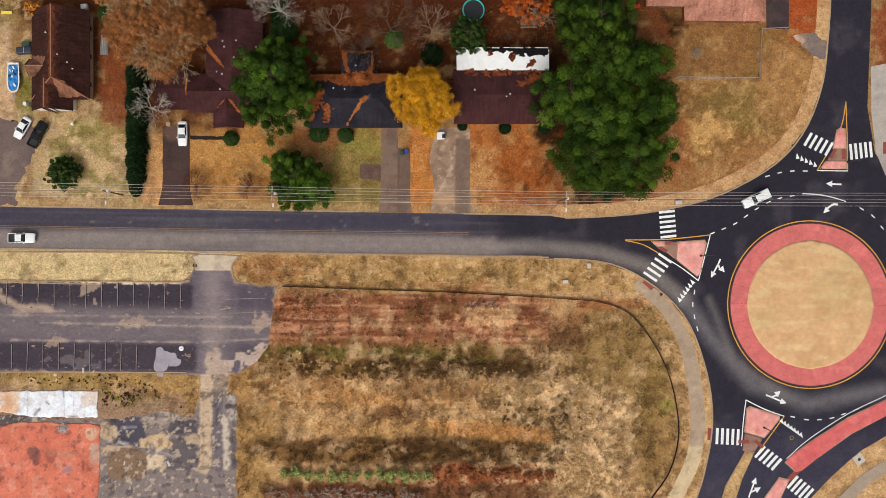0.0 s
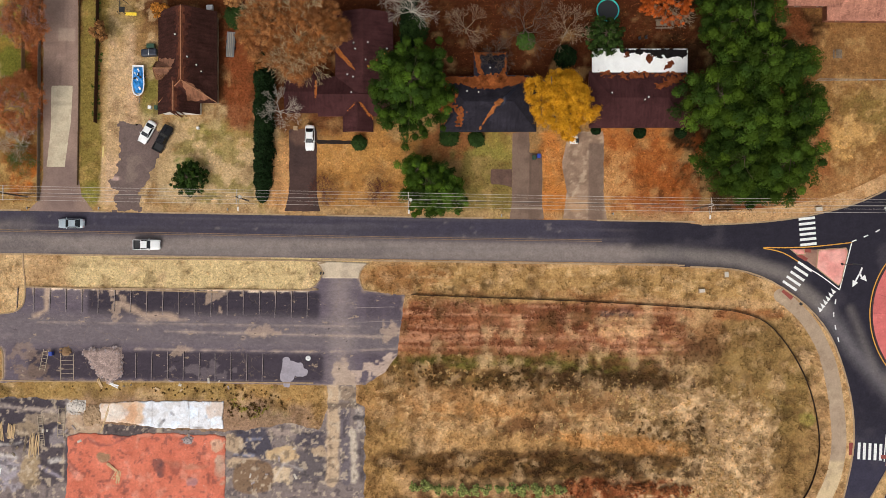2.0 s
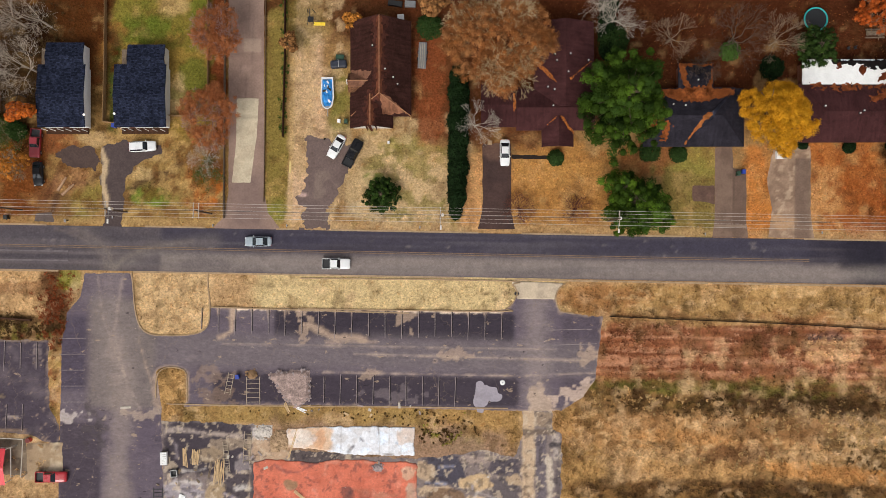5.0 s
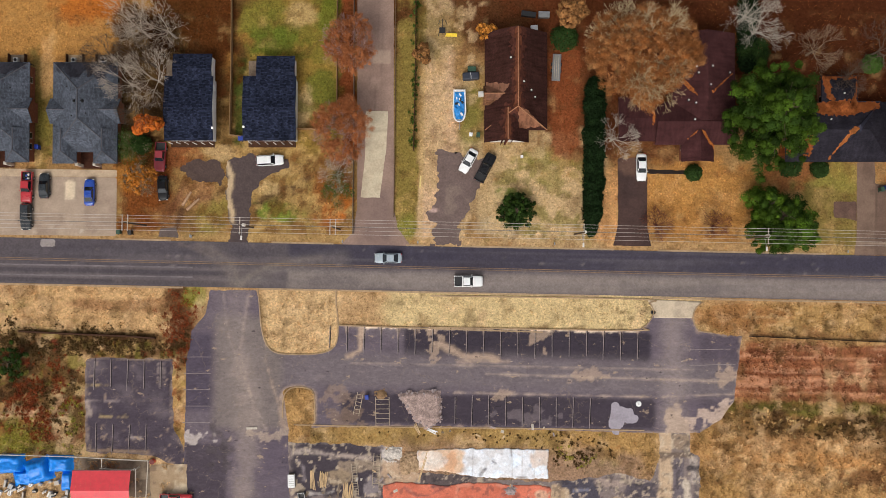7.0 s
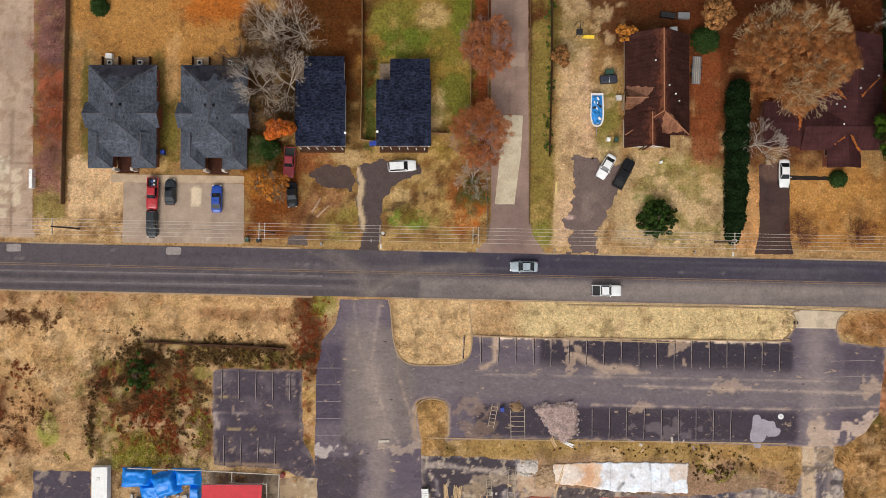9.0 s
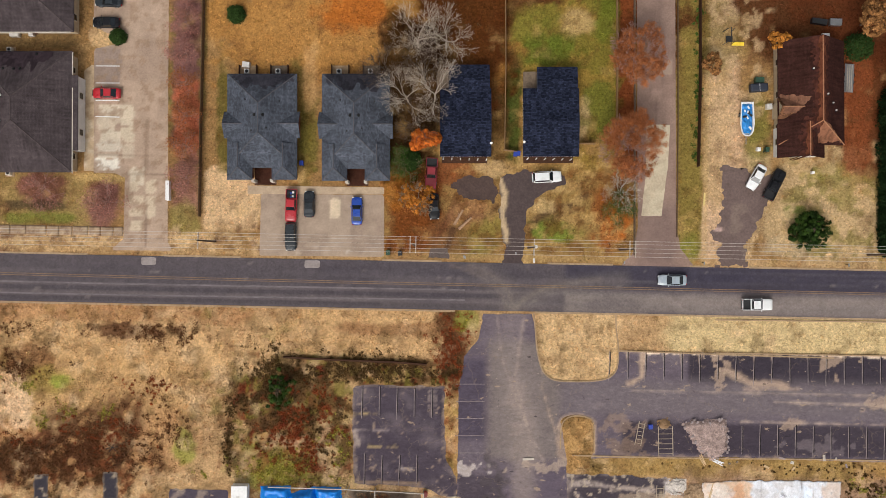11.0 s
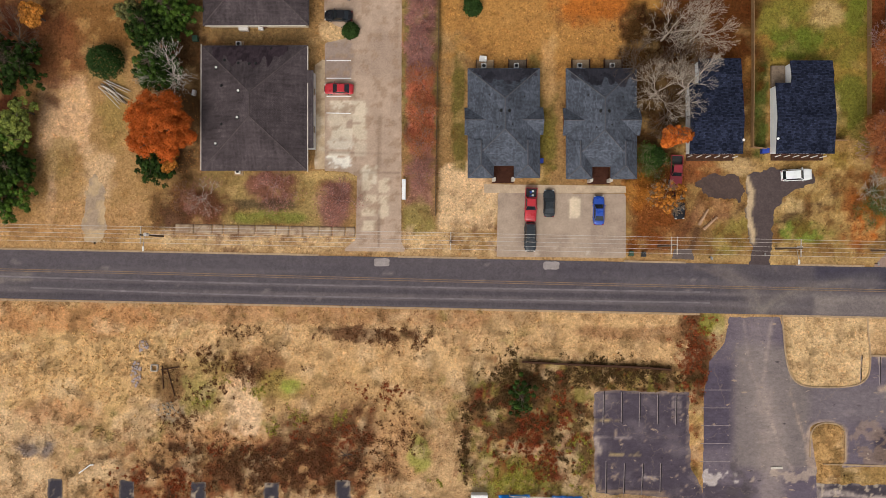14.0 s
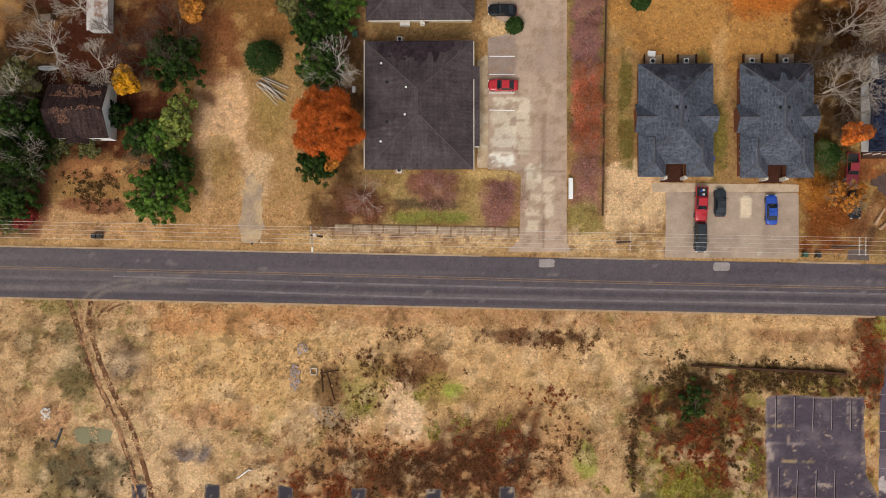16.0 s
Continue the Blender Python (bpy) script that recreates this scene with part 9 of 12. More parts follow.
        t = t * (1 - k + k * np.array(hue))
    cols = np.repeat(np.repeat(t, leaves, 0), 3, 0)
    return raw_mesh(name, v, f, mat, False, cols)


def tubes_mesh(name, segs, mat, sides=4):
    """Tapered sticks: rows of start, end, start radius, end radius."""
    s = np.array(segs, float)
    a, b, ra, rb = s[:, :3], s[:, 3:6], s[:, 6], s[:, 7]
    d = unit(b - a)
    t = unit(np.cross(d, np.where(np.abs(d[:, 2:]) > 0.9, np.array([[1.0, 0, 0]]), np.array([[0, 0, 1.0]]))))
    w = np.cross(d, t)
    ang = np.arange(sides) * 2 * np.pi / sides
    ring = t[:, None] * np.cos(ang)[None, :, None] + w[:, None] * np.sin(ang)[None, :, None]
    v = np.concatenate([a[:, None] + ring * ra[:, None, None], b[:, None] + ring * rb[:, None, None]], 1)
    k = np.arange(sides)
    f = np.stack([k, (k + 1) % sides, (k + 1) % sides + sides, k + sides], -1)
    faces = (np.arange(len(s))[:, None, None] * 2 * sides + f[None]).reshape(-1, 4)
    return raw_mesh(name, v.reshape(-1, 3), faces, mat, True)


def limbs(height, spread, levels, rng, thick, forks=(5, 3, 3, 3, 2, 2), rise=0.1, start=0.3, stems=1, twig=0.02, taper=0.66):
    """Trunk rows and branch rows of a tree whose limbs fork and spread evenly; scaled to its height and spread."""
    trunk, rows, ends = [], [], []
    for s in range(stems):
        az = s * 6.283 / stems + rng.uniform(-0.5, 0.5)
        lean = np.array([np.cos(az), np.sin(az)]) * (0.0 if stems == 1 else 0.45) * height * start
        q = np.array([lean[0], lean[1], height * start])
        trunk.append([0, 0, 0, *q, thick, thick * 0.75])
        ends.append((q, unit(q), thick * 0.7, 1.0))
    for lv in range(levels):
        nxt = []
        for q, d, r, reach in ends:
            n = forks[min(lv, len(forks) - 1)]
            side = unit(np.cross(d, rng.normal(size=3)))
            other = np.cross(d, side)
            turn0 = rng.uniform(0, 6.28)
            for k in range(n):
                az = turn0 + k * 6.283 / n + rng.normal() * 0.3
                wide = rng.uniform(0.6, 1.2) if lv == 0 else rng.uniform(0.22, 0.62)
                e = unit(d * np.cos(wide) + (side * np.cos(az) + other * np.sin(az)) * np.sin(wide) + np.array([0, 0, rise]))
                ln = reach * rng.uniform(0.75, 1.2)
                bend = q + e * ln * 0.5 + rng.normal(size=3) * ln * 0.15
                tip = bend + unit(e + rng.normal(size=3) * 0.34) * ln * 0.5
                r2 = max(r * taper, twig)
                rows.append([*q, *bend, r * 0.75, (r * 0.75 + r2) / 2])
                rows.append([*bend, *tip, (r * 0.75 + r2) / 2, r2 * 0.85])
                nxt.append((tip, e, r2 * 0.9, reach * 0.7))
        ends = nxt
    rows, trunk = np.array(rows), np.array(trunk)
    tips = np.array([q for q, *_ in ends])
    foot = np.mean(trunk[:, 3:6], 0)
    wide = spread / np.percentile(np.hypot(tips[:, 0] - foot[0], tips[:, 1] - foot[1]), 94)
    tall = (height - foot[2]) / (np.percentile(tips[:, 2], 97) - foot[2])
    mul = np.array([wide, wide, tall])
    for arr, cols in ((rows, (0, 3)), (tips, (0,))):
        for c in cols:
            arr[:, c:c + 3] = foot + (arr[:, c:c + 3] - foot) * mul
            arr[:, c + 2] = np.maximum(arr[:, c + 2], 0.25 * min(height, 4))
    if stems > 1:
        trunk[:, 3:5] = foot[:2] + (trunk[:, 3:5] - foot[:2]) * wide
    return trunk, rows, tips


F_PINE = foliage("pine_needles", lin(41, 59, 20), 0.25)
F_DARK = foliage("dark_evergreen_leaves", lin(44, 62, 28), 0.35)
F_HEDGE = foliage("cedar_leaves", lin(24, 38, 18), 0.6)
F_SHRUB = foliage("shrub_leaves", lin(66, 90, 38), 0.35)
F_YELLOW = foliage("yellow_leaves", lin(196, 142, 34), 0.2)
F_ORANGE = foliage("orange_leaves", lin(176, 88, 36), 0.25)
F_AMBER = foliage("amber_leaves", lin(176, 116, 50), 0.4)
F_BROWN = foliage("brown_leaves", lin(136, 96, 58), 0.5)
F_OAK = foliage("dry_oak_leaves", lin(144, 90, 48), 0.35)
F_RUST = foliage("rust_leaves", lin(156, 98, 62), 0.25)
F_WINE = foliage("wine_red_leaves", lin(126, 52, 44), 0.4)
F_MYRTLE = foliage("dusty_red_leaves", lin(164, 112, 100), 0.4)
F_LIME = foliage("lime_leaves", lin(112, 122, 62), 0.4)
F_GREY = foliage("grey_green_leaves", lin(92, 92, 58), 0.4)


def leafy(at, r, height, mat, label, density=1.0, size=0.3, aspect=1.0, name="tree", category="tree", group="trees", hue=None, base=None, gap=0.25, bark=None, squash=None, seed=None, lump=0.24, twigs=2, lobed=1.0, tint=0.45):
    rng = np.random.RandomState(int(abs(at[0] * 31 + at[1] * 57)) % 100000 if seed is None else seed)
    x, y = at
    t = empty(name, pose(x, y, 0, 0, 0, rng.uniform(-8, 8)), label, category, group)
    rz = squash or height * 0.42
    base = height - rz * 1.4 if base is None else base
    trunk, rows, tips = limbs(height * (0.85 if twigs < 4 else 0.97), r * (0.7 if twigs < 4 else 0.84), twigs, rng, 0.02 * height + 0.05 if twigs < 4 else 0.009 * height + 0.05, (5, 3) if twigs < 4 else (6, 4, 3, 3, 3, 2), twig=0.04 if twigs < 4 else 0.024)
    hung("trunk", tubes_mesh("trunk", trunk, bark or M_BARK, 8), t)
    hung("branching", tubes_mesh("branching", rows, bark or M_BARK, 4), t)
    clumps = int(max(14, density * 26 * (r ** 1.25)))
    leaves = int(np.clip(46 * (r / 5) ** 0.5 / (size / 0.3), 22, 130))
    leaves = int(leaves * max(1.0, (lump / 0.24) ** 2))
    hung("crown", crown_mesh("crown", r * 0.86, r * 0.86 * aspect, rz, base, clumps, leaves, size, mat, rng, lump, gap, tint, hue=hue, lobed=lobed), t)
    return t


def bare(at, r, height, bark, label, levels=4, leaves=None, leaf_count=0, size=0.16, name="bare_tree", stems=1, thick=None, start=0.3, category="tree", group="bare trees"):
    rng = np.random.RandomState(int(abs(at[0] * 31 + at[1] * 57)) % 100000)
    t = empty(name, pose(at[0], at[1], 0), label, category, group)
    trunk, rows, tips = limbs(height, r, levels, rng, thick or 0.016 * height + 0.04, (6, 4, 3, 3, 2, 2) if stems == 1 else (3, 3, 3, 2, 2), 0.1, start, stems, 0.014 if height > 4 else 0.02, 0.55)
    hung("trunk", tubes_mesh("trunk", trunk, bark, 8), t)
    hung("branching", tubes_mesh("branching", rows, bark, 3), t)
    if leaves:
        pick = tips[rng.randint(0, len(tips), leaf_count)] + rng.normal(size=(leaf_count, 3)) * 0.12 * r
        v, f = leaf_tris(pick, unit(rng.normal(size=pick.shape) + np.array([0, 0, 0.8])), size, rng)
        c = np.repeat(rng.uniform(0.7, 1.3, (leaf_count, 1)) * np.ones((1, 3)), 3, 0)
        hung("leaves", raw_mesh("leaves", v, f, leaves, False, c), t)
    return t


def needle_crown(r, aspect, base, height, mat, rng, puff=0.62, per=70, size=0.2, hue=(1.45, 1.35, 1.1), fill=1.0):
    """Whorls of limbs that carry separate puffs of needles, with dark gaps between them."""
    C, R, limb, shade = [], [], [], rng.uniform(0.75, 1.2)
    levels = max(4, int((height - base) / 1.35))
    for k in range(levels):
        f = (k + rng.uniform(0, 0.8)) / levels
        reach = r * (1 - f ** 1.5) ** 0.75 * rng.uniform(0.9, 1.06)
        n = int((6 + 7 * (1 - f)) * fill)
        a0 = rng.uniform(0, 6.28)
        for j in range(n):
            a = a0 + j * 6.283 / n + rng.normal() * 0.18
            ln = max(0.5, reach * rng.uniform(0.8, 1.03))
            z = base + f * (height - base) + rng.normal() * 0.35
            rise = rng.uniform(0.02, 0.28)
            tip = np.array([np.cos(a) * ln, np.sin(a) * ln * aspect, z + rise * ln])
            limb.append([0, 0, z, *tip, 0.07, 0.025])
            m = max(1, int(ln * 0.85 / (puff * 1.1)))
            for i in range(m):
                q = 1 - i * puff * 1.15 / ln
                w = rng.normal(size=2) * puff * (0.35 + 0.35 * q)
                C.append([np.cos(a) * ln * q + w[0], (np.sin(a) * ln * q + w[1]) * aspect, z + rise * ln * q + rng.normal() * 0.22])
                R.append(puff * rng.uniform(0.6, 1.35))
    C, R = np.array(C), np.array(R)
    q = unit(rng.normal(size=(len(C), per, 3)) + np.array([0, 0, 0.55]))
    p = C[:, None] + q * (R[:, None, None] * rng.uniform(0.5, 1.02, (len(C), per, 1))) * np.array([1, 1, 0.8])
    v, f = leaf_tris(p.reshape(-1, 3), unit(q + 0.2 * rng.normal(size=q.shape) + np.array([0, 0, 0.1])).reshape(-1, 3), size, rng)
    v[:, 2] = np.maximum(v[:, 2], 0.03)
    k = rng.rand(len(C), 1) ** 1.3
    t = shade * rng.uniform(0.5, 1.45, (len(C), 1)) * (1 - k + k * np.array(hue))
    return raw_mesh("crown", v, f, mat, False, np.repeat(np.repeat(t, per, 0), 3, 0)), limb


def pine(at, r, height, mat, label, aspect=1.0, base=None, puff=0.62, per=70, size=0.2, name="tree", group="trees", hue=(1.5, 1.4, 1.0), fill=1.0):
    rng = np.random.RandomState(int(abs(at[0] * 31 + at[1] * 57)) % 100000)
    t = empty(name, pose(at[0], at[1], 0), label, "shrub" if name == "shrub" else "tree", group)
    base = height * 0.4 if base is None else base
    crown, limb = needle_crown(r, aspect, base, height, mat, rng, puff, per, size, hue, fill)
    hung("trunk", tubes_mesh("trunk", [[0, 0, 0, 0, 0, height * 0.94, 0.02 * height + 0.05, 0.05]], M_BARK, 8), t)
    hung("branching", tubes_mesh("branching", limb, M_BARK, 4), t)
    hung("crown", crown, t)
    return t


def hedge_tree(at, r, height, mat, label, aspect=1.0, count=3600, size=0.2, name="cedar", group="cedar row"):
    """A close-clipped evergreen: leaves over an uneven dome that reaches the ground."""
    rng = np.random.RandomState(int(abs(at[0] * 31 + at[1] * 57)) % 100000)
    t = empty(name, pose(at[0], at[1], 0), label, "shrub" if height < 4 else "tree", group)
    hung("trunk", tubes_mesh("trunk", [[0, 0, 0, 0, 0, height * 0.7, 0.1, 0.05]], M_BARK, 8), t)
    w, a = np.sqrt(rng.uniform(0, 1, count)) ** 0.85, rng.uniform(0, 6.283, count)
    u = np.sqrt(np.maximum(1 - w * w, 0))
    d = np.stack([w * np.cos(a), w * np.sin(a), u], -1)
    bump = 1 + 0.28 * (fbm(d[:, 0] * 3 + at[0], d[:, 1] * 3 + at[1], 0.9, 8) - 0.5) + 0.16 * rng.normal(size=count) * 0.5
    p = d * bump[:, None] * np.array([r, r * aspect, height * 0.92])
    v, f = leaf_tris(p, unit(d * np.array([1, 1, 0.8]) + 0.45 * rng.normal(size=d.shape) + np.array([0, 0, 0.5])), size, rng)
    v[:, 2] = np.maximum(v[:, 2], 0.03)
    tint = (0.55 + 0.9 * fbm(d[:, 0] * 4 + at[0], d[:, 1] * 4 + at[1], 1.1, 14))[:, None] * np.ones((1, 3))
    hung("crown", raw_mesh("crown", v, f, mat, False, np.repeat(tint, 3, 0)), t)
    return t


# evergreens along the north side
pine((-26.95, 32.32), 8.0, 17, F_PINE, "tall bright-green pine beside a maroon roof", 1.16, 6, 1.1, 200, 0.19, fill=1.6, hue=(2.3, 2.1, 1.2))
for at, r, ht in (((-23.42, 15.55), 4.1, 9), ((-20.4, 13.6), 3.5, 8), ((-25.8, 17.6), 2.8, 8), ((-25.0, 13.2), 2.9, 6)):
    pine(at, r, ht, F_PINE, "broad green tree growing under the power lines", 1.0, 2.0, 0.95, 180, 0.17, fill=1.3, group="evergreen trees", hue=(3.0, 2.7, 1.4))
for at, r, ht in (((32.21, 44.93), 8.0, 17), ((28.11, 31.04), 6.8, 14), ((35.24, 37.30), 7.4, 18), ((43.36, 29.43), 6.0, 14), ((32.18, 20.14), 7.6, 14), ((41.30, 20.31), 7.4, 14), ((37.29, 16.6), 5.0, 9), ((33.25, 26.20), 7.0, 16), ((31.05, 53.42), 7.0, 16), ((42.4, 37.6), 4.6, 13)):
    pine(at, r * 0.9, ht, F_PINE, "tall dense green pine in a dark grove", 1.0, ht * 0.42, 1.45, 260, 0.2, fill=0.95, hue=(2.5, 2.1, 1.2))
pine((9.08, 43.82), 4.0, 7, F_DARK, "dark evergreen leaning over a white roof", 1.0, 2.0, 0.55, 70, 0.17, fill=1.6)
pine((-68.73, 15.97), 3.4, 3.4, F_DARK, "round dark-green shrub on a straw lawn", 1.0, 0.9, 0.5, 70, 0.16, "shrub", "evergreen shrubs", (1.5, 1.5, 1.0), 1.5)
for at, r, ht, asp in (((-55.0, 37.4), 1.7, 4.6, 1.5), ((-55.1, 34.8), 1.9, 4.9, 1.45), ((-54.9, 32.0), 1.75, 4.7, 1.5), ((-55.1, 29.4), 1.85, 4.8, 1.45), ((-54.95, 26.6), 1.8, 4.5, 1.5), ((-55.1, 24.0), 1.7, 4.3, 1.5), ((-54.9, 21.3), 1.8, 4.2, 1.5), ((-55.1, 18.5), 1.7, 4.0, 1.5), ((-55.05, 15.8), 1.6, 3.7, 1.4), ((-55.2, 13.4), 1.1, 2.6, 1.5)):
    hedge_tree(at, r, ht, F_HEDGE, "dense dark cedar in a row beside the driveway", asp)
for at, r, mat, lab in (((-37.01, 23.33), 1.6, F_DARK, "clipped green shrub by a garden path"), ((-19.85, 24.78), 2.1, F_DARK, "dark green shrub against a slate house"), ((-14.61, 24.43), 1.7, F_DARK, "dark green shrub against a slate house"), ((16.91, 26.39), 1.3, F_HEDGE, "small dark shrub under the eaves"), ((24.83, 26.55), 1.3, F_HEDGE, "small dark shrub under the eaves"), ((8.44, 26.68), 1.0, F_HEDGE, "small dark shrub under the eaves"), ((-5.40, 43.52), 1.9, F_SHRUB, "green shrub on leaf litter"), ((2.28, 40.54), 2.4, F_HEDGE, "dark shrub behind a yellow tree"), ((-26.86, 44.93), 3.0, F_DARK, "dark green bush behind the houses"),
        ((-60.52, 46.89), 2.6, F_DARK, "dark green bush beside a brown roof"), ((-185.50, 46.15), 1.5, F_DARK, "small clipped evergreen on a straw bed"), ((-165.54, 50.37), 1.7, F_DARK, "low green shrub in the backyard"), ((-225.4, 40.3), 3.2, F_DARK, "round dark evergreen in the clearing"), ((-135.6, 26.4), 2.0, F_DARK, "dark green bush under an orange tree")):
    hedge_tree(at, r * 0.88, r * 1.25, mat, lab, 1.0, int(900 + 700 * r), 0.17, "shrub", "shrubs")
pine((-156.6, -12.6), 2.6, 4.6, F_DARK, "young dark pine in scrub", 1.3, 0.8, 0.45, 70, 0.15, fill=0.55)
for at, r, ht in (((-28.0, 54.4), 1.6, 3.4), ((-27.8, 51.6), 1.7, 3.6), ((-28.1, 48.8), 1.5, 3.2), ((-27.9, 46.2), 1.6, 3.4), ((-27.9, 43.6), 1.5, 3.0)):
    hedge_tree(at, r, ht, F_HEDGE, "overgrown dark hedge along a backyard boundary", 1.4, 2600, 0.18, "hedge", "backyard hedge")
# autumn trees
leafy((0.24, 30.46), 7.1, 14, F_YELLOW, "golden-yellow maple in full leaf", 1.6, 0.125, 1.1, hue=(0.92, 0.82, 0.6), gap=0.35, lump=0.2, lobed=1.9, tint=0.25)
leafy((-48.48, 42.17), 11.4, 16, F_OAK, "huge oak with dusty brown leaves and bare limbs", 2.6, 0.095, 0.9, "oak", group="autumn trees", hue=(1.2, 1.5, 2.0), gap=0.5, bark=M_OAK_TWIG, lump=0.13, twigs=7, lobed=1.6)
leafy((-213.74, 28.52), 6.8, 11.5, F_ORANGE, "round vivid orange maple", 1.6, 0.125, hue=(0.85, 0.8, 0.8), group="autumn trees", gap=0.35, lump=0.2, lobed=1.9, tint=0.3)
leafy((-213.94, 23.26), 1.6, 4, F_AMBER, "small amber sapling at the foot of a maple", 1.6, 0.2, group="autumn trees")
pine((-216.27, 23.72), 3.2, 4.4, F_DARK, "dark green bush at the foot of a maple", 1.0, 1.0, 0.5, 70, 0.16, "shrub", "shrubs", fill=1.5)
leafy((-133.68, 29.12), 3.2, 6, F_ORANGE, "small orange tree between roofs", 1.5, 0.22, 0.7, hue=(1.1, 1.4, 1.2), group="autumn trees")
leafy((-133.99, 19.47), 3.9, 6, F_AMBER, "half-bare amber tree beside the parking court", 0.9, 0.085, 1.0, "autumn_tree", group="autumn trees", gap=0.8, bark=M_TWIG, lump=0.14, twigs=5, hue=(1.2, 1.1, 1.0))
leafy((-99.32, 28.8), 6.6, 8, F_RUST, "rust-brown thin-leaved tree beside the side street", 1.7, 0.065, 1.1, "autumn_tree", group="autumn trees", gap=0.85, bark=M_RED_BARK, lump=0.17, twigs=6, hue=(1.15, 1.05, 0.95), tint=0.25)
leafy((-98.50, 44.10), 6.0, 8, F_RUST, "rust-brown thin-leaved tree along a fence", 1.7, 0.065, 1.1, "autumn_tree", group="autumn trees", gap=0.85, bark=M_RED_BARK, lump=0.17, twigs=6, hue=(1.15, 1.05, 0.95), tint=0.25)
leafy((-85.72, 42.76), 2.2, 4.5, F_BROWN, "small amber-brown tree beside a hedge", 1.4, 0.2, group="autumn trees")
leafy((-74.50, 47.20), 2.0, 4, F_AMBER, "small amber tree behind a brown roof", 1.4, 0.2, group="autumn trees")
leafy((-59.73, 50.84), 3.6, 7, F_BROWN, "brown-leaved tree behind the houses", 1.2, 0.22, group="autumn trees")
leafy((21.12, 50.07), 6.4, 7, F_ORANGE, "thin-leaved orange-brown tree behind a white roof", 0.9, 0.1, 0.9, "autumn_tree", group="autumn trees", hue=(0.8, 0.7, 0.7), gap=0.8, bark=M_TWIG, lump=0.14, twigs=5)
leafy((-246.49, 35.68), 2.8, 5, F_YELLOW, "small yellow tree against a white gable", 1.5, 0.2, group="autumn trees", hue=(0.9, 0.8, 0.7))
leafy((-236.07, 47.11), 3.0, 6, F_AMBER, "amber tree at the edge of the clearing", 1.2, 0.22, group="autumn trees")
leafy((-262.79, 14.01), 2.6, 3.2, F_WINE, "wine-red shrub beside the street", 1.6, 0.2, name="shrub", category="shrub", group="shrubs")
# western woods
for at, r, ht, mat, lab in (((-240.76, 17.87), 5.6, 7, F_SHRUB, "dense green tree at the woods' edge"), ((-238.33, 28.51), 3.6, 7, F_LIME, "yellow-green tree at the clearing's edge"), ((-240.51, 26.71), 3.4, 6, F_SHRUB, "green tree at the clearing's edge"), ((-239.08, 22.32), 3.4, 6, F_DARK, "dark green tree at the woods' edge"), ((-244.50, 26.79), 2.6, 5, F_DARK, "dark green bush near a white gable"), ((-237.51, 31.62), 2.6, 6, F_LIME, "yellow-green sapling at the clearing's edge"), ((-238.89, 38.85), 5.0, 8, F_DARK, "dark evergreen in the woods"), ((-263.05, 28.64), 4.6, 11, F_DARK, "dark evergreen at the woods' western side"), ((-262.03, 22.55), 4.8, 11, F_DARK, "dark evergreen at the woods' western side"), ((-263.83, 17.80), 4.6, 9, F_DARK, "dark evergreen at the woods' western side"), ((-267.39, 25.51), 6, 11, F_DARK, "dark evergreen at the woods' western side"), ((-216.15, 44.57), 4.4, 11, F_DARK, "dark green tree beside the flats"), ((-215.78, 38.77), 4.0, 9, F_DARK, "dark green tree beside the flats"), ((-213.61, 47.64), 4.4, 10, F_SHRUB, "green tree beside the flats"), ((-248.18, 30.74), 1.7, 3, F_HEDGE, "dark shrub against a white gable"), ((-258.04, 25.18), 3.0, 3, F_GREY, "low green bush before a weathered house"), ((-253.04, 24.99), 2.2, 2.6, F_GREY, "low bush before a weathered house"), ((-262.60, 35.64), 3.6, 8, F_GREY, "grey-green tree in the woods"), ((-260.60, 26.81), 2.8, 6, F_DARK, "dark green bush in the woods"), ((-219.68, 47.77), 3.4, 6, F_GREY, "grey-green bush in the clearing"), ((-265.05, 13.06), 2.4, 3, F_GREY, "grey-green bush near the street")):
    if mat in (F_GREY, F_LIME):
        leafy(at, r, ht, mat, lab, 1.5, 0.14, group="woodland trees", hue=(1.3, 1.2, 0.9), lump=0.2, lobed=1.8, gap=0.4)
    else:
        pine(at, r, ht, mat, lab, 1.0, ht * 0.25, 0.5, 70, 0.16, group="woodland trees", hue=(1.6, 1.5, 1.0), fill=1.7)
# leafless trees
for at, r, ht, bark, lab in (((-52.01, 28.70), 4.4, 7, M_PALE_BARK, "pale bare tree beside the cedar row"), ((-16.95, 44.99), 4.4, 9, M_TWIG, "pale bare tree behind the houses"), ((-5.95, 44.95), 6.0, 11, M_BARK, "grey bare tree behind the houses"), ((2.11, 44.91), 4.6, 9, M_TWIG, "pale bare tree behind the houses"), ((-27.48, 47.98), 5.0, 10, M_PALE_BARK, "pale bare tree behind a maroon roof"), ((-11.36, 39.99), 3.6, 8, M_BARK, "thin bare tree behind a slate roof"),
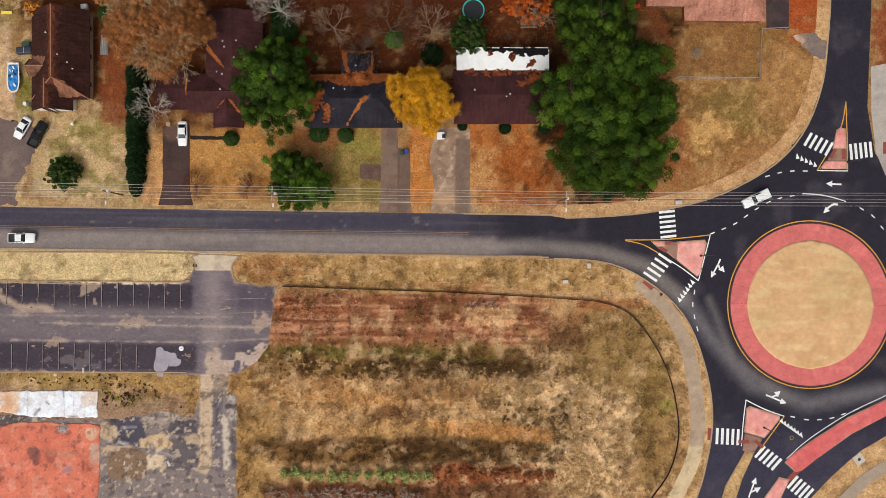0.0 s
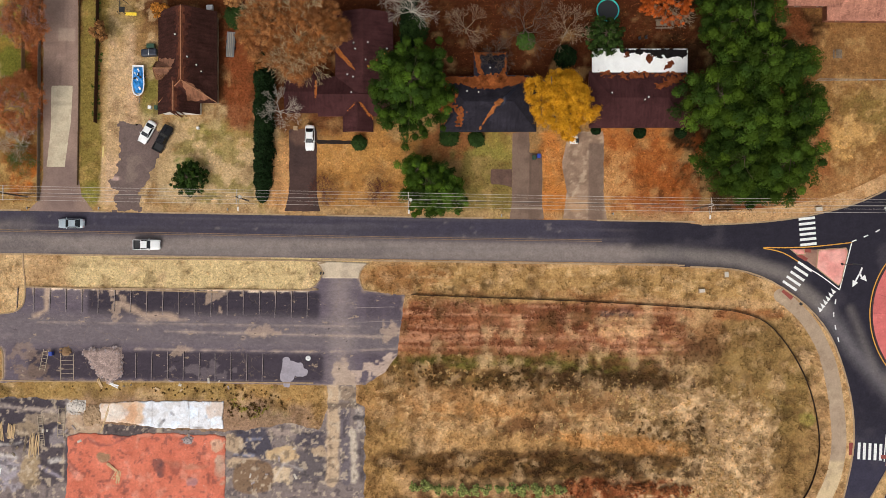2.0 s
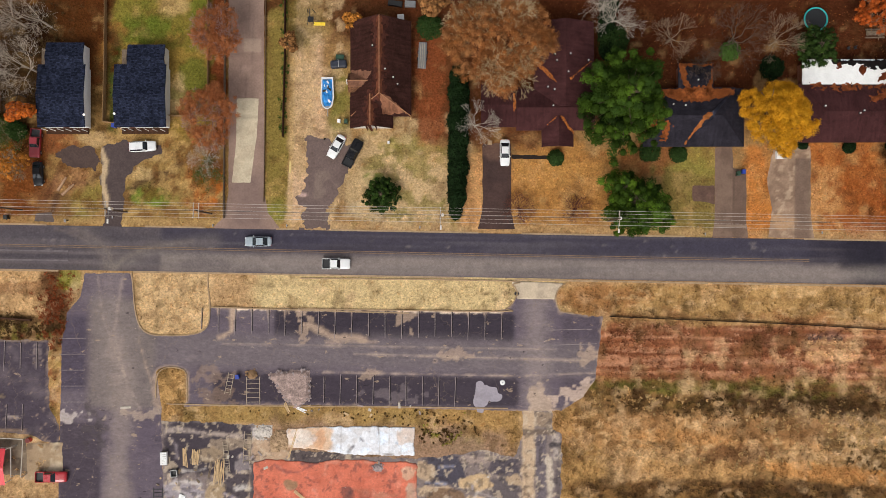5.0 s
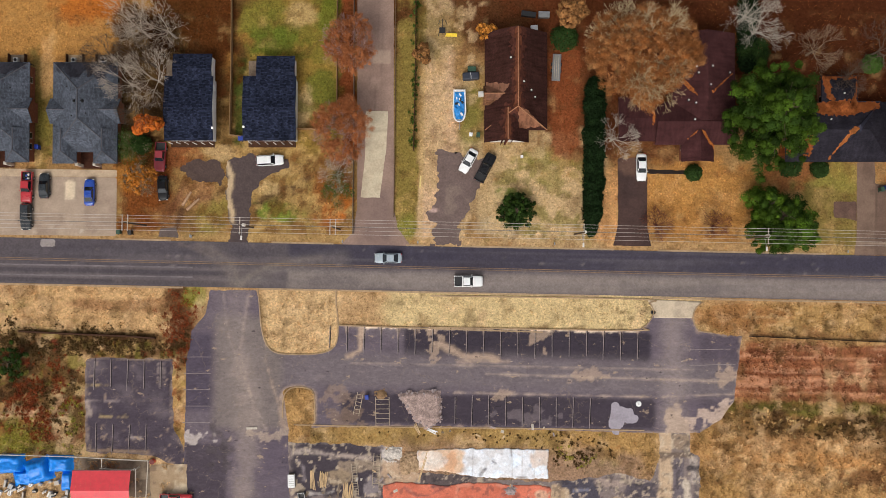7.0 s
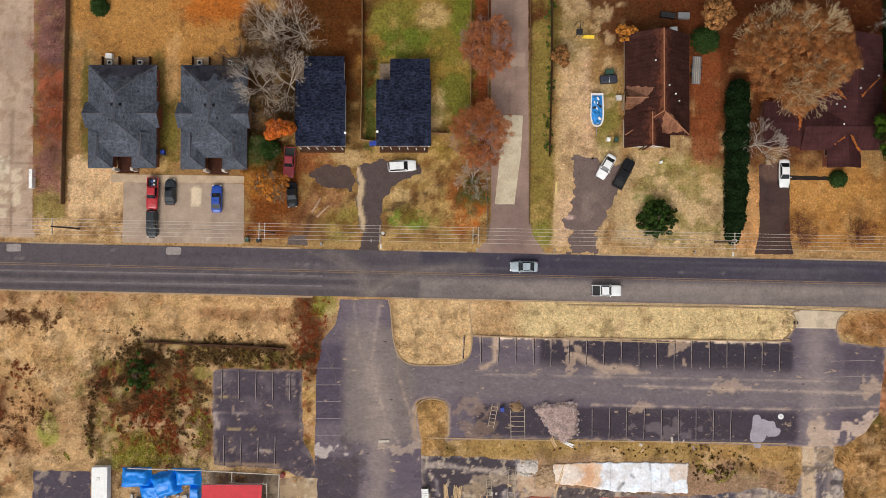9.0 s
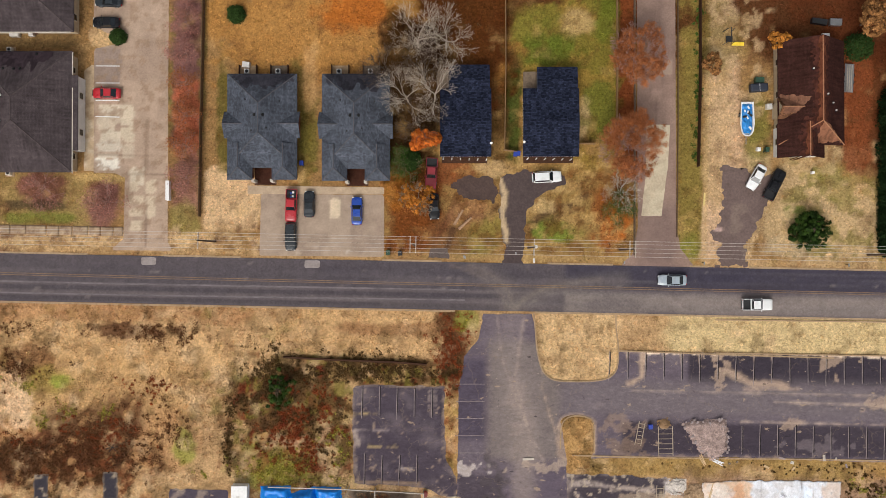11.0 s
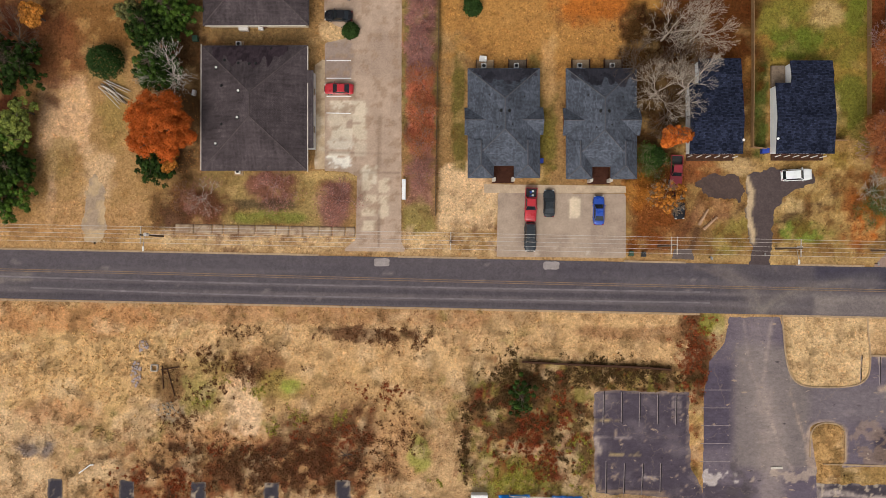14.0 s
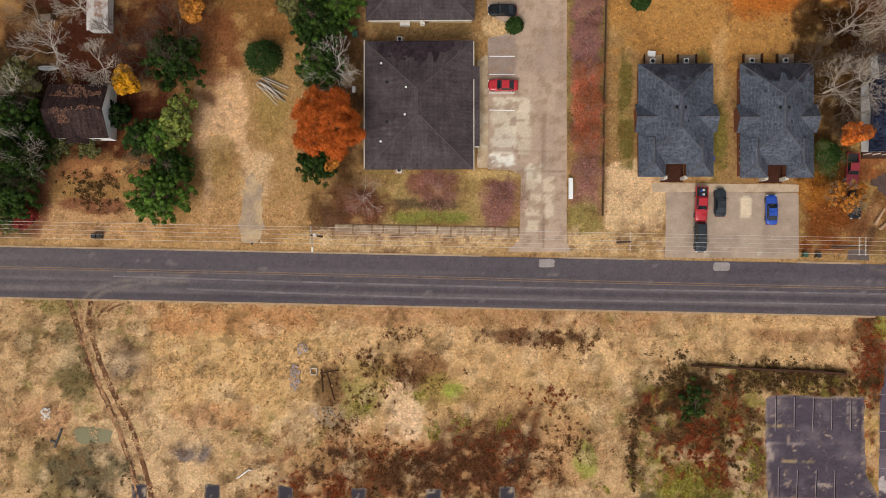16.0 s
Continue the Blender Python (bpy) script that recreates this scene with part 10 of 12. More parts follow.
        ((-129.91, 45.56), 5.4, 15, M_GREY_BARK, "tall pale bare tree between backyards"), ((-134.60, 45.60), 5.0, 14, M_GREY_BARK, "tall grey bare tree between backyards"), ((-136.20, 36.31), 5.2, 12, M_GREY_BARK, "spreading bare tree overhanging a grey roof"), ((-131.61, 36.95), 5.2, 12, M_GREY_BARK, "spreading bare tree between roofs"), ((-133.46, 40.34), 4.2, 12, M_BARK, "dark bare tree between roofs"), ((-134.40, 32.73), 4.6, 9, M_BARK, "dark bare tree between roofs"), ((-139.70, 40.41), 4.4, 11, M_BARK, "bare tree behind a bungalow"), ((-100.38, 21.49), 3.6, 5, M_PALE_BARK, "grey bare tree beside the side street"), ((-29.28, 50.69), 5.0, 10, M_PALE_BARK, "pale bare tree in the backyards"),
        ((-258.14, 40.32), 5.4, 9, M_PALE_BARK, "pale bare tree in leaf litter"), ((-260.81, 45.87), 4.6, 10, M_TWIG, "pale bare tree in the woods"), ((-261.54, 33.67), 3.6, 8, M_BARK, "dark bare tree in the woods"), ((-238.33, 42.52), 5.4, 10, M_BARK, "grey bare tree at the woods' edge"), ((-243.05, 39.23), 4.4, 9, M_BARK, "grey bare tree at the woods' edge"), ((-250.54, 37.80), 4.0, 8, M_PALE_BARK, "bare tree beside a shed"), ((-261.60, 24.29), 4.6, 12, M_PALE_BARK, "pale bare tree above evergreens"), ((-263.27, 33.22), 4.0, 11, M_PALE_BARK, "pale bare tree above evergreens"), ((-247.98, 42.23), 4.0, 8, M_BARK, "bare tree beside a shed"), ((-213.58, 37.86), 5.0, 10, M_PALE_BARK, "pale bare tree beside the flats"), ((-244.42, 23.22), 3.0, 5, M_BARK, "grey bare thicket in the woods"), ((-260.68, 21.27), 5.0, 10, M_BARK, "grey bare tree in the woods"), ((-254.30, 47.42), 4.0, 9, M_PALE_BARK, "pale bare tree in the woods")):
    bare(at, r, ht, bark, lab, 6, thick=0.18 if bark is M_GREY_BARK else None)
for at, r in (((-43.67, 13.85), 3.0), ((-33.42, 13.92), 2.6)):
    bare(at, r * 1.1, 2.4, M_SHRUB_TWIG, "leafless reddish shrub on a golden lawn", 5, None, 0, name="bare_shrub", stems=7, thick=0.07, start=0.15, category="shrub", group="leafless shrubs")
for at, r, mat, bark in (((-208.97, 18.13), 3.6, F_WINE, M_PALE_BARK), ((-211.98, 18.71), 2.6, F_BROWN, M_RED_BARK), ((-197.49, 20.34), 4.0, F_WINE, M_RED_BARK), ((-186.78, 18.28), 3.6, F_WINE, M_RED_BARK), ((-174.16, 49.04), 2.7, F_WINE, M_RED_BARK), ((-174.03, 43.74), 2.7, F_WINE, M_RED_BARK), ((-173.72, 38.46), 2.6, F_RUST, M_RED_BARK), ((-173.59, 33.17), 2.6, F_RUST, M_RED_BARK), ((-173.56, 27.89), 2.6, F_RUST, M_RED_BARK), ((-173.53, 22.61), 2.6, F_WINE, M_RED_BARK), ((-174.10, 54.34), 2.6, F_WINE, M_RED_BARK)):
    bare(at, r, 3.6, M_PALE_BARK if bark is M_PALE_BARK else M_RED_BARK, "reddish leafless crape myrtle over fallen leaves", 4, F_MYRTLE if mat is F_WINE else mat, 1900, 0.09, "crape_myrtle", stems=4, thick=0.08, start=0.2, category="shrub", group="crape myrtles")

for at, r, leaf, lab in (((-136.93, 25.41), 3.2, F_SHRUB, "green leafy thicket under an orange tree"), ((-100.23, 19.11), 2.7, F_SHRUB, "grey-green thinly leaved shrub beside the side street")):
    bare(at, r, 3.2, M_TWIG, lab, 5, leaf, 3400, 0.08, "thicket", stems=4, thick=0.07, start=0.2, category="shrub", group="leafless shrubs")
# nursery rows in the field
foliage_row = foliage("frosted_green_leaves", lin(146, 152, 88), 0.3)
rng = np.random.RandomState(3)
for k in range(13):
    a = between((-25.40, -42.26), (2.33, -42.35), 13)[k]
    leafy((a[0] + rng.uniform(-0.3, 0.3), a[1] + rng.uniform(-0.3, 0.3)), rng.uniform(1.2, 1.7), 1.8, foliage_row, "bright green shrub in a planted row", 1.6, 0.14, name="row_shrub", category="shrub", group="planted row of green shrubs", base=0.1, squash=1.0)
for k in range(11):
    a = between((4.55, -41.45), (27.01, -42.46), 11)[k]
    leafy((a[0] + rng.uniform(-0.3, 0.3), a[1] + rng.uniform(-0.4, 0.4)), rng.uniform(1.0, 1.5), 1.3, F_RUST, "rust-red shrub in a planted row", 1.3, 0.17, name="row_shrub", category="shrub", group="planted row of red shrubs", base=0.1, squash=0.7)
for k in range(12):
    a = between((-28.09, -46.03), (0.72, -46.36), 12)[k]
    bare((a[0] + rng.uniform(-0.3, 0.3), a[1] + rng.uniform(-0.3, 0.3)), rng.uniform(1.1, 1.6), 1.6, M_PALE_BARK, "pale twiggy shrub in a planted row", 4, F_WINE, 120, 0.1, "row_shrub", 4, 0.05, 0.2, "shrub", "planted row of bare shrubs")

# ---- poles and wires ----
M_POLE = cover("creosoted_pole", lin(96, 80, 68), 0.9, ((2.0, 0.8, 1.2), (10.0, 0.75, 1.2)), 0.4, 0.02)
M_ARM = cover("crossarm_wood", lin(176, 164, 150), 0.9, ((3.0, 0.8, 1.1),), 0.3, 0.02)
M_WIRE = plain("aluminium_wire", lin(188, 180, 172), 0.5, 0.2, 0.05)
M_DARK_WIRE = plain("dark_cable", lin(70, 66, 64), 0.6)
POLE_Y, POLE_H = 11.9, 9.6
POLES = [(-281.0, 1, False), (-215.7, 1, True), (-168.4, 1, False), (-134.5, 2, False), (-115.4, 1, True), (-99.9, 2, False), (-58.0, 1, True), (-27.2, 1, True), (27.75, 1, True), (98.0, 1, False)]
for x, arms, lamp in POLES:
    y = POLE_Y + (0.9 if x > 90 else 0)
    p = empty("utility_pole", pose(x, y, 0), "weathered wooden utility pole with crossarm beside the street", "utility pole", "poles along the street")
    part("pole", a_tube((0, 0, -0.02), (0, 0, POLE_H), 0.17, 0.11, 10), M_POLE, p)
    for k in range(arms):
        dx = (k - (arms - 1) / 2) * 0.9
        arm = part("crossarm", a_box(dx, 0, POLE_H - 0.5, 0.14, 2.7, 0.14), M_ARM, p)
        for dy in (-1.2, -0.55, 0.1, 0.75, 1.25):
            part("insulator", a_tube((dx, dy, POLE_H - 0.43), (dx, dy, POLE_H - 0.22), 0.07, 0.05, 8), M_VENT, arm)
    if arms == 2:
        part("brace", a_box(0, 0.2, POLE_H - 0.45, 0.9, 0.12, 0.1), M_ARM, p)
    if lamp:
        arm = part("lamp_arm", a_tube((0, 0, 7.6), (0.1, -1.9, 8.3), 0.04, 0.035, 8), M_STEEL, p)
        part("lamp_head", a_box(0.1, -2.1, 8.3, 0.3, 0.75, 0.16, 0, 0.05), M_VENT, arm, "pale street-lamp head")
        can = part("transformer", a_tube((0.38, 0.1, 7.3), (0.38, 0.1, 8.4), 0.26, 0.26, 14), M_VENT, p, "grey transformer can")
        part("lid", a_tube((0.38, 0.1, 8.4), (0.38, 0.1, 8.47), 0.28, 0.2, 14), M_VENT, can)
for n, (dy, z, r, mat) in enumerate(((1.25, 9.35, 0.028, M_WIRE), (0.75, 9.35, 0.022, M_WIRE), (0.1, 9.35, 0.026, M_WIRE), (-0.55, 9.35, 0.022, M_WIRE), (-1.2, 9.35, 0.028, M_WIRE), (0.15, 6.6, 0.035, M_DARK_WIRE))):
    rows, last = [], None
    for (xa, *_), (xb, *_) in zip(POLES, POLES[1:]):
        ya, yb = POLE_Y + dy + (0.9 if xa > 90 else 0), POLE_Y + dy + (0.9 if xb > 90 else 0)
        pts = [(xa + (xb - xa) * t, ya + (yb - ya) * t, z - 4 * 0.012 * (xb - xa) * t * (1 - t)) for t in np.linspace(0, 1, 9)]
        rows += [[*p, *q, r, r] for p, q in zip(pts, pts[1:])]
    tagged(new("power_line", tubes_mesh("power_line", rows, mat, 5)), "slack bare wire strung between wooden poles", "cable", "wires along the street")
# roundabout street lamps seen from above
for at, dx, dy in (((56.68, 1.60), -3.0, 0.1), ((86.57, 20.99), -3.4, -1.2), ((69.83, -32.66), -1.8, 1.2), ((56.48, -1.24), 0.01, 0.01)):
    if abs(dx) > 0.1:
        p = empty("street_lamp", pose(*at, 0), "black steel street lamp on a traffic island", "street lamp", "lamps at the roundabout")
        part("base", a_tube((0, 0, 0.1), (0, 0, 0.5), 0.25, 0.16, 12), M_TRIM, p)
        part("pole", a_tube((0, 0, 0.4), (0, 0, 7.0), 0.09, 0.06, 10), M_TRIM, p)
        part("arm", a_tube((0, 0, 6.8), (dx * 0.5, dy * 0.5, 7.1), 0.06, 0.05, 8), M_TRIM, p)
        part("lamp_head", a_box(dx * 0.5, dy * 0.5, 7.1, 0.7, 0.3, 0.14, math.degrees(math.atan2(dy, dx))), M_TRIM, p)

# ---- fences ----
def board_fence(pts, label, height=1.8, mat=None, gap=2.4):
    f = empty("fence", pose(0, 0, 0), label, "fence", "garden fences")
    mat = mat or M_WOOD_GREY
    for (ax, ay), (bx, by) in zip(pts, pts[1:]):
        ln = math.dist((ax, ay), (bx, by))
        n, a = max(1, round(ln / gap)), math.degrees(math.atan2(by - ay, bx - ax))
        for k in range(n):
            t = (k + 0.5) / n
            x, y = ax + (bx - ax) * t, ay + (by - ay) * t
            hgt = height * random.uniform(0.96, 1.03)
            part("panel", a_box(x, y, hgt / 2, ln / n - 0.03, 0.06, hgt, a + random.uniform(-1.2, 1.2)), mat, f)
            part("rail", a_box(x, y, hgt - 0.12, ln / n, 0.13, 0.09, a), mat, f)
            part("post", a_box(ax + (bx - ax) * k / n, ay + (by - ay) * k / n, height / 2 + 0.03, 0.13, 0.13, height + 0.06, a), mat, f)


def wire_fence(pts, label, height=1.3, gap=3.0):
    f = empty("fence", pose(0, 0, 0), label, "fence", "wire fences")
    for (ax, ay), (bx, by) in zip(pts, pts[1:]):
        ln = math.dist((ax, ay), (bx, by))
        n, a = max(1, round(ln / gap)), math.degrees(math.atan2(by - ay, bx - ax))
        part("top_rail", a_tube((ax, ay, height), (bx, by, height), 0.07, 0.07, 6), M_STEEL, f)
        part("bottom_rail", a_tube((ax, ay, 0.1), (bx, by, 0.1), 0.02, 0.02, 6), M_STEEL, f)
        for k in range(n + 1):
            x, y = ax + (bx - ax) * k / n, ay + (by - ay) * k / n
            part("post", a_tube((x, y, 0), (x, y, height + 0.08), 0.05, 0.05, 8), M_STEEL, f)


M_FENCE_PALE = cover("pale_fence_boards", lin(146, 116, 82), 0.9, ((2.0, 0.8, 1.15), (10.0, 0.8, 1.2)), 0.3, 0.02)
board_fence([(-101.52, 69.52), (-101.09, 47.02), (-100.88, 34.00)], "pale wooden board fence behind a cottage", 1.3, M_FENCE_PALE)
board_fence([(-98.57, 69.59), (-97.85, 33.86), (-97.52, 11.08)], "weathered board fence along the side street", 1.1)
board_fence([(-91.15, 69.75), (-90.46, 34.02), (-90.33, 14.27)], "low weathered fence along the side street", 0.5, M_FENCE_BROWN)
board_fence([(-87.49, 69.83), (-86.97, 41.22), (-87.05, 26.18)], "dark wooden fence grown with ivy", 1.5, M_WOOD_DARK)
board_fence([(-120.42, 69.10), (-119.82, 42.54), (-119.75, 28.32), (-117.62, 28.06)], "pale wooden fence beside a cottage", 1.3, M_FENCE_PALE)
board_fence([(-108.06, 29.68), (-104.52, 29.66)], "short pale wooden fence", 1.4, M_FENCE_PALE)
board_fence([(-171.26, 68.40), (-171.04, 47.17), (-171.06, 31.78), (-170.97, 16.04)], "dark weathered board fence beside a car park", 1.5, M_FENCE_BROWN)
wire_fence([(51.30, 37.20), (67.89, 37.44), (68.28, 47.30), (73.61, 47.66)], "galvanised wire fence round a backyard")

# ---- tufts, scrub and small things ----
GROUND_TONE = ground_colour()


def paved(x, y):
    out = np.zeros(len(x), bool)
    for x0, x1, y0, y1, d in PAVED:
        k = (x > x0) & (x < x1) & (y > y0) & (y < y1)
        if k.any():
            out[k] |= d(x[k], y[k]) < 0.15
    return out


F_GRASS = foliage("grass_blades", (1.0, 0.93, 1.0), 0.12, 0.9)


def tufts(x0, x1, y0, y1, count, size, high, seed, label, d=None, dark=0.55, light=1.35, patchy=0.45, size_noise=2.2):
    rng = np.random.RandomState(seed)
    x, y = rng.uniform(x0, x1, count), rng.uniform(y0, y1, count)
    keep = ~paved(x, y) & (fbm(x, y, size_noise, seed % 40) > patchy)
    if d is not None:
        keep &= d(x, y) < 0
    x, y = x[keep], y[keep]
    n = len(x)
    grain = np.clip(0.5 + 2.6 * (fbm(x, y, 0.8, 45, 3) - 0.5), 0, 1)
    col = GROUND_TONE(x, y) * (dark + (light - dark) * (0.72 * grain + 0.28 * rng.rand(n)))[:, None]
    blades = 4
    a = rng.uniform(0, 6.28, (n, 1)) + np.arange(blades) * 1.5708 + rng.uniform(-0.4, 0.4, (n, blades))
    s = size * rng.uniform(0.5, 1.4, (n, 1)) * rng.uniform(0.7, 1.2, (n, blades))
    hgt = high * rng.uniform(0.4, 1.3, (n, blades))
    cx, cy = x[:, None], y[:, None]
    w = 0.35 * s
    p0 = np.stack([cx + w * np.sin(a), cy - w * np.cos(a), np.zeros_like(a) - 0.04], -1)
    p1 = np.stack([cx - w * np.sin(a), cy + w * np.cos(a), np.zeros_like(a) - 0.04], -1)
    p2 = np.stack([cx + s * np.cos(a), cy + s * np.sin(a), hgt], -1)
    v = np.stack([p0, p1, p2], 2).reshape(-1, 3)
    cols = np.repeat(col, blades * 3, 0)
    ob = new("grass", raw_mesh("grass", v, np.arange(len(v)).reshape(-1, 3), F_GRASS, False, cols))
    return tagged(ob, label, "grass", kind="stuff")


# asphalt stubs in the western field
for at in ((-244.36, -29.64), (-232.46, -29.36), (-220.67, -29.36), (-208.92, -29.36), (-196.92, -29.08), (-185.14, -28.52)):
    stub = box_d(at[0], at[1] - 1.2, 2.5, 4.6, 0.1)
    surface("parking_pad", at[0] - 2.4, at[0] + 2.4, at[1] - 4.6, at[1] + 2.2, 0.3, ragged(stub, 0.25, 0.9), 0.012, painted(lin(58, 54, 60), speckle(lin(180, 160, 136), 0.6, 0.75, 1.0, 0.7, 5), strip(lambda x, y, s=stub: np.abs(s(x, y)) - 0.15, lin(150, 130, 108), 0.5, 0.15, 0.3, 1.0)), M_ASPHALT, "short dark asphalt pad left in scrub", "pad")
tufts(-46, 58, -60, 0.6, 30000, 0.4, 0.3, 1, "rough dry grass tufts in the field by the roundabout", None, 0.68, 1.25, 0.45)
tufts(-280, -100, -60, 0.8, 36000, 0.36, 0.25, 2, "rough straw-coloured grass tufts in the overgrown field", None, 0.82, 1.3, 0.47)
tufts(-130, -20, -60, 0.8, 14000, 0.26, 0.16, 3, "dry grass tufts between the car parks", None, 0.78, 1.25)
tufts(-280, 80, 9.6, 62, 60000, 0.24, 0.12, 4, "thin dry lawn grass and leaves round the houses", None, 0.7, 1.35, 0.46)


def scrub(spots, mat, label, seed, size=0.11):
    """Low twiggy bushes scattered in ellipses: x, y, half width, half depth, count, bush radius."""
    rng = np.random.RandomState(seed)
    P, N, C = [], [], []
    for x, y, rx, ry, count, r in spots:
        count = int(count * 2.2)
        bx, by = x + rx * 0.62 * rng.normal(size=count), y + ry * 0.62 * rng.normal(size=count)
        ok = ~paved(bx, by) & (fbm(bx, by, 2.6, seed + 20) > 0.42)
        bx, by = bx[ok], by[ok]
        m = 30
        br = r * rng.uniform(0.35, 1.25, len(bx))
        w = unit(rng.normal(size=(len(bx), m, 3)))
        w[..., 2] = np.abs(w[..., 2])
        p = np.stack([bx, by, np.zeros(len(bx))], -1)[:, None] + w * br[:, None, None] * rng.uniform(0.2, 1.15, (len(bx), m, 1)) * np.array([1, 1, 0.38])
        P.append(p.reshape(-1, 3))
        N.append(unit(w + 0.9 * rng.normal(size=w.shape)).reshape(-1, 3))
        k = rng.rand(len(bx), 1) * 0.7
        C.append(np.repeat(rng.uniform(0.8, 1.3, (len(bx), 1)) * (1 - k + k * np.array([1.2, 1.0, 0.82])), m, 0))
    P, N, C = np.concatenate(P), np.concatenate(N), np.concatenate(C)
    v, f = leaf_tris(P, N, size, rng)
    v[:, 2] = np.maximum(v[:, 2], -0.02)
    tagged(new("scrub", raw_mesh("scrub", v, f, mat, False, np.repeat(C, 3, 0))), label, "scrub", kind="stuff")


F_SCRUB = foliage("brown_scrub_leaves", lin(104, 72, 48), 0.3)
F_REDSCRUB = foliage("russet_scrub_leaves", lin(132, 70, 42), 0.3)
F_DARKSCRUB = foliage("dark_scrub_leaves", lin(86, 68, 42), 0.3)
scrub([(*(-198.55, -25.35), 16, 4.5, 300, 0.7), (*(-180.04, -3.70), 8, 1.2, 60, 0.6), (*(-200.68, -9.59), 5, 2.4, 50, 0.6), (*(-207.90, -11.57), 5, 3.6, 50, 0.5), (*(-185.98, -21.87), 6, 4, 90, 0.7), (*(-207.97, -7.95), 2, 1.6, 14, 0.6), (*(-201.72, -3.29), 4, 1.0, 18, 0.5), (*(-175.52, -4.50), 2.5, 2.5, 26, 0.6), (*(-176.13, -19.82), 5, 4, 40, 0.5), (*(-212.29, -18.92), 3, 3, 26, 0.5),], F_SCRUB, "brown leafless scrub in dry grass", 1)
scrub([(*(-214.74, -29.2), 7, 2.4, 90, 0.6), (*(-186.90, -20.99), 6, 3.4, 60, 0.6), (*(-153.46, -20.21), 5, 6, 240, 0.5), (*(-150.6, -18.0), 2.4, 5, 80, 0.5), (*(-127.77, -6.66), 2.6, 6, 120, 0.6), (*(-178.06, -12.67), 4, 1.4, 22, 0.5), (*(-205.88, -23.0), 6, 1.2, 20, 0.5), (*(15.20, -42.85), 13, 1.8, 60, 0.5)], F_REDSCRUB, "russet brambles among dry grass", 2)
scrub([(*(-157.20, -12.78), 4.5, 6, 110, 0.7), (*(-141.74, -9.66), 14, 1.6, 180, 0.5), (*(-150.53, -17.65), 7, 7, 160, 0.5), (*(-251.57, 18.89), 5, 2.6, 90, 0.5), (*(13.80, -21.09), 13, 2.6, 70, 0.7), (*(-4.12, -20.70), 20, 2.2, 60, 0.55), (*(5.06, -37.89), 20, 2.0, 80, 0.6), (*(30.26, -31.03), 3.4, 4.2, 36, 0.5), (*(21.79, -30.53), 4.4, 2.2, 36, 0.5), (*(-251.43, -28.09), 6, 4, 24, 0.45), (*(-15.22, -21.91), 10, 1.6, 40, 0.4), (*(-130.52, 39.09), 2.6, 8, 120, 0.7), (*(-133.41, 42.81), 5, 6, 90, 0.6), (*(-159.30, -9.71), 2.4, 2.0, 34, 0.4), (*(-163.50, -14.30), 2.0, 2.0, 34, 0.4), (*(-165.34, -21.35), 0.7, 5, 56, 0.4), (*(-57.46, -26.70), 6, 2.4, 60, 0.4), (*(-77.12, -24.35), 20, 0.8, 24, 0.22), (*(-10.40, -46.84), 16, 1.6, 90, 0.5), (*(-126.67, -10.15), 2.0, 3, 26, 0.5), (*(-142.19, -7.85), 9, 1.4, 50, 0.5)], F_DARKSCRUB, "dark weedy scrub in the field", 3)
scrub([(*(-155.27, -27.0), 7, 3.0, 120, 0.5), (*(-147.5, -22.5), 2.4, 4, 40, 0.45), (*(-125.7, -1.2), 1.2, 1.0, 14, 0.5), (*(-172.44, -24.2), 1.0, 1.6, 16, 0.5), (*(-169.0, -27.0), 0.8, 0.8, 8, 0.45), (*(-207.41, -13.37), 2.2, 2.2, 20, 0.5), (*(-194.28, -13.06), 3, 2, 22, 0.5), (*(-198.81, -12.71), 3, 1.6, 16, 0.5), (*(-192.84, -17.08), 1.4, 1.2, 10, 0.5), (*(-196.86, -19.44), 1.0, 1.0, 8, 0.5), (*(-186.07, -17.19), 1.2, 1.0, 10, 0.5), (*(-56.36, -27.24), 3, 1.6, 30, 0.4)], foliage("yellow_green_weeds", lin(146, 142, 62), 0.4), "yellow-green weeds among dry grass", 4, 0.1)
scrub([(*(25.12, -26.02), 12, 4, 280, 0.5), (*(33.19, -39.97), 7, 8, 300, 0.5), (*(7.11, -24.50), 8, 3, 50, 0.4), (*(-19.68, -20.29), 8, 2, 40, 0.4), (*(-1.73, -31.25), 14, 2, 60, 0.35), (*(-224.36, -8.33), 14, 7, 60, 0.35)], foliage("straw_tufts", lin(188, 160, 114), 0.3), "tall pale straw grass clumps", 5, 0.13)
# ivy along the dark fence by the side street
scrub([(*(-87.30, 51.41), 0.5, 3, 9, 0.4), (*(-87.16, 45.29), 0.5, 3, 9, 0.4), (*(-87.13, 39.18), 0.5, 3, 9, 0.4), (*(-87.10, 33.08), 0.5, 3, 9, 0.4), (*(-87.09, 28.00), 0.5, 2, 6, 0.4)], F_SHRUB, "dark ivy grown over a fence", 6, 0.14)


# fallen leaves over lawns
def litter(spots, mat, seed, size=0.07):
    rng = np.random.RandomState(seed)
    P = []
    for x, y, rx, ry, count in spots:
        t, q = rng.uniform(0, 6.28, count), np.sqrt(rng.rand(count))
        P.append(np.stack([x + rx * q * np.cos(t), y + ry * q * np.sin(t), rng.uniform(0.01, 0.06, count)], -1))
    P = np.concatenate(P)
    P = P[(fbm(P[:, 0], P[:, 1], 1.8, seed) > 0.42) & ~paved(P[:, 0], P[:, 1])]
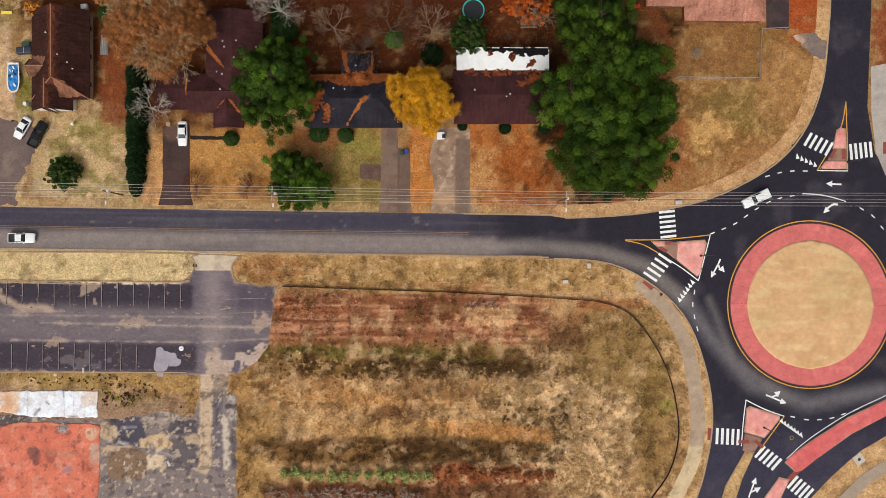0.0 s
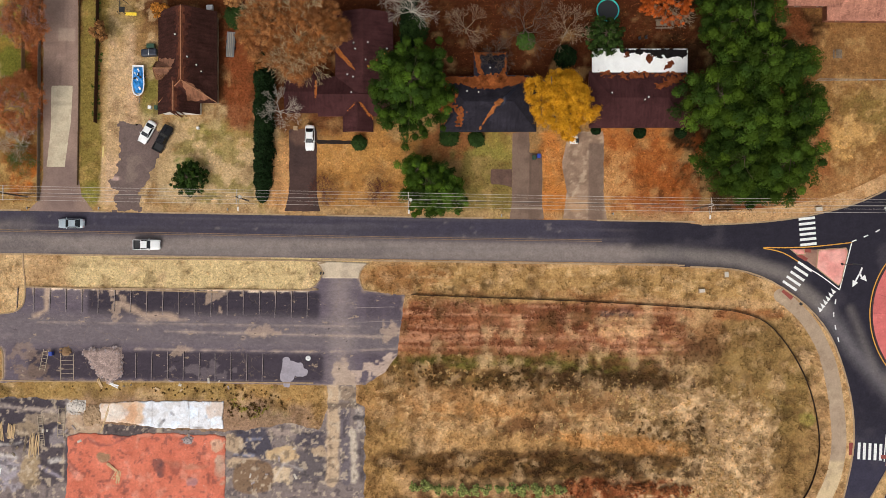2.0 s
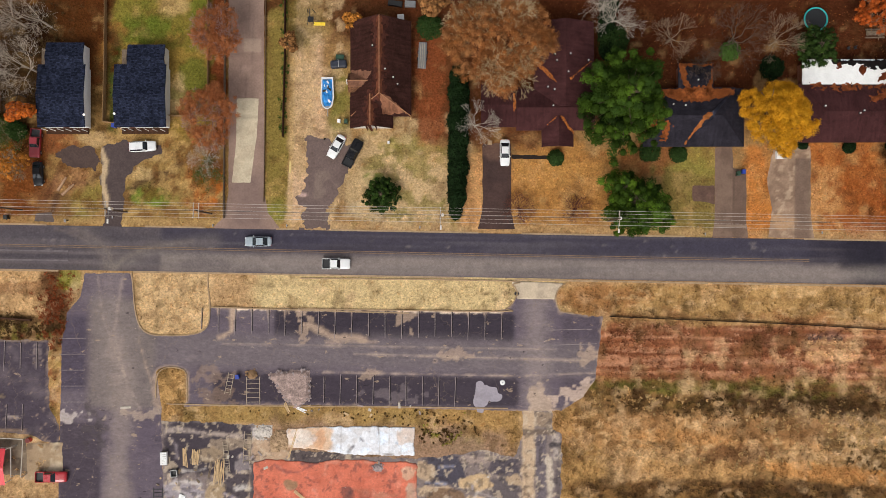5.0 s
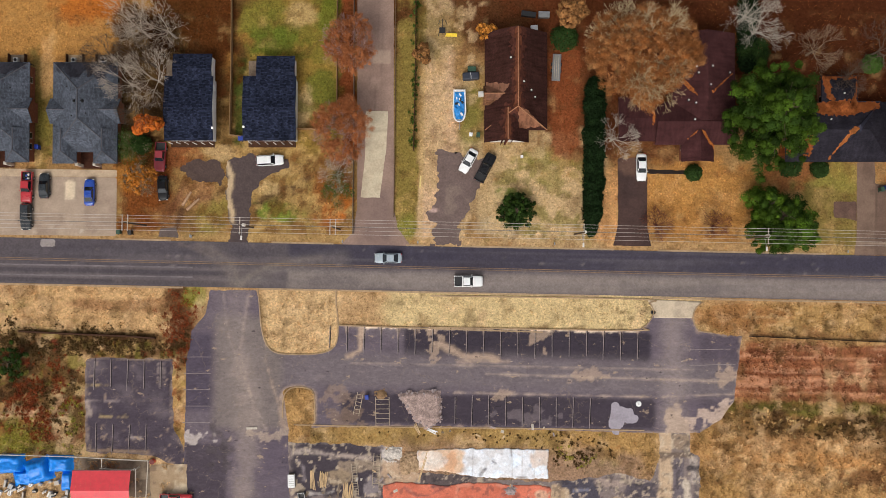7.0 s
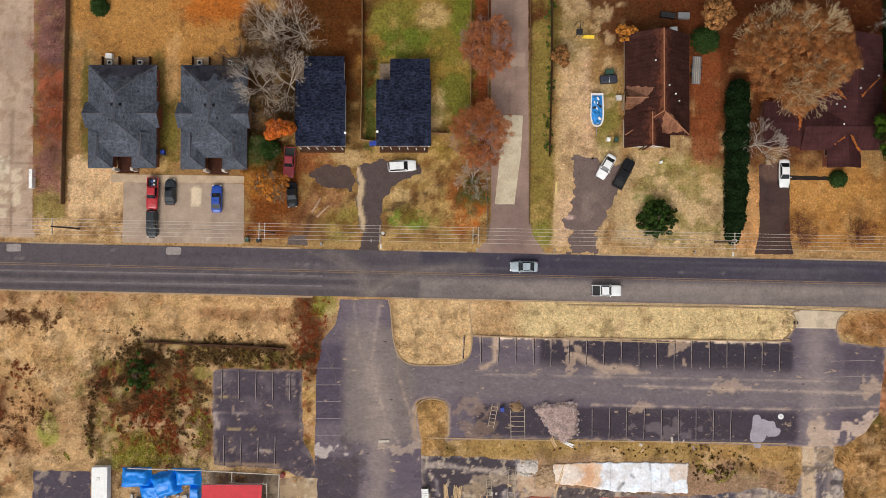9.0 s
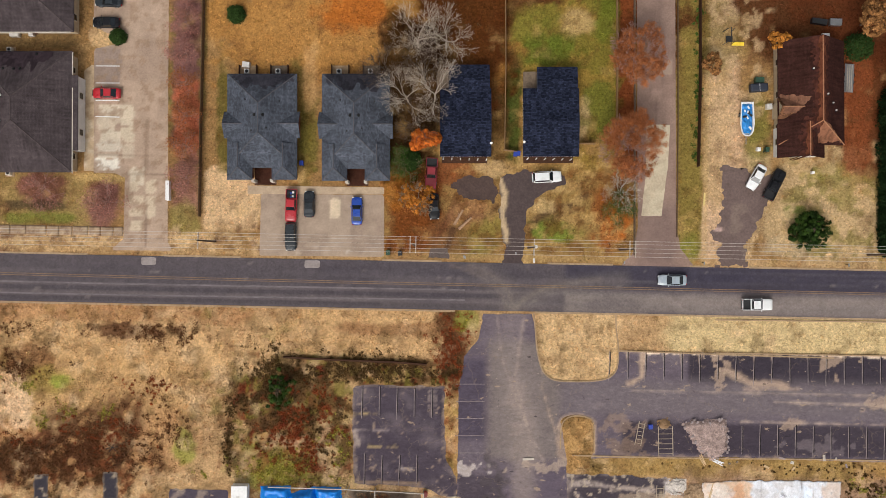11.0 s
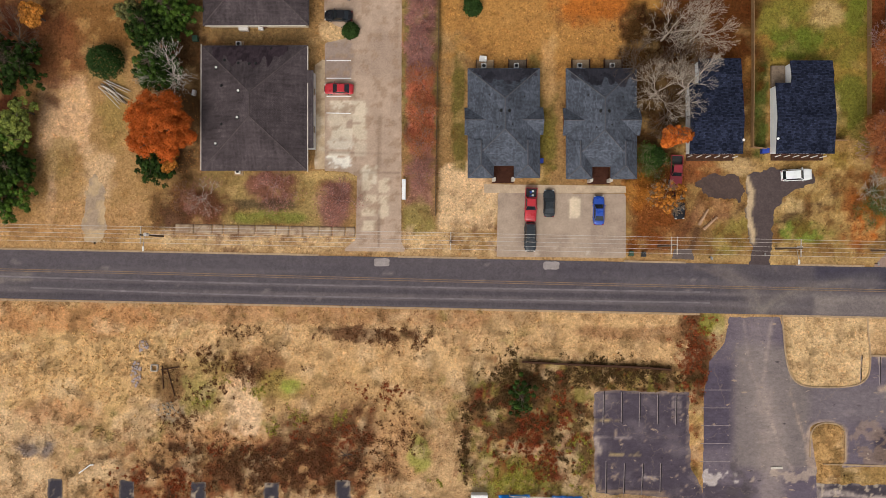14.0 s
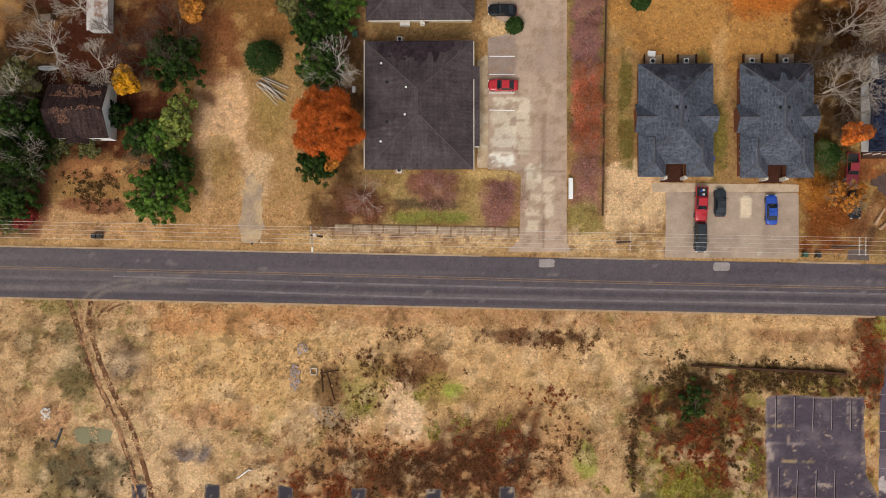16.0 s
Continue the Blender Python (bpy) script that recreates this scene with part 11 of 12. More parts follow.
    v, f = leaf_tris(P, unit(rng.normal(size=P.shape) * 0.35 + np.array([0, 0, 1.0])), size, rng)
    c = np.repeat(rng.uniform(0.6, 1.4, (len(P), 1)) * np.ones((1, 3)), 3, 0)
    tagged(new("fallen_leaves", raw_mesh("fallen_leaves", v, f, mat, False, c)), "fallen autumn leaves scattered on the lawns", "leaves", kind="stuff")


litter([(*(17.80, 18.28), 8, 9, 3500), (*(0.37, 16.85), 4, 8, 1500), (*(-134.53, 18.89), 5, 9, 2500), (*(-101.18, 16.56), 4, 6, 1500), (*(5.41, 18.06), 4, 9, 700), (*(-211.21, 16.46), 5, 4, 1400), (*(-173.77, 32.69), 2.8, 7, 2500), (*(-11.80, 44.73), 40, 12, 9000), (*(-60.13, 36.71), 2.6, 11, 1200), (*(-145.57, 51.15), 8, 5, 1500)], foliage("dull_leaf_litter", lin(104, 60, 36), 0.45), 3)
litter([(*(15.56, 17.12), 8, 8, 1500), (*(0.37, 24.72), 8, 6, 2000), (*(-215.28, 28.19), 7, 7, 1500), (*(-135.62, 21.90), 5, 5, 1500), (*(-14.04, 44.68), 40, 12, 3000), (*(-38.03, 18.41), 12, 7, 1500)], foliage("tan_leaf_litter", lin(182, 118, 62), 0.4), 4)


# ---- small things ----
def thing(name, at, label, category, yaw=0.0, group="", z=0.0):
    return empty(name, pose(at[0], at[1], z, 0, 0, yaw), label, category, group)


# low black erosion fence round the field
M_SILT = cover("black_fabric", lin(46, 34, 28), 0.9, ((2.0, 0.7, 1.3), (9.0, 0.8, 1.2)), 0.3, 0.02)
silt = smooth_line([(-26.57, -5.58), (-11.02, -5.94), (4.62, -6.30), (18.12, -6.81), (30.56, -7.44), (36.24, -7.94), (41.94, -9.90), (46.55, -14.92), (50.04, -21.31), (51.93, -28.06), (52.45, -34.81), (50.69, -41.56), (46.87, -47.19), (43.52, -52.24)], 4)
sf = thing("silt_fence", (0, 0), "low black erosion fence round the field", "fence")
for a, b in zip(silt, silt[1:]):
    part("fabric", a_box((a[0] + b[0]) / 2, (a[1] + b[1]) / 2, 0.25, math.dist(a, b) + 0.02, 0.1, 0.45, math.degrees(math.atan2(b[1] - a[1], b[0] - a[0]))), M_SILT, sf)
    part("stake", a_box(a[0], a[1], 0.35, 0.06, 0.06, 0.7), M_WOOD_GREY, sf)
wall_pts = [(-156.35, -7.38), (-146.98, -7.66), (-137.41, -7.84), (-132.15, -8.12)]
rw = thing("retaining_wall", (0, 0), "low dark-brown timber wall in scrub", "wall")
for a, b in zip(wall_pts, wall_pts[1:]):
    part("timber", a_box((a[0] + b[0]) / 2, (a[1] + b[1]) / 2, 0.3, math.dist(a, b), 0.3, 0.6, math.degrees(math.atan2(b[1] - a[1], b[0] - a[0]))), M_WOOD_DARK, rw)

# trampoline, table and bench behind the houses
tr = thing("trampoline", (10.33, 49.74), "round trampoline with a teal rim", "trampoline")
bm = bmesh.new()
for k in range(32):
    a0, a1 = k * math.tau / 32, (k + 1) * math.tau / 32
    add_tube(bm, (2.1 * math.cos(a0), 2.1 * math.sin(a0), 0.85), (2.1 * math.cos(a1), 2.1 * math.sin(a1), 0.85), 0.14, 0.14, 6)
part("rim", bm, plain("teal_pad", lin(40, 180, 170), 0.5), tr)
part("mat", a_tube((0, 0, 0.8), (0, 0, 0.83), 1.95, 1.95, 32), M_TRIM, tr)
for k in range(6):
    a = k * math.tau / 6
    part("leg", a_tube((2.0 * math.cos(a), 2.0 * math.sin(a), 0), (2.0 * math.cos(a), 2.0 * math.sin(a), 0.85), 0.04, 0.04, 8), M_STEEL, tr)


def picnic_table(at, yaw, label, w=1.9):
    t = thing("picnic_table", at, label, "table", yaw, "garden furniture")
    for k in range(5):
        part("plank", a_box(0, -0.36 + 0.18 * k, 0.74, w, 0.16, 0.05), M_WOOD_GREY, t)
    for s in (-1, 1):
        part("bench_plank", a_box(0, s * 0.75, 0.44, w, 0.26, 0.05), M_WOOD_GREY, t)
        part("leg", a_box(s * w * 0.35, 0, 0.36, 0.09, 1.5, 0.09), M_WOOD_GREY, t)
        part("brace", a_box(s * w * 0.35, 0, 0.6, 0.08, 0.6, 0.24), M_WOOD_GREY, t)


picnic_table((21.40, 47.44), 2, "weathered wooden picnic table on leaf litter", 3.4)
picnic_table((55.28, 42.31), 90, "weathered wooden picnic table in a fenced yard", 1.7)
for at in ((17.92, 44.75), (16.67, 44.60)):
    c = thing("garden_chair", at, "dark plastic garden chair on leaf litter", "chair", 20, "garden furniture")
    part("seat", a_box(0, 0, 0.42, 0.5, 0.5, 0.06), M_TRIM, c)
    part("backrest", a_box(0, 0.24, 0.7, 0.5, 0.06, 0.55), M_TRIM, c)
    for sx in (-0.2, 0.2):
        for sy in (-0.2, 0.2):
            part("leg", a_tube((sx, sy, 0), (sx, sy, 0.42), 0.03, 0.03, 6), M_TRIM, c)


def wheelie_bin(at, mat, label, yaw=0):
    b = thing("wheeled_bin", at, label, "bin", yaw, "wheeled bins")
    part("body", a_box(0, 0, 0.55, 0.6, 0.7, 0.95, 0, 0.04), mat, b)
    part("lid", a_box(0, 0.02, 1.06, 0.66, 0.78, 0.07, 0, 0.03), mat, b)
    part("handle", a_box(0, -0.4, 1.0, 0.5, 0.05, 0.05), M_TRIM, b)
    for s in (-1, 1):
        part("wheel", a_tube((s * 0.26, -0.34, 0.12), (s * 0.32, -0.34, 0.12), 0.12, 0.12, 10), M_BLACK, b)


M_BIN_BLUE, M_BIN_GREEN = plain("blue_bin", lin(34, 60, 150), 0.5), plain("green_bin", lin(40, 70, 52), 0.5)
for at, m, lab in (((-117.91, 27.65), M_BIN_BLUE, "blue wheeled bin against a cottage"), ((-117.41, 27.76), M_BIN_BLUE, "blue wheeled bin against a cottage"), ((-3.50, 21.05), M_BIN_GREEN, "dark green bin beside the driveway"), ((-2.61, 21.40), M_BIN_BLUE, "blue bin beside the driveway"), ((-137.01, 10.56), M_TRIM, "black bin at the kerb"), ((-139.02, 10.61), M_BIN_GREEN, "dark green bin at the kerb"), ((-153.93, 25.40), M_BIN_BLUE, "blue bin between the bungalows"), ((-139.65, 25.50), M_BIN_BLUE, "blue bin beside a bungalow"), ((-75.59, 29.26), M_BIN_GREEN, "green bin behind a trailer"), ((-251.40, 11.31), M_TRIM, "black bin at the kerb"), ((-252.32, 11.29), M_TRIM, "black bin at the kerb"), ((4.76, 24.47), M_TRIM, "black bin beside a white appliance"), ((-94.34, -17.70), M_BIN_BLUE, "blue bin in the derelict car park")):
    wheelie_bin(at, m, lab, random.uniform(-10, 10))


def mailbox(at):
    m = thing("mailbox", at, "small mailbox on a wooden post by the kerb", "mailbox", 0, "mailboxes")
    part("post", a_box(0, 0, 0.5, 0.1, 0.1, 1.0), M_WOOD_DARK, m)
    part("box", a_box(0, -0.1, 1.1, 0.2, 0.5, 0.24, 0, 0.04), M_STEEL, m)
    part("door", a_box(0, -0.36, 1.1, 0.19, 0.02, 0.22), M_TRIM, m)


for at in ((-61.68, 10.23), (-126.22, 10.28), (-85.90, 10.02), (-99.30, 9.84), (-117.53, 11.01), (-126.02, 10.16), (-9.59, 9.95), (11.81, 10.63)):
    mailbox(at)

# boxes and slabs near the roundabout
for at, w, d, lab in (((29.38, -3.97), 1.3, 0.8, "pale concrete utility box in the verge"), ((34.11, -0.75), 0.9, 1.2, "pale concrete utility box by the kerb"), ((52.00, 12.19), 1.5, 0.9, "pale concrete drain inlet at the kerb")):
    u = thing("utility_box", at, lab, "utility box", 5, "utility boxes")
    part("body", a_box(0, 0, 0.18, w, d, 0.36, 0, 0.03), M_KERB, u)
    part("lid", a_box(0, 0, 0.38, w * 0.8, d * 0.8, 0.05), M_FASCIA, u)
u = thing("drain_inlet", (89.26, -38.88), "pale concrete drain inlet with a round black cover", "drain", 35)
part("slab", a_box(0, 0, 0.08, 2.0, 2.0, 0.12), M_FASCIA, u)
part("cover", a_tube((0, 0, 0.13), (0, 0, 0.17), 0.33, 0.33, 16), M_TRIM, u)
for at in ((75.49, -34.66), (48.75, -6.20), (70.07, -33.00), (56.59, -1.01), (75.29, 24.10), (-43.83, -1.70), (-43.62, -1.70)):
    u = thing("manhole_cover", at, "round black iron manhole cover", "manhole", 0, "manhole covers", 0.03)
    part("ring", a_tube((0, 0, -0.02), (0, 0, 0.03), 0.42, 0.4, 18), M_KERB, u)
    part("cover", a_tube((0, 0, 0.03), (0, 0, 0.05), 0.33, 0.33, 18), M_TRIM, u)

# white sign board beside the car park
s = thing("sign_board", (-176.16, 20.28), "long white sign board on posts beside a car park", "sign", 91)
part("panel", a_box(0, 0, 1.1, 3.3, 0.6, 1.1, 0, 0.03), M_WHITE, s)
for k in (-1.3, 1.3):
    part("post", a_box(k, 0, 0.3, 0.16, 0.2, 0.6), M_WOOD_GREY, s)
# things round the steep house
t = thing("flatbed_trailer", (-61.84, 41.66), "grey flatbed trailer stacked with pipes", "trailer", 88)
part("bed", a_box(0, 0, 0.55, 4.8, 1.5, 0.1), M_STEEL, t)
for k in range(7):
    part("pipe", a_tube((-2.3, -0.55 + 0.18 * k, 0.7), (2.2, -0.55 + 0.18 * k + random.uniform(-0.05, 0.05), 0.7), 0.07, 0.07, 8), [M_STEEL, M_FASCIA][k % 2], t)
for sx in (-0.6, 0.6):
    for sy in (-1, 1):
        part("wheel", a_tube((sx, sy * 0.76, 0.3), (sx, sy * 0.92, 0.3), 0.3, 0.3, 14), M_BLACK, t)
c = thing("covered_car", (-77.11, 39.70), "dark tarpaulin-covered heap beside a house", "tarpaulin", 5)
part("tarpaulin", a_box(0, 0, 0.6, 3.0, 1.4, 1.2, 0, 0.3), plain("dark_tarp", lin(40, 44, 56), 0.5), c)
part("rope", a_box(0, 0, 1.22, 0.05, 1.3, 0.03), M_WHITE, c)
for at, w, d, m, lab in (((-76.94, 41.03), 1.5, 0.9, M_BIN_GREEN, "grey-green utility cabinet beside a house"), ((-75.23, 36.59), 0.9, 0.9, M_VENT, "pale cooling unit beside a house"), ((-76.90, 29.34), 0.6, 0.6, M_WHITE, "white bucket on the lawn"), ((-67.72, 25.58), 0.45, 0.45, M_WHITE, "white box on a straw lawn"), ((-49.17, 25.89), 0.8, 0.7, M_KERB, "grey box beside a driveway"), ((4.19, 24.68), 1.5, 1.4, M_WHITE, "white appliance on the driveway"), ((-64.25, 51.09), 2.0, 1.1, M_STEEL, "grey metal crate behind a house"), ((-65.93, 48.61), 1.2, 1.0, M_WHITE, "white crate behind a house"), ((-66.99, 51.14), 2.6, 0.9, M_TRIM, "black crate behind a house"), ((-210.97, 35.54), 0.5, 0.9, M_WHITE, "white tank beside the flats"), ((-210.97, 44.45), 0.9, 0.9, M_BIN_GREEN, "green utility box beside the flats"), ((-203.01, 46.29), 1.6, 0.8, M_VENT, "grey cooling unit behind the flats"), ((-200.19, 46.33), 0.8, 0.6, M_VENT, "grey cooling unit behind the flats"), ((-260.98, 46.39), 1.8, 1.0, M_WOOD_GREY, "grey wooden crate in leaf litter"), ((43.02, 51.49), 1.4, 0.6, plain("red_plastic", lin(190, 30, 30), 0.5), "red plastic box by a house"), ((-46.79, 26.33), 0.7, 0.5, M_KERB, "grey box by a path"), ((-163.71, 41.93), 1.2, 0.9, M_VENT, "grey cooling unit behind a bungalow")):
    b = thing("crate", at, lab, "crate", random.uniform(-8, 8), "boxes and units")
    part("body", a_box(0, 0, 0.4, w, d, 0.8, 0, 0.04), m, b)
    part("lid", a_box(0, 0, 0.82, w * 0.92, d * 0.92, 0.05), m, b)
p = thing("play_set", (-82.36, 48.14), "dark play frame with a yellow slide", "play set", 0, "")
for sx in (-0.7, 0.7):
    for sy in (-1.1, 1.1):
        part("post", a_tube((sx, sy, 0), (sx * 0.7, sy, 2.1), 0.06, 0.06, 8), M_TRIM, p)
part("beam", a_box(0, 0, 2.1, 0.12, 2.6, 0.12), M_TRIM, p)
part("slide", a_box(1.6, -1.1, 0.7, 2.1, 0.6, 0.1, 0, 0.03), plain("yellow_plastic", lin(240, 205, 60), 0.4), p, "yellow plastic slide")
part("platform", a_box(0, -0.4, 1.1, 1.1, 1.0, 0.08), M_TRIM, p)
w = thing("yellow_board", (-85.72, 20.73), "narrow yellow board on dry grass", "board", 88)
part("board", a_box(0, 0, 0.05, 2.1, 0.3, 0.06), plain("yellow_board_paint", lin(214, 190, 120), 0.6), w)
M_LOG = cover("barkless_log", lin(176, 142, 112), 0.9, ((1.2, 0.75, 1.2), (9.0, 0.75, 1.25)), 0.5, 0.03)
for at, yw in (((-127.21, 16.82), 58), ((-126.07, 15.83), 42)):
    lg = thing("felled_log", at, "pale barkless log lying on bare earth", "log", yw, "felled logs")
    part("trunk", a_tube((-1.5, 0, 0.24), (1.4, 0.1, 0.2), 0.27, 0.18, 10), M_LOG, lg)
    part("branch_stub", a_tube((0.2, 0.05, 0.2), (0.6, 0.5, 0.3), 0.09, 0.06, 8), M_LOG, lg)
# woodpile and canoe by the woods
w = thing("woodpile", (-223.92, 35.33), "heap of pale bare branches in the clearing", "woodpile", -35)
for k in range(18):
    y, a = random.uniform(-0.9, 0.9), random.uniform(-0.25, 0.25)
    part("log", a_tube((-2.4 + random.uniform(-0.6, 0.6), y, 0.1 + 0.05 * (k % 5)), (2.2 + random.uniform(-0.6, 0.6), y + a * 4, 0.15 + 0.06 * (k % 5)), random.uniform(0.05, 0.12), 0.04, 7), M_PALE_BARK if k % 3 else M_BARK, w)
c = thing("canoe", (-260.89, 38.32), "upturned white canoe on leaf litter", "canoe", 0)
bm = bmesh.new()
prof = [(-1.9, 0.02), (-1.4, 0.25), (-0.6, 0.4), (0.6, 0.4), (1.4, 0.25), (1.9, 0.02)]
rings = [[bm.verts.new((x, wd * math.cos(t), 0.38 * (wd / 0.4) ** 0.5 * math.sin(t))) for t in np.linspace(0, math.pi, 7)] for x, wd in prof]
for ra, rb2 in zip(rings, rings[1:]):
    for k in range(6):
        bm.faces.new((ra[k], ra[k + 1], rb2[k + 1], rb2[k]))
part("hull", bm, M_WHITE, c, smooth_shade=True)
part("keel", a_box(0, 0, 0.4, 3.0, 0.04, 0.04), M_STEEL, c)

# ---- derelict yard ----
def rubble(at, rx, ry, high, label, mat, seed, stones=60, earth=None, outline=None):
    rng = np.random.RandomState(seed)
    ob = thing("rubble_heap", at, label, "rubble", 0, "rubble heaps")
    n = 26
    gx, gy = np.meshgrid(np.linspace(-rx, rx, n), np.linspace(-ry, ry, n))
    rr = np.hypot(gx / rx, gy / ry) + 1.3 * (fbm(gx + at[0], gy + at[1], 2.4, seed) - 0.5)
    if outline:
        rr = 1 + np.clip((poly_d(outline)(gx.ravel() + at[0], gy.ravel() + at[1]).reshape(n, n) + 0.9 * (fbm(gx, gy, 0.7, seed) - 0.5)) / 0.9, -1, 1)
    gz = high * np.clip(1 - rr**2, -0.1, 1) * (0.45 + 1.1 * fbm(gx + 3, gy + 8, 0.6, seed + 1))
    idx = np.arange(n * n).reshape(n, n)
    f = np.stack([idx[:-1, :-1], idx[:-1, 1:], idx[1:, 1:], idx[1:, :-1]], -1).reshape(-1, 4)
    hung("mound", raw_mesh("mound", np.stack([gx, gy, gz], -1).reshape(-1, 3), f, earth or mat, False), ob)
    for k in range(stones):
        a, q = rng.uniform(0, 6.28), rng.rand() ** 0.5
        s = rng.uniform(0.12, 0.35)
        if outline and float(poly_d(outline)(np.array([at[0] + rx * q * math.cos(a)]), np.array([at[1] + ry * q * math.sin(a)]))[0]) > 0.15:
            continue
        z = high * (0.5 if outline else max(0.0, 1 - q * q) * 0.7)
        part("stone", a_box(rx * q * math.cos(a), ry * q * math.sin(a), z + s * 0.3, s * rng.uniform(0.8, 1.6), s, s * 0.7, rng.uniform(0, 180), s * 0.15), mat, ob)


M_EARTH = cover("dusty_earth", lin(170, 136, 98), 0.95, ((1.5, 0.7, 1.25), (7.0, 0.65, 1.3)), 0.6, 0.05)
M_RUBBLE = cover("grey_rubble", lin(158, 144, 142), 0.95, ((1.5, 0.7, 1.25), (7.0, 0.65, 1.3)), 0.6, 0.05)
rubble((-84.76, -19.50), 4.6, 4.2, 0.7, "heap of pale grey broken concrete on asphalt", M_RUBBLE, 3, 230, cover("coarse_rubble", lin(164, 142, 134), 0.95, ((0.9, 0.8, 1.2), (3.5, 0.55, 1.4), (11.0, 0.6, 1.35)), 0.9, 0.08), [(-88.9, -17.2), (-86.8, -16.6), (-81.3, -16.3), (-81.05, -21.6), (-83.3, -23.2), (-85.8, -21.7)])
rubble((-91.84, -17.25), 1.2, 1.0, 0.5, "small heap of earth on asphalt", cover("brown_earth", lin(140, 112, 84), 0.95), 4, 14)
rubble((-89.62, -27.91), 1.7, 1.4, 0.35, "pale crushed concrete beside a slab", cover("white_rubble", lin(206, 196, 186), 0.95, ((1.5, 0.7, 1.2), (7.0, 0.65, 1.25))), 5, 50)
rubble((-86.64, -29.35), 1.7, 2.0, 0.6, "heap of splintered boards and rubble", cover("tan_rubble", lin(170, 142, 112), 0.95, ((1.5, 0.7, 1.25), (7.0, 0.6, 1.3))), 6, 60)
rubble((-68.45, -33.76), 1.2, 0.9, 0.4, "small heap of broken tile on a red floor", M_RUBBLE, 7, 20)


def rack(at, yaw, length, width, rungs, mat, label):
    r = thing("ladder_rack", at, label, "ladder", yaw, "dismantled racks")
    for s in (-1, 1):
        part("rail", a_box(0, s * width / 2, 0.08, length, 0.1, 0.1), mat, r)
    for k in range(rungs):
        part("rung", a_box(-length / 2 + (k + 0.5) * length / rungs, 0, 0.09, 0.08, width, 0.07), mat, r)


M_RACK = cover("pale_rack_paint", lin(176, 160, 140), 0.7, ((3.0, 0.7, 1.2),), 0.2, 0.01)
rack((-91.57, -20.24), 92, 5.0, 2.4, 6, M_RACK, "pale dismantled steel rack lying on asphalt")
rack((-95.91, -19.03), 80, 4.0, 1.0, 6, M_RACK, "pale dismantled steel rack lying on asphalt")
rack((-96.16, -32.39), 96, 5.6, 0.85, 12, M_RACK, "pale ladder lying on broken asphalt")
rack((-92.41, -30.59), 88, 5.8, 1.2, 6, M_RACK, "pale dismantled rack on broken asphalt")
rack((-82.04, -40.45), 60, 2.2, 0.5, 4, M_WOOD_PALE, "short wooden frame on a red floor")


def lumber(at, yaw, n, length, label, mat=None, spread=0.2):
    w = thing("lumber_pile", at, label, "lumber", yaw, "piles of lumber")
    for k in range(n):
        part("board", a_box(random.uniform(-0.2, 0.2), (k - n / 2) * spread, 0.08 + 0.06 * (k % 3), length * random.uniform(0.8, 1.1), 0.15, 0.06, random.uniform(-5, 5)), mat or M_WOOD_PALE, w)


lumber((-103.82, -32.64), 95, 4, 3.4, "small stack of pale boards on broken asphalt")
lumber((-101.92, -32.48), 88, 7, 2.6, "stack of pale boards on broken asphalt")
lumber((-97.52, -35.08), 86, 9, 4.3, "loose bundle of pale planks on broken asphalt")
lumber((-82.67, -39.01), -38, 3, 2.4, "few pale planks on a red floor")
lumber((-81.59, -40.90), 84, 4, 2.4, "few pale planks on a red floor")
lumber((-85.18, -23.31), -60, 3, 2.0, "splintered boards at the kerb")
lumber((-82.66, -23.46), -20, 3, 1.8, "pale boards at the kerb", M_WHITE)
lumber((-84.29, -30.01), 72, 2, 5.4, "long thin pole across rubble")
lumber((-68.63, -33.41), 100, 2, 1.6, "two planks leaning on rubble")
rng = np.random.RandomState(8)
for k in range(34):
    at = ((-98.06, -33.58), (-88.99, -31.37), (-101.99, -36.65), (-52.44, -38.12), (-75.13, -23.61), (-66.36, -23.00))[k % 6]
    d = thing("debris_board", (at[0] + rng.uniform(-7, 7), at[1] + rng.uniform(-4.0, 3.0) * (0.3 if k % 6 > 3 else 1)), "broken pale board among rubble", "debris", rng.uniform(0, 180), "scattered debris")
    ln = rng.uniform(0.3, 1.1)
    part("board", a_box(0, 0, 0.12, ln, rng.uniform(0.15, 0.5), 0.08, 0, 0.01), [M_WOOD_PALE, M_FASCIA, M_WOOD_GREY, M_RUBBLE][k % 4], d)
    part("nail_strip", a_box(ln * 0.3, 0, 0.17, 0.06, 0.14, 0.03), M_STEEL, d)
lumber((-99.19, -34.86), 80, 2, 3.2, "two long grey planks on broken asphalt", M_WOOD_GREY)
cb = thing("pallet_stack", (-107.32, -32.70), "white pallet crate standing on broken asphalt", "pallet", 93)
part("base", a_box(0, 0, 0.1, 2.3, 1.2, 0.14), M_WOOD_GREY, cb)
for k in range(6):
    part("slat", a_box(-0.98 + 0.39 * k, 0, 0.9, 0.34, 1.2, 0.04), M_WHITE, cb)
for sy in (-0.55, 0.55):
    part("side_panel", a_box(0, sy, 0.52, 2.3, 0.06, 0.72), M_WHITE, cb)
tub = thing("scrap_tub", (-105.52, -35.44), "dark grey metal tub on broken asphalt", "tub", 10)
for sx, sy, lx, ly in ((-0.55, 0, 0.1, 1.3), (0.55, 0, 0.1, 1.3), (0, -0.6, 1.1, 0.1), (0, 0.6, 1.1, 0.1)):
    part("side_panel", a_box(sx, sy, 0.35, lx, ly, 0.6), M_STEEL, tub)
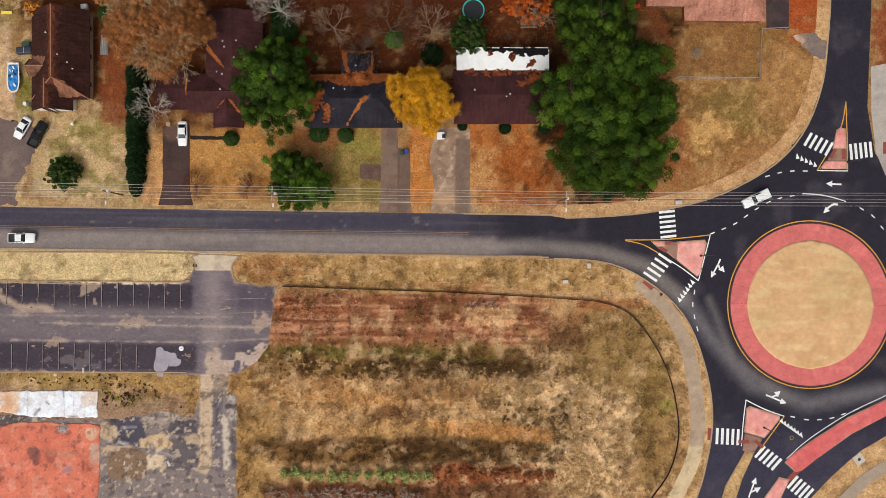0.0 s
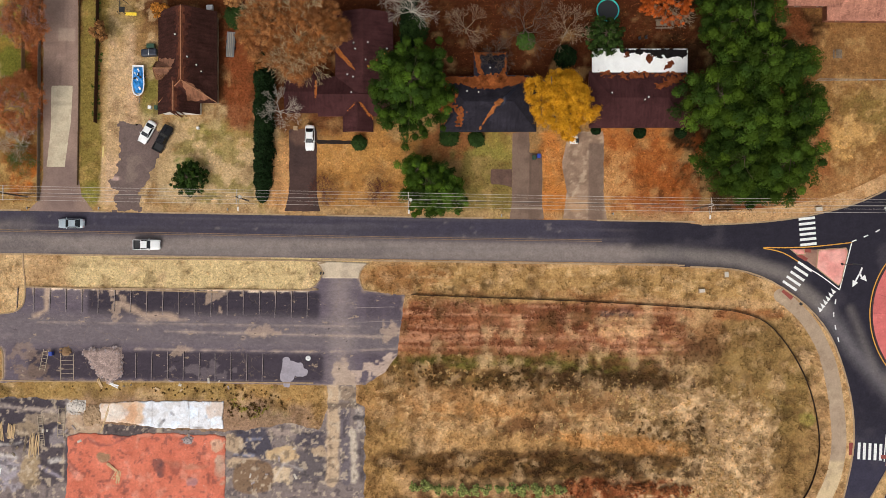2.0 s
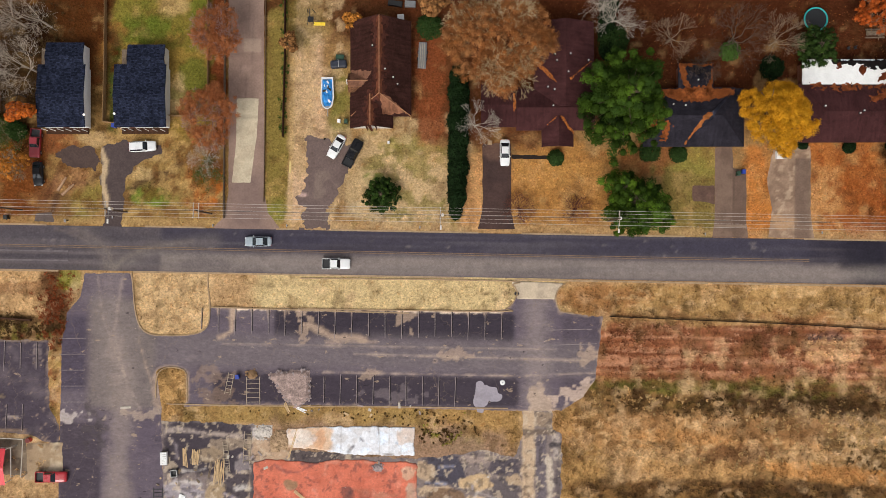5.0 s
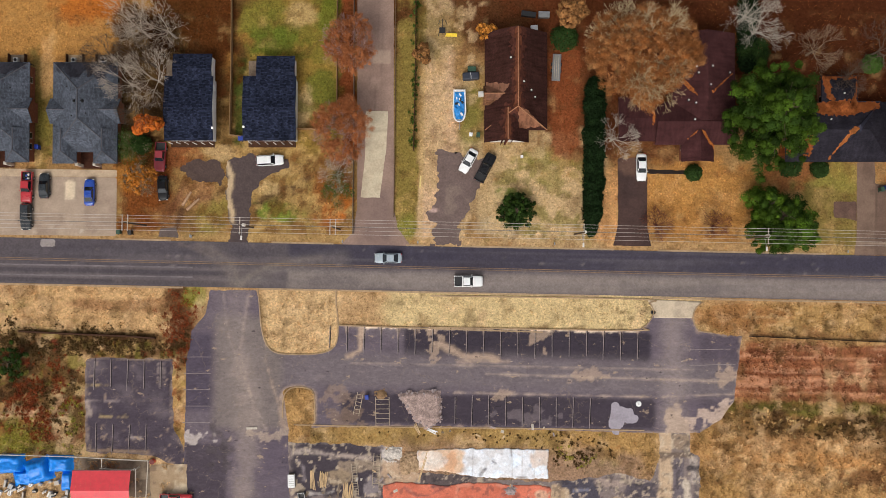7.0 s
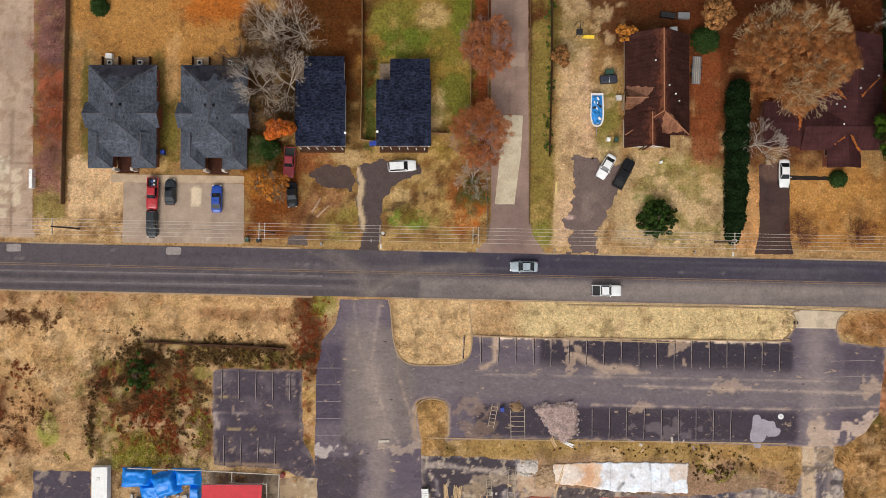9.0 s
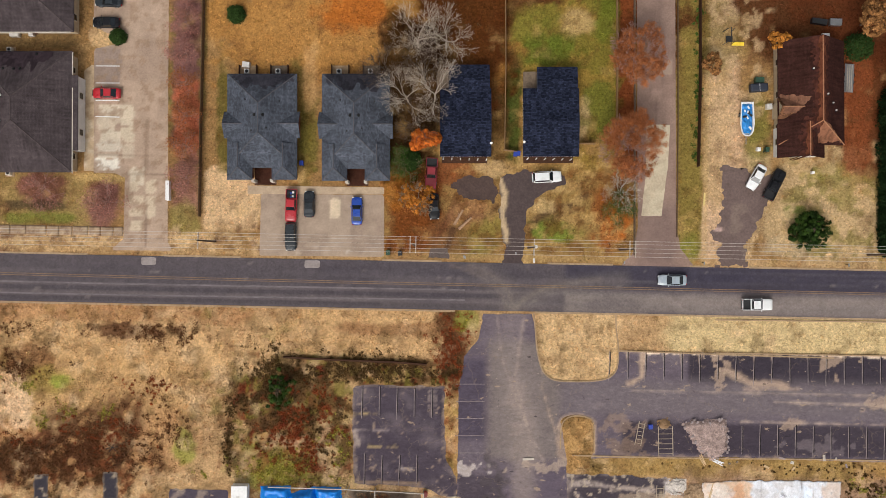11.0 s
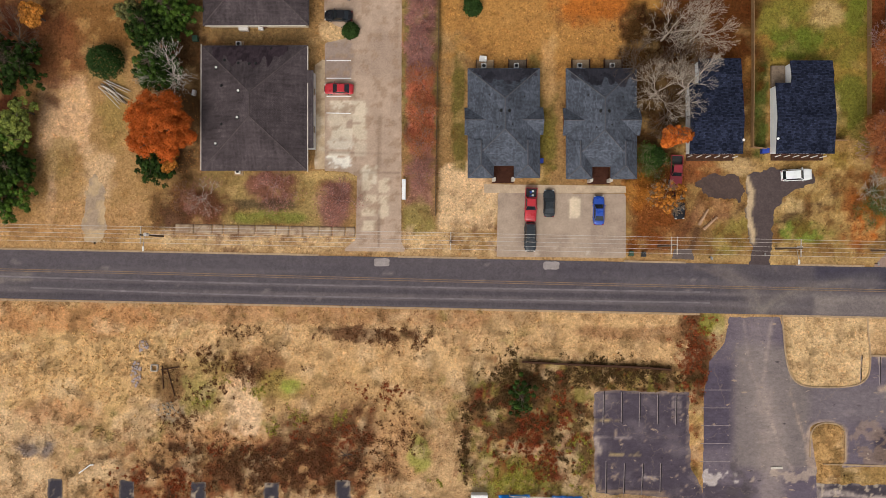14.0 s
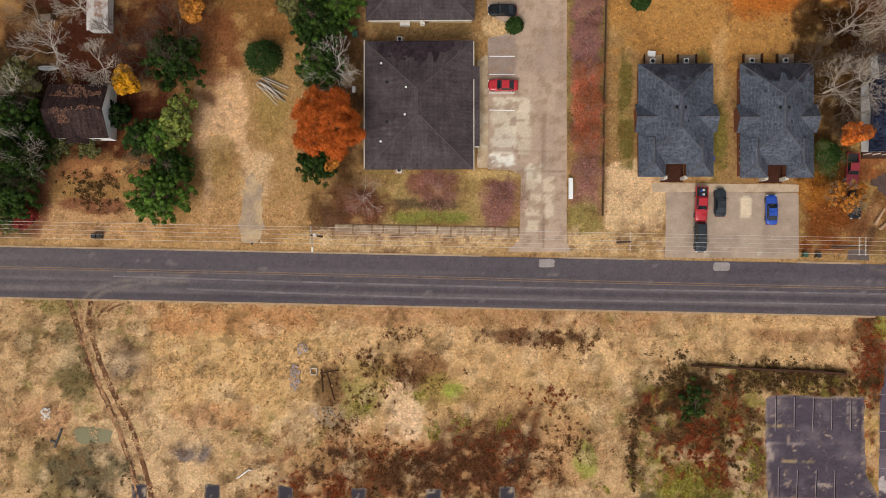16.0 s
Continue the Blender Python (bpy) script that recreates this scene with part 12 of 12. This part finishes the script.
part("base", a_box(0, 0, 0.08, 1.1, 1.2, 0.1), M_TRIM, tub)
sh = thing("plastic_sheet", (-104.02, -40.55), "crumpled white plastic sheet on the yard", "sheet", 80)
n = 12
gx, gy = np.meshgrid(np.linspace(-1.0, 1.0, n), np.linspace(-0.6, 0.6, n))
gz = 0.05 + 0.35 * fbm(gx + 9, gy + 4, 0.5, 22)
idx = np.arange(n * n).reshape(n, n)
hung("sheet", raw_mesh("sheet", np.stack([gx + 0.3 * fbm(gx, gy, 0.7, 5), gy + 0.3 * fbm(gx, gy, 0.6, 6), gz], -1).reshape(-1, 3), np.stack([idx[:-1, :-1], idx[:-1, 1:], idx[1:, 1:], idx[1:, :-1]], -1).reshape(-1, 4), M_WHITE, True), sh)
part("weight", a_box(0.2, 0.1, 0.42, 0.4, 0.2, 0.14), M_RUBBLE, sh)
for at, yw in (((-108.43, -39.75), 92), ((-107.37, -40.95), 4)):
    rack(at, yw, 3.2, 1.6, 5, M_TRIM, "dark steel grid frame lying on the yard")
t = thing("tank_lid", (-46.05, -18.00), "white round tank lid lying on asphalt", "lid")
part("disc", a_tube((0, 0, 0.02), (0, 0, 0.16), 0.5, 0.42, 20), M_WHITE, t)
part("knob", a_tube((0, 0, 0.16), (0, 0, 0.24), 0.1, 0.08, 10), M_STEEL, t)
r = thing("stop_block", (-114.67, -23.71), "pale concrete wheel stop on asphalt", "wheel stop", 3)
part("block", a_box(0, 0, 0.09, 1.9, 0.4, 0.16, 0, 0.04), M_FASCIA, r)
part("pin", a_tube((0.6, 0, 0.17), (0.6, 0, 0.2), 0.04, 0.04, 8), M_STEEL, r)
b = thing("barrel", (-131.93, -29.85), "orange-red barrel beside a concrete pad", "barrel")
part("drum", a_tube((0, 0, 0), (0, 0, 0.9), 0.42, 0.42, 16), plain("red_drum", lin(206, 70, 50), 0.5), b)
part("lid", a_tube((0, 0, 0.9), (0, 0, 0.94), 0.44, 0.42, 16), plain("dark_lid", lin(120, 40, 34), 0.5), b)
pad_pts = [(-132.52, -30.46), (-126.11, -30.33), (-125.93, -37.10), (-132.73, -37.24)]
surface("yard_pad", *span(pad_pts), 0.3, ragged(poly_d(pad_pts), 0.3, 1.0), 0.012, painted(lin(164, 140, 112), speckle(lin(214, 196, 168), 0.5, 0.7, 1.6, 0.7, 5), speckle(lin(110, 92, 78), 0.6, 0.75, 1.2, 0.6, 7)), M_CONCRETE, "stained tan concrete pad", "pad")

canopy_pts = [(-146.02, -29.40), (-132.66, -29.80), (-132.28, -36.29), (-136.24, -36.37), (-145.95, -31.51)]
surface("yard_pad", *span(canopy_pts), 0.3, ragged(poly_d(canopy_pts), 0.1, 1.0), 0.014, painted(lin(132, 116, 98), speckle(lin(164, 146, 124), 0.5, 0.7, 1.6, 0.6, 5), speckle(lin(92, 78, 66), 0.58, 0.7, 1.2, 0.6, 7)), M_CONCRETE, "grey-brown concrete pad beside the canopy", "pad")
# red canopy with white frame and blue tarpaulins
x, y, w2, l2 = -139.96, -34.31, 10.11, 6.55
can = empty("canopy", pose(x, y, 0, 0, 0, YAW), "red metal canopy roof on posts", "canopy")
bm = bmesh.new()
for k in range(24):
    u0 = -w2 / 2 + k * w2 / 24
    for s in (-1, 1):
        vs = [bm.verts.new(c) for c in ((u0, 0, 3.3 + 0.02 * (k % 2)), (u0 + w2 / 24, 0, 3.3 + 0.02 * (k % 2)), (u0 + w2 / 24, s * l2 / 2, 2.5), (u0, s * l2 / 2, 2.5))]
        bm.faces.new(vs)
part("roof", bm, plain("red_sheet_metal", lin(214, 62, 70), 0.5, 0.0, 0.1, 1.0), can, "ribbed red sheet metal")
for sx in (-1, 1):
    for sy in (-1, 1):
        part("post", a_tube((sx * (w2 / 2 - 0.3), sy * (l2 / 2 - 0.3), 0), (sx * (w2 / 2 - 0.3), sy * (l2 / 2 - 0.3), 2.5), 0.07, 0.07, 8), M_WHITE, can)
part("gutter", a_box(0, l2 / 2 + 0.05, 2.45, w2, 0.12, 0.12), M_TRIM, can)
fr = thing("pipe_frame", (0, 0), "white pipe frame round a yard", "frame")
for a, b2 in (((-158.04, -28.79), (-144.73, -28.91)), ((-145.22, -28.92), (-132.19, -29.35)), ((-132.19, -29.35), (-132.39, -36.12)), ((-140.28, -29.12), (-140.23, -31.08)), ((-134.32, -30.77), (-134.16, -36.16)), ((-140.63, -30.89), (-134.31, -30.96))):
    part("rail", a_tube((*a, 2.0), (*b2, 2.0), 0.09, 0.09, 8), M_FASCIA, fr)
    part("post", a_tube((*a, 0), (*a, 2.0), 0.07, 0.07, 8), M_FASCIA, fr)
    part("post", a_tube((*b2, 0), (*b2, 2.0), 0.07, 0.07, 8), M_FASCIA, fr)


def tarp(at, rx, ry, high, seed, yaw=0):
    n = 22
    gx, gy = np.meshgrid(np.linspace(-rx, rx, n), np.linspace(-ry, ry, n))
    edge = np.maximum(np.abs(gx / rx), np.abs(gy / ry))
    gz = high * (1 - smooth(0.6, 1.0, edge)) * (0.7 + 0.6 * fbm(gx + 20 * seed, gy, 1.1, seed)) + 0.05
    gx2, gy2 = gx + 0.4 * (fbm(gx, gy + 9 * seed, 1.5, seed + 2) - 0.5), gy + 0.4 * (fbm(gx + 7, gy + 9 * seed, 1.5, seed + 3) - 0.5)
    idx = np.arange(n * n).reshape(n, n)
    f = np.stack([idx[:-1, :-1], idx[:-1, 1:], idx[1:, 1:], idx[1:, :-1]], -1).reshape(-1, 4)
    t = thing("tarpaulin", at, "crumpled bright blue tarpaulin over stacked goods", "tarpaulin", yaw, "blue tarpaulins")
    hung("sheet", raw_mesh("sheet", np.stack([gx2, gy2, gz], -1).reshape(-1, 3), f, M_TARP, True), t)
    part("load", a_box(0, 0, high * 0.3, rx * 1.2, ry * 1.2, high * 0.55), M_WOOD_GREY, t)


M_TARP = plain("blue_tarpaulin", lin(6, 128, 222), 0.4, 0.0, 0.15, 1.5)
for at, rx, ry, hg, sd, yw in (((-157.13, -30.76), 2.6, 1.7, 1.3, 2, 3), ((-152.09, -31.85), 2.4, 2.2, 1.5, 5, 20), ((-148.33, -30.58), 2.3, 1.5, 1.2, 8, 2), ((-147.04, -33.55), 1.0, 1.7, 0.9, 11, 0), ((-154.55, -33.20), 2.0, 1.4, 0.9, 17, 10)):
    tarp(at, rx, ry, hg, sd, yw)
for k in range(34):
    at = ((-156.97, -35.54), (-151.00, -34.82), (-147.95, -36.55), (-161.99, -35.04))[k % 4]
    w = rng.uniform(0.4, 1.3)
    d = thing("crate", (at[0] + rng.uniform(-2.6, 2.6), at[1] + rng.uniform(-1.4, 1.4)), "pale scrap crate in a cluttered yard", "crate", rng.uniform(0, 90), "scrap crates")
    part("body", a_box(0, 0, 0.3, w, rng.uniform(0.3, 0.9), 0.6, 0, 0.03), [M_WHITE, M_VENT, M_STEEL, M_FASCIA, M_WOOD_GREY, M_TRIM][k % 6], d)
    part("lid", a_box(0, 0, 0.62, w * 0.8, 0.25, 0.05), M_FASCIA, d)
tk = thing("box_trailer", (-162.88, -31.97), "white box trailer beside blue tarpaulins", "trailer", 91)
part("body", a_box(0, 0, 1.0, 6.4, 2.7, 1.6, 0, 0.08), M_WHITE, tk)
part("vent", a_box(1.2, 0.2, 1.85, 0.6, 0.6, 0.12), M_VENT, tk)
for sx in (-1, 1):
    for sy in (-1, 1):
        part("wheel", a_tube((sx * 1.2, sy * 0.95, 0.35), (sx * 1.2, sy * 1.15, 0.35), 0.35, 0.35, 14), M_BLACK, tk)

# remains in the western field
wl = thing("well_frame", (-216.49, -9.69), "small square timber frame with fallen posts", "well")
for k in range(4):
    a = k * 90
    part("timber", a_box(0.5 * math.cos(radians(a)), 0.5 * math.sin(radians(a)), 0.25, 0.14, 1.1, 0.5, a), M_FASCIA, wl)
for x0, y0, x1, y1 in ((1.2, 0.3, 1.5, -3.4), (2.0, 0.0, 3.4, -4.6), (1.0, -0.3, 4.0, 0.2)):
    part("fallen_post", a_tube((x0, y0, 0.12), (x1, y1, 0.14), 0.1, 0.09, 8), M_WOOD_DARK, wl)
rubble((-219.56, -10.76), 0.8, 2.2, 0.3, "heap of grey rubble in dry grass", M_RUBBLE, 11, 50, M_EARTH)
rubble((-218.47, -6.20), 0.8, 1.0, 0.3, "small heap of grey rubble in dry grass", M_RUBBLE, 12, 20, M_EARTH)
rubble((-259.78, -17.55), 0.9, 1.0, 0.25, "heap of white rubble in the field", cover("pale_rubble", lin(206, 196, 188), 0.95, ((1.5, 0.7, 1.2), (7.0, 0.65, 1.25))), 13, 40, M_EARTH)
rubble((-214.16, -16.43), 1.8, 1.2, 0.25, "grey ash heap in dry grass", cover("ash", lin(140, 128, 112), 0.95), 14, 30, M_EARTH)
bl = thing("burnt_beam", (-257.66, -21.42), "charred black beams lying in the field", "beam", 70)
part("beam", a_box(0, 0, 0.15, 3.3, 0.3, 0.25), M_TRIM, bl)
part("cross_beam", a_box(-0.8, 0.5, 0.15, 0.25, 1.2, 0.2), M_TRIM, bl)
wb = thing("broken_pipe", (-227.62, -26.56), "broken white pipe in scrub", "pipe", 35)
part("pipe", a_tube((-1.2, 0, 0.1), (1.2, 0.1, 0.14), 0.1, 0.1, 8), M_WHITE, wb)
part("elbow", a_tube((1.2, 0.1, 0.14), (1.6, -0.2, 0.2), 0.11, 0.1, 8), M_WHITE, wb)
jn = thing("scrap_bike_frame", (-184.87, -23.20), "dark tangled scrap metal in brown scrub", "scrap", 10)
for k in range(6):
    a = k * 1.05
    part("bar", a_tube((0, 0, 0.3), (1.1 * math.cos(a), 0.7 * math.sin(a), 0.5), 0.05, 0.05, 6), M_TRIM, jn)
pool_pts = [(-255.11, -19.90), (-251.99, -19.46), (-248.85, -20.11), (-249.36, -21.94), (-253.77, -22.42), (-255.26, -21.54)]
surface("puddle", *span(pool_pts, 1.0), 0.2, ragged(poly_d(pool_pts), 0.15, 0.9), 0.01, lin(112, 104, 66), plain("muddy_water", lin(112, 104, 66), 0.35), "shallow olive puddle in the field", "puddle")
